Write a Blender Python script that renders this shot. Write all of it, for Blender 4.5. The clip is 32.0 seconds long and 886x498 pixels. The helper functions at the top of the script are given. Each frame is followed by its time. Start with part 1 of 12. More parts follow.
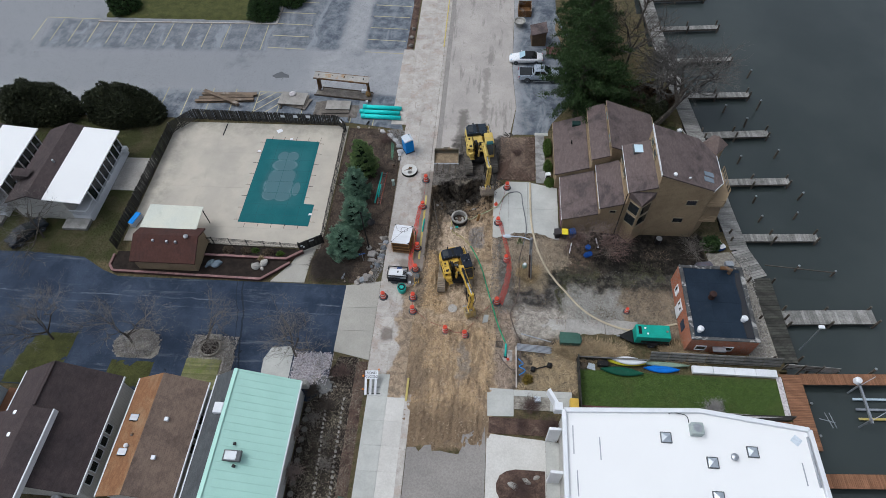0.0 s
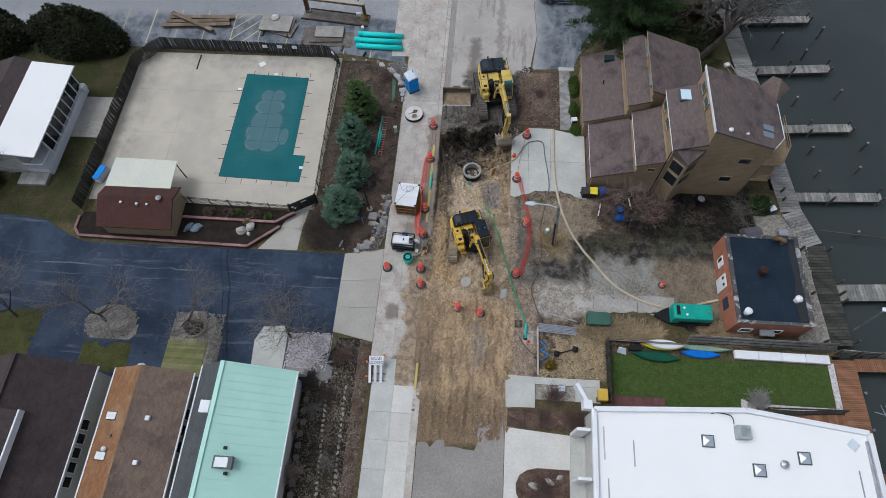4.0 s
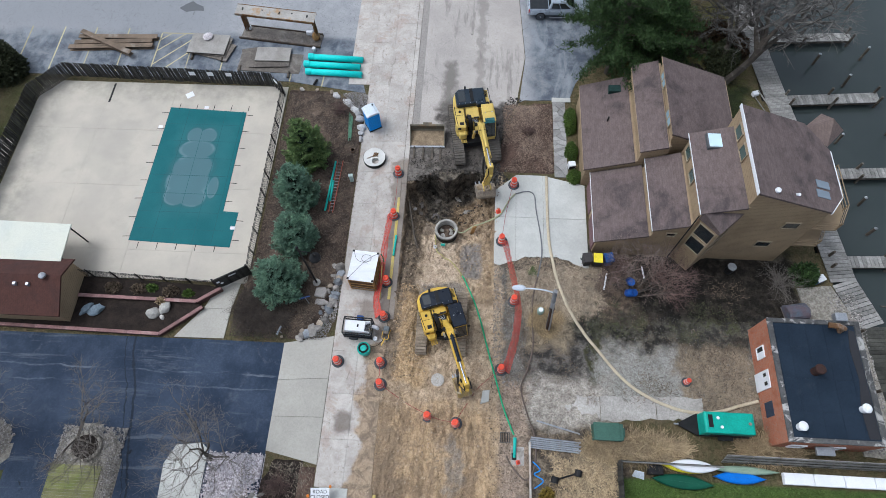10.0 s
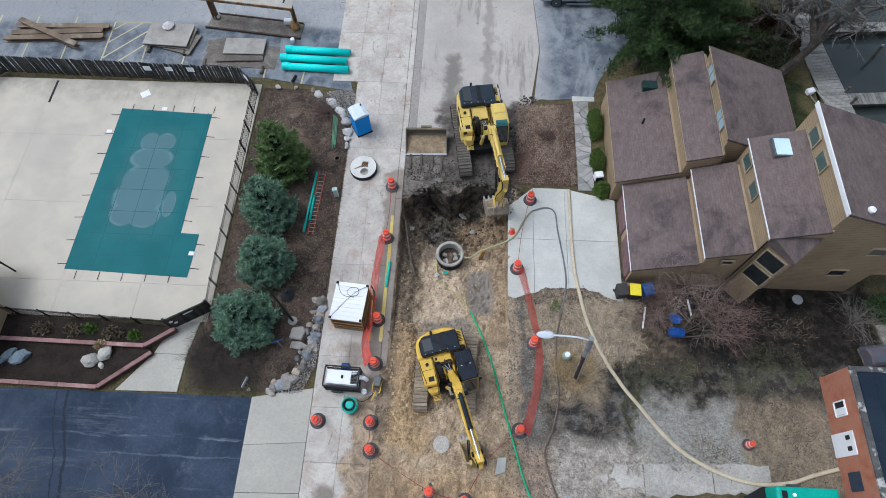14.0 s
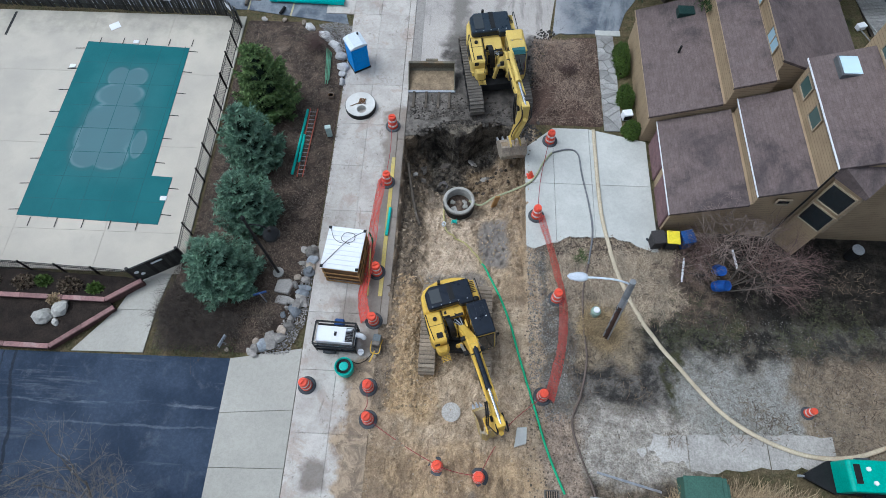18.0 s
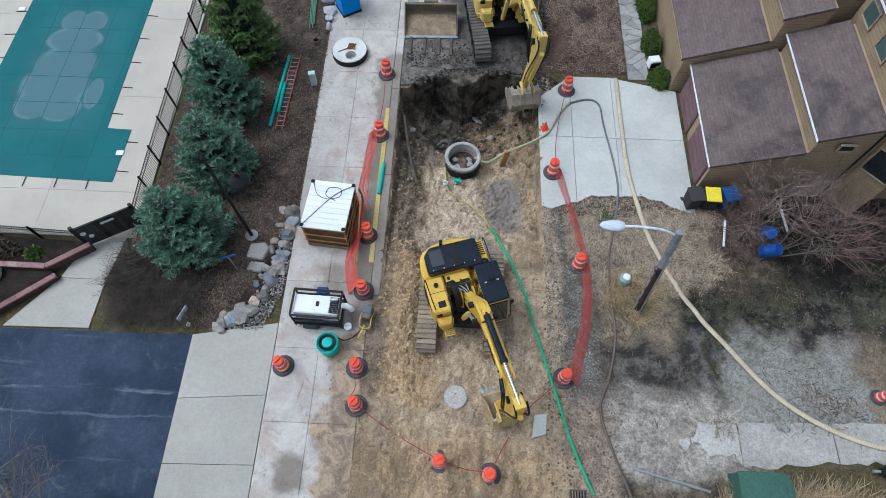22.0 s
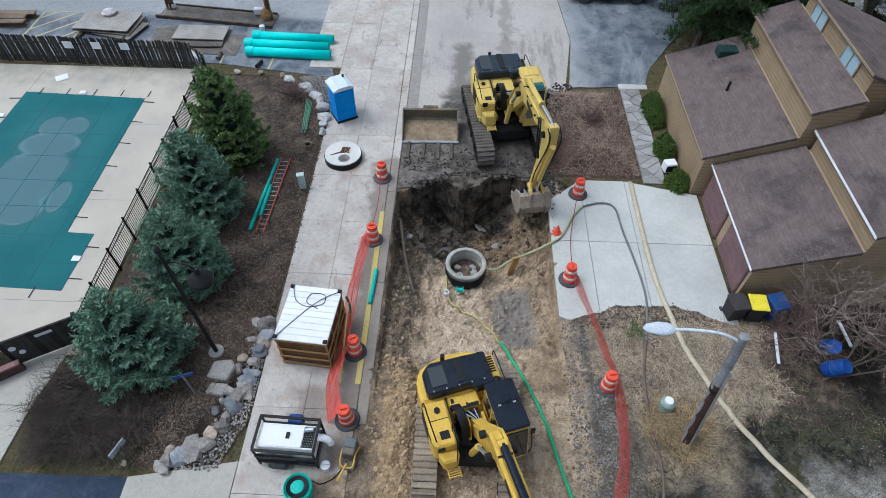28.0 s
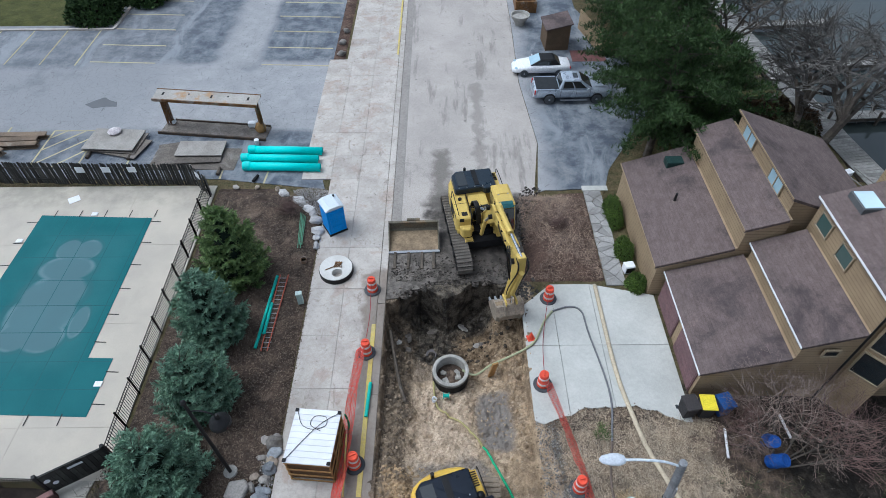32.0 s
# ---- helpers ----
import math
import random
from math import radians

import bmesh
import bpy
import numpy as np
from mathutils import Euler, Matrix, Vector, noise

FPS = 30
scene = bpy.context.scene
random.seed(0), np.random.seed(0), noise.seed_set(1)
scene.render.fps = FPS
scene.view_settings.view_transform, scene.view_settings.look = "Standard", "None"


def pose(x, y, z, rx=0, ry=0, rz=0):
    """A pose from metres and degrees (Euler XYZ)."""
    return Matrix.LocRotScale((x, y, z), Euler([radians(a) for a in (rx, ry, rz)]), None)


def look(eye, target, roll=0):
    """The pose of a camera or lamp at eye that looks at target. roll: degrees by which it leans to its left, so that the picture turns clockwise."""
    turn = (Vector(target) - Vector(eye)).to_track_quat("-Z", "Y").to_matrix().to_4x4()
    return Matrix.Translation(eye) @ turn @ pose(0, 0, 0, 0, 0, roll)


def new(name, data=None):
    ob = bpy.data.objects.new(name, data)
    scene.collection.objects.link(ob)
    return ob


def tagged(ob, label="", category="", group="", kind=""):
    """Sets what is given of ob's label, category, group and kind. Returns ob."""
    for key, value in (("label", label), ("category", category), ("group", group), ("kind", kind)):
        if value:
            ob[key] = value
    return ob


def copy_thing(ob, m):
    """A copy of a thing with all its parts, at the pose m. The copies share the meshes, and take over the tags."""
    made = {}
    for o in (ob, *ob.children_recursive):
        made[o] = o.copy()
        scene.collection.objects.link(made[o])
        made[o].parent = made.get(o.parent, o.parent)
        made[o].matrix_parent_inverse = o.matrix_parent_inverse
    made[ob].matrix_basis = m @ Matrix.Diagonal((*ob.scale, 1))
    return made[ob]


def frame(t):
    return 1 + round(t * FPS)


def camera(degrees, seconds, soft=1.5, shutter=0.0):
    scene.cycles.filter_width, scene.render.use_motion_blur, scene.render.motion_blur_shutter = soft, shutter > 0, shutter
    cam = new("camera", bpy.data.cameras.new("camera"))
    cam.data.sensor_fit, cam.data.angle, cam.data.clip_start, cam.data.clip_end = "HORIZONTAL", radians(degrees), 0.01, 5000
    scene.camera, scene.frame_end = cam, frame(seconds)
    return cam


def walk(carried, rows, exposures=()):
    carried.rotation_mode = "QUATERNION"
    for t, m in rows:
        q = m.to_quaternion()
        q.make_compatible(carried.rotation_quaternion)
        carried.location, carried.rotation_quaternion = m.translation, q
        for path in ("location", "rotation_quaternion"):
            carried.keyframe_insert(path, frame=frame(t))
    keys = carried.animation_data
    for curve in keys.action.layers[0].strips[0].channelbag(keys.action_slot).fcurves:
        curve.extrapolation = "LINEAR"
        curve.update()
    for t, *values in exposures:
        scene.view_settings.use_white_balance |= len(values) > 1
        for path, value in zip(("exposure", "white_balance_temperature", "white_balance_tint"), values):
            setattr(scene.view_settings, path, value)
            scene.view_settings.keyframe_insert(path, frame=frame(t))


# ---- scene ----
PATH = [
    (0, (9.699, -48.338, 54.270), (6.822, -25.885, 21.291), -3.60),
    (0.5, (9.370, -47.089, 53.749), (6.595, -25.851, 19.967), -3.70),
    (1, (9.177, -45.876, 53.256), (6.469, -25.825, 18.750), -3.93),
    (1.5, (9.093, -44.839, 52.807), (6.459, -25.729, 17.766), -4.10),
    (2, (8.801, -43.813, 52.400), (6.235, -25.355, 17.006), -4.16),
    (2.5, (8.363, -42.789, 51.998), (5.867, -24.971, 16.273), -4.21),
    (4.5, (7.468, -37.788, 50.189), (5.111, -21.005, 13.957), -4.26),
    (5, (7.726, -36.021, 49.716), (5.405, -19.355, 13.428), -4.28),
    (5.5, (8.192, -34.571, 49.076), (5.888, -17.780, 12.844), -4.19),
    (6, (8.598, -32.735, 48.461), (6.401, -15.950, 12.220), -3.93),
    (6.5, (9.024, -31.190, 47.729), (6.868, -14.327, 11.521), -3.81),
    (7, (9.165, -29.849, 47.076), (7.090, -13.025, 10.846), -3.62),
    (7.5, (9.204, -29.116, 46.296), (7.224, -12.182, 10.111), -3.45),
    (8, (8.984, -28.966, 45.515), (7.209, -11.916, 9.374), -3.00),
    (8.5, (8.791, -28.876, 44.802), (7.080, -11.819, 8.662), -2.83),
    (9, (8.740, -28.680, 44.142), (7.016, -11.709, 7.962), -2.86),
    (9.5, (8.587, -28.575, 43.443), (6.873, -11.640, 7.245), -2.86),
    (10, (8.382, -28.345, 42.713), (6.663, -11.411, 6.515), -2.85),
    (10.5, (8.298, -27.742, 41.950), (6.501, -10.788, 5.765), -3.09),
    (11, (8.072, -26.838, 41.175), (6.336, -9.874, 4.992), -2.94),
    (11.5, (7.982, -25.647, 40.290), (6.278, -8.668, 4.113), -2.86),
    (12, (7.908, -24.417, 39.362), (6.355, -7.393, 3.199), -2.39),
    (12.5, (7.900, -23.589, 38.474), (6.397, -6.500, 2.339), -2.34),
    (13, (7.676, -23.365, 37.653), (6.277, -6.228, 1.536), -2.03),
    (13.5, (7.535, -23.301, 36.823), (6.149, -6.172, 0.703), -1.97),
    (14, (7.350, -23.390, 36.043), (6.030, -6.183, -0.043), -1.80),
    (14.5, (7.265, -23.461, 35.285), (5.952, -6.259, -0.803), -1.75),
    (16.5, (6.898, -23.963, 32.289), (5.692, -6.804, -3.823), -1.35),
    (17, (6.750, -23.984, 31.582), (5.645, -6.891, -4.565), -1.03),
    (17.5, (6.675, -24.067, 30.877), (5.612, -6.980, -5.274), -0.88),
    (18, (6.581, -24.136, 30.221), (5.537, -7.047, -5.930), -0.82),
    (18.5, (6.431, -24.166, 29.611), (5.424, -7.131, -6.567), -0.77),
    (19, (6.311, -24.266, 28.928), (5.333, -7.202, -7.236), -0.59),
    (19.5, (6.253, -24.294, 28.268), (5.340, -7.192, -7.880), -0.37),
    (20, (6.263, -24.253, 27.676), (5.339, -7.222, -8.505), -0.45),
    (20.5, (6.106, -24.336, 27.027), (5.397, -7.293, -9.154), 0.22),
    (21, (6.169, -24.309, 26.287), (5.442, -7.228, -9.875), 0.14),
    (21.5, (6.208, -24.268, 25.579), (5.441, -7.042, -10.514), 0.04),
    (22, (6.236, -24.161, 24.964), (5.486, -6.655, -10.994), 0.10),
    (22.5, (6.127, -24.100, 24.531), (5.403, -5.921, -11.092), 0.30),
    (23, (6.075, -24.123, 24.071), (5.298, -5.171, -11.146), 0.24),
    (23.5, (5.947, -24.148, 23.663), (5.224, -4.394, -11.111), 0.48),
    (24, (5.971, -24.111, 23.313), (5.166, -3.496, -10.955), 0.35),
    (24.5, (5.966, -24.116, 22.888), (5.159, -2.554, -10.794), 0.43),
    (25, (5.942, -24.130, 22.453), (5.151, -1.571, -10.569), 0.53),
    (25.5, (5.998, -24.018, 22.081), (5.153, -0.527, -10.283), 0.42),
    (27.5, (6.045, -23.576, 21.022), (5.273, 1.453, -10.170), 0.66),
    (28, (5.955, -23.078, 20.901), (5.156, 2.280, -10.024), 0.59),
    (28.5, (5.894, -22.707, 21.100), (5.032, 2.831, -9.675), 0.44),
    (29, (5.806, -22.679, 21.500), (4.950, 3.006, -9.152), 0.45),
    (29.5, (5.764, -22.547, 22.112), (4.871, 3.124, -8.551), 0.40),
    (30, (5.808, -22.477, 22.723), (5.191, 3.190, -7.950), 0.27),
    (30.5, (5.874, -22.422, 23.399), (5.552, 3.277, -7.252), 0.12),
    (31, (5.977, -22.349, 24.224), (5.894, 3.541, -6.266), 0.04),
    (31.5, (6.060, -22.242, 25.105), (6.062, 4.117, -4.982), -0.17),
    (32, (6.147, -22.128, 26.106), (6.153, 4.854, -3.423), -0.42),
]
cam = camera(74.24, 32.0, soft=0.6)
walk(cam, [(t, look(eye, target, roll)) for t, eye, target, roll in PATH], [(0, -0.04, 5900, 8), (2.5, -0.05, 5880, 8), (4.5, -0.14, 5850, 8), (5.0, -0.12, 5850, 8), (6.0, 0.2, 5820, 8), (8, 0.32, 5780, 8), (12, 0.33, 5740, 8), (14, 0.3, 5680, 7), (18, 0.3, 5480, 5), (25, 0.3, 5460, 5), (29, 0.29, 5540, 6), (32, 0.29, 5540, 6)])
# ---- light ----
world = bpy.data.worlds.new("overcast_sky")
world.use_nodes = True
wt = world.node_tree
wt.nodes.clear()
sky = wt.nodes.new("ShaderNodeTexSky")
sky.sky_type, sky.sun_disc = "NISHITA", False
sky.sun_elevation, sky.sun_rotation = radians(61), radians(281)
sky.dust_density, sky.air_density, sky.ozone_density = 5.0, 1.0, 1.0
soft_sky = wt.nodes.new("ShaderNodeHueSaturation")
soft_sky.inputs["Saturation"].default_value = 0.35
wbg = wt.nodes.new("ShaderNodeBackground")
wbg.inputs["Strength"].default_value = 0.15
wout = wt.nodes.new("ShaderNodeOutputWorld")
wt.links.new(sky.outputs["Color"], soft_sky.inputs["Color"])
wt.links.new(soft_sky.outputs["Color"], wbg.inputs["Color"])
wt.links.new(wbg.outputs["Background"], wout.inputs["Surface"])
scene.world = world
sun = new("sun", bpy.data.lights.new("sun", "SUN"))
sun.data.energy, sun.data.angle, sun.data.color = 0.7, radians(25), (1.0, 0.97, 0.93)
sun.matrix_world = look((-40, 8, 75), (0, 0, 0))


# ---- node materials ----
class Nodes:
    """Short forms for building one node material."""

    def __init__(self, name):
        self.mat = bpy.data.materials.new(name)
        self.mat.use_nodes = True
        self.t = self.mat.node_tree
        self.bsdf = self.t.nodes["Principled BSDF"]
        tc = self.t.nodes.new("ShaderNodeTexCoord")
        info = self.t.nodes.new("ShaderNodeObjectInfo")
        self.random = info.outputs["Random"]
        add = self.t.nodes.new("ShaderNodeVectorMath")
        self.t.links.new(tc.outputs["Object"], add.inputs[0])
        self.t.links.new(info.outputs["Location"], add.inputs[1])
        self.at = add.outputs[0]
        self.object = tc.outputs["Object"]

    def put(self, socket, value):
        if isinstance(value, bpy.types.NodeSocket):
            self.t.links.new(value, socket)
        elif isinstance(value, (tuple, list)) and len(value) == 3 and socket.type == "RGBA":
            socket.default_value = (*value, 1)
        else:
            socket.default_value = value

    def calc(self, op, a, b=0.0, clamp=False):
        n = self.t.nodes.new("ShaderNodeMath")
        n.operation, n.use_clamp = op, clamp
        self.put(n.inputs[0], a)
        self.put(n.inputs[1], b)
        return n.outputs[0]

    def noise(self, scale, detail=4.0, rough=0.55, at=None, warp=0.0):
        n = self.t.nodes.new("ShaderNodeTexNoise")
        self.put(n.inputs["Vector"], at or self.at)
        for key, v in (("Scale", scale), ("Detail", detail), ("Roughness", rough), ("Distortion", warp)):
            n.inputs[key].default_value = v
        return n.outputs["Fac"]

    def scaled(self, sx, sy, sz, turn=0.0):
        n = self.t.nodes.new("ShaderNodeMapping")
        self.put(n.inputs["Vector"], self.at)
        n.inputs["Scale"].default_value = (sx, sy, sz)
        n.inputs["Rotation"].default_value = (0, 0, radians(turn))
        return n.outputs[0]

    def step(self, v, lo, hi):
        n = self.t.nodes.new("ShaderNodeMapRange")
        n.interpolation_type = "SMOOTHSTEP"
        self.put(n.inputs["Value"], v)
        n.inputs["From Min"].default_value, n.inputs["From Max"].default_value = lo, hi
        return n.outputs[0]

    def mix(self, f, a, b, mode="MIX"):
        n = self.t.nodes.new("ShaderNodeMix")
        n.data_type, n.blend_type = "RGBA", mode
        self.put(n.inputs[0], f)
        self.put(n.inputs[6], a)
        self.put(n.inputs[7], b)
        return n.outputs[2]

    def split(self, v):
        n = self.t.nodes.new("ShaderNodeSeparateXYZ")
        self.put(n.inputs[0], v)
        return n.outputs

    def zone(self, x0, x1, y0, y1, soft=0.6, warp=0.0, scale=0.6, seed=0.0):
        """1 inside a rectangle of the plan, with a ragged edge."""
        x, y, _ = self.split(self.at)
        if warp:
            w = self.calc("MULTIPLY", self.calc("SUBTRACT", self.noise(scale, 5), 0.5), warp * 4)
            x, y = self.calc("ADD", x, w), self.calc("ADD", y, w)
        out = None
        for v, lo, hi in ((x, x0, x1), (y, y0, y1)):
            a = self.calc("MULTIPLY", self.step(v, lo - soft, lo + soft), self.calc("SUBTRACT", 1.0, self.step(v, hi - soft, hi + soft)))
            out = a if out is None else self.calc("MULTIPLY", out, a)
        return out

    def finish(self, color, rough=0.8, bump=None, depth=0.02, metal=0.0, spec=0.15):
        self.put(self.bsdf.inputs["Base Color"], color)
        self.put(self.bsdf.inputs["Roughness"], rough)
        self.put(self.bsdf.inputs["Metallic"], metal)
        self.put(self.bsdf.inputs["Specular IOR Level"], spec)
        if bump is not None:
            n = self.t.nodes.new("ShaderNodeBump")
            n.inputs["Strength"].default_value = 1.0
            n.inputs["Distance"].default_value = depth
            self.put(n.inputs["Height"], bump)
            self.put(self.bsdf.inputs["Normal"], n.outputs[0])
        return self.mat


def surf(name, c1, c2, scale=1.2, rough=0.8, depth=0.01, fine=18.0, c3=None, vary=0.15, metal=0.0, spec=0.15, stain=0.35, speck=0.68, crisp=0.12, mottle=0.0):
    """Two colours over broad patches, fine grain, dirt of a third colour, and a shift from piece to piece."""
    n = Nodes(name)
    broad, grain = n.noise(scale, 5, 0.6), n.noise(fine, 3, 0.6)
    col = n.mix(n.step(broad, 0.3, 0.7), c1, c2)
    col = n.mix(n.step(grain, 0.25, 0.8), col, n.mix(1.0, col, (speck, speck, speck), "MULTIPLY"))
    if mottle:
        col = n.mix(n.calc("MULTIPLY", n.step(n.noise(6.0, 7, 0.82), 0.4, 0.62), mottle), col, n.mix(1.0, col, (0.55, 0.54, 0.53), "MULTIPLY"))
    if c3:
        col = n.mix(n.calc("MULTIPLY", n.step(n.noise(scale * 0.6 + 0.11, 6, 0.65, warp=0.6), 1 - stain - crisp, 1 - stain + crisp), 0.85), col, c3)
    if vary:
        v = n.calc("ADD", n.calc("MULTIPLY", n.random, vary * 2), 1 - vary)
        col = vary_col(n, col, v)
    r = n.calc("ADD", n.calc("MULTIPLY", broad, 0.2), rough - 0.1)
    return n.finish(col, r, grain, depth, metal, spec)


def vary_col(n, col, v):
    c = n.t.nodes.new("ShaderNodeCombineColor")
    for k in range(3):
        n.put(c.inputs[k], v)
    return n.mix(1.0, col, c.outputs[0], "MULTIPLY")


def glass_mat(name, tint, rough=0.08):
    n = Nodes(name)
    return n.finish(n.mix(n.noise(0.8, 3), tint, tuple(v * 1.5 for v in tint)), rough, spec=0.8)


# ---- mesh helpers ----
class Geo:
    """A mesh in the making: plain lists of corners and faces."""

    def __init__(self):
        self.v, self.f = [], []

    def add(self, verts, faces, m=None):
        k = len(self.v)
        self.v += [tuple(m @ Vector(p)) if m is not None else tuple(p) for p in verts]
        self.f += [tuple(i + k for i in f) for f in faces]
        return self

    def box(self, x0, y0, z0, x1, y1, z1, m=None):
        v = [(x0, y0, z0), (x1, y0, z0), (x1, y1, z0), (x0, y1, z0), (x0, y0, z1), (x1, y0, z1), (x1, y1, z1), (x0, y1, z1)]
        return self.add(v, [(3, 2, 1, 0), (4, 5, 6, 7), (0, 1, 5, 4), (1, 2, 6, 5), (2, 3, 7, 6), (3, 0, 4, 7)], m)

    def prism(self, poly, z0, z1, m=None):
        n = len(poly)
        z = (lambda s: s) if not callable(z1) else None
        top = [(x, y, z1(x, y) if callable(z1) else z1) for x, y in poly]
        low = [(x, y, z0(x, y) if callable(z0) else z0) for x, y in poly]
        faces = [tuple(range(n, 2 * n)), tuple(range(n - 1, -1, -1))] + [(i, (i + 1) % n, n + (i + 1) % n, n + i) for i in range(n)]
        return self.add(low + top, faces, m)

    def side(self, poly, axis, a, b, m=None):
        """A profile in the plane across an axis (0: y,z  1: x,z), drawn out from a to b."""
        n = len(poly)
        put = (lambda p, c: (c, p[0], p[1])) if axis == 0 else (lambda p, c: (p[0], c, p[1]))
        v = [put(p, a) for p in poly] + [put(p, b) for p in poly]
        return self.add(v, [tuple(range(n)), tuple(range(2 * n - 1, n - 1, -1))] + [(i, (i + 1) % n, n + (i + 1) % n, n + i) for i in range(n)], m)

    def cyl(self, p, q, r0, r1=None, n=10, caps=True):
        p, q = Vector(p), Vector(q)
        r1 = r0 if r1 is None else r1
        w = (q - p).normalized()
        u = w.orthogonal().normalized()
        s = w.cross(u)
        ring = [(math.cos(2 * math.pi * k / n), math.sin(2 * math.pi * k / n)) for k in range(n)]
        v = [p + r0 * (c * u + d * s) for c, d in ring] + [q + r1 * (c * u + d * s) for c, d in ring]
        f = [(i, (i + 1) % n, n + (i + 1) % n, n + i) for i in range(n)]
        if caps:
            f += [tuple(range(n - 1, -1, -1)), tuple(range(n, 2 * n))]
        return self.add(v, f)

    def lathe(self, profile, n=14, at=(0, 0, 0), closed=True):
        """Radius and height pairs turned round the upright axis; not closed: a ring whose profile meets itself."""
        v, f = [], []
        for r, z in profile:
            v += [(at[0] + r * math.cos(2 * math.pi * k / n), at[1] + r * math.sin(2 * math.pi * k / n), at[2] + z) for k in range(n)]
        for j in range(len(profile) - 1):
            f += [(j * n + i, j * n + (i + 1) % n, (j + 1) * n + (i + 1) % n, (j + 1) * n + i) for i in range(n)]
        j = len(profile) - 1
        if closed:
            f += [tuple(range(n - 1, -1, -1)), tuple(range(j * n, (j + 1) * n))]
        elif len(profile) > 2:
            f += [(j * n + i, j * n + (i + 1) % n, (i + 1) % n, i) for i in range(n)]
        return self.add(v, f)

    def tube(self, pts, r, n=6, r1=None, flat=1.0):
        pts = [Vector(p) for p in pts]
        r1 = r if r1 is None else r1
        v, f = [], []
        for j, p in enumerate(pts):
            w = (pts[min(j + 1, len(pts) - 1)] - pts[max(j - 1, 0)]).normalized()
            up = Vector((0, 0, 1)) if abs(w.z) < 0.9 else Vector((0, 1, 0))
            s = w.cross(up).normalized()
            u = s.cross(w)
            rr = r + (r1 - r) * j / max(1, len(pts) - 1)
            v += [p + rr * (math.cos(2 * math.pi * k / n) * s + flat * math.sin(2 * math.pi * k / n) * u) for k in range(n)]
        for j in range(len(pts) - 1):
            f += [(j * n + i, j * n + (i + 1) % n, (j + 1) * n + (i + 1) % n, (j + 1) * n + i) for i in range(n)]
        f += [tuple(range(n - 1, -1, -1)), tuple(range((len(pts) - 1) * n, len(pts) * n))]
        return self.add(v, f)

    def bar(self, p, q, w, h, up=(0, 0, 1)):
        p, q = Vector(p), Vector(q)
        d = (q - p).normalized()
        s = d.cross(Vector(up)).normalized() * w / 2
        u = s.cross(d).normalized() * h / 2
        v = [p - s - u, p + s - u, p + s + u, p - s + u, q - s - u, q + s - u, q + s + u, q - s + u]
        return self.add(v, [(0, 1, 2, 3), (7, 6, 5, 4), (0, 4, 5, 1), (1, 5, 6, 2), (2, 6, 7, 3), (3, 7, 4, 0)])

    def mesh(self, name, mat, bevel=0.0, smooth=False):
        me = bpy.data.meshes.new(name)
        me.from_pydata(self.v, [], self.f)
        bm = bmesh.new()
        bm.from_mesh(me)
        if len(self.f) < 60000:
            bmesh.ops.recalc_face_normals(bm, faces=bm.faces)
        if bevel:
            bmesh.ops.bevel(bm, geom=[e for e in bm.edges if len(e.link_faces) == 2 and e.calc_face_angle(0) > 0.5], offset=bevel, segments=1, affect="EDGES", clamp_overlap=True)
        for f in bm.faces:
            f.smooth = smooth
        bm.to_mesh(me)
        bm.free()
        me.materials.append(mat)
        return me


def smoothed(pts, per=6):
    """A soft curve through points (Catmull-Rom)."""
    pts = [Vector(p) for p in pts]
    out = []
    for i in range(len(pts) - 1):
        a, b, c, d = pts[max(i - 1, 0)], pts[i], pts[i + 1], pts[min(i + 2, len(pts) - 1)]
        for k in range(per):
            t = k / per
            out.append(0.5 * (2 * b + (c - a) * t + (2 * a - 5 * b + 4 * c - d) * t * t + (3 * b - a - 3 * c + d) * t**3))
    return out + [pts[-1]]


def part(name, geo, mat, parent=None, label="", bevel=0.0, smooth=False):
    ob = new(name, geo if isinstance(geo, bpy.types.Mesh) else geo.mesh(name, mat, bevel, smooth))
    ob.parent = parent
    if label:
        ob["label"] = label
    return ob


def thing(name, label, category, at=(0, 0, 0), turn=0.0, group=""):
    ob = new(name)
    ob.matrix_basis = pose(*at, 0, 0, turn)
    ob.empty_display_size = 0.3
    return tagged(ob, label, category, group)


def setting(name, geo, mat, label, category, bevel=0.0, smooth=False):
    return tagged(part(name, geo, mat, None, "", bevel, smooth), label, category, "", "structure")


def ease(v, a, b):
    t = min(1.0, max(0.0, (v - a) / (b - a)))
    return t * t * (3 - 2 * t)


def crest(x, y, s=1.0, seed=0.0):
    """Sharp crests between rounded hollows, 0 to 1."""
    return 1 - 2 * abs(noise.noise(Vector((x * s + seed, y * s - seed, seed * 0.71))))


def rough2(x, y, s=1.0, seed=0.0):
    return noise.fractal(Vector((x * s + seed, y * s - seed, seed * 0.37)), 0.9, 2.1, 4)


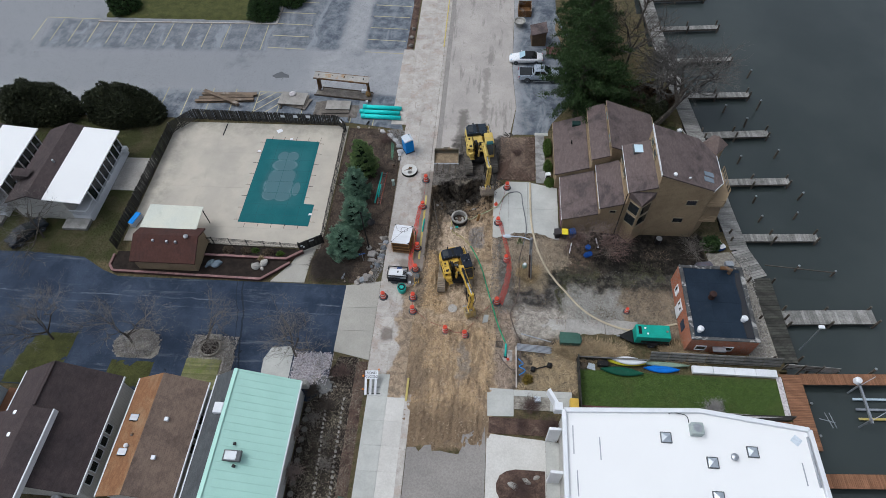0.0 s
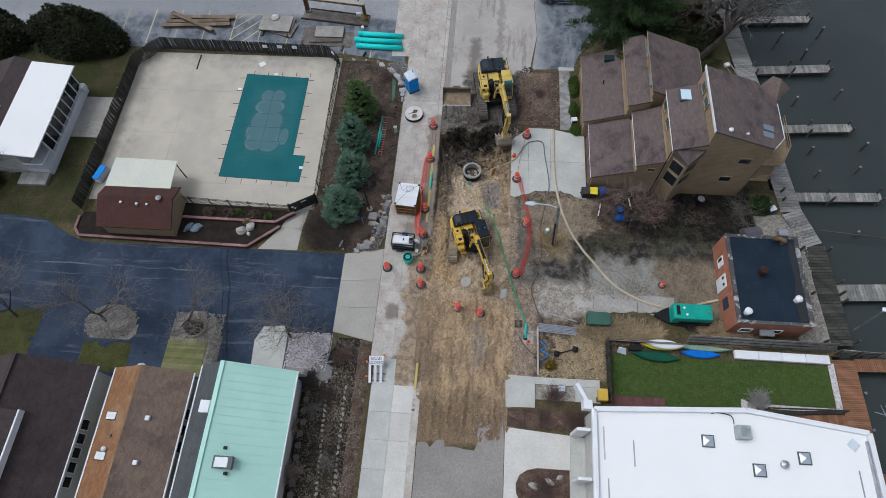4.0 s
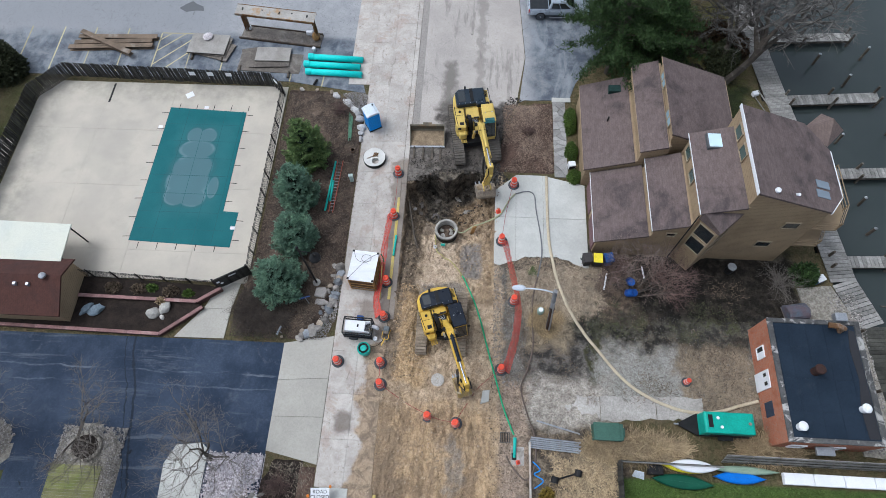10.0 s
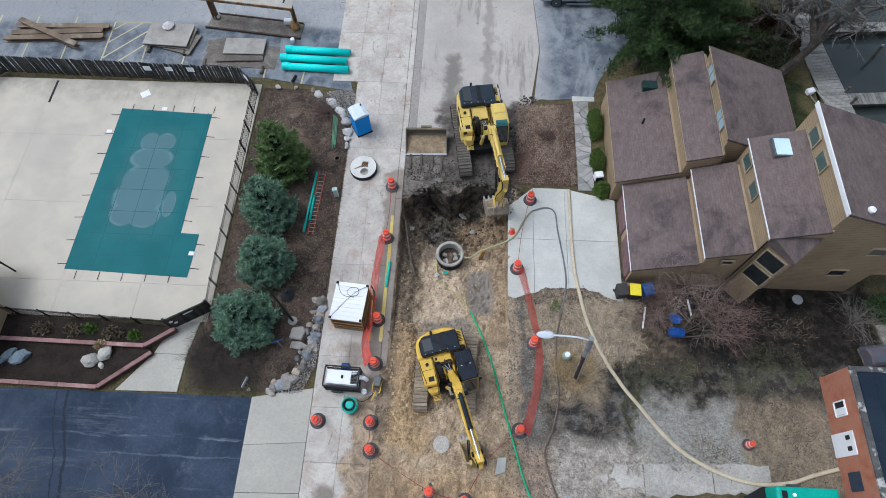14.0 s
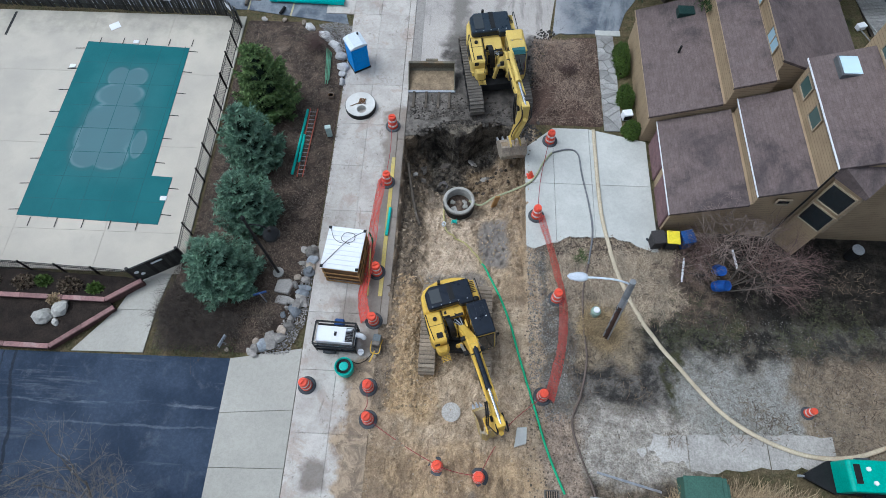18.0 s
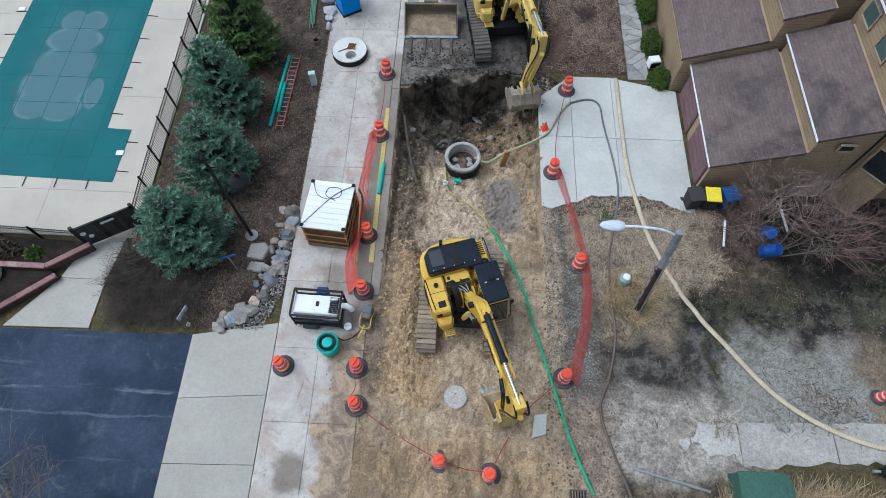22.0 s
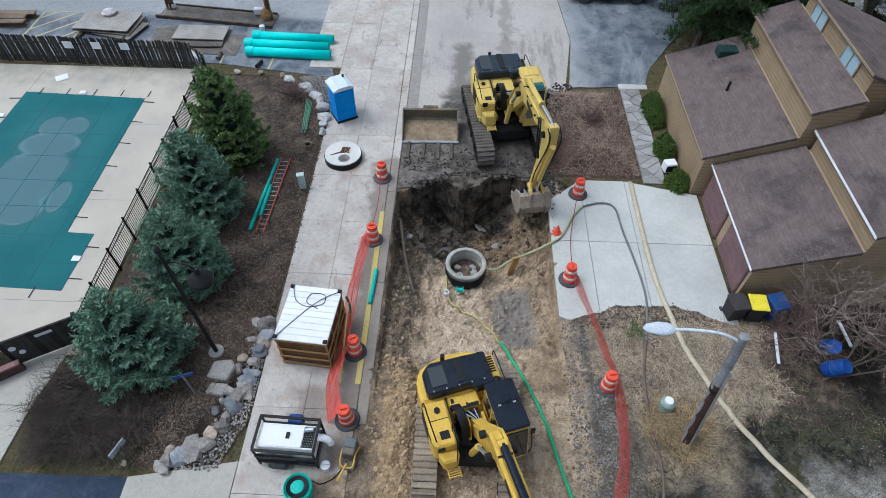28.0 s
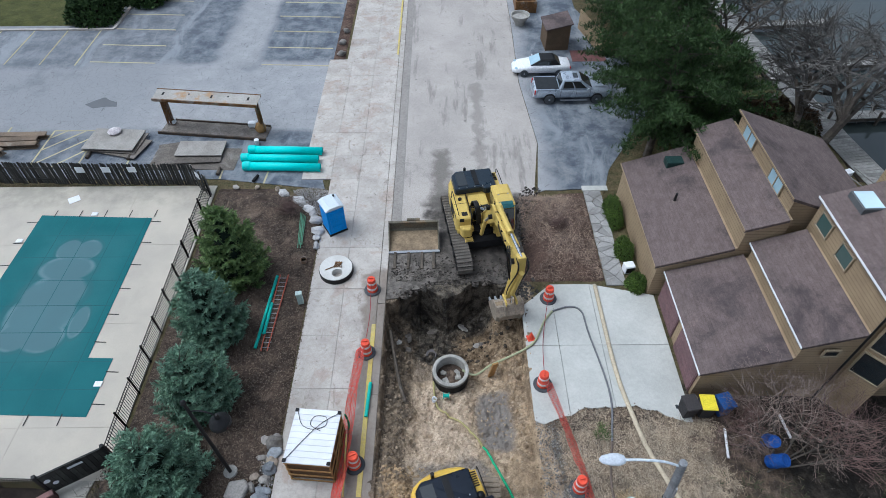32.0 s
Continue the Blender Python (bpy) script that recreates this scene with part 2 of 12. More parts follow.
# ---- materials of the place ----
ROADC = surf("road_concrete", (0.33, 0.305, 0.28), (0.27, 0.25, 0.232), 0.22, 0.6, 0.003, 20, (0.2, 0.185, 0.17), 0.06, stain=0.28, speck=0.88, mottle=0.5)
NEWC = surf("new_concrete", (0.62, 0.6, 0.56), (0.55, 0.53, 0.49), 0.4, 0.8, 0.003, 26, (0.4, 0.38, 0.34), 0.05, stain=0.22, speck=0.88, mottle=0.3)
DRIVEC = surf("driveway_concrete", (0.52, 0.52, 0.485), (0.44, 0.44, 0.41), 0.5, 0.75, 0.003, 26, (0.36, 0.345, 0.31), 0.04, stain=0.24, speck=0.88, mottle=0.22)
MULCH = surf("bark_mulch", (0.15, 0.108, 0.083), (0.06, 0.045, 0.036), 1.1, 0.95, 0.06, 13, (0.23, 0.175, 0.13), 0.05, stain=0.36, speck=0.45, crisp=0.08, mottle=0.8)
# dark bark of the beds; the bushes use it as painted inner shade
DARKMULCH_AND_SHADE = surf("dark_mulch_and_bush_shade", (0.035, 0.026, 0.021), (0.018, 0.014, 0.012), 1.6, 0.95, 0.05, 10, (0.07, 0.05, 0.035), 0.05, stain=0.2)
REDMULCH = surf("red_brown_mulch", (0.18, 0.118, 0.092), (0.095, 0.063, 0.051), 1.2, 0.95, 0.07, 11, (0.22, 0.165, 0.125), 0.05, stain=0.34, speck=0.45, crisp=0.08, mottle=0.8)
GRAVEL = surf("pale_gravel", (0.4, 0.37, 0.32), (0.26, 0.24, 0.2), 3.0, 0.9, 0.06, 7, (0.16, 0.14, 0.12), 0.1, mottle=0.6)
WHITEGRAVEL = surf("white_gravel", (0.72, 0.68, 0.68), (0.5, 0.45, 0.46), 3.5, 0.85, 0.06, 7, (0.2, 0.16, 0.15), 0.1, stain=0.25)
GRASS = surf("winter_grass", (0.1, 0.105, 0.034), (0.06, 0.066, 0.024), 0.8, 0.95, 0.05, 12, (0.12, 0.1, 0.045), 0.05, stain=0.3, mottle=0.6)
WHITE = surf("white_paint", (0.74, 0.75, 0.77), (0.68, 0.69, 0.71), 0.8, 0.5, 0.002, 20, (0.6, 0.6, 0.58), 0.04, stain=0.18, speck=0.88)
WHITEROOF = surf("white_roof_membrane", (0.83, 0.825, 0.815), (0.8, 0.795, 0.785), 0.12, 0.6, 0.0, 30, (0.77, 0.767, 0.76), 0.0, stain=0.12, speck=0.88)
PALEP = surf("pale_plastic_roof", (0.66, 0.72, 0.78), (0.6, 0.66, 0.72), 1.5, 0.5, 0.002, 14, None, 0)
BLACK = surf("black_metal", (0.012, 0.012, 0.013), (0.02, 0.02, 0.021), 2, 0.45, 0.002, 20, None, 0.1)
STEEL = surf("galvanised_steel", (0.5, 0.52, 0.55), (0.38, 0.4, 0.43), 1.5, 0.42, 0.002, 16, (0.3, 0.29, 0.28), 0.1, metal=0.7)
RUST = surf("rusted_steel", (0.22, 0.115, 0.045), (0.13, 0.07, 0.035), 1.2, 0.75, 0.006, 12, (0.3, 0.28, 0.26), 0.1, stain=0.4, mottle=0.5)


def sealed_asphalt():
    """Blue-black sealer with long scuffs along the lane and paler rubbed patches."""
    n = Nodes("sealed_asphalt")
    col = n.mix(n.step(n.noise(0.3, 5, 0.6), 0.35, 0.65), (0.017, 0.028, 0.051), (0.037, 0.053, 0.085))
    scuff = n.noise(1.0, 6, 0.7, at=n.scaled(0.09, 1.1, 1.0), warp=0.3)
    col = n.mix(n.calc("MULTIPLY", n.step(scuff, 0.56, 0.68), 0.7), col, (0.105, 0.12, 0.145))
    col = n.mix(n.calc("MULTIPLY", n.step(n.noise(0.7, 7, 0.7, warp=1.0), 0.55, 0.7), 0.5), col, (0.08, 0.094, 0.118))
    x, y, _ = n.split(n.at)
    wob = n.calc("MULTIPLY", n.calc("SUBTRACT", n.noise(0.35, 5, 0.6), 0.5), 1.6)
    for at_y, wide, much in ((-19.25, 0.05, 0.4), (-20.3, 0.035, 0.2)):
        off = n.calc("ABSOLUTE", n.calc("SUBTRACT", n.calc("ADD", y, n.calc("MULTIPLY", wob, 0.5)), at_y))
        line_ = n.calc("MULTIPLY", n.step(off, wide * 2.2, wide * 0.6), n.step(n.noise(0.5, 5, 0.7, at=n.scaled(0.35, 2.0, 1.0)), 0.42, 0.6))
        col = n.mix(n.calc("MULTIPLY", line_, much), col, (0.26, 0.29, 0.33))
    for at_x, lean, wide in ((-15.9, 0.22, 0.07), (-16.5, 0.25, 0.03)):
        off = n.calc("ABSOLUTE", n.calc("SUBTRACT", n.calc("ADD", n.calc("SUBTRACT", x, n.calc("MULTIPLY", n.calc("ADD", y, 20.0), -lean)), n.calc("MULTIPLY", wob, 0.7)), at_x))
        col = n.mix(n.calc("MULTIPLY", n.step(off, wide * 1.8, wide * 0.7), 0.7), col, (0.011, 0.014, 0.02))
    oil = n.calc("MULTIPLY", n.zone(-23, -12.5, -28.5, -24, 0.4, 0.3), n.step(n.noise(0.9, 4, 0.6), 0.64, 0.7))
    col = n.mix(n.calc("MULTIPLY", oil, 0.8), col, (0.01, 0.012, 0.016))
    grain = n.noise(30, 3, 0.6)
    col = n.mix(n.calc("MULTIPLY", n.step(n.noise(6.0, 8, 0.82), 0.45, 0.6), 0.4), col, n.mix(1.0, col, (1.7, 1.65, 1.6), "MULTIPLY"))
    col = n.mix(n.step(grain, 0.3, 0.8), col, n.mix(1.0, col, (0.75, 0.75, 0.75), "MULTIPLY"))
    return n.finish(col, n.calc("ADD", 0.5, n.calc("MULTIPLY", scuff, 0.3)), grain, 0.004, spec=0.1)


def worn_asphalt():
    """Pale worn driving lane between darker stalls, with damp patches, a painted wet gleam and cracks."""
    n = Nodes("worn_asphalt")
    big, mid = n.noise(0.16, 6, 0.65), n.noise(0.7, 7, 0.68)
    pale = n.mix(n.step(mid, 0.3, 0.7), (0.34, 0.342, 0.35), (0.265, 0.27, 0.28))
    dark = n.mix(n.step(mid, 0.36, 0.66), (0.052, 0.068, 0.095), (0.19, 0.208, 0.23))
    stalls = n.calc("MAXIMUM", n.zone(-45, 3, 7.0, 13.6, 0.7, 0.6, 0.4), n.calc("MAXIMUM", n.calc("MAXIMUM", n.zone(-24.2, -13, 23.5, 90, 0.8, 0.5, 0.4), n.zone(-60, -24, 22.8, 30, 0.6, 0.4, 0.4)), n.calc("MAXIMUM", n.zone(-9.4, 3, 23.5, 90, 0.6, 0.4, 0.4), n.zone(13.6, 23, 3, 90, 0.9, 0.7, 0.5))))
    col = n.mix(n.calc("MULTIPLY", stalls, 0.92), pale, dark)
    col = n.mix(n.calc("MULTIPLY", n.step(big, 0.52, 0.68), 0.6), col, n.mix(n.step(mid, 0.4, 0.6), (0.13, 0.142, 0.165), (0.24, 0.245, 0.25)))
    col = n.mix(n.calc("MULTIPLY", n.zone(-95, -17, 13, 95, 3.0, 1.5, 0.2), 0.5), col, n.mix(n.step(mid, 0.36, 0.66), (0.15, 0.16, 0.178), (0.22, 0.228, 0.242)))
    crack = n.t.nodes.new("ShaderNodeTexVoronoi")
    crack.feature = "DISTANCE_TO_EDGE"
    n.put(crack.inputs["Vector"], n.scaled(0.4, 0.4, 0.4))
    col = n.mix(n.calc("MULTIPLY", n.step(crack.outputs["Distance"], 0.012, 0.004), 0.6), col, (0.05, 0.052, 0.055))
    grain = n.noise(24, 3, 0.6)
    # pale streaks over the stalls: reflected sky on wet asphalt, put into the colour
    wet_gleam = n.noise(0.5, 6, 0.62, at=n.scaled(1.0, 0.35, 1.0), warp=0.8)
    col = n.mix(n.calc("MULTIPLY", n.calc("MULTIPLY", stalls, n.step(wet_gleam, 0.5, 0.68)), 0.7), col, (0.27, 0.29, 0.31))
    col = n.mix(n.calc("MULTIPLY", n.step(n.noise(6.0, 8, 0.82), 0.42, 0.6), 0.15), col, n.mix(1.0, col, (0.6, 0.6, 0.61), "MULTIPLY"))
    col = n.mix(n.step(grain, 0.3, 0.8), col, n.mix(1.0, col, (0.88, 0.88, 0.88), "MULTIPLY"))
    return n.finish(col, n.calc("ADD", 0.5, n.calc("MULTIPLY", big, 0.3)), grain, 0.004, spec=0.2)


def walk_concrete():
    """Old sidewalk concrete: warm blotches, scaled patches, and mud trodden over from the dig."""
    n = Nodes("sidewalk_concrete")
    broad, grain, patch = n.noise(0.7, 6, 0.65), n.noise(24, 3, 0.6), n.noise(1.3, 8, 0.75, warp=0.8)
    col = n.mix(n.step(broad, 0.35, 0.65), (0.5, 0.468, 0.43), (0.4, 0.366, 0.332))
    col = n.mix(n.calc("MULTIPLY", n.step(patch, 0.56, 0.66), 0.62), col, (0.26, 0.222, 0.188))
    col = n.mix(n.calc("MULTIPLY", n.step(n.noise(0.5, 7, 0.7, warp=0.5), 0.52, 0.62), 0.55), col, (0.36, 0.285, 0.235))
    col = n.mix(n.calc("MULTIPLY", n.step(n.noise(0.9, 8, 0.7, at=n.scaled(1.0, 0.4, 1.0, 20), warp=1.2), 0.6, 0.66), 0.5), col, (0.2, 0.165, 0.135))
    col = n.mix(n.calc("MULTIPLY", n.step(n.noise(5, 2, 0.5), 0.7, 0.74), 0.5), col, (0.17, 0.15, 0.13))
    mud = n.mix(n.step(patch, 0.4, 0.6), (0.17, 0.125, 0.085), (0.38, 0.285, 0.19))
    col = n.mix(n.calc("MULTIPLY", n.zone(0.9, 3.4, -29, -16.5, 0.25, 1.0, 0.5), 0.92), col, mud)
    col = n.mix(n.calc("MULTIPLY", n.zone(-0.5, 0.6, -23.0, -21.6, 0.2, 0.3, 1.1), 0.8), col, (0.16, 0.135, 0.115))
    col = n.mix(n.calc("MULTIPLY", n.zone(0.0, 1.4, -14.6, -13.2, 0.3, 0.4, 0.9), 0.7), col, (0.2, 0.165, 0.135))
    col = n.mix(n.calc("MULTIPLY", n.zone(1.75, 3.4, -16, 0, 0.2, 0.4, 0.9), 0.75), col, (0.2, 0.165, 0.135))
    col = n.mix(n.calc("MULTIPLY", n.step(n.noise(5.0, 8, 0.82), 0.42, 0.6), 0.28), col, n.mix(1.0, col, (0.6, 0.57, 0.54), "MULTIPLY"))
    col = n.mix(n.step(grain, 0.3, 0.8), col, n.mix(1.0, col, (0.86, 0.86, 0.86), "MULTIPLY"))
    v = n.calc("ADD", n.calc("MULTIPLY", n.random, 0.14), 0.93)
    return n.finish(vary_col(n, col, v), 0.8, n.calc("ADD", grain, patch), 0.004, spec=0.15)


def deck_concrete():
    """Beige terrace concrete: slow tone shifts, faint grime drifting in from the fences."""
    n = Nodes("pool_deck_concrete")
    broad, grain = n.noise(0.2, 6, 0.6), n.noise(24, 3, 0.6)
    col = n.mix(n.step(broad, 0.35, 0.65), (0.48, 0.435, 0.362), (0.41, 0.373, 0.318))
    col = n.mix(n.calc("MULTIPLY", n.step(n.noise(0.8, 7, 0.7, warp=0.6), 0.5, 0.72), 0.35), col, (0.36, 0.33, 0.28))
    grime = n.calc("MAXIMUM", n.zone(-34, -8.5, 5.6, 8.5, 0.9, 0.9, 0.4), n.zone(-34, -29.5, -12, 8, 1.2, 0.9, 0.35))
    col = n.mix(n.calc("MULTIPLY", n.calc("MULTIPLY", grime, n.step(n.noise(0.5, 6, 0.7), 0.35, 0.65)), 0.55), col, (0.23, 0.225, 0.19))
    col = n.mix(n.calc("MULTIPLY", n.zone(-27, -22, -3, 3, 0.6, 1.6, 0.3), 0.25), col, (0.32, 0.3, 0.26))
    col = n.mix(n.step(grain, 0.3, 0.8), col, n.mix(1.0, col, (0.94, 0.94, 0.94), "MULTIPLY"))
    return n.finish(col, 0.72, grain, 0.002, spec=0.18)


DECKC = deck_concrete()
WALKC = walk_concrete()
ASPHALT, LOT = sealed_asphalt(), worn_asphalt()
OLDC = surf("old_broken_concrete", (0.46, 0.435, 0.4), (0.36, 0.338, 0.31), 0.7, 0.85, 0.01, 12, (0.16, 0.145, 0.125), 0.1, stain=0.38, speck=0.8, crisp=0.06, mottle=0.5)
PLATE = surf("dirty_steel_plate", (0.2, 0.175, 0.15), (0.13, 0.115, 0.1), 0.8, 0.6, 0.004, 12, (0.3, 0.28, 0.26), 0.15, stain=0.35, mottle=0.6)
DARKGLASS = glass_mat("dark_window_glass", (0.012, 0.016, 0.018))
BLUEGLASS = glass_mat("sky_window_glass", (0.25, 0.36, 0.42), 0.12)
YELLOWLINE = surf("yellow_road_paint", (0.6, 0.46, 0.12), (0.5, 0.41, 0.17), 1.5, 0.7, 0.002, 25, (0.2, 0.2, 0.2), 0.1, stain=0.3)
BOARD = surf("weathered_grey_boards", (0.34, 0.33, 0.31), (0.22, 0.215, 0.2), 1.2, 0.85, 0.008, 14, (0.12, 0.115, 0.1), 0.3, stain=0.25, mottle=0.5)
DARKBOARD = surf("aged_dock_boards", (0.085, 0.083, 0.072), (0.045, 0.046, 0.039), 1.2, 0.9, 0.008, 14, (0.07, 0.08, 0.05), 0.3, stain=0.3, mottle=0.5)
CEDAR = surf("red_brown_decking", (0.3, 0.15, 0.085), (0.23, 0.115, 0.065), 1.0, 0.75, 0.005, 14, (0.17, 0.1, 0.07), 0.2, stain=0.22)
FENCEWOOD = surf("dark_fence_boards", (0.065, 0.062, 0.056), (0.04, 0.04, 0.037), 1.4, 0.9, 0.008, 12, (0.11, 0.105, 0.09), 0.35, stain=0.25)
PILE = surf("timber_pile", (0.12, 0.1, 0.08), (0.07, 0.06, 0.05), 2, 0.9, 0.01, 12, (0.2, 0.19, 0.17), 0.2)


def shingles(name, c1, c2, c3, turn=90.0):
    """Rows of shingles as fine courses with a shift of tone from tab to tab."""
    n = Nodes(name)
    b = n.t.nodes.new("ShaderNodeTexBrick")
    n.put(b.inputs["Vector"], n.scaled(1, 1, 1, turn))
    for key, v in (("Color1", (*c1, 1)), ("Color2", (*c2, 1)), ("Mortar", (*[v * 0.6 for v in c1], 1)), ("Scale", 1.0), ("Mortar Size", 0.012), ("Brick Width", 0.33), ("Row Height", 0.16), ("Bias", 0.0)):
        b.inputs[key].default_value = v
    even = n.mix(0.5, c1, c2)
    col = n.mix(0.45, even, b.outputs["Color"])
    col = n.mix(n.step(n.noise(0.3, 7, 0.7, warp=0.6), 0.44, 0.7), col, c3)
    col = n.mix(n.calc("MULTIPLY", n.step(n.noise(3.2, 7, 0.78, at=n.scaled(1.0, 0.5, 1.0)), 0.4, 0.62), 0.6), col, n.mix(1.0, col, (0.66, 0.65, 0.66), "MULTIPLY"))
    col = n.mix(n.calc("MULTIPLY", n.step(n.noise(0.6, 6, 0.7), 0.56, 0.74), 0.4), col, n.mix(1.0, col, (1.5, 1.42, 1.36), "MULTIPLY"))
    col = n.mix(n.step(n.noise(22, 3, 0.7), 0.3, 0.75), col, n.mix(1.0, col, (0.68, 0.68, 0.68), "MULTIPLY"))
    return n.finish(col, 0.92, b.outputs["Fac"], -0.008, spec=0.2)


def siding(name, c1, c2, pitch=0.2, lean=0.0):
    """Boards marked by fine grooves."""
    n = Nodes(name)
    w = n.t.nodes.new("ShaderNodeTexWave")
    w.wave_type, w.bands_direction, w.wave_profile = "BANDS", "Z", "SAW"
    n.put(w.inputs["Vector"], n.at)
    w.inputs["Scale"].default_value = 1.0 / pitch / 3.18
    w.inputs["Distortion"].default_value = 0.05
    col = n.mix(n.step(n.noise(0.7, 5), 0.35, 0.75), c1, c2)
    col = n.mix(n.step(w.outputs["Fac"], 0.12, 0.02), col, tuple(v * 0.45 for v in c1))
    return n.finish(col, 0.75, w.outputs["Fac"], 0.015)


def brickwork(name, c1, c2, mortar):
    n = Nodes(name)
    b = n.t.nodes.new("ShaderNodeTexBrick")
    comb = n.t.nodes.new("ShaderNodeCombineXYZ")
    x, y, z = n.split(n.at)
    n.put(comb.inputs[0], n.calc("ADD", x, y))
    n.put(comb.inputs[1], z)
    n.put(b.inputs["Vector"], comb.outputs[0])
    for key, v in (("Color1", (*c1, 1)), ("Color2", (*c2, 1)), ("Mortar", (*mortar, 1)), ("Scale", 1.0), ("Mortar Size", 0.008), ("Brick Width", 0.21), ("Row Height", 0.075)):
        b.inputs[key].default_value = v
    col = n.mix(n.step(n.noise(1.5, 4), 0.45, 0.8), b.outputs["Color"], tuple(v * 0.7 for v in c1))
    return n.finish(col, 0.9, b.outputs["Fac"], -0.008, spec=0.2)


BROWNROOF = shingles("brown_shingles", (0.19, 0.148, 0.138), (0.14, 0.108, 0.103), (0.078, 0.063, 0.064))
DARKROOF = shingles("dark_brown_shingles", (0.09, 0.069, 0.067), (0.072, 0.056, 0.056), (0.055, 0.044, 0.045))
TANROOF = shingles("tan_shingles", (0.29, 0.21, 0.16), (0.22, 0.16, 0.125), (0.15, 0.11, 0.09))
RUSTROOF = shingles("rust_shingles", (0.33, 0.165, 0.08), (0.24, 0.12, 0.06), (0.36, 0.23, 0.13))
REDROOF = shingles("red_brown_shingles", (0.1, 0.045, 0.035), (0.08, 0.038, 0.032), (0.06, 0.035, 0.032))
GREYROOF = shingles("grey_shingles", (0.12, 0.13, 0.135), (0.095, 0.105, 0.11), (0.085, 0.09, 0.095))
TANSIDE = siding("tan_cedar_siding", (0.34, 0.255, 0.16), (0.27, 0.2, 0.128))
GREYSIDE = siding("pale_grey_siding", (0.55, 0.53, 0.49), (0.47, 0.46, 0.43))
BLUESIDE = siding("pale_blue_siding", (0.42, 0.5, 0.55), (0.36, 0.44, 0.5))
REDBRICK = brickwork("red_brick", (0.42, 0.15, 0.08), (0.33, 0.11, 0.06), (0.3, 0.26, 0.22))


# ---- ground ----
QUAY = [(-400, 38.3), (-24, 38.3), (-23.9, 39.0), (-22.7, 38.9), (-13.2, 38.2), (-9.8, 36.8), (-3.5, 36.1), (8, 35.2), (13.2, 34.2), (29, 32.3), (60, 29.0), (400, 0.0)]


def quay(y):
    return float(np.interp(y, [p[0] for p in QUAY], [p[1] for p in QUAY]))


def pit(x, y):
    """How deep the dig goes."""
    if not (2.9 < x < 10.6 and -15 < y < -0.6):
        return 0.0
    jag = 0.35 * rough2(x, y, 1.1, 3.0)
    deep = float(np.interp(y, [-14.5, -12.5, -10.5, -8.5, -6.8, -5.0, -3.2, -2.0], [0, 0.35, 0.85, 1.15, 1.4, 2.1, 2.8, 2.8]))
    north = ease(-1.5 + 0.55 * math.sin(x * 1.7) + 0.6 * (x - 6) / 4 + jag - y, 0.0, 0.22)
    left = ease(x + 0.1 * jag, 3.02, 3.16) * 0.55 + 0.15 * ease(x + 0.4 * jag, 3.4, 3.7) + 0.3 * ease(x + jag, 3.8, 5.0)
    right = ease(10.42 - x, 0.0, 0.12) * (0.5 - 0.15 * ease(y, -9, -4)) + (0.5 + 0.15 * ease(y, -9, -4)) * ease(10.3 - x + jag * 0.7, 0.3, 2.4 - 1.0 * ease(y, -5, -9))
    broken = (0.2 * (crest(x, y, 1.3, 4.0) - 0.4) * ease(y, -11, -6) + 0.12 * (crest(x, y, 3.1, 6.0) - 0.4) + 0.14 * rough2(x, y, 1.9, 8.0) + 0.3 * abs(rough2(x, y, 0.9, 21.0)) * ease(y, -8, -4.5)) * ease(-0.9 - y, 0, 0.6) * ease(deep, 0.2, 0.9)
    return max(0.0, deep * north * left * right + broken * north * left)


def lumps(x, y):
    """Loose spoil: heaps, ruts and clods of the dig."""
    inside = ease(x, 1.7, 3.4) * ease(11.6 - x, 0, 1.4) * ease(-0.8 - y, 0, 1) * ease(y + 34.5, 0, 4)
    z = inside * (0.07 * rough2(x, y, 0.8, 1.0) + 0.05 * rough2(x, y, 2.7, 5.0) + 0.03 * rough2(x, y, 6.0, 9.0))
    z += (0.62 + 0.2 * rough2(x, y, 1.2, 41.0)) * math.exp(-((x - 4.15 - 0.12 * math.sin(y * 1.3)) / 0.7) ** 2 - ((y + 14.4) / 2.9) ** 2) * ease(x, 3.0, 3.7)
    z += 0.25 * math.exp(-((x - 4.2) / 0.8) ** 2 - ((y + 18.5) / 2.0) ** 2)
    z += 0.2 * math.exp(-((x - 8.9) / 0.7) ** 2 - ((y + 14) / 2.5) ** 2)
    z += inside * 0.05 * abs(rough2(x, y, 1.6, 15.0)) * ease(y, -34, -16)
    z += inside * (0.085 * crest(x, y, 0.75, 2.0) + 0.055 * crest(x, y, 2.1, 7.0) + 0.03 * crest(x, y, 4.6, 12.0)) * (0.45 + 0.55 * ease(-11 - y, 0, 2))
    z += inside * 0.12 * noise.noise(Vector((x * 2.3 + 0.5 * math.sin(y * 0.35), y * 0.16, 3.0))) * ease(-19 - y, 0, 3)
    z += 0.1 * math.exp(-((x - 5.2 - 0.35 * (y + 27)) / 0.35) ** 2) * ease(y, -29.5, -28) * ease(-24.5 - y, 0, 1.5)
    return z


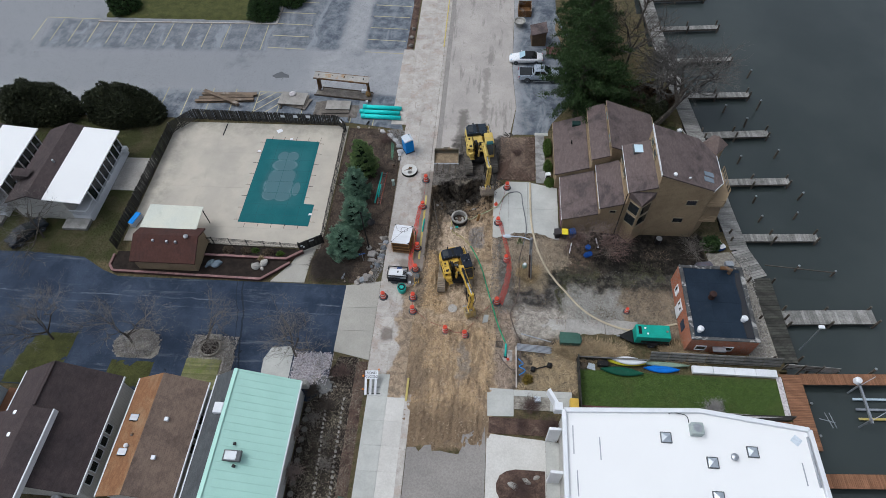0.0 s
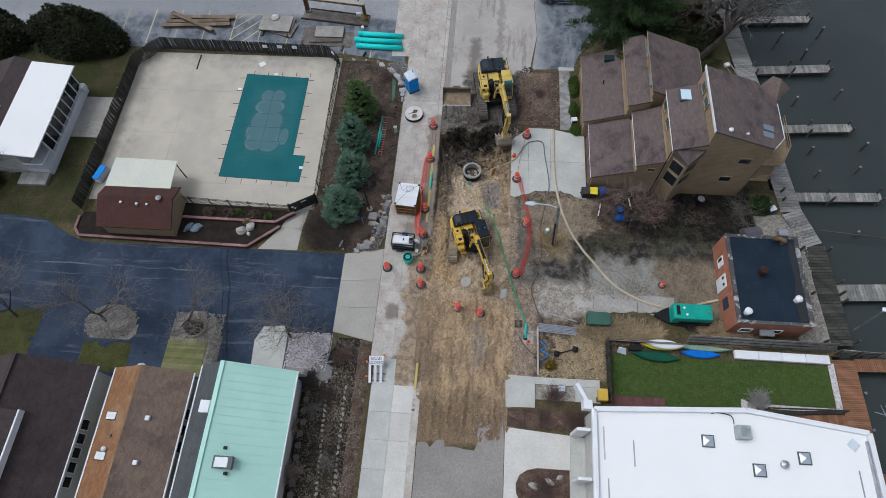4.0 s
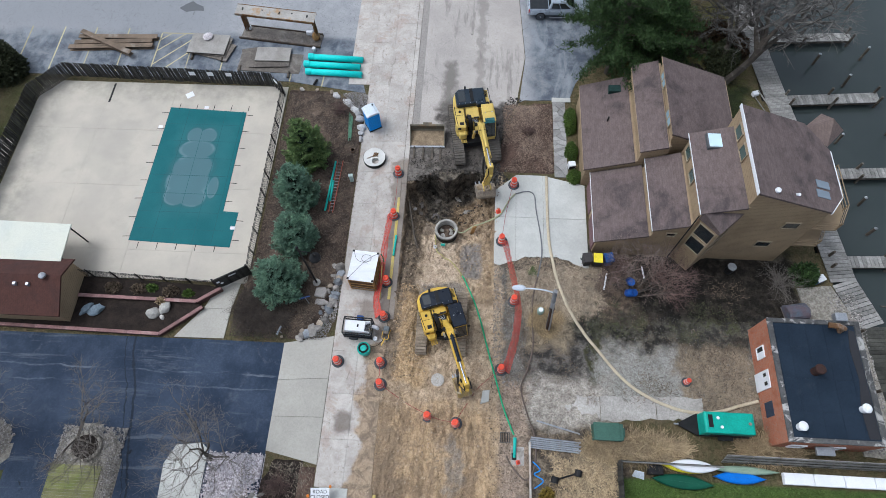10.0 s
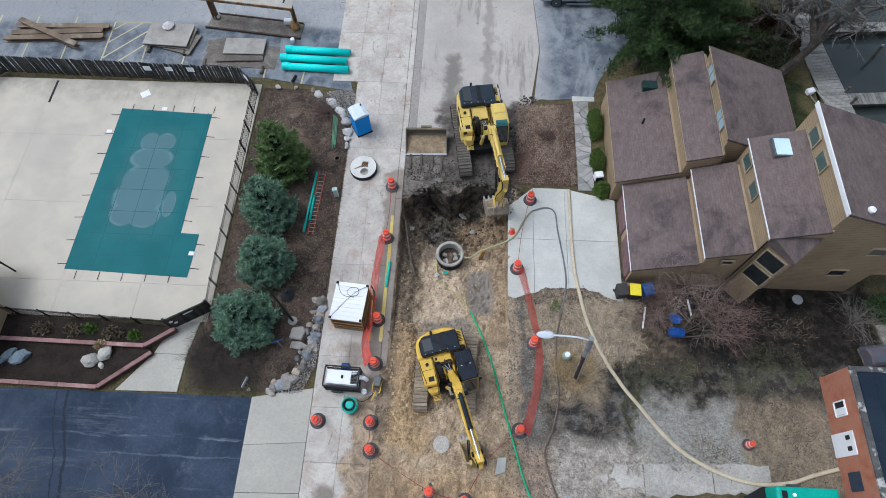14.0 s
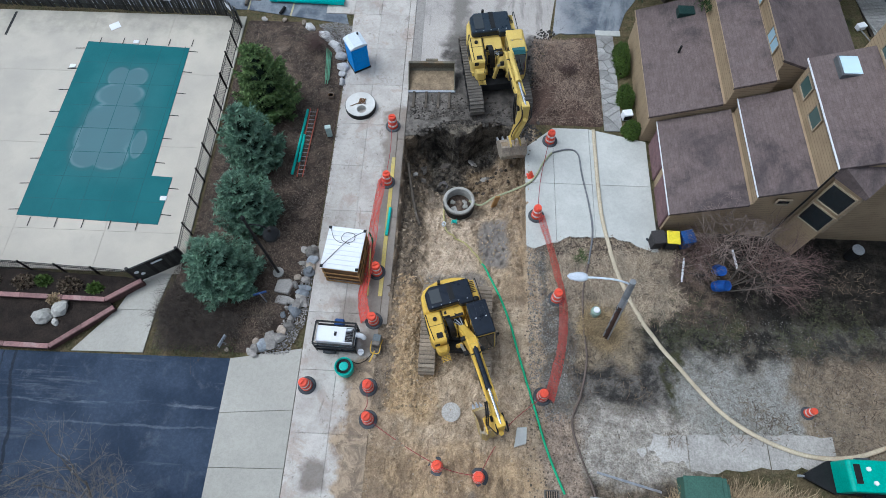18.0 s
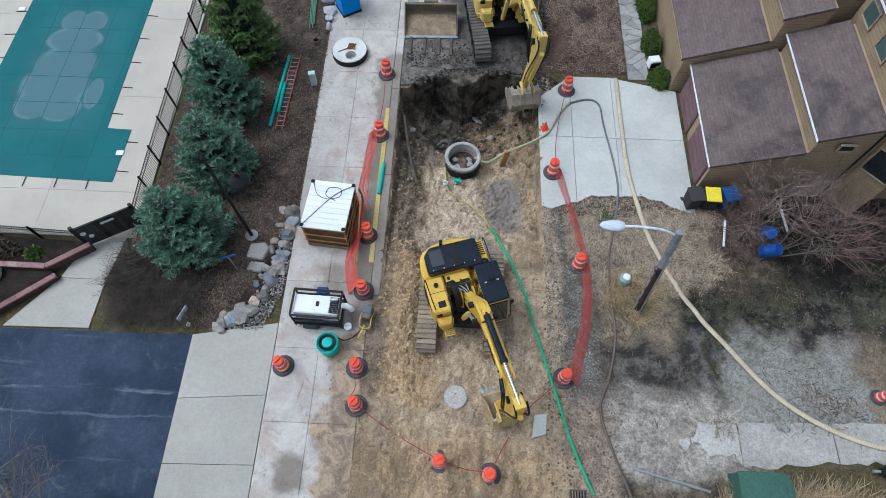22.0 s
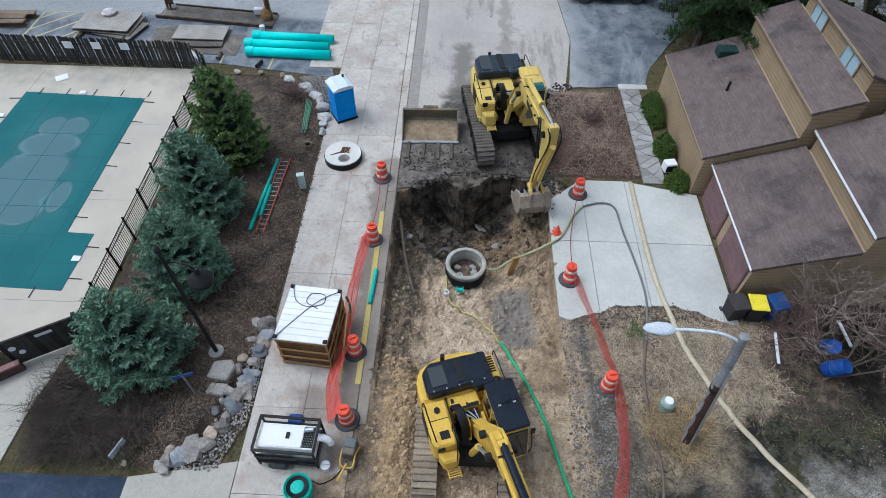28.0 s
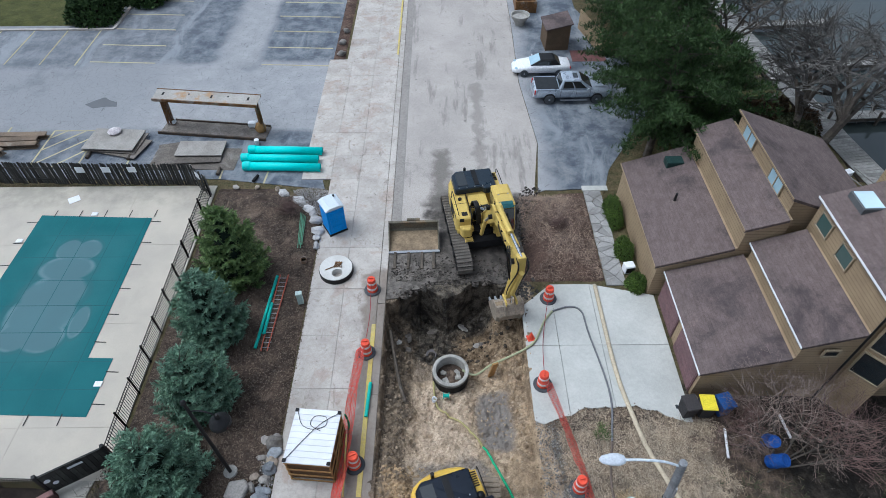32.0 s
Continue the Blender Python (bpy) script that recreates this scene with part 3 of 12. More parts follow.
def land(x, y):
    z = -0.02 + lumps(x, y) - pit(x, y)
    if x > 10.45:
        near = ease(21 - x, 0, 2) * ease(-8.6 - y, 0, 0.5) * ease(y, -28.5, -27)
        z += near * (0.09 * crest(x, y, 0.7, 5.0) + 0.06 * crest(x, y, 1.9, 9.0) + 0.03 * crest(x, y, 4.4, 13.0) - 0.05) * (0.35 + 0.65 * ease(y, -15.5, -13.5) * ease(-9.2 - y, 0, 1))
        z += 0.05 * rough2(x, y, 0.35, 2.0) - 0.4 * ease(x, 17, 29) * ease(y, -25, -23)
    if x > quay(y) + 0.4:
        z = -3.5
    return z


def grid_lines(spans):
    out = []
    for a, b, s in spans:
        out += list(np.arange(a, b - 1e-6, s))
    return [float(v) for v in out] + [float(spans[-1][1])]


gx = grid_lines([(-900, -100, 200), (-100, 0, 10), (0, 2.8, 0.4), (2.8, 10.9, 0.085), (10.9, 20.9, 0.17), (20.9, 44, 0.8), (44, 100, 14), (100, 900, 200)])
gy = grid_lines([(-900, -100, 200), (-100, -36, 8), (-36, -16, 0.12), (-16, -0.4, 0.085), (-0.4, 2, 0.4), (2, 40, 2), (40, 100, 10), (100, 900, 200)])
ground_geo = Geo()
ground_geo.v = [(x, y, land(x, y)) for y in gy for x in gx]
ground_geo.f = [(j * len(gx) + i, j * len(gx) + i + 1, (j + 1) * len(gx) + i + 1, (j + 1) * len(gx) + i) for j in range(len(gy) - 1) for i in range(len(gx) - 1)]


def ground_material():
    n = Nodes("open_ground")
    fine, mid, big = n.noise(7, 8, 0.82), n.noise(1.6, 6, 0.65), n.noise(0.35, 6, 0.65)
    grit = n.noise(26, 2, 0.7)

    def two(lo, hi, a, b, by=None):
        return n.mix(n.step(by or mid, lo, hi), a, b)

    col = two(0.35, 0.65, (0.075, 0.07, 0.035), (0.12, 0.095, 0.055))
    # east yard: black soil, trodden gravel, brown earth, straw
    soil = two(0.4, 0.62, (0.038, 0.034, 0.03), (0.16, 0.14, 0.115))
    soil = n.mix(n.step(big, 0.5, 0.7), soil, two(0.35, 0.65, (0.17, 0.15, 0.12), (0.09, 0.08, 0.065)))
    col = n.mix(n.zone(11.3, 34, -20.5, -7.5, 0.8, 0.5), col, soil)
    col = n.mix(n.zone(12.6, 18.0, -18.4, -15.0, 0.5, 0.9, 0.5), col, two(0.4, 0.64, (0.036, 0.034, 0.032), (0.13, 0.12, 0.108)))
    gravel = n.mix(n.step(grit, 0.36, 0.64), (0.2, 0.195, 0.178), (0.37, 0.362, 0.335))
    gravel = n.mix(n.calc("MULTIPLY", n.step(n.noise(0.7, 7, 0.7, warp=0.5), 0.48, 0.64), 0.55), gravel, (0.13, 0.122, 0.095))
    col = n.mix(n.calc("MULTIPLY", n.zone(18.0, 25.0, -20.0, -15.8, 0.9, 1.2, 0.6), 0.9), col, gravel)
    rim_ = n.calc("SUBTRACT", n.zone(17.6, 18.6, -20.2, -15.0, 0.15, 0.6, 0.7), n.zone(18.2, 25.0, -20.0, -15.6, 0.4, 1.0, 0.6), True)
    col = n.mix(n.calc("MULTIPLY", rim_, n.step(mid, 0.4, 0.55)), col, (0.05, 0.05, 0.026))
    col = n.mix(n.calc("MULTIPLY", n.zone(24.5, 33.0, -17.0, -13.2, 0.7, 0.8), 0.6), col, gravel)
    col = n.mix(n.zone(24.2, 29.9, -21.0, -15.0, 0.45, 0.8), col, two(0.3, 0.7, (0.25, 0.203, 0.148), (0.15, 0.122, 0.092)))
    col = n.mix(n.calc("MULTIPLY", n.zone(14.6, 31, -15.4, -12.3, 0.6, 0.9, 0.6), 0.88), col, two(0.42, 0.62, (0.02, 0.019, 0.017), (0.08, 0.074, 0.06)))
    moss = n.calc("MULTIPLY", n.zone(16.5, 30, -14.4, -12.0, 0.4, 0.6), n.step(n.noise(0.8, 6, 0.7), 0.5, 0.62))
    col = n.mix(n.calc("MULTIPLY", moss, 0.8), col, two(0.4, 0.6, (0.1, 0.1, 0.045), (0.05, 0.055, 0.024)))
    col = n.mix(n.zone(12.0, 18.6, -22.6, -18.4, 0.9, 1.1), col, two(0.36, 0.64, (0.4, 0.365, 0.32), (0.22, 0.2, 0.175)))
    col = n.mix(n.zone(11.4, 21, -13.0, -8.6, 0.7, 1.3, 0.5), col, two(0.36, 0.64, (0.27, 0.21, 0.155), (0.105, 0.082, 0.062)))
    col = n.mix(n.zone(18.4, 23, -13.2, -8.4, 0.8, 1.0, 0.6), col, two(0.36, 0.62, (0.115, 0.085, 0.064), (0.045, 0.036, 0.03)))
    col = n.mix(n.zone(12.8, 16.4, -16.2, -12.4, 0.5, 0.7), col, two(0.3, 0.7, (0.29, 0.236, 0.165), (0.15, 0.12, 0.085)))
    col = n.mix(n.zone(11.0, 20.5, -27.5, -21.8, 0.6, 0.8), col, two(0.34, 0.62, (0.19, 0.152, 0.11), (0.06, 0.05, 0.04)))
    col = n.mix(n.zone(10.2, 13.0, -28, -18.5, 0.5, 0.7), col, two(0.32, 0.68, (0.36, 0.28, 0.215), (0.19, 0.15, 0.12)))
    col = n.mix(n.zone(10.5, 12.7, -18.6, -9.4, 0.5, 0.8, 1.1), col, n.mix(n.step(mid, 0.42, 0.6), n.mix(n.step(grit, 0.4, 0.6), (0.06, 0.057, 0.052), (0.3, 0.285, 0.26)), two(0.4, 0.6, (0.07, 0.062, 0.052), (0.17, 0.145, 0.115), fine)))
    # dark soil beside the house, taken near black to include the shade there
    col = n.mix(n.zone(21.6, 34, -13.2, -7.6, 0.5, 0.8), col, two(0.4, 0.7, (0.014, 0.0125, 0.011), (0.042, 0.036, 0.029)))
    # lawns
    lawn = two(0.3, 0.7, (0.072, 0.112, 0.028), (0.045, 0.078, 0.019))
    lawn = n.mix(n.calc("MULTIPLY", n.step(big, 0.5, 0.75), 0.6), lawn, (0.09, 0.085, 0.035))
    col = n.mix(n.zone(19.2, 38.3, -31, -24.9, 0.15), col, lawn)
    col = n.mix(n.zone(22, 33.5, 3.0, 20.0, 1.2, 0.8), col, two(0.35, 0.7, (0.095, 0.09, 0.032), (0.045, 0.04, 0.024)))
    # grass behind the house: the shade lying there is painted as darker green
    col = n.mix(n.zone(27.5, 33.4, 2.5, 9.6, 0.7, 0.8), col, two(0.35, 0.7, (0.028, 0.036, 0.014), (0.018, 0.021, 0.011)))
    col = n.mix(n.zone(-75, -32.5, -15, 8, 0.5, 0.5), col, n.mix(n.step(big, 0.4, 0.65), (0.042, 0.047, 0.018), (0.07, 0.06, 0.034)))
    # the dig: pale sand, orange spoil, damp bands, black mud towards the deep end
    sand = n.mix(n.step(n.noise(0.9, 8, 0.72, warp=1.0), 0.38, 0.62), (0.3, 0.225, 0.15), (0.5, 0.392, 0.277))
    sand = n.mix(n.calc("MULTIPLY", n.step(n.noise(0.45, 7, 0.72, warp=0.6), 0.46, 0.66), 0.65), sand, (0.19, 0.148, 0.11))
    spoil = n.mix(n.step(n.noise(0.8, 8, 0.72, at=n.scaled(1.0, 0.45, 1.0), warp=0.6), 0.4, 0.6), (0.18, 0.126, 0.078), (0.41, 0.29, 0.168))
    sand = n.mix(n.calc("MULTIPLY", n.zone(3.2, 5.6, -19.5, -12.0, 0.4, 0.6), 0.9), sand, n.mix(n.step(n.noise(1.1, 8, 0.72, warp=0.8), 0.4, 0.62), (0.25, 0.168, 0.088), (0.47, 0.335, 0.195)))
    sand = n.mix(n.calc("MULTIPLY", n.zone(2.4, 3.5, -19, -11.6, 0.25, 0.6, 1.2), 0.8), sand, two(0.36, 0.62, (0.06, 0.05, 0.042), (0.2, 0.16, 0.12)))
    sand = n.mix(n.calc("MULTIPLY", n.zone(2.0, 11, -34, -20.5, 1.0, 0.8), 0.8), sand, spoil)
    sand = n.mix(n.calc("MULTIPLY", n.zone(2.0, 11, -34, -29.5, 1.4, 0.9), 0.85), sand, (0.14, 0.1, 0.066))
    churn = n.noise(1.9, 8, 0.7, warp=1.4)
    sand = n.mix(n.calc("MULTIPLY", n.step(churn, 0.5, 0.6), 0.5), sand, (0.215, 0.155, 0.098))
    sand = n.mix(n.calc("MULTIPLY", n.step(churn, 0.42, 0.34), 0.45), sand, (0.53, 0.42, 0.3))
    x, y, z = n.split(n.at)
    damp = n.step(n.noise(0.9, 6, 0.7, warp=0.5), 0.56, 0.68)
    sand = n.mix(n.calc("MULTIPLY", damp, 0.45), sand, (0.15, 0.12, 0.095))
    sand = n.mix(n.calc("MULTIPLY", n.zone(4.7, 7.6, -12.0, -6.6, 0.6, 0.6), 0.65), sand, n.mix(n.step(n.noise(2.2, 7, 0.72, warp=0.7), 0.4, 0.6), (0.4, 0.318, 0.24), (0.58, 0.478, 0.37)))
    earth = two(0.36, 0.66, (0.075, 0.06, 0.046), (0.22, 0.17, 0.12))
    sand = n.mix(n.zone(2.5, 11, -5.2, 2, 0.6, 0.8, 0.8), sand, two(0.38, 0.64, (0.03, 0.027, 0.024), (0.145, 0.125, 0.1)))
    sand = n.mix(n.calc("MULTIPLY", n.zone(7.0, 10.6, -5.6, -2.4, 0.5, 0.7), 0.8), sand, two(0.34, 0.66, (0.12, 0.085, 0.054), (0.32, 0.235, 0.15)))
    sand = n.mix(n.calc("MULTIPLY", n.zone(2.6, 4.5, -12.5, -2, 0.3, 0.5), 0.85), sand, earth)
    sand = n.mix(n.calc("MULTIPLY", n.zone(9.2, 10.8, -13, -5, 0.3, 0.5), 0.7), sand, two(0.36, 0.66, (0.15, 0.11, 0.074), (0.38, 0.28, 0.18)))
    sand = n.mix(n.calc("MULTIPLY", n.zone(4.4, 7.4, -6.4, -5.0, 0.3, 0.4), 0.85), sand, n.mix(n.step(grit, 0.35, 0.65), (0.13, 0.105, 0.08), (0.31, 0.255, 0.2)))
    wet = n.zone(8.0, 9.4, -10.5, -7.3, 0.25, 0.3)
    sand = n.mix(n.calc("MULTIPLY", wet, 0.95), sand, (0.225, 0.2, 0.178))
    sand = n.mix(n.calc("MULTIPLY", n.zone(5.0, 8.4, -12.4, -11.0, 0.3, 0.5), 0.85), sand, (0.19, 0.168, 0.148))
    rut = n.noise(1.0, 6, 0.7, at=n.scaled(1.2, 0.22, 1.0), warp=0.9)
    south = n.zone(2.2, 10.6, -33, -22.5, 0.8, 0.5)
    sand = n.mix(n.calc("MULTIPLY", n.calc("MULTIPLY", south, n.step(rut, 0.5, 0.68)), 0.55), sand, (0.15, 0.11, 0.075))
    sand = n.mix(n.calc("MULTIPLY", n.calc("MULTIPLY", south, n.step(rut, 0.44, 0.32)), 0.35), sand, (0.4, 0.3, 0.195))
    sand = n.mix(n.calc("MULTIPLY", n.zone(7.3, 8.5, -26.4, -22.8, 0.4, 1.1, 0.8), 0.55), sand, n.mix(n.step(grit, 0.4, 0.6), (0.11, 0.105, 0.1), (0.26, 0.245, 0.225)))
    sand = n.mix(n.calc("MULTIPLY", n.zone(1.5, 4.4, -28.5, -22.5, 0.4, 0.7, 0.8), 0.6), sand, (0.16, 0.12, 0.085))
    col = n.mix(n.zone(1.9, 11.2, -33.4, -0.2, 0.25, 0.5), col, sand)
    dug = n.zone(1.9, 11.2, -33.4, -5.0, 0.25, 0.5)
    shade = n.calc("MULTIPLY", n.step(fine, 0.4, 0.62), n.calc("SUBTRACT", 1.0, n.calc("MULTIPLY", dug, 0.45)))
    col = n.mix(shade, col, n.mix(1.0, col, (0.6, 0.58, 0.55), "MULTIPLY"))
    tiny = n.noise(14, 6, 0.8)
    col = n.mix(n.calc("MULTIPLY", n.step(tiny, 0.46, 0.6), 0.5), col, n.mix(1.0, col, (0.62, 0.6, 0.57), "MULTIPLY"))
    col = n.mix(0.36, col, n.mix(1.0, col, (2.0, 2.0, 2.0), "MULTIPLY"))
    col = n.mix(n.calc("MULTIPLY", n.step(grit, 0.6, 0.72), 0.35), col, n.mix(1.0, col, (1.5, 1.5, 1.5), "MULTIPLY"))
    slick = n.calc("MULTIPLY", wet, dug)
    col = n.mix(n.calc("MULTIPLY", slick, 0.8), col, n.mix(n.step(n.noise(1.2, 4), 0.35, 0.65), (0.27, 0.24, 0.212), (0.21, 0.186, 0.165)))
    rough = n.calc("SUBTRACT", 0.95, n.calc("MULTIPLY", wet, 0.45))
    return n.finish(col, rough, n.calc("ADD", fine, n.calc("MULTIPLY", mid, 4.0)), 0.09, spec=0.12)


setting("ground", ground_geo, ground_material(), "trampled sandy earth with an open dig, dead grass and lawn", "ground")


def water_material():
    n = Nodes("still_water")
    col = n.mix(n.step(n.noise(0.05, 4), 0.35, 0.7), (0.03, 0.038, 0.037), (0.042, 0.051, 0.049))
    return n.finish(col, 0.04, n.noise(1.2, 3), 0.0025, spec=0.36)


wg = Geo().add([(20, -900, -1.15), (900, -900, -1.15), (900, 900, -1.15), (20, 900, -1.15)], [(0, 1, 2, 3)])
setting("water", wg, water_material(), "dark still river water", "water")


def sheet(name, poly, top, mat, label, category, thick=0.12, parent=None):
    g = Geo().prism(poly, top - thick, top)
    return setting(name, g, mat, label, category) if parent is None else part(name, g, mat, parent)


def rect(x0, y0, x1, y1):
    return [(x0, y0), (x1, y0), (x1, y1), (x0, y1)]


def ragged(a, b, n, amp, seed):
    """Points from a to b with an uneven line between."""
    a, b = Vector((*a, 0)), Vector((*b, 0))
    d = (b - a).normalized()
    s = Vector((-d.y, d.x, 0))
    out = []
    for k in range(n + 1):
        p = a + (b - a) * k / n
        if 0 < k < n:
            p += s * amp * noise.noise(Vector((seed, k * 0.9, seed * 0.3)))
        out.append((p.x, p.y))
    return out


sheet("road_west", [(-5.15, -16.72), (-31, -16.9), (-33, -16.2), (-36, -14.6), (-42, -14.2), (-90, -14.5), (-90, -29.8), (-5.15, -29.8)], 0.03, ASPHALT, "freshly sealed blue-black asphalt lane", "road")
lot = sheet("parking_lot", [(-90, 8.6), (-9.0, 8.3), (-1.7, 7.2), (-3.3, 12.7), (-2.3, 23.2), (-3.2, 36), (-4, 80), (-90, 80)], 0.025, LOT, "worn grey asphalt parking lot with yellow lines", "parking lot")


def road_material():
    """Concrete road with dark damp tracks and spilt mud round the digger."""
    n = Nodes("muddy_road_concrete")
    broad, grain = n.noise(0.25, 6, 0.6), n.noise(20, 3)
    col = n.mix(n.step(broad, 0.3, 0.7), (0.46, 0.422, 0.388), (0.37, 0.341, 0.315))
    x, y, z = n.split(n.at)
    streak = n.noise(0.9, 6, 0.65, at=n.scaled(1.0, 0.16, 1.0))
    col = n.mix(n.calc("MULTIPLY", n.step(streak, 0.54, 0.66), 0.6), col, (0.19, 0.175, 0.16))
    col = n.mix(n.calc("MULTIPLY", n.step(n.noise(2.6, 2, 0.5), 0.71, 0.74), 0.55), col, (0.1, 0.09, 0.08))
    col = n.mix(n.calc("MULTIPLY", n.step(n.noise(0.35, 8, 0.72, warp=0.8), 0.58, 0.63), 0.35), col, (0.22, 0.205, 0.19))
    col = n.mix(n.calc("MULTIPLY", n.step(n.noise(5.0, 8, 0.82), 0.44, 0.6), 0.2), col, n.mix(1.0, col, (0.62, 0.6, 0.58), "MULTIPLY"))
    mud = n.zone(5.3, 12.8, -3, 6.3, 0.5, 1.0, 0.7)
    col = n.mix(n.calc("MULTIPLY", mud, 0.95), col, n.mix(n.step(n.noise(2, 5), 0.35, 0.7), (0.04, 0.035, 0.031), (0.11, 0.096, 0.083)))
    col = n.mix(n.calc("MULTIPLY", n.zone(5.5, 6.7, 5, 11.2, 0.35, 0.5, 0.9), 0.75), col, (0.13, 0.118, 0.104))
    col = n.mix(n.calc("MULTIPLY", n.zone(8.5, 9.2, 4, 20, 0.2, 0.45, 0.9), 0.5), col, (0.17, 0.155, 0.14))
    col = n.mix(n.calc("MULTIPLY", n.zone(2.4, 6.5, -3.2, 1.8, 0.5, 0.5), 0.9), col, n.mix(n.step(n.noise(1.6, 7, 0.7, warp=0.5), 0.4, 0.64), (0.05, 0.043, 0.036), (0.17, 0.15, 0.13)))
    col = n.mix(n.step(grain, 0.25, 0.8), col, n.mix(1.0, col, (0.78, 0.78, 0.78), "MULTIPLY"))
    return n.finish(col, n.calc("ADD", 0.45, n.calc("MULTIPLY", broad, 0.3)), grain, 0.006)


MUDROAD = road_material()
edge = [(2.95, -2.1), (3.6, -2.0), (4.0, -1.5), (4.8, -1.35), (5.4, -0.9), (6.3, -0.75), (7.2, -0.7), (8.0, -0.9), (8.6, -0.75), (9.4, -1.1), (10.2, -0.6)]
sheet("road_north", edge + [(10.6, 1.0), (11.2, 4.2), (12.2, 6.6), (13.0, 12), (12.4, 20), (12.6, 31), (12.4, 80), (2.95, 80)], 0.04, MUDROAD, "pale concrete road with muddy tracks, broken off at a dig", "road", 0.2)
sheet("road_south", [(3.3, -80), (10.5, -80), (10.5, -33), (10.35, -31.2), (9.5, -31.4), (8.9, -31.9), (8.35, -31.95), (8.25, -32.6), (8.4, -33.0), (8.05, -33.8), (7.2, -33.75), (6.4, -33.6), (5.6, -33.65), (5.5, -33.1), (4.9, -33.2), (4.4, -33.8), (4.1, -33.4), (3.3, -33.45)], 0.04, ROADC, "grey concrete road, sandy where the dig begins", "road", 0.2)
sheet("forecourt_east", ragged((12.45, 6.7), (17.0, 7.2), 8, 0.3, 2.0) + [(17.6, 9), (22, 16), (22, 24), (19, 33), (19, 60), (12.45, 60), (12.65, 31), (12.45, 20), (13.05, 12)], 0.03, LOT, "cracked blue-grey asphalt apron beside the road", "pavement")

# sidewalk: slabs laid in rows, with a kerb along the road
walk_ = tagged(new("sidewalk"), "stained pale concrete sidewalk in square slabs", "sidewalk", "", "structure")
slabs = {}


def slab(parent, x0, y0, x1, y1, top, mat, name="slab"):
    w, d = round(x1 - x0 - 0.012, 3), round(y1 - y0 - 0.012, 3)
    key = (w, d, mat.name)
    if key not in slabs:
        slabs[key] = Geo().box(0, 0, -0.14, w, d, 0).mesh(name, mat, 0.006)
    ob = part(name, slabs[key], mat, parent)
    ob.location = (x0 + 0.006, y0 + 0.006, top + random.uniform(-0.004, 0.004))
    return ob


y = -26.6
while y < 5.2:
    for x0, x1 in ((-1.42, 0.52), (0.52, 2.48)):
        slab(walk_, x0, y, x1, y + 3.16, 0.07, WALKC)
    y += 3.16
while y < 62:
    cols = ((-3.4, -1.42), (-1.42, 0.52), (0.52, 2.48)) if y < 22.5 else ((-1.9, 0.52), (0.52, 2.48))
    for x0, x1 in cols:
        slab(walk_, x0, y, x1, y + 2.6, 0.07, WALKC)
    y += 2.6
y = -26.6
while y > -62:
    slab(walk_, -1.05, y - 2.3, 0.9, y, 0.07, DRIVEC)
    slab(walk_, 0.9, y - 2.3, 2.62, y, 0.07, NEWC if y < -28 else WALKC)
    y -= 2.3
kerb = tagged(new("kerb"), "concrete kerb along the sidewalk, broken beside the dig", "kerb", "", "structure")
for k, (a, b) in enumerate(((-60, -28.5), (-14.5, -8.0), (-8.0, -2.4), (-2.4, 6), (6, 14), (14, 24), (24, 60))):
    part("kerb_stone", Geo().box(2.5, a + 0.01, -0.25, 2.92 if b > -27 else 3.25, b - 0.01, 0.075 if b > -27 else 0.06), WALKC, kerb, bevel=0.02)
for k in range(9):
    part("gutter_slab", Geo().box(2.94, 3.4 + k * 6.2, -0.1, 3.55, 9.58 + k * 6.2, 0.056), ROADC, kerb, bevel=0.006)
yk = Geo().box(2.28, -12.9, 0.068, 2.5, -3.8, 0.1)
part("yellow_edge", yk, YELLOWLINE, kerb, "yellow painted edge")
part("yellow_edge", Geo().box(2.3, 24.5, 0.068, 2.46, 60, 0.09), YELLOWLINE, kerb)
part("yellow_edge", Geo().box(2.66, -29.2, 0.05, 2.86, -26.9, 0.2), YELLOWLINE, kerb)

# concrete apron of the lane and footpath to the pool gate
APRONC = surf("apron_concrete", (0.405, 0.385, 0.34), (0.35, 0.333, 0.295), 0.3, 0.75, 0.003, 24, (0.28, 0.267, 0.235), 0.05, stain=0.25, speck=0.88, mottle=0.25)
apron = tagged(new("lane_apron"), "smooth pale concrete apron in three slabs", "pavement", "", "structure")
for (ya0, ya1), (yb0, yb1) in (((-16.72, -19.5), (-16.02, -19.2)), ((-19.52, -22.1), (-19.22, -22.0)), ((-22.12, -24.45), (-22.02, -25.2))):
    part("slab", Geo().prism([(-5.15, ya1), (-1.45, yb1), (-1.45, yb0), (-5.15, ya0)], -0.1, 0.05), APRONC, apron, bevel=0.008)
fp = tagged(new("footpath"), "pale concrete footpath to the pool gate", "pavement", "", "structure")
part("slab", Geo().prism([(-13.7, -16.68), (-9.85, -16.62), (-9.75, -14.3), (-11.9, -14.3)], -0.1, 0.045), APRONC, fp, bevel=0.006)
part("slab", Geo().prism([(-11.88, -14.28), (-9.75, -14.28), (-9.3, -11.4), (-11.3, -12.7)], -0.1, 0.045), APRONC, fp, bevel=0.006)

# driveway of the brown house
drv = tagged(new("driveway"), "clean pale concrete driveway in six slabs", "driveway", "", "structure")
xs = [10.45, 12.2, 14.45, 17.95]
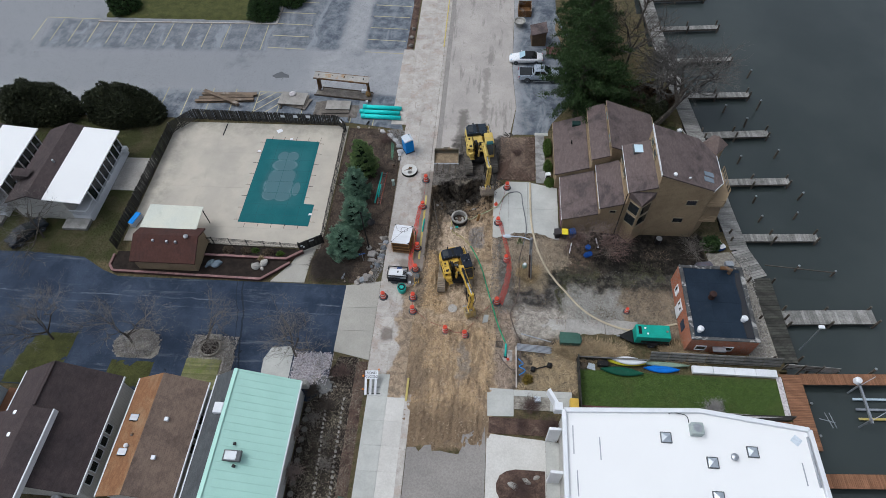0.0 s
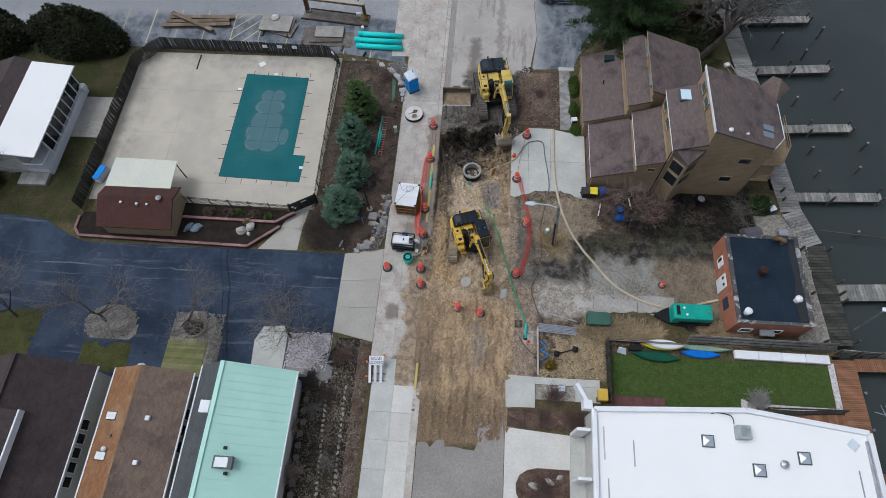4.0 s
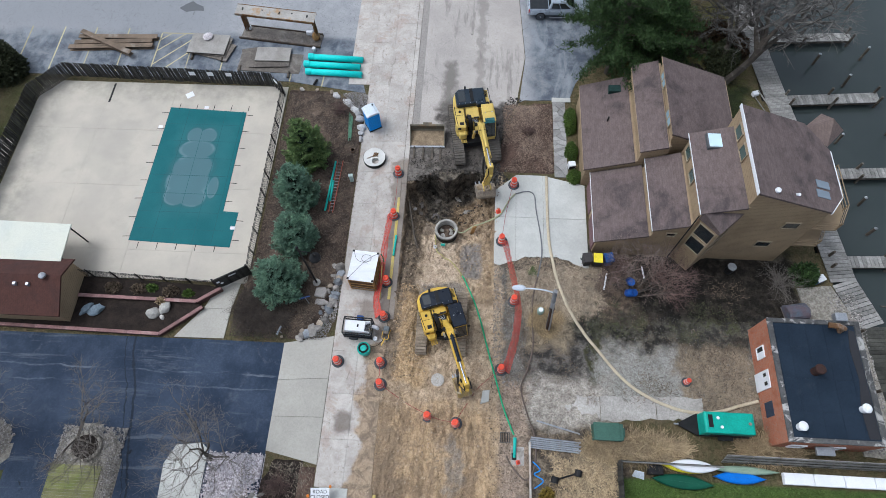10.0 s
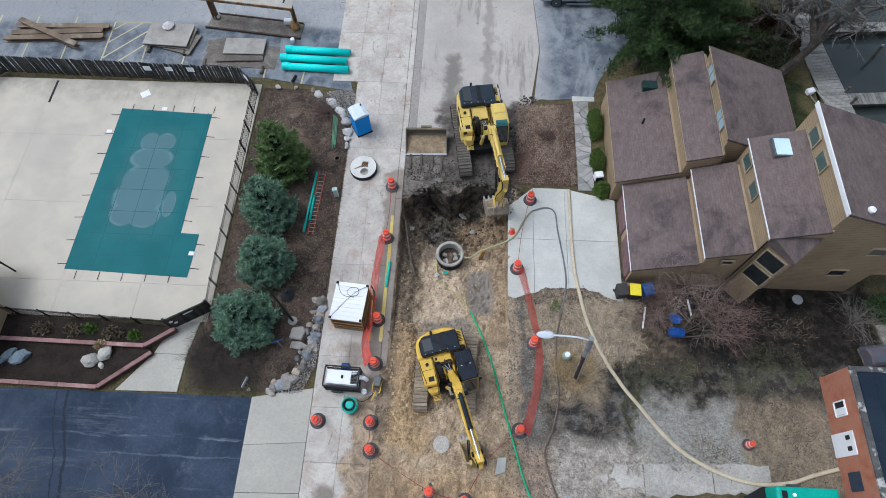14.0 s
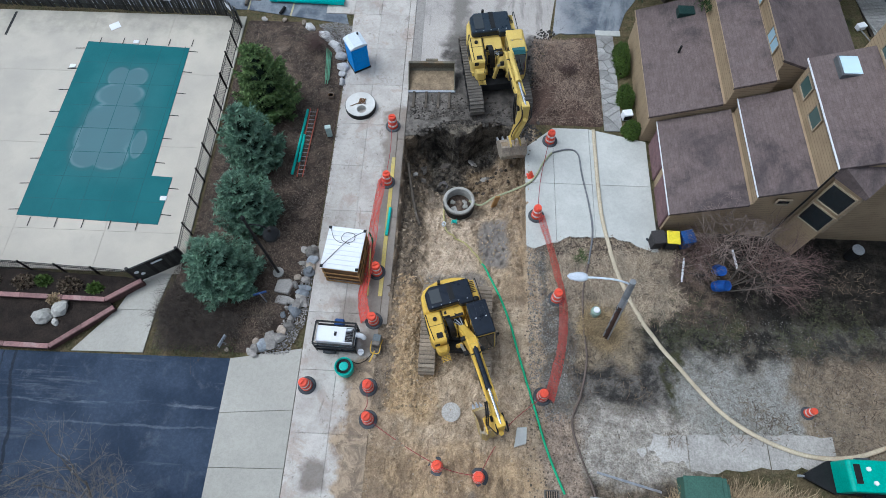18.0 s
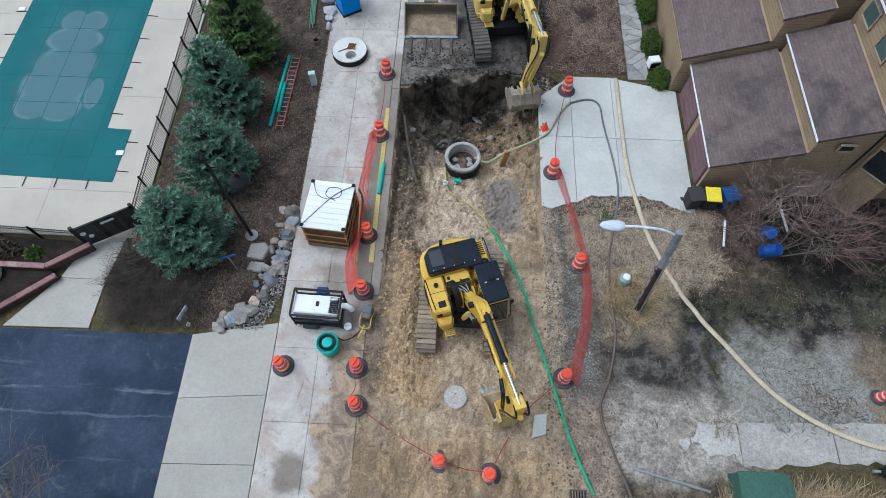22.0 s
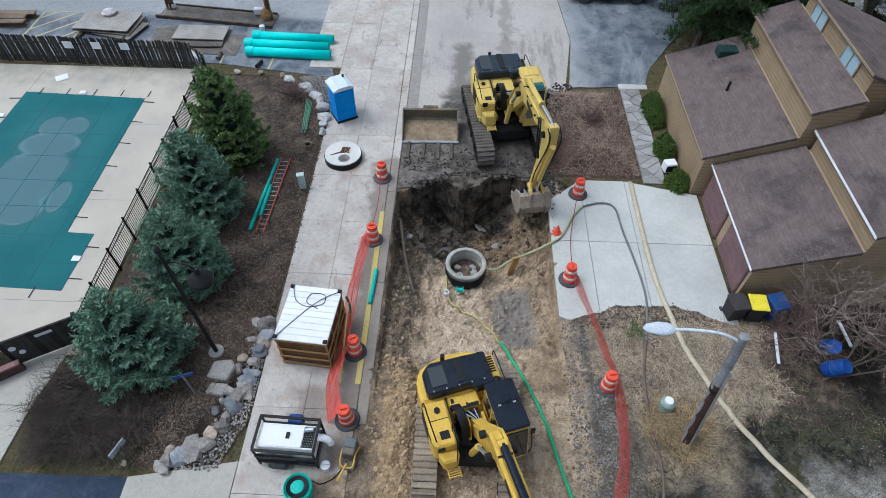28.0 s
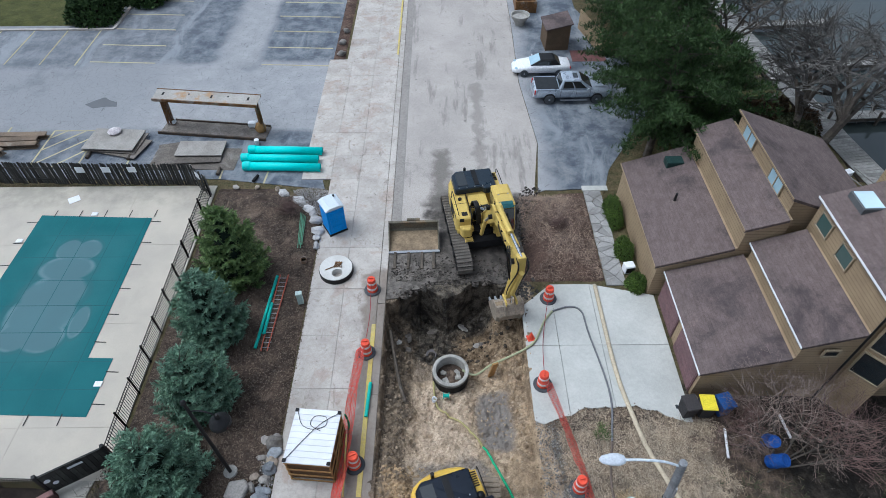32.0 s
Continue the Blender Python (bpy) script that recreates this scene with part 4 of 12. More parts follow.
for i in range(3):
    x0, x1 = xs[i] + 0.01, xs[i + 1] - 0.01
    top = lambda x: -1.15 - 0.25 * max(0, 12.2 - x) / 1.75 * 2.6 if x < 12.2 else -1.12
    low = lambda x: float(np.interp(x, [10.4, 10.9, 12.2, 13.1, 15.2, 16.3, 16.9, 18], [-9.3, -9.55, -9.1, -8.8, -8.72, -8.92, -9.3, -9.6])) + 0.12 * rough2(x, 0.0, 2.2, 4.0)
    part("slab", Geo().prism([(x0, -5.2), (x1, -5.2), (x1, top(x1) if x1 < 17 else -1.95), (x0, -2.7 if i == 0 else top(x0))], -0.15, 0.06), DRIVEC, drv, bevel=0.008)
    part("slab", Geo().prism([(x0 + (x1 - x0) * k / 14, low(x0 + (x1 - x0) * k / 14)) for k in range(15)] + [(x1, -5.22), (x0, -5.22)], -0.15, 0.06), DRIVEC, drv, bevel=0.008)
FLAGC = surf("grey_flagstone", (0.36, 0.35, 0.335), (0.27, 0.262, 0.25), 1.0, 0.85, 0.006, 14, (0.14, 0.13, 0.115), 0.2)
flag = tagged(new("flagstone_path"), "irregular grey flagstones in a garden path", "path", "", "structure")
fs = random.Random(8)


def crazy_cells(x0, x1, y0, y1, n, rnd):
    """Uneven many-sided cells that fill a rectangle."""
    seeds = [(rnd.uniform(x0, x1), y0 + (y1 - y0) * (k + rnd.random()) / n) for k in range(n)]
    for px_, py_ in seeds:
        poly = [(x0, y0), (x1, y0), (x1, y1), (x0, y1)]
        for qx, qy in seeds:
            if (qx, qy) == (px_, py_):
                continue
            mx, my, dx, dy = (px_ + qx) / 2, (py_ + qy) / 2, qx - px_, qy - py_
            side_ = [(x - mx) * dx + (y - my) * dy for x, y in poly]
            new_ = []
            for i, (x, y) in enumerate(poly):
                j = (i + 1) % len(poly)
                if side_[i] <= 0:
                    new_.append((x, y))
                if (side_[i] < 0) != (side_[j] < 0):
                    t = side_[i] / (side_[i] - side_[j])
                    new_.append((x + (poly[j][0] - x) * t, y + (poly[j][1] - y) * t))
            poly = new_
            if len(poly) < 3:
                break
        if len(poly) >= 3:
            cx, cy = sum(p[0] for p in poly) / len(poly), sum(p[1] for p in poly) / len(poly)
            yield [(cx + (x - cx) * 0.94, cy + (y - cy) * 0.94) for x, y in poly]


for poly in crazy_cells(15.45, 16.6, -1.2, 6.85, 30, fs):
    part("flagstone", Geo().prism(poly, -0.06, 0.045 + fs.uniform(0, 0.015)), FLAGC, flag)
sheet("garden_slab", rect(15.4, 6.85, 17.1, 7.3), 0.06, DRIVEC, "narrow pale concrete strip at the path's end", "pavement")
old = tagged(new("old_pavement"), "cracked old concrete strip in the yard", "pavement", "", "structure")
lie = lambda x, y: 0.005 - 0.4 * ease(x, 17, 29)
for pl in ([(16.3, -20.6), (16.9, -20.85), (17.4, -20.75), (18.2, -21.1), (18.2, -19.55), (17.6, -19.5), (17.1, -19.62), (16.5, -19.45), (16.2, -19.9)],
           ragged((18.25, -21.2), (22.2, -20.9), 9, 0.2, 5.0) + ragged((22.2, -19.3), (18.28, -19.5), 6, 0.12, 6.0),
           ragged((22.25, -20.9), (25.6, -20.7), 9, 0.22, 7.0) + ragged((25.6, -19.2), (22.25, -19.3), 6, 0.15, 8.0),
           [(15.6, -20.9), (16.15, -20.95), (16.2, -20.2), (15.75, -20.25)]):
    part("slab", Geo().prism(pl, lambda x, y: lie(x, y) - 0.15, lie), OLDC, old)
sd = tagged(new("south_drive"), "pale concrete drive round a planted island", "driveway", "", "structure")
part("slab", Geo().prism([(10.55, -30.1), (13.0, -30.0), (13.0, -27.4), (10.45, -27.35)], -0.1, 0.06), DRIVEC, sd)
part("slab", Geo().prism([(13.02, -28.0), (18.5, -28.0), (18.5, -27.35), (13.02, -27.4)], -0.1, 0.06), DRIVEC, sd)
part("slab", Geo().prism([(16.4, -29.3), (18.5, -29.3), (18.5, -28.02), (16.4, -28.02)], -0.1, 0.06), DRIVEC, sd)
part("slab", Geo().prism([(10.55, -60), (15.9, -60), (15.9, -32.1), (10.55, -31.75)], -0.1, 0.06), NEWC, sd)
part("slab", Geo().prism([(15.92, -60), (17.2, -60), (17.2, -32.2), (15.92, -32.1)], -0.1, 0.058), DRIVEC, sd)
sheet("planted_island", [(12.6, -37.9), (11.95, -37.5), (11.55, -36.8), (11.5, -36.1), (11.8, -35.4), (12.4, -35.0), (13.2, -34.8), (15.8, -34.8), (15.8, -38.0)], 0.12, REDMULCH, "brown mulch bed in the drive", "planting bed", 0.1)
sheet("gravel_bed", rect(13.05, -29.3, 16.4, -28.05), 0.07, GRAVEL, "pale gravel bed by the drive", "gravel bed")
sheet("shrub_bed", rect(10.7, -31.7, 17.1, -30.2), 0.08, REDMULCH, "brown mulch bed with bare shrubs", "planting bed")

# pool terrace
deckp = tagged(new("pool_terrace"), "large beige concrete terrace round a covered pool", "terrace", "", "structure")
px, py = [-32.3, -25.6, -19.4, -14.0, -8.95], [-12.1, -9.6, -3.6, 2.2, 7.6]
for i in range(4):
    for j in range(4):
        part("slab", Geo().box(px[i] + 0.006, py[j] + 0.006, -0.1, px[i + 1] - 0.006, py[j + 1] - 0.006, 0.06), DECKC, deckp, bevel=0.004)


def mound(name, poly, height, mat, label, category, step_=0.5, base=0.03):
    """A low uneven heap over a plan outline."""
    xs_ = [p[0] for p in poly]
    ys_ = [p[1] for p in poly]

    def inside(x, y):
        best, odd = 1e9, False
        for (ax, ay), (bx, by) in zip(poly, poly[1:] + poly[:1]):
            if (ay > y) != (by > y) and x < (bx - ax) * (y - ay) / (by - ay) + ax:
                odd = not odd
            t = max(0, min(1, ((x - ax) * (bx - ax) + (y - ay) * (by - ay)) / ((bx - ax) ** 2 + (by - ay) ** 2 + 1e-9)))
            best = min(best, math.hypot(x - ax - t * (bx - ax), y - ay - t * (by - ay)))
        return best if odd else -best

    g = Geo()
    nx, ny = int((max(xs_) - min(xs_)) / step_) + 3, int((max(ys_) - min(ys_)) / step_) + 3
    for j in range(ny):
        for i in range(nx):
            x, y = min(xs_) - step_ + i * step_, min(ys_) - step_ + j * step_
            d = inside(x, y)
            z = base + height * ease(d, 0, 1.6) + 0.05 * rough2(x, y, 1.3, 4.0) * ease(d, 0, 0.6) if d > 0 else -0.12
            g.v.append((x, y, z))
    g.f = [(j * nx + i, j * nx + i + 1, (j + 1) * nx + i + 1, (j + 1) * nx + i) for j in range(ny - 1) for i in range(nx - 1)]
    return setting(name, g, mat, label, category, smooth=True)


mound("mulch_bed", [(-9.7, -16.5), (-5.4, -16.6), (-3.9, -16.2), (-2.3, -14.6), (-1.6, -11.0), (-1.55, 3.5), (-2.0, 6.3), (-5, 7.2), (-8.7, 7.3), (-8.75, -9.0), (-9.2, -11.3)], 0.25, MULCH, "dark bark mulch bed planted with spruces", "planting bed", 0.35)
mound("soil_heap", [(10.7, -0.9), (15.4, -1.0), (15.45, 6.8), (12.4, 6.3), (11.2, 3.5), (10.5, 0.8)], 0.75, REDMULCH, "low heap of brown soil and roots", "soil heap", 0.3)
mound("garden_bed", [(-4.85, -24.6), (-1.5, -25.4), (-1.3, -60), (-6.8, -60), (-6.8, -30), (-5.1, -27)], 0.08, DARKMULCH_AND_SHADE, "dark soil garden bed with rows of stones", "planting bed", 0.6)
mound("red_bed", [(-2.9, -25.4), (-1.45, -25.5), (-1.15, -60), (-2.7, -60)], 0.1, REDMULCH, "red brown mulch strip beside the sidewalk", "planting bed", 0.4, 0.1)
mound("lot_strip", [(-3.1, 23.3), (-1.95, 23.4), (-1.95, 60), (-3.5, 60)], 0.15, REDMULCH, "narrow brown mulch strip with stones", "planting bed", 0.4)
mound("lot_island", [(-52.7, 30.4), (-24.4, 29.6), (-23.8, 60), (-53, 60)], 0.15, GRASS, "grass island in the parking lot", "planting bed", 1.0)
setting("island_kerb", Geo().box(-52.9, 29.3, 0, -24.0, 29.55, 0.15).box(-24.2, 29.55, 0, -23.9, 60, 0.15), WALKC, "low concrete kerb of the lot island", "kerb")

# islands between the drives of the cottages
mound("gravel_island", [(p.x, p.y) for p in smoothed([(-28.4, -24.7, 0), (-27.7, -26.3, 0), (-25.4, -26.65, 0), (-23.2, -26.2, 0), (-23.2, -24.7, 0), (-23.9, -23.6, 0), (-25.3, -23.05, 0), (-27.2, -23.3, 0), (-28.4, -24.7, 0)], 4)[:-1]], 0.16, GRAVEL, "raised island of pale gravel", "planting bed", 0.25)
mound("grass_island", [(-28.0, -29.7), (-27.75, -26.5), (-25.4, -26.75), (-23.2, -26.35), (-22.75, -29.6)], 0.08, GRASS, "patchy grass strip between drives", "lawn", 0.3)
mound("grass_verge", [(-38.5, -29.7), (-37.0, -24.3), (-32.2, -23.6), (-32.4, -29.7)], 0.08, GRASS, "patchy grass verge between drives", "lawn", 0.4)
mound("gravel_border", [(-20.0, -29.3)] + [(p.x, p.y) for p in smoothed([(-20.1, -25.6, 0), (-19.9, -24.3, 0), (-19.0, -23.45, 0), (-17.8, -23.2, 0), (-16.3, -23.5, 0), (-15.3, -24.5, 0), (-15.05, -26.0, 0)], 4)] + [(-15.05, -29.0)], 0.08, GRAVEL, "pale gravel border round a wooden deck", "planting bed", 0.25)
sheet("white_drive", [(-11.9, -28.6), (-12.1, -25.7), (-11.5, -24.4), (-9.7, -24.2), (-9.2, -24.6), (-9.1, -28.6)], 0.06, DRIVEC, "rounded pale concrete parking pad", "pavement")
mound("white_gravel_bed", [(-9.1, -28.5), (-9.05, -24.5), (-5.1, -24.6), (-5.2, -27.0), (-7.4, -28.7)], 0.08, WHITEGRAVEL, "bed of white and dark pebbles", "planting bed", 0.3)


# ---- buildings ----
GREYGLASS = glass_mat("grey_skylight_glass", (0.13, 0.16, 0.19), 0.15)
SKYGLASS = glass_mat("milky_blue_skylight", (0.42, 0.54, 0.6), 0.15)
GREENGLASS = glass_mat("green_window_glass", (0.045, 0.075, 0.07), 0.1)
NAVYGLASS = glass_mat("navy_skylight_glass", (0.05, 0.065, 0.1), 0.2)
PALEGLASS = glass_mat("clouded_dome", (0.26, 0.29, 0.32), 0.12)
SKYFR = surf("dark_skylight_frame", (0.12, 0.125, 0.13), (0.09, 0.094, 0.1), 2, 0.5)
def pane_window(parent, c, w, h, normal, glass=None, frame_mat=None, name="window"):
    """A window with a frame and a pane, set a little proud of the wall whose normal is given."""
    nrm = Vector(normal).normalized()
    side_ = Vector((0, 0, 1)).cross(nrm).normalized()
    up = nrm.cross(side_)
    m = Matrix((side_, up, nrm)).transposed().to_4x4()
    m.translation = Vector(c)
    g = Geo()
    t = 0.07
    for a in ((-w / 2 - t, -h / 2 - t, -0.05, -w / 2, h / 2 + t, 0.05), (w / 2, -h / 2 - t, -0.05, w / 2 + t, h / 2 + t, 0.05), (-w / 2, h / 2, -0.05, w / 2, h / 2 + t, 0.05), (-w / 2, -h / 2 - t, -0.05, w / 2, -h / 2, 0.07)):
        g.box(*a, m)
    win = part(name, g, frame_mat or WHITE, parent)
    part("pane", Geo().box(-w / 2, -h / 2, -0.03, w / 2, h / 2, 0.015, m), glass or DARKGLASS, win)
    return win


def shed_roof(parent, x0, x1, y0, y1, z0, z1, mat, over=0.12, trim=None):
    """A plain sloped roof from x0 (height z0) to x1 (height z1) with a fascia."""
    s = (z1 - z0) / (x1 - x0)
    a, b = x0 - over, x1 + (over if z1 < z0 else 0.0)
    za, zb = z0 - s * over, z1 + (s * over if z1 < z0 else 0)
    r = part("roof", Geo().side([(a, za), (b, zb), (b, zb + 0.16), (a, za + 0.16)], 1, y0 - over, y1 + over), mat, parent)
    part("fascia", Geo().box(a - 0.03, y0 - over - 0.01, za + 0.07, a, y1 + over + 0.01, za + 0.17), trim or WHITE, r)
    return r


TURROOF = shingles("pale_brown_shingles", (0.21, 0.16, 0.14), (0.175, 0.132, 0.12), (0.13, 0.1, 0.095))
house = thing("brown_house", "tan wooden house with stepped brown shingle roofs by the water", "house")
VOL = [  # west x, east x, south y, north y, west z, east z
    ("garage", 18.0, 21.75, -8.2, -1.95, 2.05, 3.35),
    ("wing", 17.4, 21.15, -1.95, 6.6, 2.45, 3.8),
    ("wing", 21.15, 23.1, -1.95, 6.5, 5.15, 5.85),
    ("wing", 23.1, 28.75, -1.4, 6.05, 6.75, 4.65),
    ("wing", 21.75, 24.2, -8.2, -1.95, 4.25, 5.2),
    ("wing", 24.2, 27.0, -8.2, -1.5, 7.0, 8.0),
    ("tower", 27.0, 33.9, -8.0, -0.9, 9.55, 7.05),
]
PURPLE = surf("mauve_garage_door", (0.2, 0.12, 0.125), (0.16, 0.1, 0.105), 1, 0.7, 0.003, 14, None, 0)
for k, (nm, x0, x1, y0, y1, z0, z1) in enumerate(VOL):
    if k == 6:
        s = (z1 - z0) / (x1 - x0)
        pl = [(x0, y0), (32.6, y0), (x1, -6.6), (x1, -2.75), (32.15, y1), (x0, y1)]
        part("wall", Geo().prism(pl, -1.2, lambda x, y: z0 + s * (x - x0)), TANSIDE, house)
        o = 0.06
        pl2 = [(x0 - o, y0 - o), (32.7, y0 - o), (x1 + o, -6.55), (x1 + o, -2.7), (32.2, y1 + o), (x0 - o, y1 + o)]
        r = part("roof", Geo().prism(pl2, lambda x, y: z0 + s * (x - x0) + 0.002, lambda x, y: z0 + s * (x - x0) + 0.17), BROWNROOF, house)
        part("fascia", Geo().box(x0 - o - 0.05, y0 - o, z0 - 0.05, x0 - o, y1 + o, z0 + 0.28), WHITE, r)
        part("fascia", Geo().bar((32.7, y0 - o - 0.02, z0 + s * 5.7 + 0.1), (x1 + o, -6.57, z1 + 0.05), 0.05, 0.25), WHITE, r)
        part("fascia", Geo().bar((x1 + o, -6.5, z1 + 0.05), (x1 + o, -2.75, z1 + 0.05), 0.06, 0.25), WHITE, r)
        for (a, b) in ((31.9, -5.95), (31.75, -6.75)):
            zz = z0 + s * (a - x0) + 0.22
            w = part("skylight", Geo().add([(a, b - 0.3, zz), (a + 1.05, b - 0.3, zz + s * 1.05), (a + 1.05, b + 0.3, zz + s * 1.05), (a, b + 0.3, zz), (a, b - 0.3, zz - 0.15), (a + 1.05, b - 0.3, zz + s * 1.05 - 0.15), (a + 1.05, b + 0.3, zz + s * 1.05 - 0.15), (a, b + 0.3, zz - 0.15)], [(0, 1, 2, 3), (7, 6, 5, 4), (0, 4, 5, 1), (1, 5, 6, 2), (2, 6, 7, 3), (3, 7, 4, 0)]), GREYGLASS, r, "grey-blue skylight")
        part("roof_vent", Geo().lathe([(0.16, 0), (0.16, 0.18), (0.2, 0.2), (0.18, 0.3), (0.02, 0.36)], 12, (28.4, -7.5, z0 + s * 1.4 + 0.1)), WHITE, r)
        part("roof_vent", Geo().cyl((30.0, -7.3, z0 + s * 3 + 0.1), (30.0, -7.5, z0 + s * 3 + 0.45), 0.1), WHITE, r)
        continue
    s = (z1 - z0) / (x1 - x0)
    part("wall", Geo().side([(x0 + 0.2, -1.2), (x1 + 0.2, -1.2), (x1 + 0.2, z1 - 0.1 + s * 0.2), (x0 + 0.2, z0 - 0.1 + s * 0.2)], 1, y0 + 0.12, y1 - 0.12), TANSIDE, house)
    shed_roof(house, x0 + 0.02, x1, y0, y1, z0 - 0.08, z1 - 0.08, BROWNROOF, 0.02, WHITE if k in (0, 4, 5) else TANSIDE)
TANFRAME = surf("tan_window_frame", (0.36, 0.29, 0.2), (0.3, 0.24, 0.165), 1, 0.7, vary=0)
# dormer windows in the step walls
for x, yy_, z in ((24.34, -2.6, 6.2), (24.34, -4.6, 6.2), (27.0 - 0.06, -2.5, 8.75), (27.0 - 0.06, -4.2, 8.75), (23.24, 4.3, 6.25), (23.24, 0.6, 6.25)):
    wn = pane_window(house, (x, yy_, z), 1.35 if x < 24 else 0.95, 0.8, (-1, 0, 0), BLUEGLASS if x < 24 else GREENGLASS, TANFRAME)
    if x < 24:
        part("mullion", Geo().box(x - 0.06, yy_ - 0.03, z - 0.4, x - 0.02, yy_ + 0.03, z + 0.4), TANFRAME, wn)
# big skylight on the upper flat
sl = part("skylight", Geo().box(25.15, -3.15, 7.2, 26.55, -1.85, 7.74), SKYFR, house, "large raised skylight with a pale blue pane", bevel=0.02)
part("pane", Geo().box(25.24, -3.06, 7.72, 26.46, -1.94, 7.77), SKYGLASS, sl)
part("roof_vent", Geo().cyl((19.4, 2.4, 3.0), (19.4, 2.4, 3.75), 0.07), BLACK, house)
part("roof_fan", Geo().box(19.6, 5.1, 3.3, 20.6, 5.8, 3.75), surf("green_metal", (0.02, 0.05, 0.045), (0.03, 0.06, 0.055), 2, 0.5), house, "dark green roof fan box", bevel=0.03)
# corner bay with slanted windows
bay = Geo().prism([(24.6, -8.15), (25.6, -9.2), (26.9, -8.15)], -0.8, lambda x, y: 6.3 - 0.1 * (x - 24.6))
bayob = part("bay", bay, TANSIDE, house)
part("bay_roof", Geo().prism([(24.4, -8.1), (25.6, -9.4), (27.1, -8.1)], 6.2, lambda x, y: 6.5 + 0.5 * (y + 9.4)), BROWNROOF, bayob)
d1, d2 = Vector((-1.05, -1.0, 0)).normalized(), Vector((1.05, -1.3, 0)).normalized()
for z in (5.1, 3.3):
    pane_window(bayob, Vector((25.1, -8.675, z)) + d1 * 0.04, 1.2, 1.4, d1, DARKGLASS, TANFRAME)
    pane_window(bayob, Vector((26.25, -8.675, z)) + d2 * 0.04, 1.35, 1.4, d2, DARKGLASS, TANFRAME)
pane_window(house, (23.2, -8.24, 3.9), 0.6, 0.35, (0, -1, 0), frame_mat=TANFRAME)
pane_window(house, (31.0, -8.04, 5.6), 1.0, 0.7, (0, -1, 0), frame_mat=TANFRAME)
pane_window(house, (30.4, -8.04, 2.6), 1.0, 0.7, (0, -1, 0), frame_mat=TANFRAME)
for yy_ in (-3.45, -6.6):
    gd = part("garage_door", Geo().box(18.13, yy_ - 1.3, 0.0, 18.2, yy_ + 1.3, 1.85), PURPLE, house, "closed mauve garage door", bevel=0.01)
    for q in range(4):
        part("door_panel", Geo().box(18.1, yy_ - 1.25, 0.06 + q * 0.45, 18.132, yy_ + 1.25, 0.46 + q * 0.45), PURPLE, gd, bevel=0.008)
part("downpipe", Geo().tube([(24.12, -8.3, 6.9), (24.12, -8.32, 4), (24.1, -8.32, 0)], 0.05), BLACK, house)
# turret with a hipped roof set corner-on by the water
tc = [(33.1, -0.06), (34.45, -1.75), (35.95, -0.2), (34.65, 1.3)]
tur = Geo().add([(x, y, 6.35) for x, y in tc] + [(34.75, 0.05, 7.35)], [(i, (i + 1) % 4, 4) for i in range(4)] + [(3, 2, 1, 0)])
part("turret_roof", tur, TURROOF, house, "small hipped brown turret roof")
part("turret", Geo().prism([(34.55 + (x - 34.55) * 0.82, -0.2 + (y + 0.2) * 0.82) for x, y in tc], -1, 6.36), TANSIDE, house)
# balconies at the water end
for z in (2.4, 5.0):
    bal = part("balcony", Geo().prism([(32.6, -8.0), (34.4, -8.0), (35.2, -6.4), (35.2, -3), (33.9, -3), (33.9, -6.6)], z, z + 0.15), TANSIDE, house)
    railm = TANSIDE
    pts_ = [(32.7, -7.95), (34.35, -7.95), (35.15, -6.4), (35.15, -3.05)]
    for (ax, ay), (bx, by) in zip(pts_, pts_[1:]):
        for zz in (0.35, 0.65, 0.95):
            part("rail", Geo().bar((ax, ay, z + zz), (bx, by, z + zz), 0.04, 0.06), railm, bal)
        part("post", Geo().box(bx - 0.04, by - 0.04, z, bx + 0.04, by + 0.04, z + 1.0), railm, bal)

# white flat-roofed building
wb = thing("white_roofed_building", "low building with a bright white flat membrane roof", "building")
wpoly = [(16.9, -60), (38.0, -60), (37.4, -31.0), (28.6, -29.9), (17.1, -30.55)]
part("wall", Geo().prism(wpoly, -1.0, 3.9), GREYSIDE, wb)
roofw = part("roof", Geo().prism(wpoly, 3.9, 4.0), WHITEROOF, wb)
for (ax, ay), (bx, by) in zip(wpoly[1:] + wpoly[:1], wpoly[2:] + wpoly[:2]):
    if ay > -59 or by > -59:
        part("parapet", Geo().bar((ax, ay, 4.1), (bx, by, 4.1), 0.38, 0.42), WHITE, roofw, bevel=0.03)
part("scupper", Geo().box(16.3, -30.6, 3.2, 17.0, -29.9, 4.25), WHITE, roofw, bevel=0.03)
part("fin_wall", Geo().bar((16.9, -30.4, 3.3), (15.9, -28.6, 3.3), 0.3, 1.2), WHITE, wb, bevel=0.02)
for yy_ in (-32.0, -35.6, -39):
    part("fin_wall", Geo().box(15.9, yy_ - 0.12, -0.1, 16.95, yy_ + 0.12, 3.4), WHITE, wb, bevel=0.02)
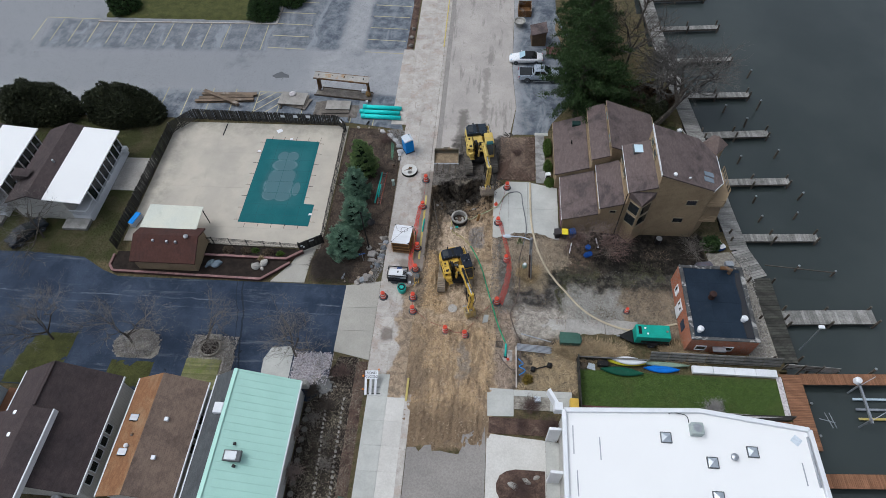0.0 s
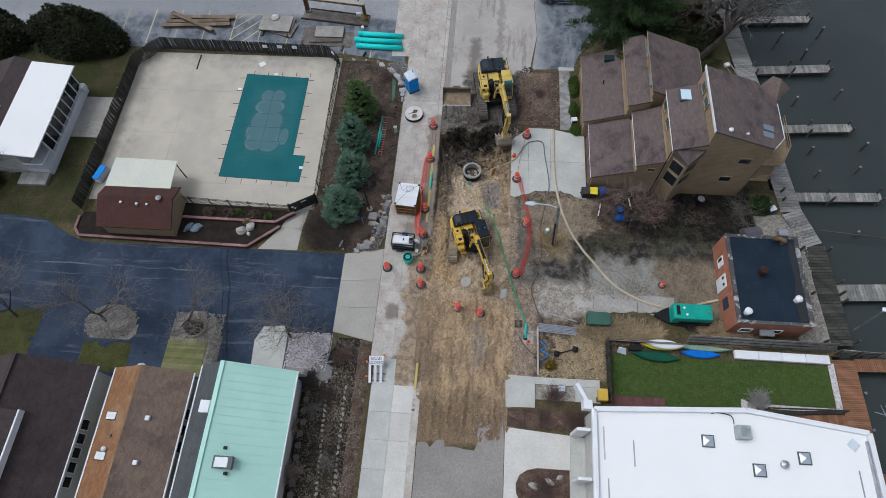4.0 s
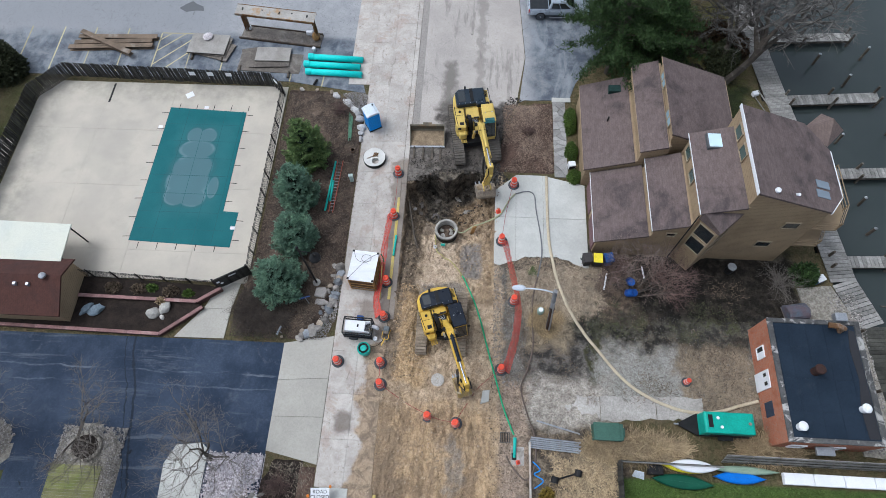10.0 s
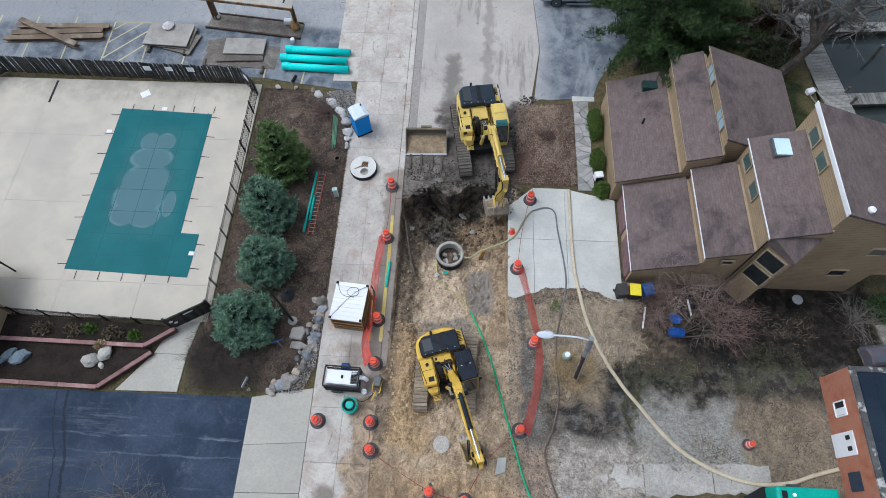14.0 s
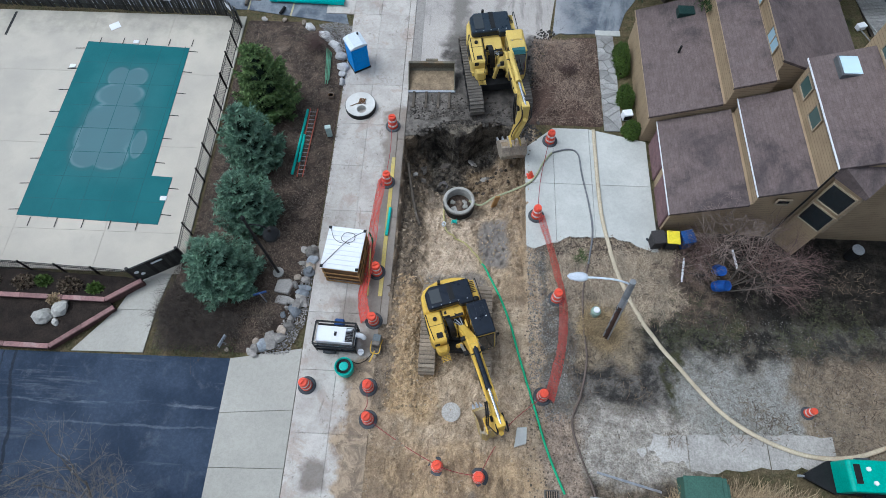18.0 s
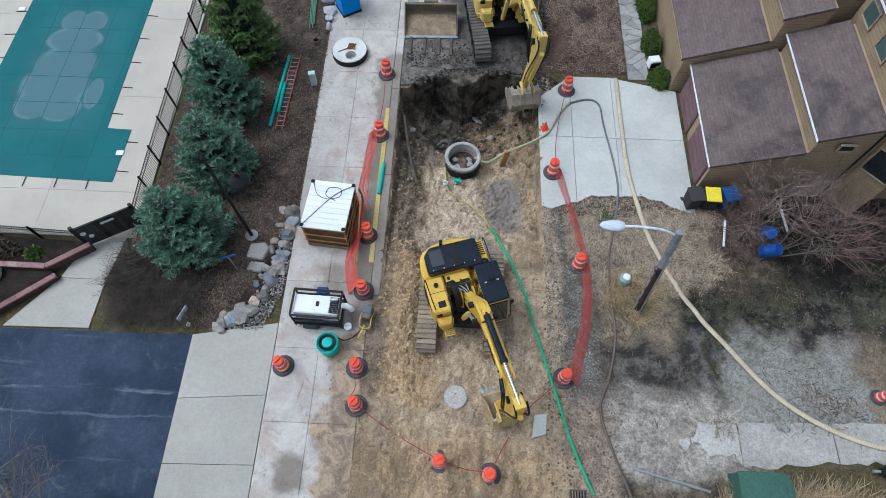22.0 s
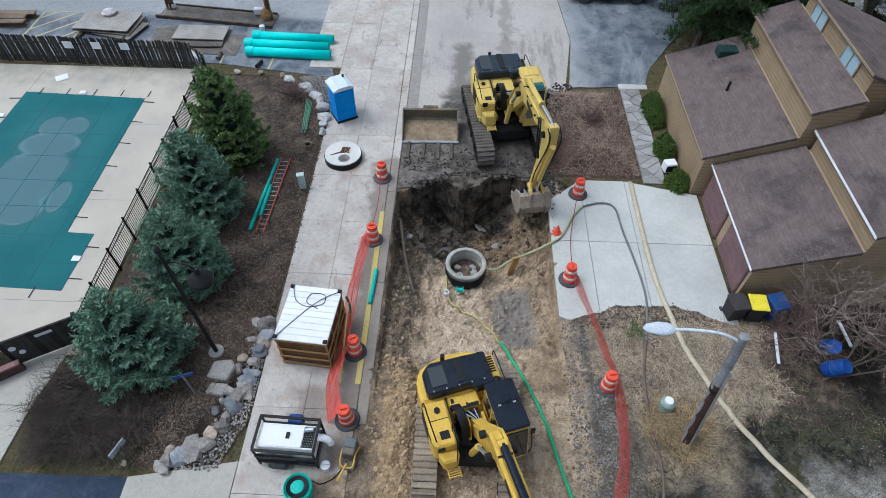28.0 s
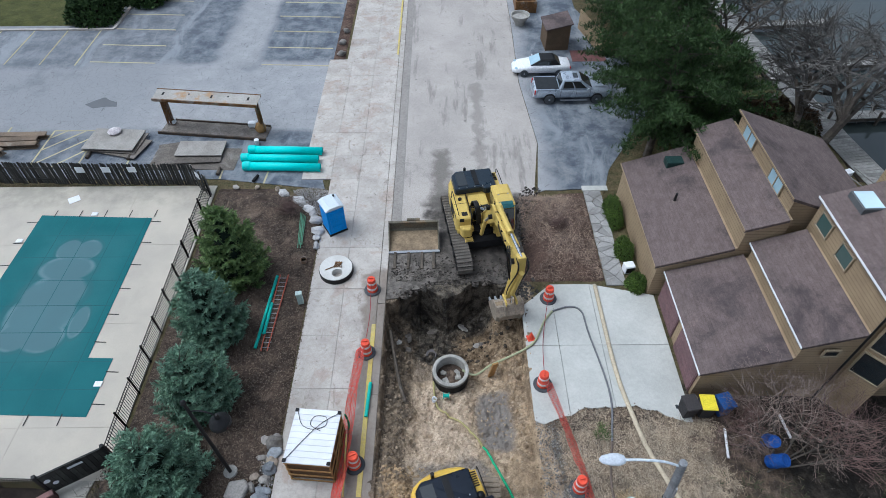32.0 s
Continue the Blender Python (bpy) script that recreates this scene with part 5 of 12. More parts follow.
for x, yy_ in ((25.53, -32.35), (29.03, -34.18), (32.42, -33.11), (29.03, -36.86), (32.4, -37.9), (25.6, -38.3)):
    sk = part("skylight", Geo().box(x - 0.46, yy_ - 0.46, 3.95, x + 0.46, yy_ + 0.46, 4.12), SKYFR, roofw, "square roof light with a grey frame", bevel=0.02)
    part("pane", Geo().add([(x - 0.38, yy_ - 0.38, 4.12), (x + 0.38, yy_ - 0.38, 4.12), (x + 0.38, yy_ + 0.38, 4.12), (x - 0.38, yy_ + 0.38, 4.12), (x, yy_, 4.3)], [(0, 1, 4), (1, 2, 4), (2, 3, 4), (3, 0, 4), (3, 2, 1, 0)]), PALEGLASS, sk, "clouded plastic dome")
ac = part("air_conditioner", Geo().box(27.55, -32.1, 4.0, 28.55, -31.1, 4.75), surf("ac_grey", (0.4, 0.45, 0.43), (0.34, 0.38, 0.37), 2, 0.6), roofw, "grey-green roof air conditioner", bevel=0.04)
part("fan_grille", Geo().cyl((28.05, -31.6, 4.75), (28.05, -31.6, 4.79), 0.36, 0.36, 16), STEEL, ac)
part("drain_dome", Geo().lathe([(0.5, 0), (0.5, 0.02), (0.45, 0.03), (0.05, 0.03)], 4, (36.2, -31.9, 4.0)), PALEP, roofw)
for yy_ in (-33.0, -39.0):
    part("edge_rail", Geo().box(37.05, yy_ - 2.6, 4.02, 37.12, yy_ + 1.4, 4.3), STEEL, roofw)
part("pipe", Geo().tube(smoothed([(27.6, -31.0, 4.1), (27.4, -30.4, 4.2), (26.4, -30.2, 4.15), (26.0, -30.3, 4.1)]), 0.035), BLACK, roofw)
for x, yy_ in ((30.79, -33.66), (30.74, -37.3)):
    part("roof_vent", Geo().lathe([(0.22, 0), (0.22, 0.2), (0.3, 0.25), (0.28, 0.4), (0.05, 0.5)], 14, (x, yy_, 4.0)), STEEL, roofw)
for x, yy_, l in ((17.8, -33.0, 2.4), (20.0, -33.6, 1.9), (18.0, -36.5, 2), (36.2, -34.6, 1.8), (22.3, -39.2, 2)):
    part("seam_patch", Geo().box(x - 0.06, yy_ - l / 2, 4.0, x + 0.06, yy_ + l / 2, 4.012), surf("seam_grey", (0.55, 0.56, 0.58), (0.5, 0.5, 0.52), 2, 0.6, vary=0), roofw) if l == 2.4 else part("seam_patch", Geo().box(x - 0.05, yy_ - l / 2, 4.0, x + 0.05, yy_ + l / 2, 4.012), STEEL, roofw)

# brick pump house with a black flat roof
bb = thing("brick_building", "small red brick building with a black flat roof", "building")
bx0, bx1, by0, by1, bz = 29.7, 36.0, -22.3, -13.9, 2.5
part("wall", Geo().box(bx0, by0, -1.3, bx1, by1, bz), REDBRICK, bb)
BROOF = surf("black_roof_felt", (0.014, 0.023, 0.037), (0.021, 0.033, 0.051), 0.5, 0.55, 0.004, 16, (0.055, 0.066, 0.08), 0, spec=0.1, stain=0.3)
rf = part("roof", Geo().box(bx0 + 0.35, by0 + 0.3, bz, bx1 - 0.35, by1 - 0.3, bz + 0.03), BROOF, bb)
COPE = surf("weathered_coping", (0.1, 0.1, 0.098), (0.06, 0.06, 0.062), 1.5, 0.85, 0.02, 9, (0.4, 0.39, 0.37), 0.1, stain=0.42, crisp=0.05)
for a in ((bx0 - 0.03, by0 - 0.03, bx0 + 0.35, by1 + 0.03), (bx1 - 0.35, by0 - 0.03, bx1 + 0.03, by1 + 0.03), (bx0 + 0.35, by0 - 0.03, bx1 - 0.35, by0 + 0.3), (bx0 + 0.35, by1 - 0.3, bx1 - 0.35, by1 + 0.03)):
    part("coping", Geo().box(a[0], a[1], bz, a[2], a[3], bz + 0.14), COPE, rf, bevel=0.03)
for x, yy_ in ((30.55, -21.35), (34.9, -20.0)):
    v = part("roof_vent", Geo().cyl((x, yy_, bz), (x, yy_, bz + 0.45), 0.24, 0.24, 14), WHITE, rf, "white capped roof vent")
    part("vent_cap", Geo().lathe([(0.3, 0), (0.32, 0.1), (0.2, 0.22), (0.05, 0.25)], 14, (x, yy_, bz + 0.45)), WHITE, v)
for k in range(4):
    part("roof_seam", Geo().box(bx0 + 1.3 + k * 1.25, by0 + 0.35, bz + 0.03, bx0 + 1.36 + k * 1.25, by1 - 0.35, bz + 0.045), BROOF, rf)
for k in range(3):
    part("roof_seam", Geo().box(bx0 + 0.4, by0 + 2.0 + k * 2.2, bz + 0.03, bx1 - 0.4, by0 + 2.05 + k * 2.2, bz + 0.048), BROOF, rf)
part("wet_edge", Geo().prism([(34.9, -21.9), (35.6, -21.9), (35.6, -14.6), (35.2, -14.5), (35.0, -16.0), (35.15, -18.0), (34.8, -20.0)], bz + 0.03, bz + 0.05), glass_mat("roof_water", (0.012, 0.011, 0.012), 0.15), rf, "dark standing water along the coping")
STACKM = surf("dark_rusty_stack", (0.05, 0.026, 0.022), (0.03, 0.02, 0.018), 2, 0.8)
st = part("stack", Geo().cyl((32.3, -17.6, bz), (32.3, -17.6, bz + 0.7), 0.3, 0.28, 14), STACKM, rf, "rusty round stack")
part("stack_cap", Geo().lathe([(0.36, 0), (0.36, 0.12), (0.3, 0.16)], 14, (32.3, -17.6, bz + 0.7)), STACKM, st)
part("duct", Geo().tube([(34.6, -14.6, bz), (34.6, -14.6, bz + 0.6), (34.2, -14.5, bz + 0.75), (33.6, -14.4, bz + 0.6)], 0.2, 10), RUST, rf)
part("duct", Geo().box(34.3, -14.0, bz, 35.1, -13.4, bz + 0.5), STEEL, rf, bevel=0.03)
for yy_, z, w, h, m_ in ((-16.0, 1.0, 0.75, 0.9, WHITE),):
    pane_window(bb, (bx0 - 0.03, yy_, z), w, h, (-1, 0, 0), DARKGLASS, m_)
part("sash", Geo().box(bx0 - 0.06, -16.35, 0.58, bx0 - 0.045, -15.95, 1.42), WHITE, bb)
part("wall_board", Geo().box(bx0 - 0.05, -20.45, 0.3, bx0 - 0.005, -19.45, 1.35), surf("navy_board", (0.03, 0.042, 0.065), (0.04, 0.052, 0.075), 1.5, 0.7), bb, "dark blue board over an opening")
dr = part("door", Geo().box(bx0 - 0.08, -18.6, -0.45, bx0 - 0.005, -17.3, 1.6), WHITE, bb, "white double door with small panes", bevel=0.01)
for a in (-18.35, -17.75):
    part("pane", Geo().box(bx0 - 0.09, a, 0.9, bx0 - 0.075, a + 0.25, 1.3), DARKGLASS, dr)
for x in (31.0, 33.5):
    pane_window(bb, (x, by0 - 0.03, 0.9), 0.9, 0.7, (0, -1, 0))
part("awning", Geo().box(32.0, -22.9, 1.2, 33.2, -22.35, 1.4), STEEL, bb, bevel=0.02)


# cottages on the lane
def gable_house(name, label, xw, xr, xe, y0, y1, ze, zr, matw, mate, wallmat, zw=None):
    """A long gabled cottage: west eave, ridge and east eave run along y."""
    h = thing(name, label, "house", group="cottages")
    zw = ze if zw is None else zw
    part("wall", Geo().side([(xw + 0.3, -0.1), (xe - 0.3, -0.1), (xe - 0.3, ze), (xr, zr - 0.05), (xw + 0.3, zw)], 1, y0 + 0.3, y1 - 0.3), wallmat, h)
    rw = part("roof", Geo().side([(xw, zw - 0.1), (xr, zr), (xr, zr + 0.14), (xw, zw + 0.04)], 1, y0, y1), matw, h)
    re = part("roof", Geo().side([(xe, ze - 0.1), (xr + 0.003, zr), (xr + 0.003, zr + 0.145), (xe, ze + 0.045)], 1, y0 - 0.01, y1 + 0.01), mate, h)
    part("gutter", Geo().box(xe, y0, ze - 0.12, xe + 0.12, y1, ze + 0.05), WHITE, re, bevel=0.02)
    part("gutter", Geo().box(xw - 0.12, y0, zw - 0.12, xw, y1, zw + 0.05), WHITE, rw, bevel=0.02)
    return h, rw, re


def roof_box(parent, x, y, z, w, d, h, mat, name="roof_vent", label=""):
    return part(name, Geo().box(x - w / 2, y - d / 2, z - 0.1, x + w / 2, y + d / 2, z + h), mat, parent, label, bevel=0.03)


h1, w1, e1 = gable_house("cottage", "grey-sided cottage with a dark brown shingle roof", -33.2, -28.6, -23.6, -40.1, -29.6, 3.2, 6.1, DARKROOF, DARKROOF, GREYSIDE)
for k in range(5):
    pane_window(h1, (-23.86, -38.6 + k * 1.1, 2.0), 0.75, 0.95, (1, 0, 0), DARKGLASS, WHITE)
rd = part("raised_roof", Geo().side([(-33.0, 3.3), (-26.9, 5.35), (-26.9, 5.9), (-28.7, 6.35), (-33.0, 4.2)], 1, -41.4, -33.9), DARKROOF, h1)
part("trim", Geo().box(-26.95, -41.45, 5.3, -26.8, -33.85, 5.95), WHITE, rd, bevel=0.02)
for yy_ in (-35.2, -38.4):
    pane_window(rd, (-26.84, yy_, 5.62), 0.7, 0.3, (1, 0, 0))
for x, yy_ in ((-30.6, -34.2), (-29.9, -36.2), (-31.0, -38.2), (-29.6, -39.4)):
    roof_box(rd, x, yy_, 6.2 - abs(x + 28.7) * 0.5, 0.35, 0.35, 0.2, STEEL)
part("ridge_cap", Geo().box(-28.75, -33.7, 6.2, -28.45, -29.7, 6.36), DARKROOF, h1)

h2, w2, e2 = gable_house("cottage", "cottage with a rust and tan shingle roof", -22.1, -19.0, -15.4, -40.1, -29.6, 3.0, 4.7, RUSTROOF, TANROOF, GREYSIDE)
for x, yy_, w, m_ in ((-20.6, -33.6, 0.75, BLUEGLASS), (-20.5, -36.6, 0.75, BLUEGLASS)):
    sk = roof_box(w2, x, yy_, 3.0 + (x + 22.1) * 0.548 + 0.2, w + 0.1, w * 0.85, 0.15, BLACK, "skylight")
    part("pane", Geo().box(x - w / 2, yy_ - 0.28, 3.35 + (x + 22.1) * 0.548, x + w / 2, yy_ + 0.28, 3.375 + (x + 22.1) * 0.548), NAVYGLASS, sk)
roof_box(w2, -20.2, -35.1, 4.1, 0.25, 0.25, 0.25, RUST)
part("roof_vent", Geo().lathe([(0.14, 0), (0.14, 0.25), (0.2, 0.3), (0.03, 0.42)], 12, (-20.3, -36.1, 4.1)), WHITE, w2)
for x, yy_ in ((-17.6, -33.6), (-17.6, -36.9)):
    roof_box(e2, x, yy_, 4.2, 0.36, 0.36, 0.16, WHITE)
for k in range(3):
    pane_window(h2, (-15.66, -35.4 + k * 1.3, 2.0), 0.8, 0.9, (1, 0, 0))
ga = Geo()
for k in range(9):
    ga.box(-15.62, -32.4 + k * 0.22, 1.0, -15.52, -32.3 + k * 0.22, 2.6)
part("trellis", ga, WHITE, h2)

MINT = surf("mint_metal_roof", (0.44, 0.68, 0.59), (0.41, 0.64, 0.555), 0.4, 0.5, 0.0, 10, (0.48, 0.71, 0.62), 0, stain=0.2, speck=0.95)
h3, w3, e3 = gable_house("cottage", "cottage with a mint green metal roof and a grey side", -14.8, -12.3, -6.8, -40.4, -28.9, 3.0, 5.0, GREYROOF, MINT, GREYSIDE)
s3 = (3.0 - 5.0) / 5.5
for k in range(18):
    yv = -40.3 + k * 0.66
    part("standing_seam", Geo().bar((-12.28, yv, 5.16), (-6.82, yv, 3.065), 0.035, 0.05), MINT, e3)
sk = part("skylight", Geo().box(-11.4, -36.9, 4.6, -9.9, -36.0, 4.95), SKYFR, e3, "grey framed skylight in the mint roof", bevel=0.02)
part("pane", Geo().box(-11.25, -36.8, 4.94, -10.25, -36.1, 4.97), GREYGLASS, sk)
for x, yy_ in ((-10.8, -35.4), (-10.4, -37.2)):
    roof_box(e3, x, yy_, 4.5, 0.24, 0.24, 0.2, BLACK)
roof_box(w3, -13.0, -32.5, 4.6, 0.8, 0.95, 0.4, WHITE, "roof_fan", "white roof cooler")
part("mint_ridge", Geo().bar((-12.3, -40.4, 5.16), (-12.3, -28.9, 5.16), 0.35, 0.06), MINT, e3)
roof_box(h3, -7.4, -28.6, 0.8, 1.6, 0.5, 1.2, GREYSIDE, "porch_end")

# cottage cut off at the edge: pale blue with a deck
h4 = thing("cottage", "pale blue cottage with a wooden deck", "house", group="cottages")
part("wall", Geo().side([(-44, -0.1), (-36.6, -0.1), (-36.6, 3.0), (-40, 4.6), (-44, 3.0)], 1, -40, -30.6), BLUESIDE, h4)
part("roof", Geo().side([(-36.3, 2.9), (-40, 4.7), (-40, 4.85), (-36.3, 3.05)], 1, -40.3, -30.3), GREYROOF, h4)
part("roof", Geo().side([(-44.3, 2.9), (-40, 4.7), (-40, 4.85), (-44.3, 3.05)], 1, -40.3, -30.3), GREYROOF, h4)
for yy_ in (-32.0, -33.8, -36):
    pane_window(h4, (-36.56, yy_, 1.8), 1.2, 1.0, (1, 0, 0), BLUEGLASS)
dk = part("deck", Geo().box(-36.5, -34.5, -0.05, -33.5, -30.4, 0.45), CEDAR, h4)
for k in range(4):
    part("step", Geo().box(-33.5 + k * 0.3, -34, -0.05, -33.2 + k * 0.3, -31, 0.36 - k * 0.1), CEDAR, dk)


# mobile homes west of the pool
def mobile_home(x, label, y0=-9.6, y1=2.3):
    h = thing("mobile_home", label, "house", (x, 0, 0), group="mobile homes")
    part("wall", Geo().side([(-3.4, -0.1), (3.2, -0.1), (3.2, 3.0), (-0.4, 4.3), (-3.4, 3.2)], 1, y0 + 0.3, y1 - 0.3), GREYSIDE, h)
    part("roof", Geo().side([(-3.8, 3.1), (-0.4, 4.45), (2.4, 3.65), (2.4, 3.5), (-0.4, 4.3), (-3.8, 2.95)], 1, y0, y1), DARKROOF, h, "dark brown shingle roof")
    part("awning_roof", Geo().side([(1.3, 3.98), (5.7, 3.5), (5.7, 3.38), (1.3, 3.84)], 1, y0 - 0.05, y1 - 0.2), WHITEROOF, h, "white metal porch roof")
    porch = part("porch", Geo().box(3.2, y0 + 0.2, -0.1, 5.4, y1 - 0.6, 0.9), WHITE, h)
    for k in range(9):
        yv = y0 + 2.2 + k * (y1 - y0 - 3.2) / 8
        part("post", Geo().box(5.25, yv - 0.06, 0.9, 5.4, yv + 0.06, 3.42), WHITE, porch)
        if k < 8:
            part("window", Geo().box(5.3, yv + 0.1, 1.3, 5.34, yv + (y1 - y0 - 3.2) / 8 - 0.1, 3.1), DARKGLASS, porch)
    for k in range(10):
        part("picket", Geo().box(3.4 + k * 0.2, y0 + 0.2, 0.9, 3.44 + k * 0.2, y0 + 0.25, 1.7), WHITE, porch)
        part("picket", Geo().box(5.34, y0 + 0.25 + k * 0.2, 0.9, 5.39, y0 + 0.29 + k * 0.2, 1.7), WHITE, porch)
    part("rail", Geo().box(3.2, y0 + 0.17, 1.7, 5.4, y0 + 0.28, 1.78), WHITE, porch)
    part("rail", Geo().box(5.31, y0 + 0.2, 1.7, 5.42, y0 + 2.2, 1.78), WHITE, porch)
    part("skirting", Geo().box(5.38, y0 + 0.3, -0.1, 5.44, y1 - 0.6, 1.0), WHITE, porch)
    stp = part("steps", Geo().box(2.2, y0 - 1.3, -0.05, 5.2, y0 + 0.2, 0.35), BOARD, h)
    part("cooler", Geo().box(5.44, y1 - 1.6, 1.0, 6.0, y1 - 0.9, 1.6), WHITE, h, "white window cooler", bevel=0.05)
    part("dormer", Geo().side([(-3.8, 3.4), (-1.6, 4.3), (-3.6, 4.5)], 1, y0 + 3, y0 + 4.2), DARKROOF, h)
    part("roof_vent", Geo().cyl((0.4, y0 + 5.5, 4.1), (0.4, y0 + 5.5, 4.6), 0.12), STEEL, h)
    return h


mobile_home(-42.4, "mobile home with a dark brown roof and white porch roof")
mobile_home(-53.2, "mobile home with a white porch roof, mostly out of sight")
sheet("porch_pad", rect(-36.9, -4.6, -32.7, 0.8), 0.05, OLDC, "beige concrete pad between porch and fence", "pavement")

# pool shed and canopy
shd = thing("pool_shed", "tan wooden shed with a red-brown shingle roof", "shed")
part("wall", Geo().side([(-16.2 + 0.25, -0.05), (-11.9, -0.05), (-11.9, 2.5), (-13.4, 3.15), (-15.95, 2.0)], 0, -28.7, -21.9), TANSIDE, shd)
rr = part("roof", Geo().side([(-16.15, 1.95), (-13.4, 3.2), (-13.4, 3.34), (-16.15, 2.09)], 0, -29.0, -21.6), REDROOF, shd)
part("roof", Geo().side([(-11.7, 2.42), (-13.397, 3.2), (-13.397, 3.345), (-11.7, 2.56)], 0, -29.01, -21.59), REDROOF, shd)
for x, yy_, m_ in ((-26.6, -14.0, STEEL), (-25.0, -14.1, STEEL), (-24.0, -14.1, STEEL)):
    roof_box(rr, x, yy_, 3.0, 0.25, 0.25, 0.25, m_)
part("turbine_vent", Geo().lathe([(0.14, 0), (0.14, 0.12), (0.26, 0.25), (0.26, 0.38), (0.05, 0.5)], 14, (-22.9, -13.5, 3.15)), STEEL, rr)
can = thing("pool_canopy", "pale flat canopy roof on thin posts, stained green", "canopy")
CANM = surf("stained_canopy", (0.66, 0.66, 0.56), (0.6, 0.62, 0.55), 0.5, 0.6, 0.003, 14, (0.33, 0.37, 0.3), 0, stain=0.3)
part("canopy_roof", Geo().add([(-29.1, -12.0, 2.62), (-22.5, -12.0, 2.62), (-22.6, -8.9, 2.75), (-28.9, -8.8, 2.75), (-29.1, -12.0, 2.7), (-22.5, -12.0, 2.7), (-22.6, -8.9, 2.85), (-28.9, -8.8, 2.85)], [(3, 2, 1, 0), (4, 5, 6, 7), (0, 1, 5, 4), (1, 2, 6, 5), (2, 3, 7, 6), (3, 0, 4, 7)]), CANM, can)
for x in (-28.7, -22.8):
    for yy_ in (-9.1, -11.6):
        part("post", Geo().cyl((x, yy_, 0.06), (x, yy_, 2.65), 0.06), BLACK, can)


# ---- excavators ----
def excavator(name, label, at, size, turn, track_turn, paint, hood_mat, cab_mat, elbow, bucket_mat, stick_low, tail, front, reach, round_cab, hood_long, mud):
    """A tracked digger: the tracks stand along track_turn, the upper body faces along turn."""
    ex = thing(name, label, "excavator", at, 0, "excavators")
    S = Matrix.Scale(size, 4)
    T = pose(0, 0, 0, 0, 0, track_turn) @ S
    U = pose(0, 0, 0, 0, 0, turn) @ S

    def put(nm, g, mat, parent=ex, lab="", bevel=0.0, m=U, smooth=False):
        h = Geo()
        h.add(g.v, g.f, m)
        return part(nm, h, mat, parent, lab, bevel * size, smooth)

    shoe = surf("track_steel", mud, tuple(v * 0.7 for v in mud), 1.5, 0.8, 0.01, 14, (0.09, 0.078, 0.066), 0.15)
    for sx in (-1, 1):
        x0, x1 = sorted((sx * 1.28 - 0.37, sx * 1.28 + 0.37))
        L, R = reach, 0.44
        prof = [(L + R * math.sin(a), R + 0.04 - R * math.cos(a)) for a in [math.pi * k / 8 for k in range(9)]]
        prof += [(-L - R * math.sin(a), R + 0.04 + R * math.cos(a)) for a in [math.pi * k / 8 for k in range(9)]]
        tr = put("track", Geo().side([(p[0] * 0.97, 0.48 + (p[1] - 0.48) * 0.88) for p in prof], 0, x0 + 0.06, x1 - 0.06), BLACK, m=T)
        per = 4 * L + 2 * math.pi * R
        n = int(per / 0.19)
        for k in range(n):
            s = per * k / n
            if s < 2 * L:
                p, nrm = (-L + s, 0.04), (0, -1)
            elif s < 2 * L + math.pi * R:
                a = (s - 2 * L) / R
                p, nrm = (L + R * math.sin(a), R + 0.04 - R * math.cos(a)), (math.sin(a), -math.cos(a))
            elif s < 4 * L + math.pi * R:
                p, nrm = (L - (s - 2 * L - math.pi * R), 2 * R + 0.04), (0, 1)
            else:
                a = (s - 4 * L - math.pi * R) / R
                p, nrm = (-L - R * math.sin(a), R + 0.04 + R * math.cos(a)), (-math.sin(a), math.cos(a))
            if p[1] < 0.3 and abs(p[0]) < L:
                continue
            tg = (nrm[1], -nrm[0])
            w = per / n * 0.46
            q = [(p[0] - tg[0] * w, p[1] - tg[1] * w), (p[0] + tg[0] * w, p[1] + tg[1] * w)]
            q = [q[0], q[1], (q[1][0] + nrm[0] * 0.03, q[1][1] + nrm[1] * 0.03), (q[1][0] + nrm[0] * 0.06 - tg[0] * 0.03, q[1][1] + nrm[1] * 0.06 - tg[1] * 0.03), (p[0] + nrm[0] * 0.03, p[1] + nrm[1] * 0.03), (q[0][0] + nrm[0] * 0.03, q[0][1] + nrm[1] * 0.03)]
            put("track_shoe", Geo().side(q, 0, x0, x1), shoe, tr, m=T)
        for k in range(6):
            yy = -L + 2 * L * k / 5
            put("track_roller", Geo().cyl((x0 + 0.02, yy, 0.28), (x1 - 0.02, yy, 0.28), 0.18, 0.18, 12), BLACK, tr, m=T)
    put("undercarriage", Geo().box(-0.9, -1.1, 0.35, 0.9, 1.1, 0.8).cyl((0, 0, 0.75), (0, 0, 1.05), 0.7, 0.7, 20), BLACK, m=T)
    # upper body: rounded counterweight, low deck, side tank
    w = 1.32
    hy0, hy1 = tail + 0.34, tail + hood_long
    arc = [(w * math.cos(a), hy1 - 0.5 + (tail - hy1 + 0.5) * (math.sin(a) ** 0.7)) for a in [math.pi * k / 10 for k in range(11)]]
    body = put("counterweight", Geo().prism([(w, hy1)] + arc + [(-w, hy1)], 1.02, 1.98), paint, ex, "rounded counterweight", bevel=0.1)
    put("deck", Geo().prism([(-w, hy1 - 0.02), (w, hy1 - 0.02), (w, 0.6), (0.5, 0.6), (0.46, -0.1), (-0.45, -0.1), (-0.5, 0.9), (-w, 0.9)], 1.02, 1.28), paint, bevel=0.03)
    put("pump_cover", Geo().box(-0.42, hy1 - 0.02, 1.28, 0.56, -0.12, 1.95), paint, bevel=0.04)
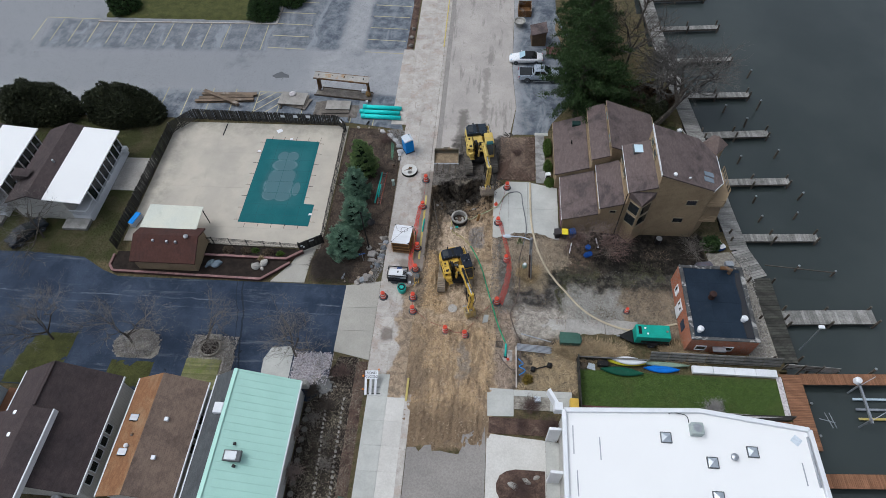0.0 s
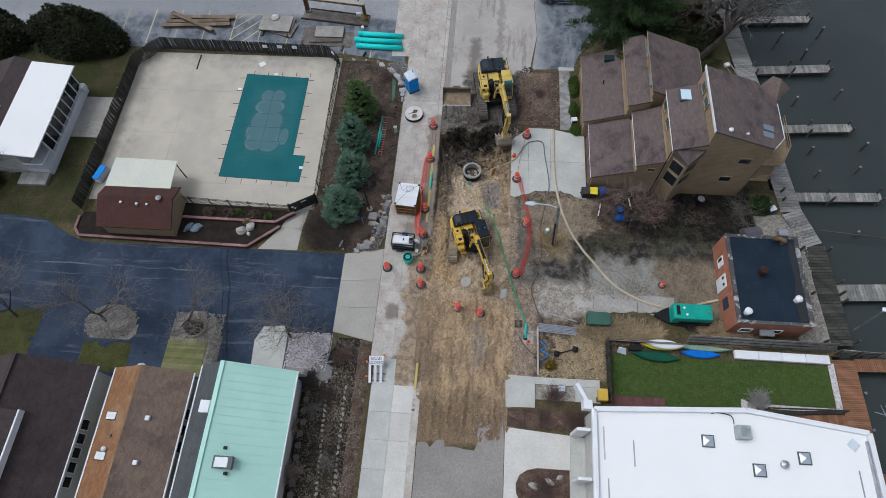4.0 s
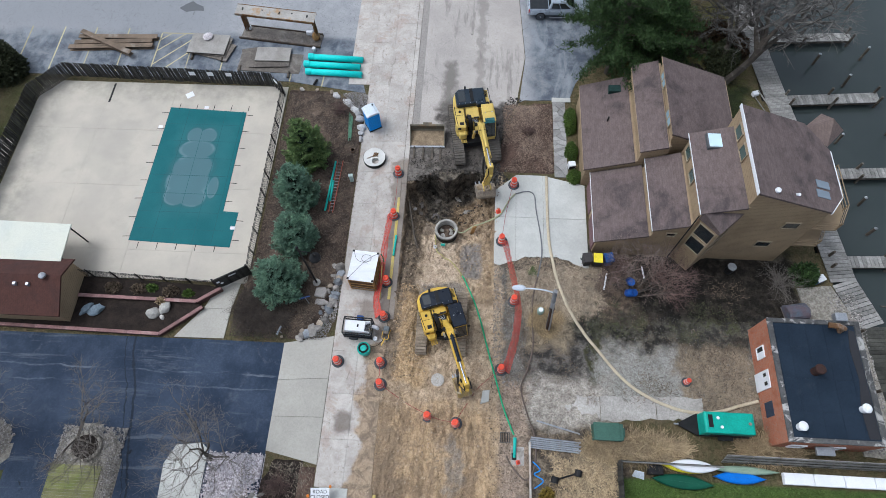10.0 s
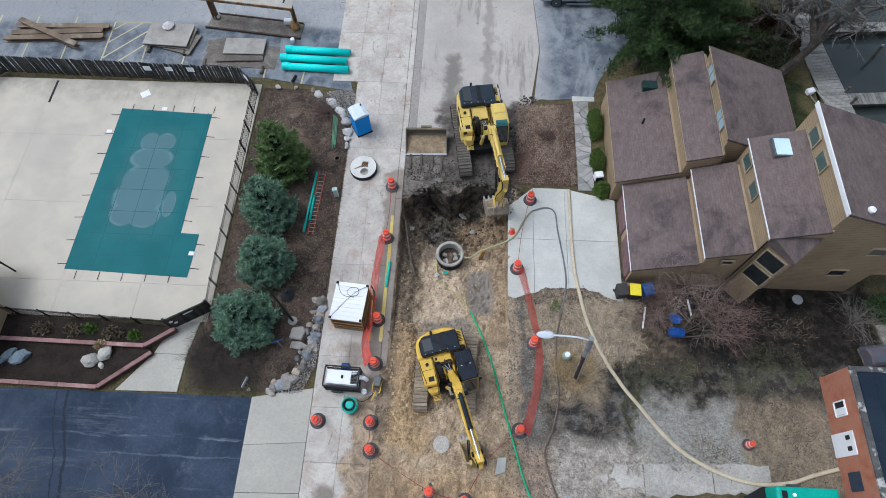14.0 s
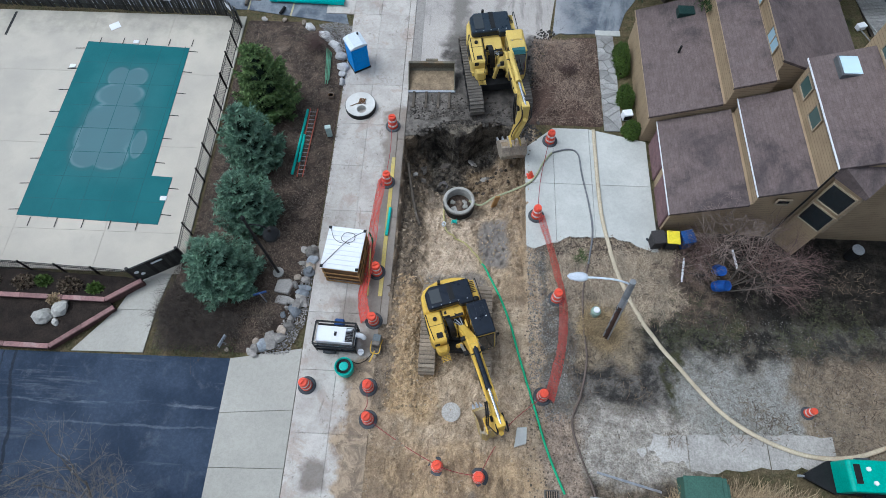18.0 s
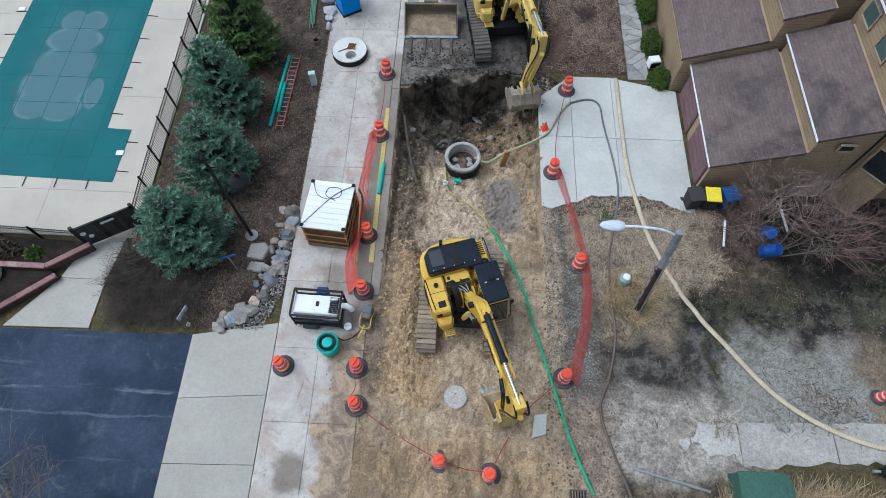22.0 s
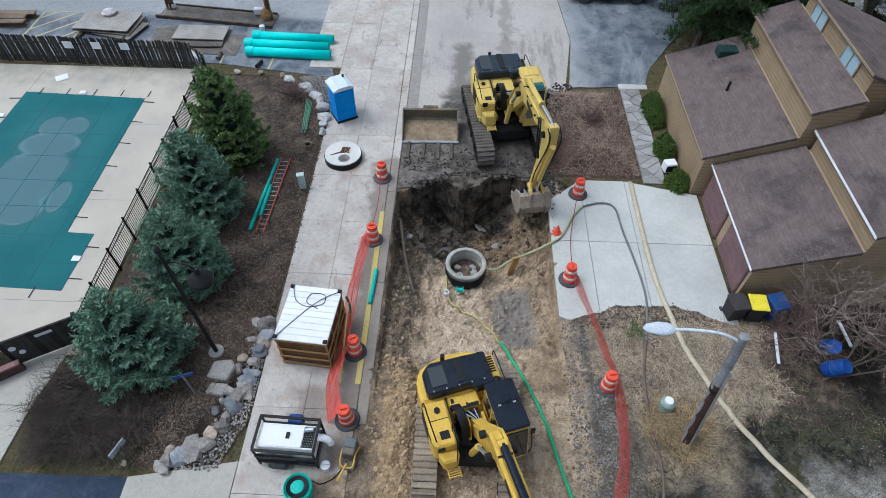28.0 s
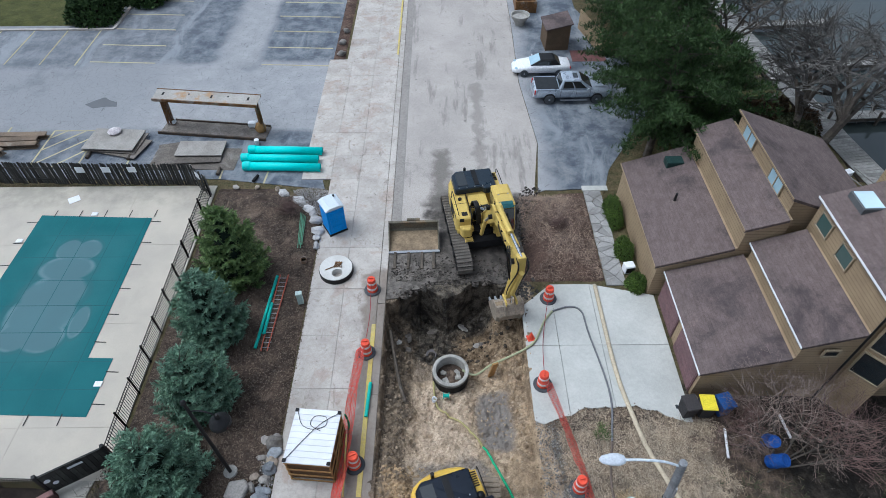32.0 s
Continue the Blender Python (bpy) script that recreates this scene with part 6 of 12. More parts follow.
    put("cover_panel", Geo().box(0.02, hy1 + 0.06, 1.95, 0.5, -0.2, 1.975), paint, bevel=0.008)
    put("cover_panel", Geo().box(-0.38, hy1 + 0.06, 1.95, -0.03, -0.25, 1.965), paint, bevel=0.008)
    put("engine_gap", Geo().box(-0.36, -0.3, 1.95, 0.54, -0.13, 1.962), BLACK)
    put("seam", Geo().box(0.575, hy1, 1.3, 0.6, front - 0.4, 2.05), BLACK)
    put("valve_block", Geo().box(-0.3, -0.14, 1.3, 0.4, 0.12, 1.75), BLACK, bevel=0.03)
    for q in range(6):
        put("valve_pipe", Geo().tube(smoothed([(-0.25 + q * 0.11, -0.05, 1.75), (-0.25 + q * 0.11, 0.0, 2.0 + 0.05 * (q % 2)), (-0.2 + q * 0.04, 0.3, 2.15), (-0.2 + q * 0.03, 0.6, 2.3)]), 0.024), STEEL if q % 2 else BLACK, smooth=True)
    put("latch", Geo().box(0.36, -0.5, 1.975, 0.46, -0.36, 2.0), BLACK)
    tank_ = put("side_tank", Geo().prism([(0.6, hy1), (w + 0.02, hy1), (w + 0.04, front - 0.55), (w - 0.1, front - 0.35), (0.62, front - 0.35)], 1.02, lambda x, y: 2.02), paint, bevel=0.07)
    put("tank_step", Geo().prism([(0.62, front - 0.36), (w - 0.08, front - 0.36), (w - 0.2, front), (0.72, front), (0.62, front - 0.1)], 1.02, 1.62), paint, tank_, bevel=0.06)
    put("tread_plate", Geo().box(0.78, front - 0.8, 2.02, 1.06, front - 0.55, 2.035), BLACK, tank_)
    put("door_seam", Geo().box(0.66, hy1 + 0.62, 2.018, w - 0.04, hy1 + 0.64, 2.03), BLACK, tank_)
    put("stripe", Geo().box(w + 0.035, hy1 + 0.1, 1.86, w + 0.048, front - 0.6, 1.98), BLACK, tank_)
    put("filler_cap", Geo().cyl((0.95, hy1 + 0.35, 2.02), (0.95, hy1 + 0.35, 2.1), 0.09, 0.09, 12), BLACK, tank_)
    put("side_vent", Geo().box(w + 0.03, hy1 + 0.15, 1.3, w + 0.05, hy1 + 0.85, 1.8), BLACK, tank_)
    for k in range(4):
        put("step_bar", Geo().box(0.66, front + 0.03 + 0.07 * k, 1.02, 1.05, front + 0.055 + 0.07 * k, 1.07), paint, tank_)
    for a, b in ((0.66, 0.69), (1.02, 1.05)):
        put("step_side", Geo().box(a, front - 0.02, 1.02, b, front + 0.3, 1.06), paint, tank_)
    put("hand_rail", Geo().tube(smoothed([(w, hy1 + 0.1, 2.0), (w, hy1 + 0.25, 2.55), (w - 0.02, 0.1, 2.5), (w - 0.1, front - 0.5, 2.1)]), 0.02), BLACK, tank_)
    put("hand_rail", Geo().tube(smoothed([(0.68, front - 0.75, 2.02), (0.68, front - 0.7, 2.5), (0.7, front - 0.2, 2.4), (0.74, front, 1.62)]), 0.018), BLACK, tank_)
    put("mirror", Geo().box(w - 0.3, front - 0.3, 1.9, w - 0.08, front - 0.24, 2.1), BLACK, tank_, bevel=0.02)
    hp = [(-0.98, hy0 + 0.05), (0.82, hy0 + 0.02), (1.1, hy0 + 0.3), (1.12, hy1 - 0.12), (1.04, hy1 - 0.03), (-0.3, hy1 - 0.06), (-0.36, hy1 + 0.1), (-0.98, hy1 + 0.1)]
    hood = put("engine_hood", Geo().prism(hp, 1.96, lambda x, y: 2.38 - 0.03 * abs(x)), hood_mat, ex, "dark moulded engine hood", bevel=0.055)
    put("hood_recess", Geo().box(0.42, hy0 + 0.2, 2.365, 0.92, hy1 - 0.24, 2.385), DARKGLASS, hood, bevel=0.006)
    put("hood_slot", Geo().box(-0.16, hy0 + 0.1, 2.37, 0.08, hy1 - 0.2, 2.392), BLACK, hood)
    for k in range(5):
        put("hood_bolt", Geo().cyl((0.9 - k * 0.4, hy1 - 0.11, 2.36), (0.9 - k * 0.4, hy1 - 0.11, 2.385), 0.025, 0.025, 6), STEEL, hood)
    put("exhaust", Geo().cyl((0.32, hy0 - 0.12, 1.96), (0.32, hy0 - 0.12, 2.35), 0.07, 0.07, 12), BLACK, hood)
    lv = put("louvre", Geo().box(-w + 0.06, hy0 + 0.1, 1.98, -0.95, hy1 - 0.2, 2.03), paint, body)
    for k in range(7):
        put("louvre_slat", Geo().box(-w + 0.1, hy0 + 0.15 + k * 0.085, 2.03, -0.99, hy0 + 0.19 + k * 0.085, 2.055), BLACK, lv)
    put("air_cap", Geo().lathe([(0.15, 0), (0.17, 0.12), (0.14, 0.24), (0.04, 0.3)], 16, (-1.08, hy1 - 0.02, 2.0)), BLACK, hood, smooth=True)
    put("rear_rail", Geo().tube(smoothed([(-w + 0.02, hy0 + 0.1, 1.98), (-w + 0.02, hy0 + 0.2, 2.3), (-w + 0.02, hy1 + 0.1, 2.3), (-w + 0.02, hy1 + 0.2, 1.98)]), 0.02), BLACK, body)
    for q in range(5):
        o = q * 0.045
        put("hydraulic_loop", Geo().tube(smoothed([(0.5 - o, -0.3, 1.75), (0.5 - o, -0.12, 2.35), (0.48 - o, 0.2, 2.62), (0.42 - o, 0.55, 2.4), (0.36 - o, 0.62, 1.6)]), 0.042), BLACK, body, smooth=True)
    # cab
    cx0, cx1 = -w - 0.02, -0.5
    cy0, cy1 = front - 1.45, front + 0.02
    prof = [(cy0, 1.05), (cy1 + 0.22, 1.05), (cy1 + 0.34, 1.55), (cy1 + 0.04, 2.84), (cy0 + 0.08, 2.9), (cy0, 2.8)]
    cab = put("cab", Geo().side(prof, 0, cx0, cx1), paint, ex, "operator's cab with dark glass", bevel=0.05)
    put("cab_roof", Geo().box(cx0 - 0.02, cy0 - 0.02, 2.84, cx1 + 0.02, cy1 + 0.05, 2.97), paint if round_cab else cab_mat, cab, bevel=0.12 if round_cab else 0.04)
    if round_cab:
        put("cab_visor", Geo().box(cx0 - 0.03, cy1 - 0.35, 2.7, cx1 + 0.03, cy1 + 0.12, 2.99), cab_mat, cab, "teal cab visor", bevel=0.14)
    put("roof_hatch", Geo().box(cx0 + 0.08, cy0 + 0.08, 2.97, cx1 - 0.08, cy0 + 0.72, 3.0), paint if round_cab else cab_mat, cab, bevel=0.02)
    for q in (0.12, 0.3, 0.5):
        put("roof_rib", Geo().box(cx0 + q, cy0 + 0.12, 3.0, cx0 + q + 0.05, cy0 + 0.68, 3.012), paint if round_cab else cab_mat, cab)
    for q in (0.15, 0.6):
        put("hatch_hinge", Geo().box(cx0 + q, cy0 + 0.73, 2.97, cx0 + q + 0.08, cy0 + 0.77, 3.0), STEEL, cab)
    a0, a1, b0, b1 = cx0 + 0.06, cx1 - 0.06, (cy1 + 0.33, 1.6), (cy1 + 0.07, 2.76)
    put("windscreen", Geo().add([(a0, b0[0] - 0.04, b0[1]), (a1, b0[0] - 0.04, b0[1]), (a1, b1[0] - 0.04, b1[1]), (a0, b1[0] - 0.04, b1[1]), (a0, b0[0] + 0.02, b0[1]), (a1, b0[0] + 0.02, b0[1]), (a1, b1[0] + 0.02, b1[1]), (a0, b1[0] + 0.02, b1[1])], [(0, 1, 2, 3), (7, 6, 5, 4), (0, 4, 5, 1), (1, 5, 6, 2), (2, 6, 7, 3), (3, 7, 4, 0)]), DARKGLASS, cab)
    for sx in (cx0, cx1):
        put("side_window", Geo().box(sx - 0.012, cy0 + 0.75, 1.75, sx + 0.012, cy1 - 0.02, 2.72), DARKGLASS, cab)
        put("side_window", Geo().box(sx - 0.012, cy0 + 0.1, 1.95, sx + 0.012, cy0 + 0.65, 2.72), DARKGLASS, cab)
    put("wiper", Geo().bar((a0 + 0.1, cy1 + 0.36, 1.7), (a0 + 0.35, cy1 + 0.16, 2.6), 0.02, 0.02), BLACK, cab)
    put("mirror", Geo().box(cx0 - 0.2, cy1 + 0.02, 2.35, cx0 - 0.06, cy1 + 0.1, 2.6), BLACK, cab, bevel=0.02)
    put("cab_rail", Geo().tube(smoothed([(cx0 - 0.03, cy1 + 0.2, 1.2), (cx0 - 0.06, cy1 + 0.3, 1.9), (cx0 - 0.06, cy1 + 0.06, 2.7)]), 0.018), BLACK, cab)
    # boom and stick, drawn from the side
    ey, ez = elbow
    x = -0.12
    bend = (ey * 0.4, ez * 0.9)
    up = [(0.1, 1.5), (0.22, 1.95), (bend[0] - 0.45, bend[1] + 0.02), (bend[0] - 0.1, bend[1] + 0.24), (bend[0] + 0.5, bend[1] + 0.26), (ey - 0.1, ez + 0.18), (ey + 0.15, ez)]
    lo = [(ey + 0.05, ez - 0.18), (bend[0] + 0.7, bend[1] - 0.3), (bend[0] + 0.15, bend[1] - 0.5), (0.7, 1.55), (0.4, 1.35)]
    boom = put("boom", Geo().side(up + lo, 0, x - 0.15, x + 0.15), paint, ex, "long bent boom", bevel=0.03)
    for sx in (x - 0.29, x + 0.2):
        put("boom_lug", Geo().side([(-0.1, 1.25), (0.6, 1.25), (0.45, 1.95), (0.1, 1.95)], 0, sx, sx + 0.09), paint, boom)
    for sx in (x - 0.34, x + 0.34):
        put("lift_cylinder", Geo().cyl((sx, 1.0, 1.25), (sx, bend[0] * 0.72, bend[1] * 0.72), 0.1), paint, boom)
        put("lift_rod", Geo().cyl((sx, bend[0] * 0.72, bend[1] * 0.72), (sx, bend[0] + 0.1, bend[1] - 0.15), 0.06), STEEL, boom)
        put("lift_pin", Geo().cyl((sx - 0.08, bend[0] + 0.1, bend[1] - 0.15), (sx + 0.08, bend[0] + 0.1, bend[1] - 0.15), 0.11), BLACK, boom)
    a, b = Vector((x, bend[0] + 0.1, bend[1] + 0.44)), Vector((x, ey + 0.42, ez + 0.58))
    mid = a.lerp(b, 0.55)
    put("cylinder_lug", Geo().side([(a.y - 0.25, a.z - 0.25), (a.y + 0.25, a.z - 0.25), (a.y + 0.05, a.z + 0.1), (a.y - 0.1, a.z + 0.1)], 0, x - 0.12, x + 0.12), paint, boom)
    put("stick_cylinder", Geo().cyl(a, mid, 0.105, 0.105, 12), HOOD1 if not round_cab else paint, boom, "stick cylinder")
    put("cylinder_collar", Geo().cyl(mid.lerp(a, 0.06), mid, 0.13, 0.13, 12), HOOD1 if not round_cab else paint, boom)
    put("stick_rod", Geo().cyl(mid, b, 0.06, 0.06, 10), CHROME, boom, "bright chrome rod")
    for q, sx in enumerate((-0.31, -0.27, 0.0, 0.035, 0.07)):
        put("hydraulic_line", Geo().tube([(sx, 0.55, 2.2), (sx, bend[0] - 0.4, bend[1] + 0.12), (sx, bend[0] - 0.08, bend[1] + 0.3), (sx, bend[0] + 0.5, bend[1] + 0.31), (sx, ey - 0.5 - 0.2 * (q % 2), ez + 0.24)], 0.024), paint, boom)
    for q in range(4):
        put("line_clamp", Geo().box(x - 0.2, bend[0] + 0.3 + q * 0.55, bend[1] + 0.27 - q * 0.02, x + 0.21, bend[0] + 0.36 + q * 0.55, bend[1] + 0.33 - q * 0.02), BLACK, boom)
    put("work_lamp", Geo().box(x + 0.2, bend[0] - 0.6, bend[1] - 0.25, x + 0.38, bend[0] - 0.42, bend[1] - 0.07), BLACK, boom, bevel=0.02)
    put("brand_bar", Geo().side([(bend[0] + 0.8, bend[1] - 0.1), (bend[0] + 1.7, bend[1] - 0.12), (bend[0] + 1.7, bend[1] + 0.06), (bend[0] + 0.8, bend[1] + 0.1)], 0, x + 0.17, x + 0.177), BLACK, boom)
    for q in range(2):
        put("hydraulic_hose", Geo().tube(smoothed([(0.1 + q * 0.07, ey - 0.6, ez + 0.25), (0.22 + q * 0.07, ey - 0.1, ez + 0.5), (0.24 + q * 0.07, ey + 0.12, ez - 0.2), (0.16, ey + 0.1, ez - 1.0)]), 0.032), BLACK, boom, smooth=True)
    sy, sz = stick_low
    st_ = put("stick", Geo().side([(ey - 0.25, ez - 0.1), (ey + 0.1, ez + 0.55), (ey + 0.48, ez + 0.66), (ey + 0.52, ez - 0.3), (sy + 0.22, sz), (sy - 0.1, sz), (ey - 0.2, ez - 0.8)], 0, x - 0.17, x + 0.17), paint, ex, "stick arm", bevel=0.03)
    put("pivot_pin", Geo().cyl((x - 0.26, ey + 0.02, ez), (x + 0.26, ey + 0.02, ez), 0.12, 0.12, 14), BLACK, st_)
    put("bucket_cylinder", Geo().cyl((x, ey + 0.6, ez - 0.1), (x, sy + 0.55, sz + 0.75), 0.1), paint, st_)
    put("bucket_rod", Geo().cyl((x, sy + 0.55, sz + 0.75), (x, sy + 0.5, sz + 0.1), 0.06), CHROME, st_)
    for sx in (x - 0.27, x + 0.2):
        put("link", Geo().bar((sx, sy - 0.05, sz - 0.02), (sx, sy + 0.58, sz + 0.12), 0.07, 0.16), paint, st_, bevel=0.02)
        put("link", Geo().bar((sx, sy + 0.58, sz + 0.12), (sx, sy + 0.45, sz - 0.3), 0.07, 0.14), paint, st_, bevel=0.02)
    prof = [(sy + 0.55, sz - 0.1), (sy + 0.75, sz - 0.55), (sy + 0.6, sz - 1.05), (sy + 0.1, sz - 1.35), (sy - 0.75, sz - 1.3), (sy - 0.75, sz - 1.24), (sy + 0.05, sz - 1.25), (sy + 0.5, sz - 0.98), (sy + 0.62, sz - 0.55), (sy + 0.45, sz - 0.1)]
    bh = 0.6 if round_cab else 0.42
    put("bucket_dirt", Geo().side([(sy - 0.6, sz - 1.235), (sy + 0.05, sz - 1.245), (sy + 0.5, sz - 0.98), (sy + 0.55, sz - 0.75), (sy + 0.1, sz - 1.05), (sy - 0.3, sz - 1.17)], 0, x - bh + 0.01, x + bh - 0.01), OLDDIRT, ex, "sandy dirt caked in the bucket")
    for sx in (x - 0.23, x + 0.17):
        put("stick_hose", Geo().tube(smoothed([(sx, ey + 0.3, ez + 0.5), (sx, ey + 0.62, ez + 0.1), (sx, sy + 0.5, sz + 1.2), (sx, sy + 0.3, sz + 0.4)]), 0.035), BLACK, st_, smooth=True)
    bk = put("bucket", Geo().side(prof, 0, x - bh, x + bh), bucket_mat, ex, "toothed digging bucket")
    cheek = [(sy + 0.5, sz - 0.12), (sy + 0.72, sz - 0.55), (sy + 0.58, sz - 1.03), (sy + 0.1, sz - 1.32), (sy - 0.72, sz - 1.28), (sy - 0.1, sz - 0.3)]
    for sx in (-bh - 0.04, bh):
        put("cheek_plate", Geo().side(cheek, 0, x + sx, x + sx + 0.04), bucket_mat, bk)
    for sx in (-0.3, 0.22):
        put("bucket_ear", Geo().side([(sy + 0.3, sz + 0.05), (sy + 0.65, sz + 0.0), (sy + 0.8, sz - 0.5), (sy + 0.6, sz - 0.6)], 0, x + sx, x + sx + 0.08), bucket_mat, bk)
    for sx in (-bh + 0.08, bh - 0.16):
        put("wear_strip", Geo().side([(sy + 0.76, sz - 0.5), (sy + 0.8, sz - 0.56), (sy + 0.63, sz - 1.08), (sy + 0.1, sz - 1.39), (sy + 0.1, sz - 1.35), (sy + 0.6, sz - 1.05)], 0, x + sx, x + sx + 0.08), bucket_mat, bk)
    for k in range(5):
        tx = x + (k - 2) * (bh - 0.06) / 2
        put("tooth", Geo().add([(tx - 0.07, sy - 0.72, sz - 1.31), (tx + 0.07, sy - 0.72, sz - 1.31), (tx + 0.07, sy - 0.72, sz - 1.21), (tx - 0.07, sy - 0.72, sz - 1.21), (tx - 0.03, sy - 0.98, sz - 1.27), (tx + 0.03, sy - 0.98, sz - 1.27)], [(0, 1, 2, 3), (0, 4, 5, 1), (3, 2, 5, 4), (0, 3, 4), (1, 5, 2)]), STEEL, bk)
    return ex


OLDDIRT = surf("caked_sand", (0.34, 0.26, 0.17), (0.2, 0.15, 0.1), 2.2, 0.95, 0.02, 10, (0.12, 0.09, 0.065), 0)
DIRTYYEL = surf("scraped_bucket_yellow", (0.5, 0.36, 0.12), (0.36, 0.27, 0.13), 2.4, 0.6, 0.004, 12, (0.34, 0.31, 0.27), 0.05, stain=0.45, crisp=0.06)
CHROME = surf("chrome_rod", (0.75, 0.76, 0.78), (0.7, 0.71, 0.73), 1.5, 0.25, 0.0, 14, None, 0, metal=1.0)
YEL1 = surf("digger_yellow", (0.66, 0.43, 0.075), (0.57, 0.37, 0.065), 1.2, 0.42, 0.002, 14, (0.38, 0.26, 0.08), 0.03, stain=0.16, speck=0.88)
YEL2 = surf("faded_digger_yellow", (0.6, 0.44, 0.12), (0.52, 0.38, 0.11), 1.0, 0.5, 0.002, 14, (0.34, 0.26, 0.11), 0.03, stain=0.2, speck=0.88)
HOOD1 = surf("glossy_black_hood", (0.006, 0.01, 0.019), (0.01, 0.016, 0.028), 1.5, 0.3, 0.0, 14, (0.03, 0.038, 0.05), 0, spec=0.22, stain=0.16)
HOOD2 = surf("blue_black_hood", (0.014, 0.024, 0.036), (0.022, 0.033, 0.046), 1.5, 0.3, 0.0, 14, (0.05, 0.06, 0.065), 0, spec=0.22, stain=0.2)
TEALCAB = surf("teal_cab", (0.04, 0.14, 0.15), (0.03, 0.1, 0.11), 1.5, 0.4, 0.002, 14, (0.5, 0.4, 0.15), 0, stain=0.2)
BUCK = surf("worn_bucket_steel", (0.38, 0.32, 0.25), (0.25, 0.21, 0.17), 1.5, 0.6, 0.005, 12, (0.12, 0.1, 0.08), 0, stain=0.3)
excavator("excavator", "clean yellow tracked excavator with a black hood, on sand", (6.64, -14.75, -0.02), 1.12, 198.5, 180, YEL1, HOOD1, HOOD1, (4.85, 4.3), DIRTYYEL, (4.4, 1.35), -2.05, 1.2, 1.7, False, 1.45, (0.3, 0.245, 0.185))
excavator("excavator", "older faded yellow excavator with a blue-black hood, at the pit's edge", (8.45, 2.75, 0.02), 1.2, 190, 189, YEL2, HOOD2, TEALCAB, (5.45, 4.2), BUCK, (4.75, 1.1), -2.9, 0.95, 2.1, True, 1.8, (0.14, 0.126, 0.11))

# ---- pool ----


def cover_material():
    n = Nodes("pool_cover_mesh")
    col = n.mix(n.step(n.noise(0.35, 5), 0.3, 0.7), (0.005, 0.098, 0.11), (0.01, 0.118, 0.13))
    col = n.mix(n.step(n.noise(60, 2), 0.35, 0.8), col, n.mix(1.0, col, (0.75, 0.8, 0.8), "MULTIPLY"))
    pos = n.at
    wet = None
    x, y, _ = n.split(pos)
    w = n.calc("MULTIPLY", n.calc("SUBTRACT", n.noise(0.7, 3), 0.5), 0.35)
    for cx, cy, rx, ry in ((-16.4, 1.8, 0.72, 0.78), (-15.25, 1.8, 0.78, 0.8), (-15.9, 0.3, 1.55, 0.95), (-15.85, -1.6, 1.7, 1.5), (-15.95, -3.1, 1.85, 1.6), (-16.65, -4.35, 1.0, 1.0), (-15.2, -4.5, 1.15, 0.95), (-13.65, -3.5, 0.45, 1.05)):
        d = n.calc("ADD", n.calc("POWER", n.calc("DIVIDE", n.calc("SUBTRACT", x, cx), rx), 2.0), n.calc("POWER", n.calc("DIVIDE", n.calc("SUBTRACT", y, cy), ry), 2.0))
        d = n.calc("ADD", d, w)
        wet = d if wet is None else n.calc("MINIMUM", wet, d)
    inner = n.step(wet, 1.25, 0.85)
    rim = n.calc("MULTIPLY", n.step(wet, 1.2, 0.98), n.step(wet, 0.62, 0.92))
    halo = n.calc("MULTIPLY", n.step(wet, 1.75, 1.3), n.step(wet, 1.05, 1.25))
    col = n.mix(n.calc("MULTIPLY", halo, 0.35), col, (0.03, 0.075, 0.085))
    col = n.mix(n.calc("MULTIPLY", inner, 0.5), col, (0.13, 0.18, 0.205))
    col = n.mix(n.calc("MULTIPLY", n.calc("MULTIPLY", rim, n.step(n.noise(0.55, 3), 0.45, 0.62)), 0.2), col, (0.22, 0.3, 0.33))
    dull = n.calc("MULTIPLY", n.calc("MULTIPLY", n.zone(-17.9, -12.9, -6.4, 3.2, 0.7, 0.3), n.calc("SUBTRACT", 1.0, inner)), 0.3)
    col = n.mix(dull, col, (0.04, 0.14, 0.15))
    return n.finish(col, 0.6, n.noise(40, 2), 0.002)


cover = thing("pool_cover", "teal green fabric pool cover with pale dried puddle marks", "pool cover")
COVM = cover_material()
cpoly = [(-19.43, 4.82), (-12.3, 4.5), (-12.23, -5.77), (-10.92, -5.82), (-11.0, -9.07), (-19.51, -8.78)]
cg = Geo().prism(cpoly, 0.061, 0.085)
part("fabric", cg, COVM, cover)
SEAM = surf("cover_strap", (0.012, 0.088, 0.098), (0.016, 0.1, 0.11), 3, 0.6)
for x in (-17.6, -15.9, -14.2, -12.6):
    y1 = 4.6 if x < -12.35 else 4.5
    part("strap", Geo().box(x - 0.018, -9.0 if x > -12.5 else -8.9, 0.084, x + 0.018, y1, 0.088), SEAM, cover)
for yy_ in (3.0, 1.2, -0.6, -2.4, -4.2, -6.0, -7.6):
    part("strap", Geo().box(-19.4, yy_ - 0.018, 0.084, -12.28 if yy_ > -5.8 else -10.98, yy_ + 0.018, 0.0885), SEAM, cover)
for k in range(8):
    yv = 4.2 - k * 1.8
    for xa, xb in ((-19.45, -20.1), (-12.28 if yv > -5.9 else -11.0, -11.65 if yv > -5.9 else -10.35)):
        part("anchor_strap", Geo().bar((xa, yv, 0.09), (xb, yv - 0.03, 0.075), 0.05, 0.012), BLACK, cover)
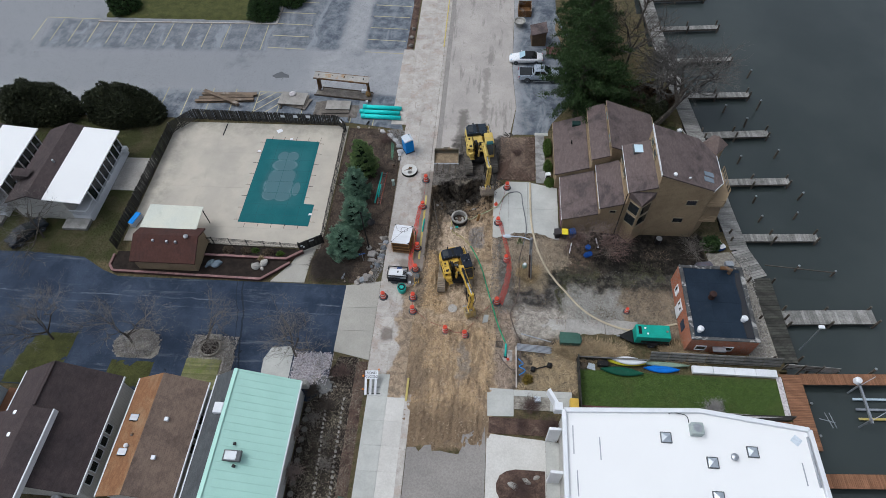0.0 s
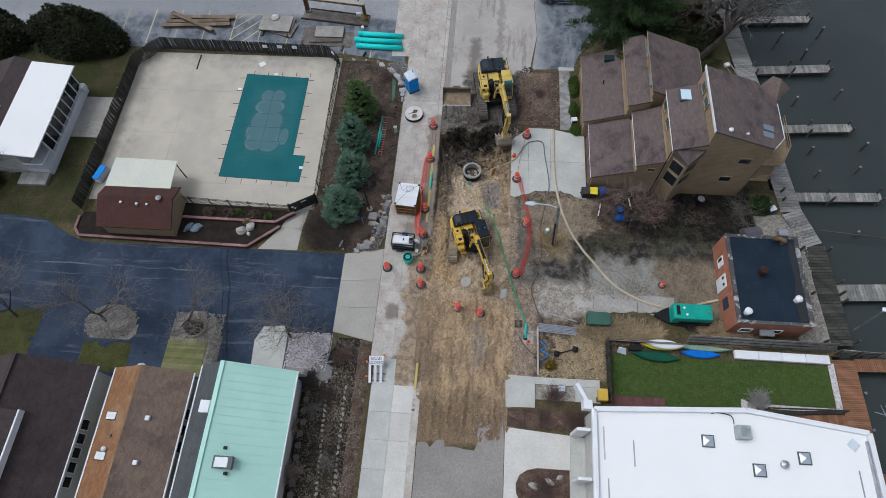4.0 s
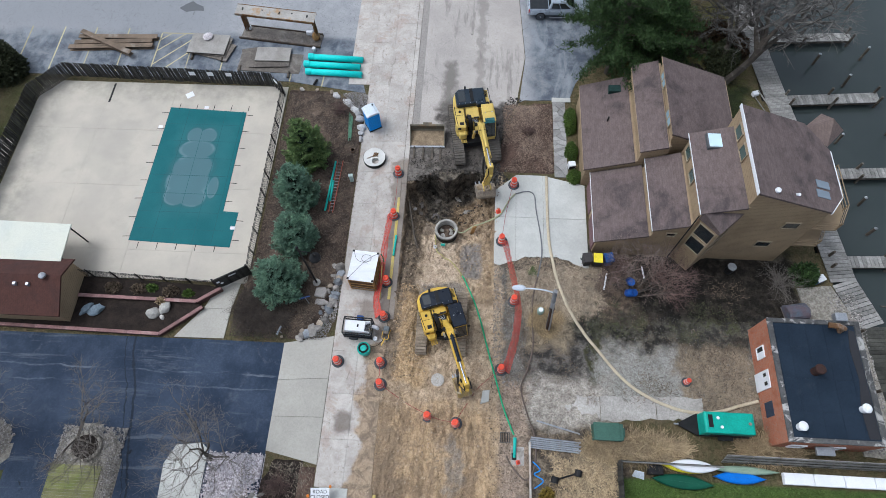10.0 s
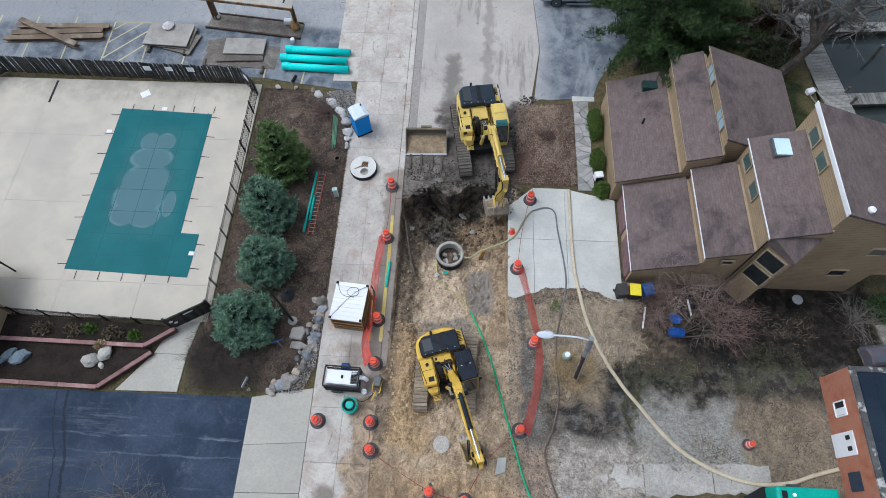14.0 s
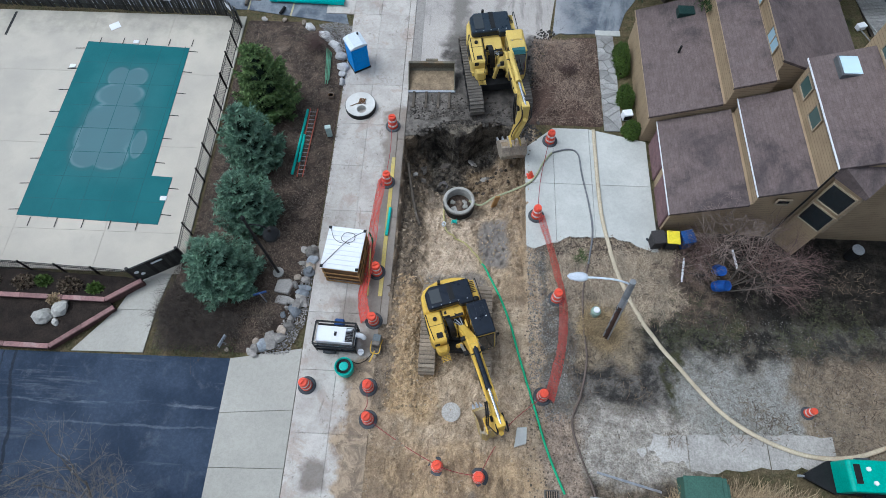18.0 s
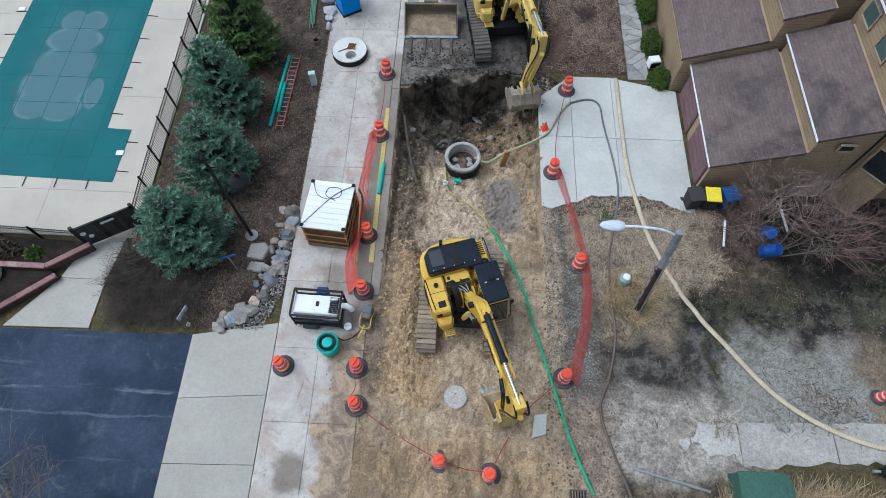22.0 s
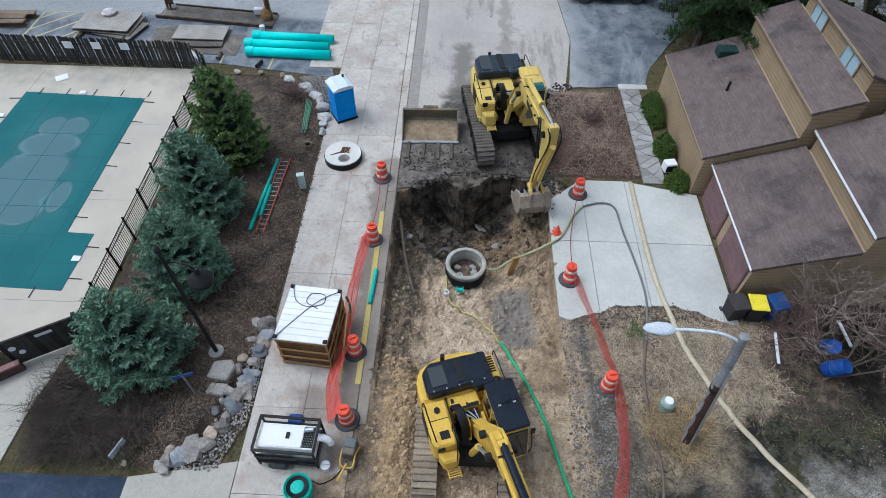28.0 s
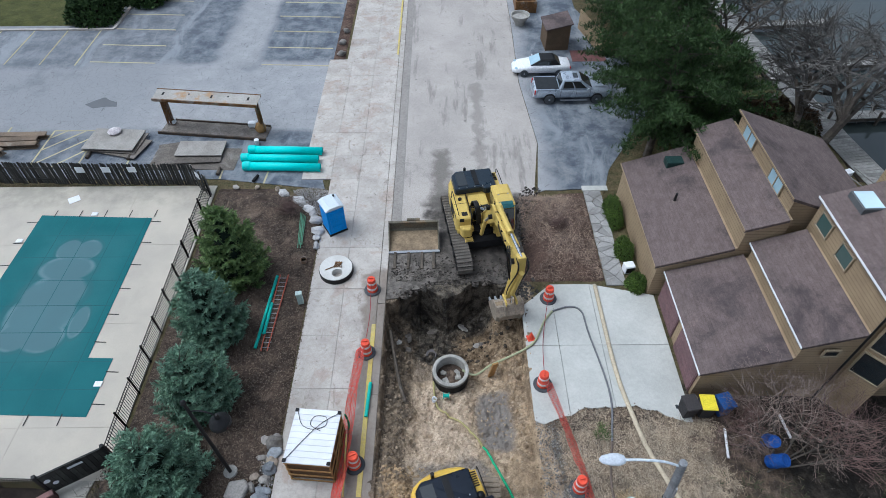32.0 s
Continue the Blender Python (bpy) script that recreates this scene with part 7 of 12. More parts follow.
for k in range(5):
    xv = -18.6 + k * 1.6
    part("anchor_strap", Geo().bar((xv, 4.65, 0.09), (xv, 5.25, 0.075), 0.05, 0.012), BLACK, cover)
    part("anchor_strap", Geo().bar((xv, -8.9, 0.09), (xv - 0.02, -9.5, 0.075), 0.05, 0.012), BLACK, cover)
for x, yy_ in ((-16.1, 4.9), (-19.8, 2.6), (-11.1, -7.3)):
    tagged(part("skimmer_lid", Geo().box(x - 0.2, yy_ - 0.15, 0.075, x + 0.2, yy_ + 0.15, 0.12), WHITE, bevel=0.02), "white square skimmer lid on the terrace", "lid", "skimmer lids")
tagged(part("fallen_sign", Geo().box(-0.35, -0.3, 0, 0.35, 0.3, 0.03), WHITE, bevel=0.01), "white board lying flat on the terrace", "sign").matrix_basis = pose(-18.0, 6.3, 0.065, 0, 0, 35)
part("drain_slot", Geo().box(-25.5, 5.2, 0.0605, -25.32, 7.4, 0.066), BLACK, deckp)

# wooden fence on the north and west sides: boards on rails
fence = thing("wooden_fence", "tall weathered dark board fence with pale posts", "fence")
board = Geo().side([(-0.07, 0), (0.07, 0), (0.07, 1.72), (0.03, 1.8), (-0.03, 1.8), (-0.07, 1.72)], 1, -0.012, 0.012).mesh("board", FENCEWOOD)
postm = Geo().box(-0.05, -0.05, 0, 0.05, 0.05, 1.75).mesh("post", BOARD)
runs = [((-9.2, 6.6), (-10.3, 7.65)), ((-10.3, 7.65), (-29.9, 8.2)), ((-29.9, 8.2), (-32.3, 5.6)), ((-32.3, 5.6), (-32.55, -13.4))]
fr = random.Random(3)
for (ax, ay), (bx, by) in runs:
    L = math.hypot(bx - ax, by - ay)
    ang = math.degrees(math.atan2(by - ay, bx - ax))
    n = int(L / 0.165)
    for k in range(n):
        t = (k + 0.5) / n
        ob = part("board", board, FENCEWOOD, fence)
        ob.matrix_basis = pose(ax + (bx - ax) * t, ay + (by - ay) * t, 0.05, 0, 0, ang) @ pose(0, fr.choice((-0.03, 0.03)), fr.uniform(-0.03, 0.03), 0, fr.uniform(-1.5, 1.5), 0)
    for z in (0.45, 1.4):
        part("rail", Geo().bar((ax, ay, z), (bx, by, z), 0.05, 0.09), FENCEWOOD, fence)
    for k in range(int(L / 2.4) + 1):
        t = min(1, k * 2.4 / L)
        ob = part("post", postm, BOARD, fence)
        ob.matrix_basis = pose(ax + (bx - ax) * t, ay + (by - ay) * t, 0.0, 0, 0, ang) @ pose(0, -0.1 if ang > 90 or ang < -90 else 0.1, 0)
for x in (-17.6, -15.9, -14.2):
    tagged(part("notice_board", Geo().box(x - 0.28, 7.66, 1.2, x + 0.28, 7.68, 1.65), WHITE, bevel=0.005), "white notice plate on the fence, writing too small to read", "sign", "fence notices")
ns = tagged(part("notice_board", Geo().box(-0.28, -0.01, -0.2, 0.28, 0.01, 0.2), WHITE, bevel=0.005), "white notice plate on the corner of the fence", "sign", "fence notices")
ns.matrix_basis = pose(-9.75, 7.05, 1.4, 0, 0, 136)

# iron fence on the east and south sides
PICKET = Geo().box(-0.011, -0.011, 0.15, 0.011, 0.011, 1.45).mesh("picket", BLACK)
iron = thing("iron_fence", "black iron picket fence round the pool", "fence")


def iron_panel(a, b):
    a, b = Vector((*a, 0)), Vector((*b, 0))
    L = (b - a).length
    n = max(2, int(L / 0.125))
    for k in range(1, n):
        part("picket", PICKET, BLACK, iron).location = a.lerp(b, k / n)
    for z in (0.2, 1.18, 1.4):
        part("rail", Geo().bar(a + Vector((0, 0, z)), b + Vector((0, 0, z)), 0.03, 0.035), BLACK, iron)
    for p in (a, b):
        part("post", Geo().box(p.x - 0.035, p.y - 0.035, 0, p.x + 0.035, p.y + 0.035, 1.55), BLACK, iron)


for a, b, n in (((-9.1, 6.5), (-8.85, -9.6), 9), ((-8.85, -9.6), (-8.78, -11.2), 1), ((-11.15, -12.55), (-23.3, -12.05), 6)):
    for k in range(n):
        t0, t1 = k / n, (k + 1) / n
        iron_panel((a[0] + (b[0] - a[0]) * t0, a[1] + (b[1] - a[1]) * t0), (a[0] + (b[0] - a[0]) * t1, a[1] + (b[1] - a[1]) * t1))
gate = thing("pool_gate", "dark solid board gate with a notice, at the pool corner", "gate", (-8.72, -11.28, 0.05), 210)
part("gate_leaf", Geo().box(0, -0.04, 0.1, 2.6, 0.04, 1.6), BLACK, gate, bevel=0.01)
for k in range(12):
    part("gate_board", Geo().box(0.03 + k * 0.212, 0.04, 0.12, 0.225 + k * 0.212, 0.065, 1.62), FENCEWOOD, gate)
part("gate_notice", Geo().box(0.9, 0.065, 1.25, 1.5, 0.075, 1.4), WHITE, gate)
for x in (-0.1, 2.58):
    part("post", Geo().box(x, -0.08, -0.05, x + 0.14, 0.08, 1.75), BLACK, gate)
fl = part("flower_plaque", Geo().cyl((2.4, 0.07, 1.1), (2.4, 0.09, 1.1), 0.13, 0.13, 8).cyl((2.2, 0.07, 0.75), (2.2, 0.09, 0.75), 0.12, 0.12, 8), WHITE, gate, "white flower-shaped plaques")

# planter walls of stacked timber
PINK = surf("faded_red_timber", (0.3, 0.17, 0.16), (0.22, 0.13, 0.125), 1.4, 0.85, 0.008, 10, (0.36, 0.28, 0.26), 0.2)
DPINK = surf("dark_red_timber_and_shade", (0.11, 0.06, 0.055), (0.075, 0.045, 0.042), 1.4, 0.85, 0.008, 10, None, 0.2)
plw = thing("planter_wall", "low retaining wall of faded red timbers", "planter")
for pts_, z in (([(-32.3, -14.2), (-32.3, -15.6), (-31.7, -16.35), (-14.7, -16.6), (-11.9, -14.3)], 0.38), ([(-21.8, -13.85), (-12.4, -13.95), (-10.7, -12.75)], 0.55)):
    for (ax, ay), (bx, by) in zip(pts_, pts_[1:]):
        L = math.hypot(bx - ax, by - ay)
        n = max(1, round(L / 2.4))
        for k in range(n):
            p, q = (ax + (bx - ax) * (k + 0.003) / n, ay + (by - ay) * (k + 0.003) / n), (ax + (bx - ax) * (k + 0.997) / n, ay + (by - ay) * (k + 0.997) / n)
            part("cap_timber", Geo().bar((*p, z), (*q, z), 0.26, 0.1), PINK, plw, bevel=0.012)
            part("wall_timber", Geo().bar((*p, z / 2 - 0.03), (*q, z / 2 - 0.03), 0.18, z - 0.04), DPINK, plw)
sheet("planter_soil", [(-32.1, -16.2), (-14.8, -16.4), (-12.1, -14.2), (-12.4, -13.8), (-21.8, -13.7), (-32.1, -13.7)], 0.28, DARKMULCH_AND_SHADE, "black soil planting bed inside timber walls", "planting bed", 0.3)
sheet("planter_soil", [(-23.6, -13.75), (-12.5, -13.85), (-11.0, -12.7), (-11.7, -12.55), (-23.6, -12.2)], 0.42, DARKMULCH_AND_SHADE, "upper strip of dark soil below the iron fence", "planting bed", 0.4)


# ---- traffic drums and netting ----
ORANGE = surf("drum_orange", (0.78, 0.105, 0.055), (0.7, 0.085, 0.05), 2.0, 0.5, 0.002, 14, (0.5, 0.13, 0.07), 0.08, stain=0.2)
BANDW = surf("drum_white_band", (0.75, 0.72, 0.7), (0.65, 0.6, 0.57), 2.0, 0.5, 0.002, 14, (0.45, 0.38, 0.34), 0.05, stain=0.25)
RUBBER = surf("dusty_black_rubber", (0.06, 0.066, 0.074), (0.095, 0.1, 0.108), 2.0, 0.8, 0.004, 12, (0.16, 0.145, 0.125), 0.1, stain=0.25)
drum = thing("traffic_drum", "orange and white traffic drum on a black rubber ring", "traffic drum", (2.15, -1.45, 0.07), 0, "traffic drums")
dbar = part("barrel", Geo().lathe([(0.3, 0.05), (0.3, 0.22), (0.285, 0.24), (0.28, 0.42), (0.265, 0.44), (0.26, 0.62), (0.245, 0.64), (0.24, 0.82), (0.225, 0.84), (0.22, 0.98), (0.19, 1.0)], 18), ORANGE, drum)
for z0, z1, r0, r1 in ((0.25, 0.41, 0.289, 0.284), (0.65, 0.81, 0.249, 0.244)):
    part("white_band", Geo().lathe([(r0, z0), (r1, z1)], 18), BANDW, dbar, smooth=True)
part("handle", Geo().box(-0.13, -0.02, 1.0, 0.13, 0.02, 1.08), ORANGE, dbar, bevel=0.01)
part("base_ring", Geo().lathe([(0.47, 0), (0.47, 0.05), (0.42, 0.09), (0.31, 0.09), (0.3, 0.05)], 20), RUBBER, drum)
for x, yy_, z in ((2.15, -5.6, 0.07), (2.1, -11.5, 0.07), (2.2, -14.35, 0.07), (-0.9, -17.95, 0.07), (2.27, -17.9, 0.07), (2.42, -19.5, 0.07), (5.98, -21.55, 0.0), (8.0, -21.95, 0.0), (12.0, -2.15, 0.06), (11.05, -7.5, 0.06), (12.05, -12.6, 0.0), (11.15, -17.95, 0.02)):
    d = copy_thing(drum, pose(x, yy_, z, random.uniform(-2, 2), random.uniform(-2, 2), random.uniform(0, 90)))
d = copy_thing(drum, pose(24.6, -18.1, -0.3, 0, 0, 20) @ Matrix.Scale(0.72, 4))
d["label"] = "orange traffic drum standing alone in the yard"

NET = surf("orange_net", (0.8, 0.13, 0.1), (0.72, 0.11, 0.085), 2.0, 0.6, 0.0, 14, None, 0)


def netting(label, path, lean, height, sag):
    """Open plastic mesh slung along a line of drums: thin strands both ways."""
    pts_ = smoothed(path, 22)
    g = Geo()
    rows_, prev = 13, None
    for i, p in enumerate(pts_):
        p2 = pts_[min(i + 1, len(pts_) - 1)]
        p1 = pts_[max(i - 1, 0)]
        w = (p2 - p1).normalized()
        s = Vector((w.y, -w.x, 0))
        ph = i / 22
        hgt = height * (1 - sag * math.sin(math.pi * (ph % 1)) ** 2)
        wob = 0.07 * noise.noise(Vector((i * 0.23, lean, 0)))
        col = [p + s * (lean * (1 - k / (rows_ - 1)) + wob * math.sin(k)) + Vector((0, 0, 0.03 + hgt * k / (rows_ - 1))) for k in range(rows_)]
        if prev:
            for k in range(rows_):
                u = Vector((0, 0, 0.008)) + s * 0.008
                j = len(g.v)
                g.v += [tuple(prev[k] - u), tuple(col[k] - u), tuple(col[k] + u), tuple(prev[k] + u)]
                g.f.append((j, j + 1, j + 2, j + 3))
            for q in range(2):
                a0, b0 = prev[0].lerp(col[0], q / 4), prev[-1].lerp(col[-1], q / 4)
                j = len(g.v)
                u = w * 0.009
                g.v += [tuple(a0 - u), tuple(a0 + u), tuple(b0 + u), tuple(b0 - u)]
                g.f.append((j, j + 1, j + 2, j + 3))
        prev = col
    return tagged(part("safety_netting", g, NET), label, "safety net", "safety netting")


netting("sagging orange plastic safety net between drums", [(2.2, -5.5, 0.07), (2.0, -8.5, 0.07), (1.95, -11.4, 0.07), (1.8, -13.0, 0.07), (2.1, -14.4, 0.07)], 0.6, 0.95, 0.2)
netting("orange plastic safety net strung over bare soil", [(11.0, -7.6, 0.05), (11.6, -10.2, 0.02), (12.1, -12.7, 0.0), (11.9, -15.4, 0.0), (11.2, -18.1, 0.0)], -0.55, 0.8, 0.35)
ROPE = surf("red_rope", (0.35, 0.05, 0.06), (0.25, 0.04, 0.05), 4, 0.7, vary=0)
for pts_ in ([(2.15, -1.5, 0.9), (2.2, -3.5, 0.55), (2.15, -5.5, 0.9)], [(2.27, -17.9, 0.9), (2.35, -18.8, 0.5), (2.42, -19.5, 0.9), (4.2, -20.6, 0.12), (5.98, -21.55, 0.9), (7, -21.8, 0.3), (8.0, -21.95, 0.9)], [(8.0, -21.95, 0.9), (8.6, -20.8, 0.15), (9.6, -19.3, 0.12), (11.1, -18.1, 0.9)], [(11.95, -2.2, 0.9), (11.4, -4.8, 0.12), (11.05, -7.4, 0.9)]):
    tagged(part("barrier_rope", Geo().tube(smoothed(pts_), 0.018, 5), ROPE), "thin red rope slung between drums", "rope", "barrier ropes")


# ---- things on the sidewalk ----
BLUEP = surf("blue_plastic", (0.02, 0.29, 0.8), (0.018, 0.26, 0.74), 1.5, 0.45, 0.002, 14, None, 0.03)
loo = thing("portable_toilet", "bright blue portable toilet with a white roof", "portable toilet", (-0.55, 3.55, 0.07), 31)
part("cabin", Geo().box(-0.56, -0.56, 0.1, 0.56, 0.56, 2.0), BLUEP, loo, bevel=0.03)
part("skid", Geo().box(-0.6, -0.6, 0.0, 0.6, 0.6, 0.1), BLACK, loo)
ld = part("door", Geo().box(-0.42, -0.59, 0.15, 0.42, -0.555, 1.9), BLUEP, loo, bevel=0.01)
for q in range(3):
    part("door_panel", Geo().box(-0.34, -0.61, 0.25 + q * 0.52, 0.34, -0.59, 0.7 + q * 0.52), BLUEP, ld, bevel=0.015)
for q in range(3):
    part("side_rib", Geo().box(0.56, -0.4, 0.3 + q * 0.52, 0.59, 0.4, 0.72 + q * 0.52), BLUEP, loo, bevel=0.015)
part("roof", Geo().side([(-0.6, 2.0), (0.6, 2.0), (0.6, 2.08), (0.3, 2.22), (-0.3, 2.22), (-0.6, 2.08)], 1, -0.62, 0.62), PALEP, loo, "white curved roof", bevel=0.02)
part("vent_pipe", Geo().cyl((0.35, 0.35, 2.1), (0.35, 0.35, 2.32), 0.06), BLACK, loo)

CASTC = surf("cast_concrete", (0.43, 0.415, 0.38), (0.31, 0.3, 0.275), 1.6, 0.8, 0.004, 16, (0.24, 0.215, 0.18), 0.03, stain=0.36)
LIDC = surf("pale_cast_concrete", (0.62, 0.61, 0.58), (0.54, 0.53, 0.5), 1.6, 0.8, 0.003, 16, (0.4, 0.36, 0.31), 0, stain=0.28, speck=0.88)
lid = thing("manhole_cover_slab", "round precast concrete manhole slab with an off-centre hole", "concrete slab", (-0.05, -0.05, 0.07))
ring = []
g = Geo()
n = 32
R, hx, hy, hr = 0.95, 0.12, -0.4, 0.3
for zz, rr_, hh in ((0.0, R, hr), (0.36, R, hr)):
    for k in range(n):
        a = 2 * math.pi * k / n
        g.v.append((rr_ * math.cos(a), rr_ * math.sin(a), zz))
    for k in range(n):
        a = 2 * math.pi * k / n
        g.v.append((hx + hh * math.cos(a), hy + hh * math.sin(a), zz))
for k in range(n):
    j = (k + 1) % n
    g.f += [(2 * n + k, 2 * n + j, 3 * n + j, 3 * n + k), (k, n + k, n + j, j), (k, j, 2 * n + j, 2 * n + k), (n + k, 3 * n + k, 3 * n + j, n + j)]
part("slab", g, LIDC, lid)
part("dark_band", Geo().lathe([(0.955, 0.0), (0.985, 0.0), (0.985, 0.31), (0.955, 0.32)], 32, closed=False), BLACK, lid, "black sealing band")
ch = Geo()
cr = random.Random(5)
pp = [(0.1 + 0.25 * math.cos(k * 1.3) * cr.uniform(0.3, 1), 0.2 + 0.22 * math.sin(k * 1.7), 0.39 + 0.01 * (k % 3)) for k in range(14)]
part("chain", ch.tube(smoothed(pp + [(-0.4, -0.1, 0.385), (-0.6, -0.2, 0.38)], 3), 0.028, 5), RUST, lid, "rusty lifting chain")

CRATEW = surf("raw_timber", (0.42, 0.25, 0.1), (0.33, 0.19, 0.075), 1.5, 0.75, 0.004, 14, (0.2, 0.12, 0.06), 0.12)
crate = thing("shipping_crate", "timber-framed crate with a white ribbed lid, on the sidewalk", "crate", (0.45, -11.0, 0.07), -5)
part("panel", Geo().box(-0.92, -1.13, 0.14, 0.92, 1.13, 1.75), surf("crate_panel", (0.2, 0.115, 0.055), (0.13, 0.075, 0.04), 1.2, 0.8), crate)
for x in (-0.98, 0.92):
    for yy_ in (-1.2, -0.4, 0.4, 1.13):
        part("stud", Geo().box(x, yy_, 0.0, x + 0.06, yy_ + 0.07, 1.85), CRATEW, crate)
for z in (0.1, 0.62, 1.15, 1.78):
    part("rail", Geo().box(-0.98, -1.245, z, 0.98, -1.2, z + 0.07), CRATEW, crate)
    part("rail", Geo().box(0.98, -1.2, z, 1.02, 1.2, z + 0.09), CRATEW, crate)
    part("rail", Geo().box(-1.02, -1.2, z, -0.98, 1.2, z + 0.09), CRATEW, crate)
for yy_ in (-1.0, 0, 1.0):
    part("skid", Geo().box(-0.95, yy_ - 0.06, 0.0, 0.95, yy_ + 0.06, 0.12), CRATEW, crate)
part("brace", Geo().bar((1.04, -1.1, 0.3), (1.04, 0.9, 1.6), 0.03, 0.09), CRATEW, crate)
for k in range(9):
    part("lid_strip", Geo().box(-1.02, -1.24 + k * 0.277, 1.87, 1.02, -1.24 + k * 0.277 + 0.27, 1.93), WHITE, crate, bevel=0.012)
for x, yy_ in ((-0.95, -1.15), (0.95, -1.15), (-0.95, 1.15), (0.95, 1.15)):
    part("corner_strap", Geo().box(x - 0.08, yy_ - 0.08, 1.93, x + 0.08, yy_ + 0.08, 2.0), BLACK, crate, bevel=0.02)
part("lashing", Geo().tube(smoothed([(-0.95, -1.15, 1.96), (0.0, 0.3, 1.95), (0.55, 0.85, 1.96), (0.95, 1.1, 1.97)]), 0.014, 5).tube(smoothed([(-0.9, 1.1, 1.96), (-0.6, 0.5, 1.95), (-0.1, 0.3, 1.95), (0.45, 0.5, 1.95), (0.4, 0.9, 1.95), (-0.1, 0.9, 1.95), (-0.2, 0.5, 1.95), (0.3, 0.25, 1.95)]), 0.014, 5), BLACK, crate)
tagged(part("green_hose", Geo().tube(smoothed([(1.6, -9.6, 1.2), (1.75, -9.9, 0.6), (1.75, -11.2, 0.12), (1.6, -12.2, 0.15), (1.7, -10.6, 0.3)]), 0.05, 6), surf("dark_green_hose", (0.02, 0.13, 0.06), (0.03, 0.16, 0.08), 2, 0.5)), "dark green hose draped behind the crate", "hose")
tagged(part("yellow_pole", Geo().cyl((1.72, -12.9, 0.1), (1.78, -10.6, 1.3), 0.04, 0.04, 8), YELLOWLINE), "yellow pole leaning on the crate", "pole")

gen = thing("generator", "black-framed towed generator with a white top", "generator", (0.45, -15.55, 0.07), -2)
GW = 1.05
part("cabinet", Geo().box(-0.95, -0.42, 0.35, 0.95, 0.42, 1.3), WHITE, gen, bevel=0.02)
part("top_panel", Geo().box(-0.9, -0.38, 1.3, 0.55, 0.38, 1.33), WHITE, gen)
gr = Geo()
for k in range(7):
    gr.box(0.58 + k * 0.055, -0.36, 1.3, 0.605 + k * 0.055, 0.36, 1.34)
for k in range(9):
    gr.box(0.58, -0.36 + k * 0.085, 1.3, 0.94, -0.335 + k * 0.085, 1.345)
part("grille", gr, BLACK, gen)
part("muffler", Geo().cyl((0.6, 0.2, 1.42), (0.9, 0.25, 1.42), 0.09), STEEL, gen)
part("latch", Geo().box(-0.02, -0.1, 1.33, 0.1, 0.12, 1.37), BLACK, gen)
for x in (-1.05, 1.0):
    for yy_ in (-0.62, 0.57):
        part("frame_post", Geo().box(x, yy_, 0.1, x + 0.06, yy_ + 0.06, 1.42), BLACK, gen)
for z in (0.35, 0.85, 1.38):
    part("frame_rail", Geo().box(-1.05, -0.64, z, 1.06, -0.56, z + 0.08), BLACK, gen)
    part("frame_rail", Geo().box(-1.05, 0.56, z, 1.06, 0.64, z + 0.08), BLACK, gen)
for x in (-1.07, 1.0):
    part("frame_rail", Geo().box(x, -0.56, 1.38, x + 0.08, 0.56, 1.46), BLACK, gen)
part("lower_case", Geo().box(-1.0, -0.58, 0.15, 1.0, 0.58, 0.5), HOOD1, gen, bevel=0.02)
part("side_panel", Geo().box(-0.98, -0.6, 0.6, 0.3, -0.55, 1.0), HOOD1, gen, bevel=0.02)
part("exhaust_hose", Geo().tube(smoothed([(0.95, 0.1, 1.1), (1.2, 0.1, 1.1), (1.38, 0.08, 0.98), (1.45, 0.05, 0.8)]), 0.13, 10), WHITE, gen, smooth=True)
part("engine_block", Geo().box(-0.2, 0.6, 0.5, 0.3, 0.95, 1.0), surf("blue_engine", (0.02, 0.06, 0.2), (0.03, 0.08, 0.25), 2, 0.5), gen, bevel=0.05)
for x in (-0.5, -0.2):
    w_ = part("wheel", Geo().cyl((x, -0.72, 0.2), (x, -0.6, 0.2), 0.2, 0.2, 14), RUBBER, gen)

TANKM = surf("aqua_plastic", (0.05, 0.5, 0.42), (0.04, 0.44, 0.37), 1.5, 0.45, 0.002, 12, None, 0)
tank = thing("water_tub", "aqua green plastic tub with a coiled black cable", "tub", (1.0, -17.05, 0.07))
part("tub", Geo().lathe([(0.42, 0), (0.47, 0.4), (0.48, 0.75), (0.44, 0.78), (0.4, 0.72), (0.38, 0.7)], 24), TANKM, tank, smooth=False)
part("lid_boss", Geo().lathe([(0.22, 0.7), (0.22, 0.78), (0.1, 0.8)], 16), TANKM, tank)
for k in range(4):
    rr_ = 0.26 + k * 0.03
    part("cable_coil", Geo().tube([(rr_ * math.cos(a), rr_ * math.sin(a), 0.75 + 0.012 * k) for a in [2 * math.pi * q / 20 for q in range(21)]], 0.02, 5), BLACK, tank)
wbk = thing("white_bucket", "white plastic bucket on the sidewalk", "bucket", (1.72, -16.15, 0.07))
part("pail", Geo().lathe([(0.14, 0), (0.17, 0.33), (0.16, 0.34), (0.02, 0.33)], 16), WHITE, wbk)
part("bail", Geo().tube([(0.165 * math.cos(a), 0.02, 0.33 + 0.03 * math.sin(a)) for a in [math.pi * q / 10 for q in range(11)]], 0.008, 4), STEEL, wbk)
cart = thing("plate_compactor", "grey and yellow plate compactor", "compactor", (2.5, -15.75, 0.07), -8)
part("base_plate", Geo().box(-0.26, -0.45, 0, 0.26, 0.45, 0.08), PLATE, cart, bevel=0.03)
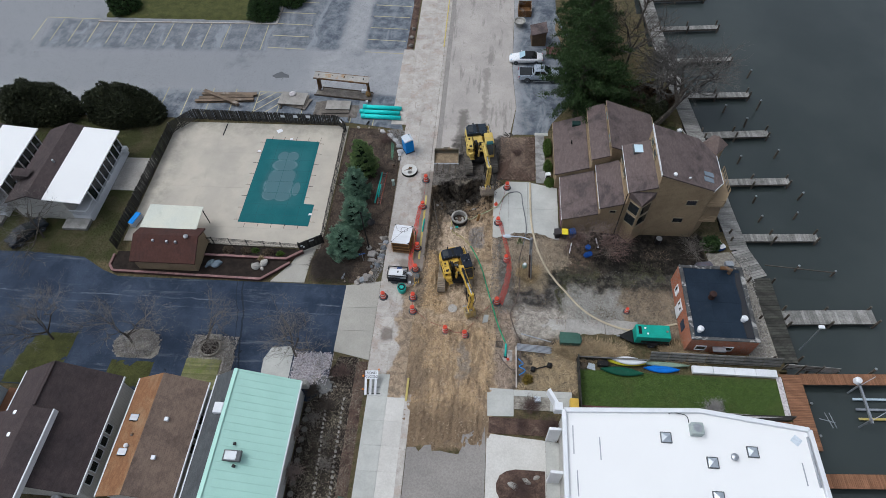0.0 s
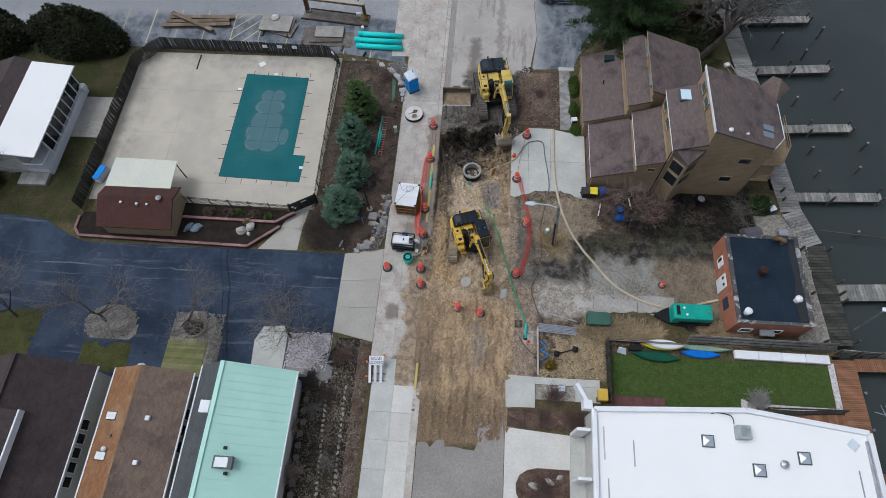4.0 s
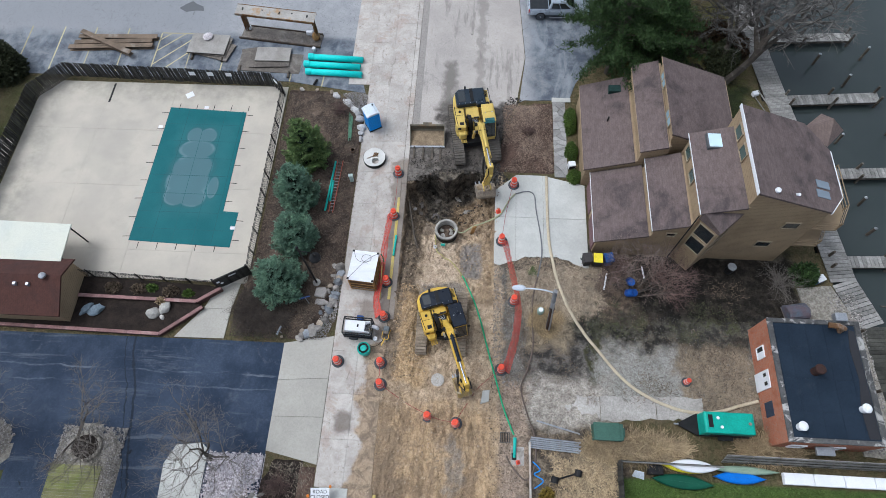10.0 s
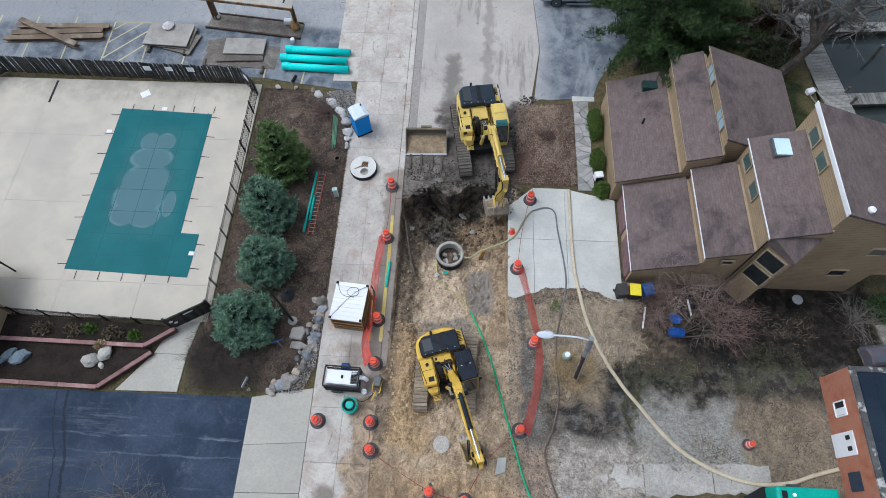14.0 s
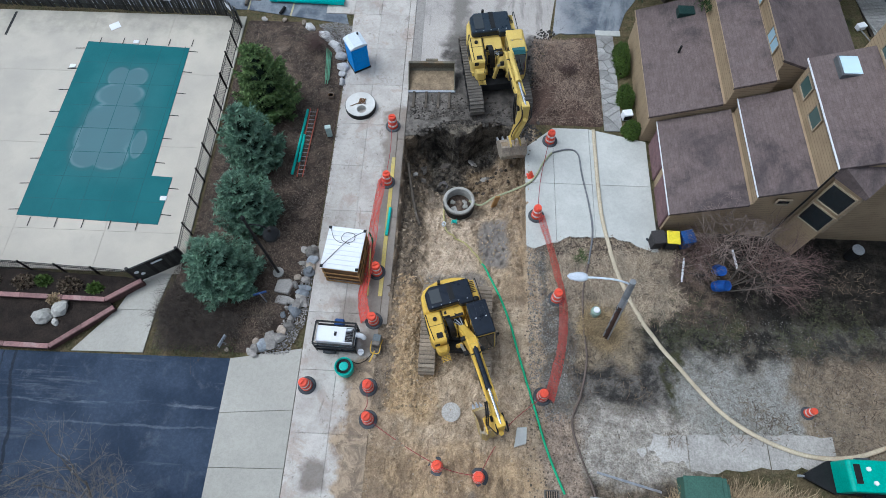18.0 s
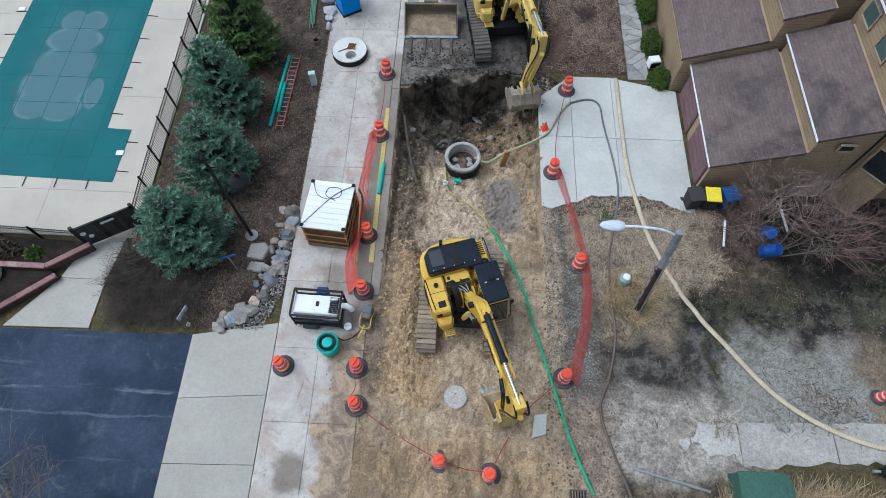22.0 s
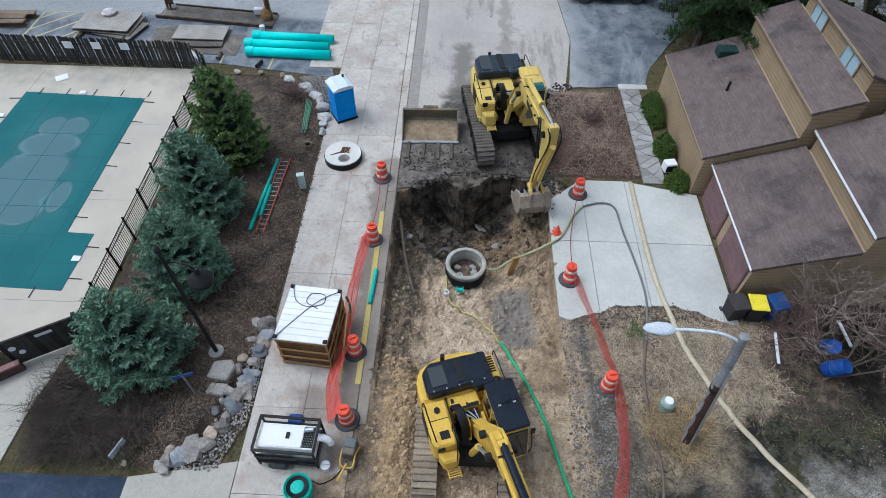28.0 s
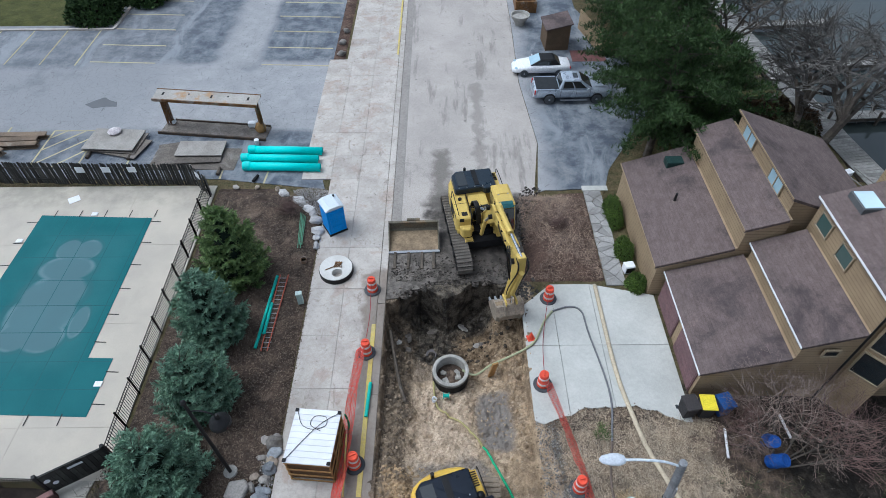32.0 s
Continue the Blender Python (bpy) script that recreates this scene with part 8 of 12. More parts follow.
part("engine_box", Geo().box(-0.22, -0.1, 0.15, 0.22, 0.5, 0.65), PLATE, cart, bevel=0.04)
part("cover", Geo().box(-0.2, 0.12, 0.65, 0.2, 0.48, 0.72), surf("dull_glass", (0.12, 0.14, 0.15), (0.16, 0.18, 0.19), 2, 0.3), cart, bevel=0.02)
part("frame", Geo().tube(smoothed([(-0.24, 0.4, 0.1), (-0.25, 0.0, 0.5), (-0.2, -0.4, 0.3), (0.2, -0.4, 0.3), (0.25, 0.0, 0.5), (0.24, 0.4, 0.1)]), 0.03), YEL1, cart)
part("handle", Geo().tube(smoothed([(0, -0.35, 0.4), (-0.05, -0.7, 0.5), (-0.15, -0.95, 0.35)]), 0.04), YEL1, cart)
tagged(part("black_cable", Geo().tube(smoothed([(1.3, -16.6, 0.1), (1.6, -16.7, 0.1), (2.0, -16.5, 0.1), (2.3, -16.1, 0.1), (2.4, -15.9, 0.15)]), 0.02, 5), BLACK), "thin black cable on the sidewalk", "cable")
tagged(part("teal_pipe", Geo().cyl((2.42, -9.2, 0.18), (2.5, -7.4, 0.18), 0.09, 0.09, 12), TANKM), "short aqua plastic pipe by the kerb", "pipe")

# ---- the dig ----
mh = thing("manhole_ring", "open precast concrete manhole with a black band, half buried", "manhole", (6.5, -6.25, -1.5))
part("ring_wall", Geo().lathe([(0.8, 0.85), (0.93, 0.85), (0.93, 0.8), (0.9, 0.2), (0.9, -0.6), (0.74, -0.6), (0.76, 0.7)], 28, closed=False), CASTC, mh)
part("rim", Geo().lathe([(0.77, 0.84), (0.77, 0.92), (0.86, 0.94), (0.95, 0.9), (0.95, 0.8)], 28, closed=False), CASTC, mh)
part("black_band", Geo().lathe([(0.955, 0.15), (0.96, 0.7)], 28, closed=False), BLACK, mh)
part("floor_mud", Geo().lathe([(0.76, 0.1), (0.75, 0.25), (0.3, 0.3), (0.05, 0.32)], 20), MULCH, mh)
mr = random.Random(2)
for k in range(7):
    a = mr.uniform(0, 6.3)
    part("rubble", Geo().box(-0.16, -0.1, 0, 0.16, 0.1, 0.12, pose(0.4 * math.cos(a), 0.4 * math.sin(a), 0.28, mr.uniform(-20, 20), 10, mr.uniform(0, 180))), CASTC, mh, bevel=0.03)
tagged(part("white_pipe_collar", Geo().lathe([(0.13, 0), (0.13, 0.22), (0.1, 0.22), (0.1, 0.05)], 16, (5.65, -7.75, -1.05)), WHITE), "short white pipe collar in the sand", "pipe collar")
tagged(part("green_spool", Geo().cyl((6.1, -7.5, -1.0), (6.4, -7.5, -1.0), 0.1, 0.1, 12).cyl((6.1, -7.5, -1.0), (6.14, -7.5, -1.0), 0.17, 0.17, 14).cyl((6.38, -7.5, -1.0), (6.42, -7.5, -1.0), 0.17, 0.17, 14), TANKM), "small green line spool", "spool")
tagged(part("wooden_stake", Geo().box(-0.16, -0.05, -0.8, 0.16, 0.05, 0.55, pose(8.75, -6.1, -0.75, 5, 6, 20)), CRATEW, bevel=0.01), "thick raw timber stake in the dig", "stake")
tagged(part("round_plate", Geo().lathe([(0.48, 0), (0.48, 0.05), (0.44, 0.06)], 24, (6.55, -18.95, 0.1)), OLDC), "round grey cover lying flush in the sand", "cover")
tagged(part("concrete_fragment", Geo().prism([(9.7, -20.5), (10.3, -20.3), (10.35, -19.5), (9.85, -19.55)], -0.05, 0.2), DRIVEC, bevel=0.02), "loose pale slab of concrete", "rubble")
tagged(part("buried_pipe", Geo().tube(smoothed([(3.25, -3.8, -0.5), (3.5, -5.2, -0.75), (3.9, -7.0, -0.75), (4.2, -7.9, -0.85)]), 0.09, 8), PILE, smooth=True), "old root-like pipe along the dig's side", "pipe")
box_ = thing("loader_bucket", "rusty open steel loader bucket on the road", "loader bucket", (4.4, 2.25, 0.04), 2)
bw = 1.52
BKT = surf("olive_worn_steel", (0.19, 0.17, 0.125), (0.12, 0.108, 0.085), 1.2, 0.7, 0.005, 12, (0.26, 0.15, 0.07), 0.05, stain=0.36)
for a in ((-bw, -0.75, -bw + 0.06, 0.85), (bw - 0.06, -0.75, bw, 0.85)):
    part("end_plate", Geo().side([(-0.75, 0.05), (0.6, 0.0), (0.95, 0.4), (0.85, 0.95), (0.6, 0.95), (-0.75, 0.2)], 0, a[0], a[2]), BKT, box_)
part("shell", Geo().side([(-0.8, 0.03), (0.55, 0.0), (0.9, 0.4), (0.8, 0.95), (0.74, 0.95), (0.82, 0.42), (0.52, 0.06), (-0.8, 0.07)], 0, -bw + 0.06, bw - 0.06), BKT, box_)
part("dirt_fill", Geo().side([(-0.7, 0.075), (0.5, 0.07), (0.72, 0.3), (0.3, 0.2), (-0.3, 0.12)], 0, -bw + 0.08, bw - 0.08), OLDDIRT, box_, "tan dirt left in the bucket")
part("cutting_edge", Geo().box(-bw - 0.02, -0.9, 0.02, bw + 0.02, -0.72, 0.09), STEEL, box_, bevel=0.01)
part("top_lip", Geo().box(-bw, 0.72, 0.93, bw, 0.9, 1.02), BKT, box_, bevel=0.02)
part("hitch", Geo().box(-0.4, 0.85, 0.7, 0.4, 1.05, 1.1), BKT, box_, bevel=0.04)
for k, x in enumerate((3.3, 4.1, 4.9, 5.6)):
    tagged(part("timber_skid", Geo().box(x - 0.08, 0.1, 0.04, x + 0.08, 1.4, 0.14), PILE, bevel=0.015), "muddy timber bearer on the road", "timber", "timber skids")

puddle_z = min(land(5.0 + 0.2 * k, -4.3) for k in range(5)) + 0.1
setting("pit_puddle", Geo().prism([(4.75, -4.9), (5.15, -5.0), (5.6, -4.6), (5.75, -4.1), (5.5, -3.75), (5.2, -3.9), (5.1, -4.3), (4.8, -4.5)], puddle_z, puddle_z + 0.02), glass_mat("muddy_water", (0.06, 0.052, 0.05), 0.2), "shallow muddy puddle in the dig", "puddle")
rb = random.Random(31)
for k in range(8):
    x, yy_ = rb.uniform(3.5, 9.4), rb.uniform(-4.2, -1.6)
    w = rb.uniform(0.14, 0.42)
    pl = [(w * rb.uniform(0.7, 1.3) * math.cos(a), w * rb.uniform(0.6, 1.0) * math.sin(a)) for a in (0.2, 1.2, 2.4, 3.6, 5.0)]
    rbk = tagged(part("rubble", Geo().prism(pl, -0.06, 0.06), PLATE if k % 3 else OLDC, bevel=0.015), "broken slab of old pavement in the dig", "rubble", "dig rubble")
    rbk.matrix_basis = pose(x, yy_, land(x, yy_) + 0.06, rb.uniform(-40, 40), rb.uniform(-40, 40), rb.uniform(0, 180))
# hoses
HOSEB = surf("beige_flat_hose", (0.56, 0.48, 0.35), (0.48, 0.41, 0.3), 1.2, 0.75, 0.003, 14, (0.36, 0.28, 0.18), 0)
HOSEG = surf("green_hose_rubber", (0.05, 0.42, 0.2), (0.04, 0.36, 0.17), 2, 0.5, vary=0)
HOSEP = surf("pale_green_hose", (0.4, 0.42, 0.26), (0.34, 0.36, 0.22), 2, 0.6, vary=0)
HOSEY = surf("yellow_hose", (0.5, 0.44, 0.2), (0.42, 0.37, 0.17), 2, 0.6, vary=0)
HOSED = surf("brown_hose", (0.17, 0.13, 0.11), (0.12, 0.095, 0.08), 2, 0.7, vary=0)


def on_land(pts_, lift):
    return [(x, y, max(land(x, y), 0.06 if 10.45 < x < 17.9 and -9.6 < y < -1.2 else -9) + lift) for x, y in pts_]


def hose(label, pts_, r, mat, flat=1.0, lift=0.03, n=8):
    sm = smoothed([(x, y, 0) for x, y in pts_], 8)
    return tagged(part("hose", Geo().tube(on_land([(p.x, p.y) for p in sm], lift), r, n, None, flat), mat, smooth=True), label, "hose", "hoses")


hose("wide flat beige discharge hose across the yard", [(14.75, -1.15), (14.75, -3.5), (14.8, -6.5), (15.0, -8.5), (15.5, -10.9), (16.2, -12.9), (17.2, -14.7), (18.4, -16.3), (19.8, -18.0), (21.2, -19.1), (23, -19.9), (24.8, -20.25), (26.6, -20.1), (28.2, -19.6), (29.6, -19.2)], 0.115, HOSEB, 0.3, 0.09)
hose("green garden hose over the sand", [(8.0, -10.3), (8.7, -11.9), (9.5, -14.2), (10.25, -16.9), (10.8, -18.8), (11.4, -20.8), (12.1, -22.5)], 0.06, HOSEG, 1.0, 0.1)
hose("yellowish hose from the manhole", [(5.6, -6.6), (5.75, -7.9), (6.3, -8.5), (7.2, -9.2), (8.0, -10.3)], 0.055, HOSEY, 1.0, 0.1)
tagged(part("hose", Geo().tube(smoothed([(7.1, -6.2, -0.7), (7.8, -6.4, -0.85), (8.6, -5.9, -0.75), (9.5, -5.65, -0.4), (10.4, -5.45, 0.12), (11.0, -4.9, 0.12), (11.6, -3.7, 0.12), (12.1, -3.05, 0.12)]), 0.06, 8), HOSEP, smooth=True), "pale green hose out of the manhole", "hose", "hoses")
hose("dark grey hose over the driveway", [(12.1, -3.05), (13.1, -2.75), (13.7, -3.1), (13.85, -4.5), (14.2, -7), (14.25, -8.6), (13.9, -10.5)], 0.05, surf("grey_hose", (0.2, 0.2, 0.21), (0.15, 0.15, 0.16), 2, 0.6, vary=0), 1.0, 0.06)
hose("brown hose trailing through the soil", [(13.9, -10.5), (13.5, -12.3), (13.45, -14.2), (13.5, -16.0), (13.1, -17.8), (12.6, -19.2), (13.0, -20.9), (13.6, -22.8), (13.5, -24.6), (12.9, -25.4), (12.0, -24.6), (11.6, -23.9)], 0.055, HOSED, 1.0, 0.09)
tagged(part("hose_end", Geo().cyl((12.14, -24.0, 0.1), (12.19, -22.68, 0.12), 0.1, 0.12, 12), TANKM, smooth=True), "aqua pipe end over a drain", "pipe")

# ---- street furniture ----
lampm = thing("street_lamp", "grey timber pole with a cobra-head street lamp", "street lamp", (14.64, -14.62, -0.15))
part("pole", Geo().cyl((0, 0, 0), (-0.42, 0.45, 6.75), 0.19, 0.14, 12), surf("grey_pole", (0.3, 0.31, 0.33), (0.2, 0.205, 0.21), 1.5, 0.85, 0.01, 12, (0.1, 0.06, 0.045), 0, stain=0.3, crisp=0.06), lampm)
# thin strip up one side of the pole, dark brown to paint its shadow
shade_side = Geo()
for k in range(9):
    u = 0.62 * k / 8
    for q in range(5):
        a, rr = radians(185 + 22 * q), 0.192 - 0.05 * u + 0.004
        shade_side.v.append((-0.42 * u + rr * math.cos(a) * (1 - 0.25 * (q in (0, 4)) * (k % 2)), 0.45 * u + rr * math.sin(a), 0.05 + 6.75 * u))
shade_side.f = [(k * 5 + q, k * 5 + q + 1, k * 5 + q + 6, k * 5 + q + 5) for k in range(8) for q in range(4)]
part("stripped_side", shade_side, surf("dark_red_timber_and_shade", (0.085, 0.05, 0.038), (0.05, 0.032, 0.026), 2.0, 0.9, 0.01, 12, (0.16, 0.14, 0.13), 0, stain=0.2), lampm, "dark red-brown strip painting the pole's shadow side")
part("arm", Geo().tube(smoothed([(-0.4, 0.43, 6.45), (-1.1, 0.45, 6.85), (-1.9, 0.48, 6.95), (-2.5, 0.5, 6.9)]), 0.05), PALEP, lampm, smooth=True)
lh = part("lamp_head", Geo().lathe([(0.03, -0.4), (0.13, -0.3), (0.2, 0.0), (0.2, 0.2), (0.13, 0.38), (0.04, 0.42)], 14), surf("pale_lamp", (0.6, 0.64, 0.7), (0.52, 0.56, 0.62), 2, 0.4, vary=0), lampm, "pale grey lamp head", smooth=True)
lh.matrix_basis = pose(-2.85, 0.52, 6.9, 0, 90, 0) @ Matrix.Diagonal((0.6, 1.1, 1.1, 1))
part("lens", Geo().lathe([(0.16, 0.0), (0.12, -0.06), (0.03, -0.09)], 12, (-2.95, 0.52, 6.8)), DARKGLASS, lampm)
part("conduit", Geo().tube([(0.06, -0.19, 0), (-0.28, 0.16, 5.2)], 0.045), STEEL, lampm)
part("cable_tie", Geo().cyl((-0.235, 0.253, 3.8), (-0.245, 0.263, 3.95), 0.185, 0.185, 12), BLACK, lampm)
ped = thing("utility_pedestal", "pale green round utility pedestal", "pedestal", (14.05, -13.4, -0.1))
part("body", Geo().lathe([(0.24, 0), (0.24, 0.55), (0.26, 0.57), (0.26, 0.7), (0.2, 0.78), (0.03, 0.8)], 18), surf("pale_green_metal", (0.3, 0.4, 0.34), (0.25, 0.34, 0.29), 2, 0.6), ped)
part("cap", Geo().lathe([(0.16, 0.78), (0.16, 0.88), (0.04, 0.9)], 16), WHITE, ped)
blk = thing("garden_lamp", "black lamp post with a round hanging shade", "lamp post", (-3.35, -11.85, 0.22))
part("footing", Geo().lathe([(0.3, -0.1), (0.3, 0.14), (0.25, 0.16), (0.02, 0.16)], 18), CASTC, blk)
part("post", Geo().cyl((0, 0, 0.1), (0, 0, 6.3), 0.085, 0.065, 10), BLACK, blk)
part("arm", Geo().tube(smoothed([(0, 0, 5.75), (0.3, 0.0, 5.85), (0.7, -0.05, 5.8), (0.95, -0.05, 5.55)]), 0.035), BLACK, blk, smooth=True)
part("shade", Geo().lathe([(0.38, -0.3), (0.42, -0.28), (0.4, -0.12), (0.24, 0.06), (0.1, 0.16), (0.07, 0.4)], 20, (0.95, -0.05, 5.2)), BLACK, blk, "round black shade")
part("finial", Geo().lathe([(0.06, 6.3), (0.11, 6.38), (0.1, 6.5), (0.03, 6.58)], 10), BLACK, blk)
tbx = thing("telecom_box", "small pale green telecom pedestal", "pedestal", (-1.75, -2.35, 0.2), 10)
part("body", Geo().box(-0.16, -0.12, -0.1, 0.16, 0.12, 0.75), surf("mint_grey", (0.42, 0.54, 0.5), (0.38, 0.48, 0.45), 2, 0.6), tbx, bevel=0.03)
part("cap", Geo().box(-0.18, -0.14, 0.75, 0.18, 0.14, 0.82), surf("mint_grey_light", (0.5, 0.6, 0.57), (0.46, 0.56, 0.53), 2, 0.6), tbx, bevel=0.02)
lad = thing("ladder", "red fibreglass ladder lying on mulch", "ladder", (0, 0, 0))
for x0, x1 in ((-3.35, -3.28), (-2.88, -2.95)):
    part("rail", Geo().bar((x0 + 0.15, -0.5, 0.34), (x1, -5.6, 0.34), 0.05, 0.09), surf("ladder_red", (0.5, 0.13, 0.08), (0.42, 0.11, 0.07), 2, 0.5), lad)
for k in range(16):
    yv = -0.75 - k * 0.31
    part("rung", Geo().cyl((-3.2 - 0.004 * k, yv, 0.35), (-2.8 - 0.004 * k, yv, 0.35), 0.02, 0.02, 6), STEEL, lad)
for a, b in (((-3.35, -0.6, 0.36), (-3.6, -5.45, 0.36)), ((-3.25, -2.6, 0.43), (-3.3, -4.6, 0.43))):
    tagged(part("plastic_pipe", Geo().cyl(a, b, 0.085, 0.085, 12), TANKM, smooth=True), "aqua plastic pipe lying beside a ladder", "pipe", "small aqua pipes")
for k in range(5):
    tagged(part("garden_stake", Geo().cyl((-2.85 + k * 0.09, 4.7 - 0.1 * k, 0.3), (-2.55 + k * 0.05, 1.6 + 0.3 * (k % 3), 0.32), 0.025, 0.025, 6), surf("stake_green", (0.16, 0.34, 0.22), (0.12, 0.28, 0.18), 2, 0.6) if k == 0 else bpy.data.materials["stake_green"]), "thin green garden stake lying on mulch", "stake", "garden stakes")
for x, yy_, ang, lab, colr in ((-3.7, -13.6, 20, "blue name sign on a thin post, writing not readable", (0.06, 0.13, 0.35)), (-5.5, -16.0, 70, "small pale yard sign beside the lane", (0.5, 0.55, 0.6))):
    sg = thing("yard_sign", lab, "sign", (x, yy_, 0.15), ang)
    part("post", Geo().box(-0.03, -0.03, 0, 0.03, 0.03, 1.5 if ang == 20 else 0.6), STEEL, sg)
    part("board", Geo().box(-0.35, -0.02, 1.35 if ang == 20 else 0.45, 0.35, 0.02, 1.55 if ang == 20 else 0.75), surf("sign_" + str(ang), colr, tuple(v * 0.8 for v in colr), 2, 0.5), sg, bevel=0.005)
BARW = surf("barricade_white", (0.75, 0.76, 0.78), (0.68, 0.69, 0.71), 2, 0.5)
bar = thing("road_closed_barricade", "white road closed barricade with orange lamps", "barricade", (-0.9, -27.6, 0.07), 4)
for x in (-0.5, 0.5):
    part("upright", Geo().box(x - 0.03, 0.0, 0.0, x + 0.03, 0.06, 2.3), STEEL, bar)
for k in range(3):
    part("slat", Geo().box(-0.6 + k * 0.48, -0.04, 0.05, -0.38 + k * 0.48, 0.0, 1.75), BARW, bar, bevel=0.005)
for z in (0.15, 0.75):
    part("cross_bar", Geo().box(-0.85, 0.06, z, 0.9, 0.1, z + 0.06), BLACK, bar)
sb = part("sign_board", Geo().box(-0.55, -0.09, 1.55, 0.7, -0.06, 2.35), BARW, bar, "white board reading ROAD CLOSED", bevel=0.005)
for k, word in enumerate(("ROAD", "CLOSED")):
    tx = bpy.data.curves.new("letters", "FONT")
    tx.body, tx.size, tx.align_x, tx.extrude = word, 0.34, "CENTER", 0.003
    tx.materials.append(BLACK)
    to = new("letters", tx)
    to.parent = sb
    to.matrix_basis = pose(0.07, -0.096, 2.0 - k * 0.34, 90, 0, 0)
bar.matrix_basis = pose(-0.72, -28.85, 0.12, -68, 0, 3)
ORL = surf("amber_lamp", (0.8, 0.25, 0.03), (0.7, 0.2, 0.03), 2, 0.3)
for x, z in ((-0.75, 1.75), (0.75, 2.35), (-0.75, 0.5)):
    part("warning_lamp", Geo().lathe([(0.08, 0), (0.09, 0.1), (0.05, 0.18)], 12, (x, -0.05, z)), ORL, bar)

# ---- storage in the lot ----
AQUA = surf("aqua_sewer_pipe", (0.05, 0.72, 0.67), (0.045, 0.66, 0.62), 1.0, 0.4, 0.002, 14, (0.1, 0.5, 0.48), 0.06)
for k, (x0, x1, yy_, z) in enumerate(((-7.5, -2.3, 11.0, 0.3), (-7.8, -2.45, 10.1, 0.3), (-7.5, -2.2, 9.2, 0.3))):
    pi = thing("sewer_pipe", "large aqua plastic sewer pipe on the asphalt", "pipe", (0, 0, 0), group="sewer pipes")
    d_ = (x0, yy_ + 0.12, z), (x1, yy_ - 0.1, z)
    g = Geo()
    n = 20
    for j, (p, rr_) in enumerate(((d_[0], 0.29), (d_[1], 0.29), (d_[1], 0.265), (d_[0], 0.265))):
        g.v += [(p[0], p[1] + rr_ * math.cos(2 * math.pi * q / n), p[2] + rr_ * math.sin(2 * math.pi * q / n)) for q in range(n)]
    for j in range(4):
        g.f += [(j * n + q, j * n + (q + 1) % n, ((j + 1) % 4) * n + (q + 1) % n, ((j + 1) % 4) * n + q) for q in range(n)]
    part("barrel", g, AQUA, pi, smooth=True)
    part("bell_end", Geo().lathe([(0.3, 0), (0.325, 0.05), (0.325, 0.5), (0.3, 0.55)], 20), AQUA, pi).matrix_basis = Matrix.Translation((x0 - 0.05, yy_ + 0.12, z)) @ pose(0, 0, 0, 0, 90, 0)
BEAMD = surf("dark_rusty_edge", (0.1, 0.07, 0.05), (0.06, 0.05, 0.042), 1.5, 0.8, 0.006, 12, (0.2, 0.12, 0.06), 0.1, stain=0.3)
STREAKPLATE = surf("rust_streaked_plate", (0.42, 0.4, 0.37), (0.33, 0.31, 0.28), 0.6, 0.6, 0.004, 12, (0.34, 0.2, 0.09), 0.05, stain=0.42, crisp=0.05)
fr_ = thing("portal_frame", "rusted steel portal frame of heavy beams", "steel frame", (-10.5, 14.0, 0.03), -7)
part("base_plate", Geo().box(-4.1, -0.95, 0.0, 3.9, 0.6, 0.07), PLATE, fr_, bevel=0.01)
part("base_edge", Geo().box(-4.2, -1.1, 0.0, 4.0, -0.98, 0.2), BEAMD, fr_)
part("base_edge", Geo().box(-4.0, 0.6, 0.0, 3.8, 0.7, 0.16), BEAMD, fr_)
for x, ln in ((-3.6, 0.2), (3.5, -0.1)):
    for dx in (-0.13, 0.1):
        part("column_flange", Geo().bar((x + dx, 0.0, 0.07), (x + dx + ln * 0.5, 0.05, 2.6), 0.04, 0.34), RUST, fr_)
    part("column_web", Geo().bar((x, 0.0, 0.07), (x + ln * 0.5, 0.05, 2.6), 0.24, 0.03), RUST, fr_)
part("top_beam", Geo().side([(-0.55, 2.62), (0.5, 2.78), (0.5, 2.82), (-0.55, 2.66)], 0, -3.95, 3.75), STREAKPLATE, fr_, "pale steel top plate with rust streaks")
part("beam_flange", Geo().box(-3.95, -0.62, 2.5, 3.75, -0.55, 2.72), RUST, fr_)
part("beam_flange", Geo().box(-3.95, 0.5, 2.66, 3.75, 0.55, 2.86), RUST, fr_)
for k, x in enumerate((-3.4, -1.5, 0.2, 1.4, 2.9)):
    part("bolt_slot", Geo().side([(-0.1 + 0.12 * (k % 2), 2.715), (0.2, 2.77), (0.2, 2.79), (-0.1 + 0.12 * (k % 2), 2.735)], 0, x, x + 0.14), BLACK, fr_)
    part("beam_rib", Geo().box(x - 0.4, -0.5, 2.4, x - 0.36, 0.45, 2.62), RUST, fr_)
tagged(part("rubble_lump", Geo().lathe([(0.35, 0), (0.42, 0.3), (0.3, 0.55), (0.1, 0.65)], 7, (-7.2, 13.6, 0.17)), CRATEW), "tan lump of stone on the frame's base", "rubble")
tagged(part("white_box", Geo().box(-8.2, 13.9, 0.17, -7.6, 14.3, 0.55), WHITE, bevel=0.03), "small white box on the steel base", "box")
tagged(part("white_block", Geo().box(-14.2, 14.4, 0.17, -13.8, 14.8, 0.5), WHITE, bevel=0.04), "small white cap on the steel base", "box")
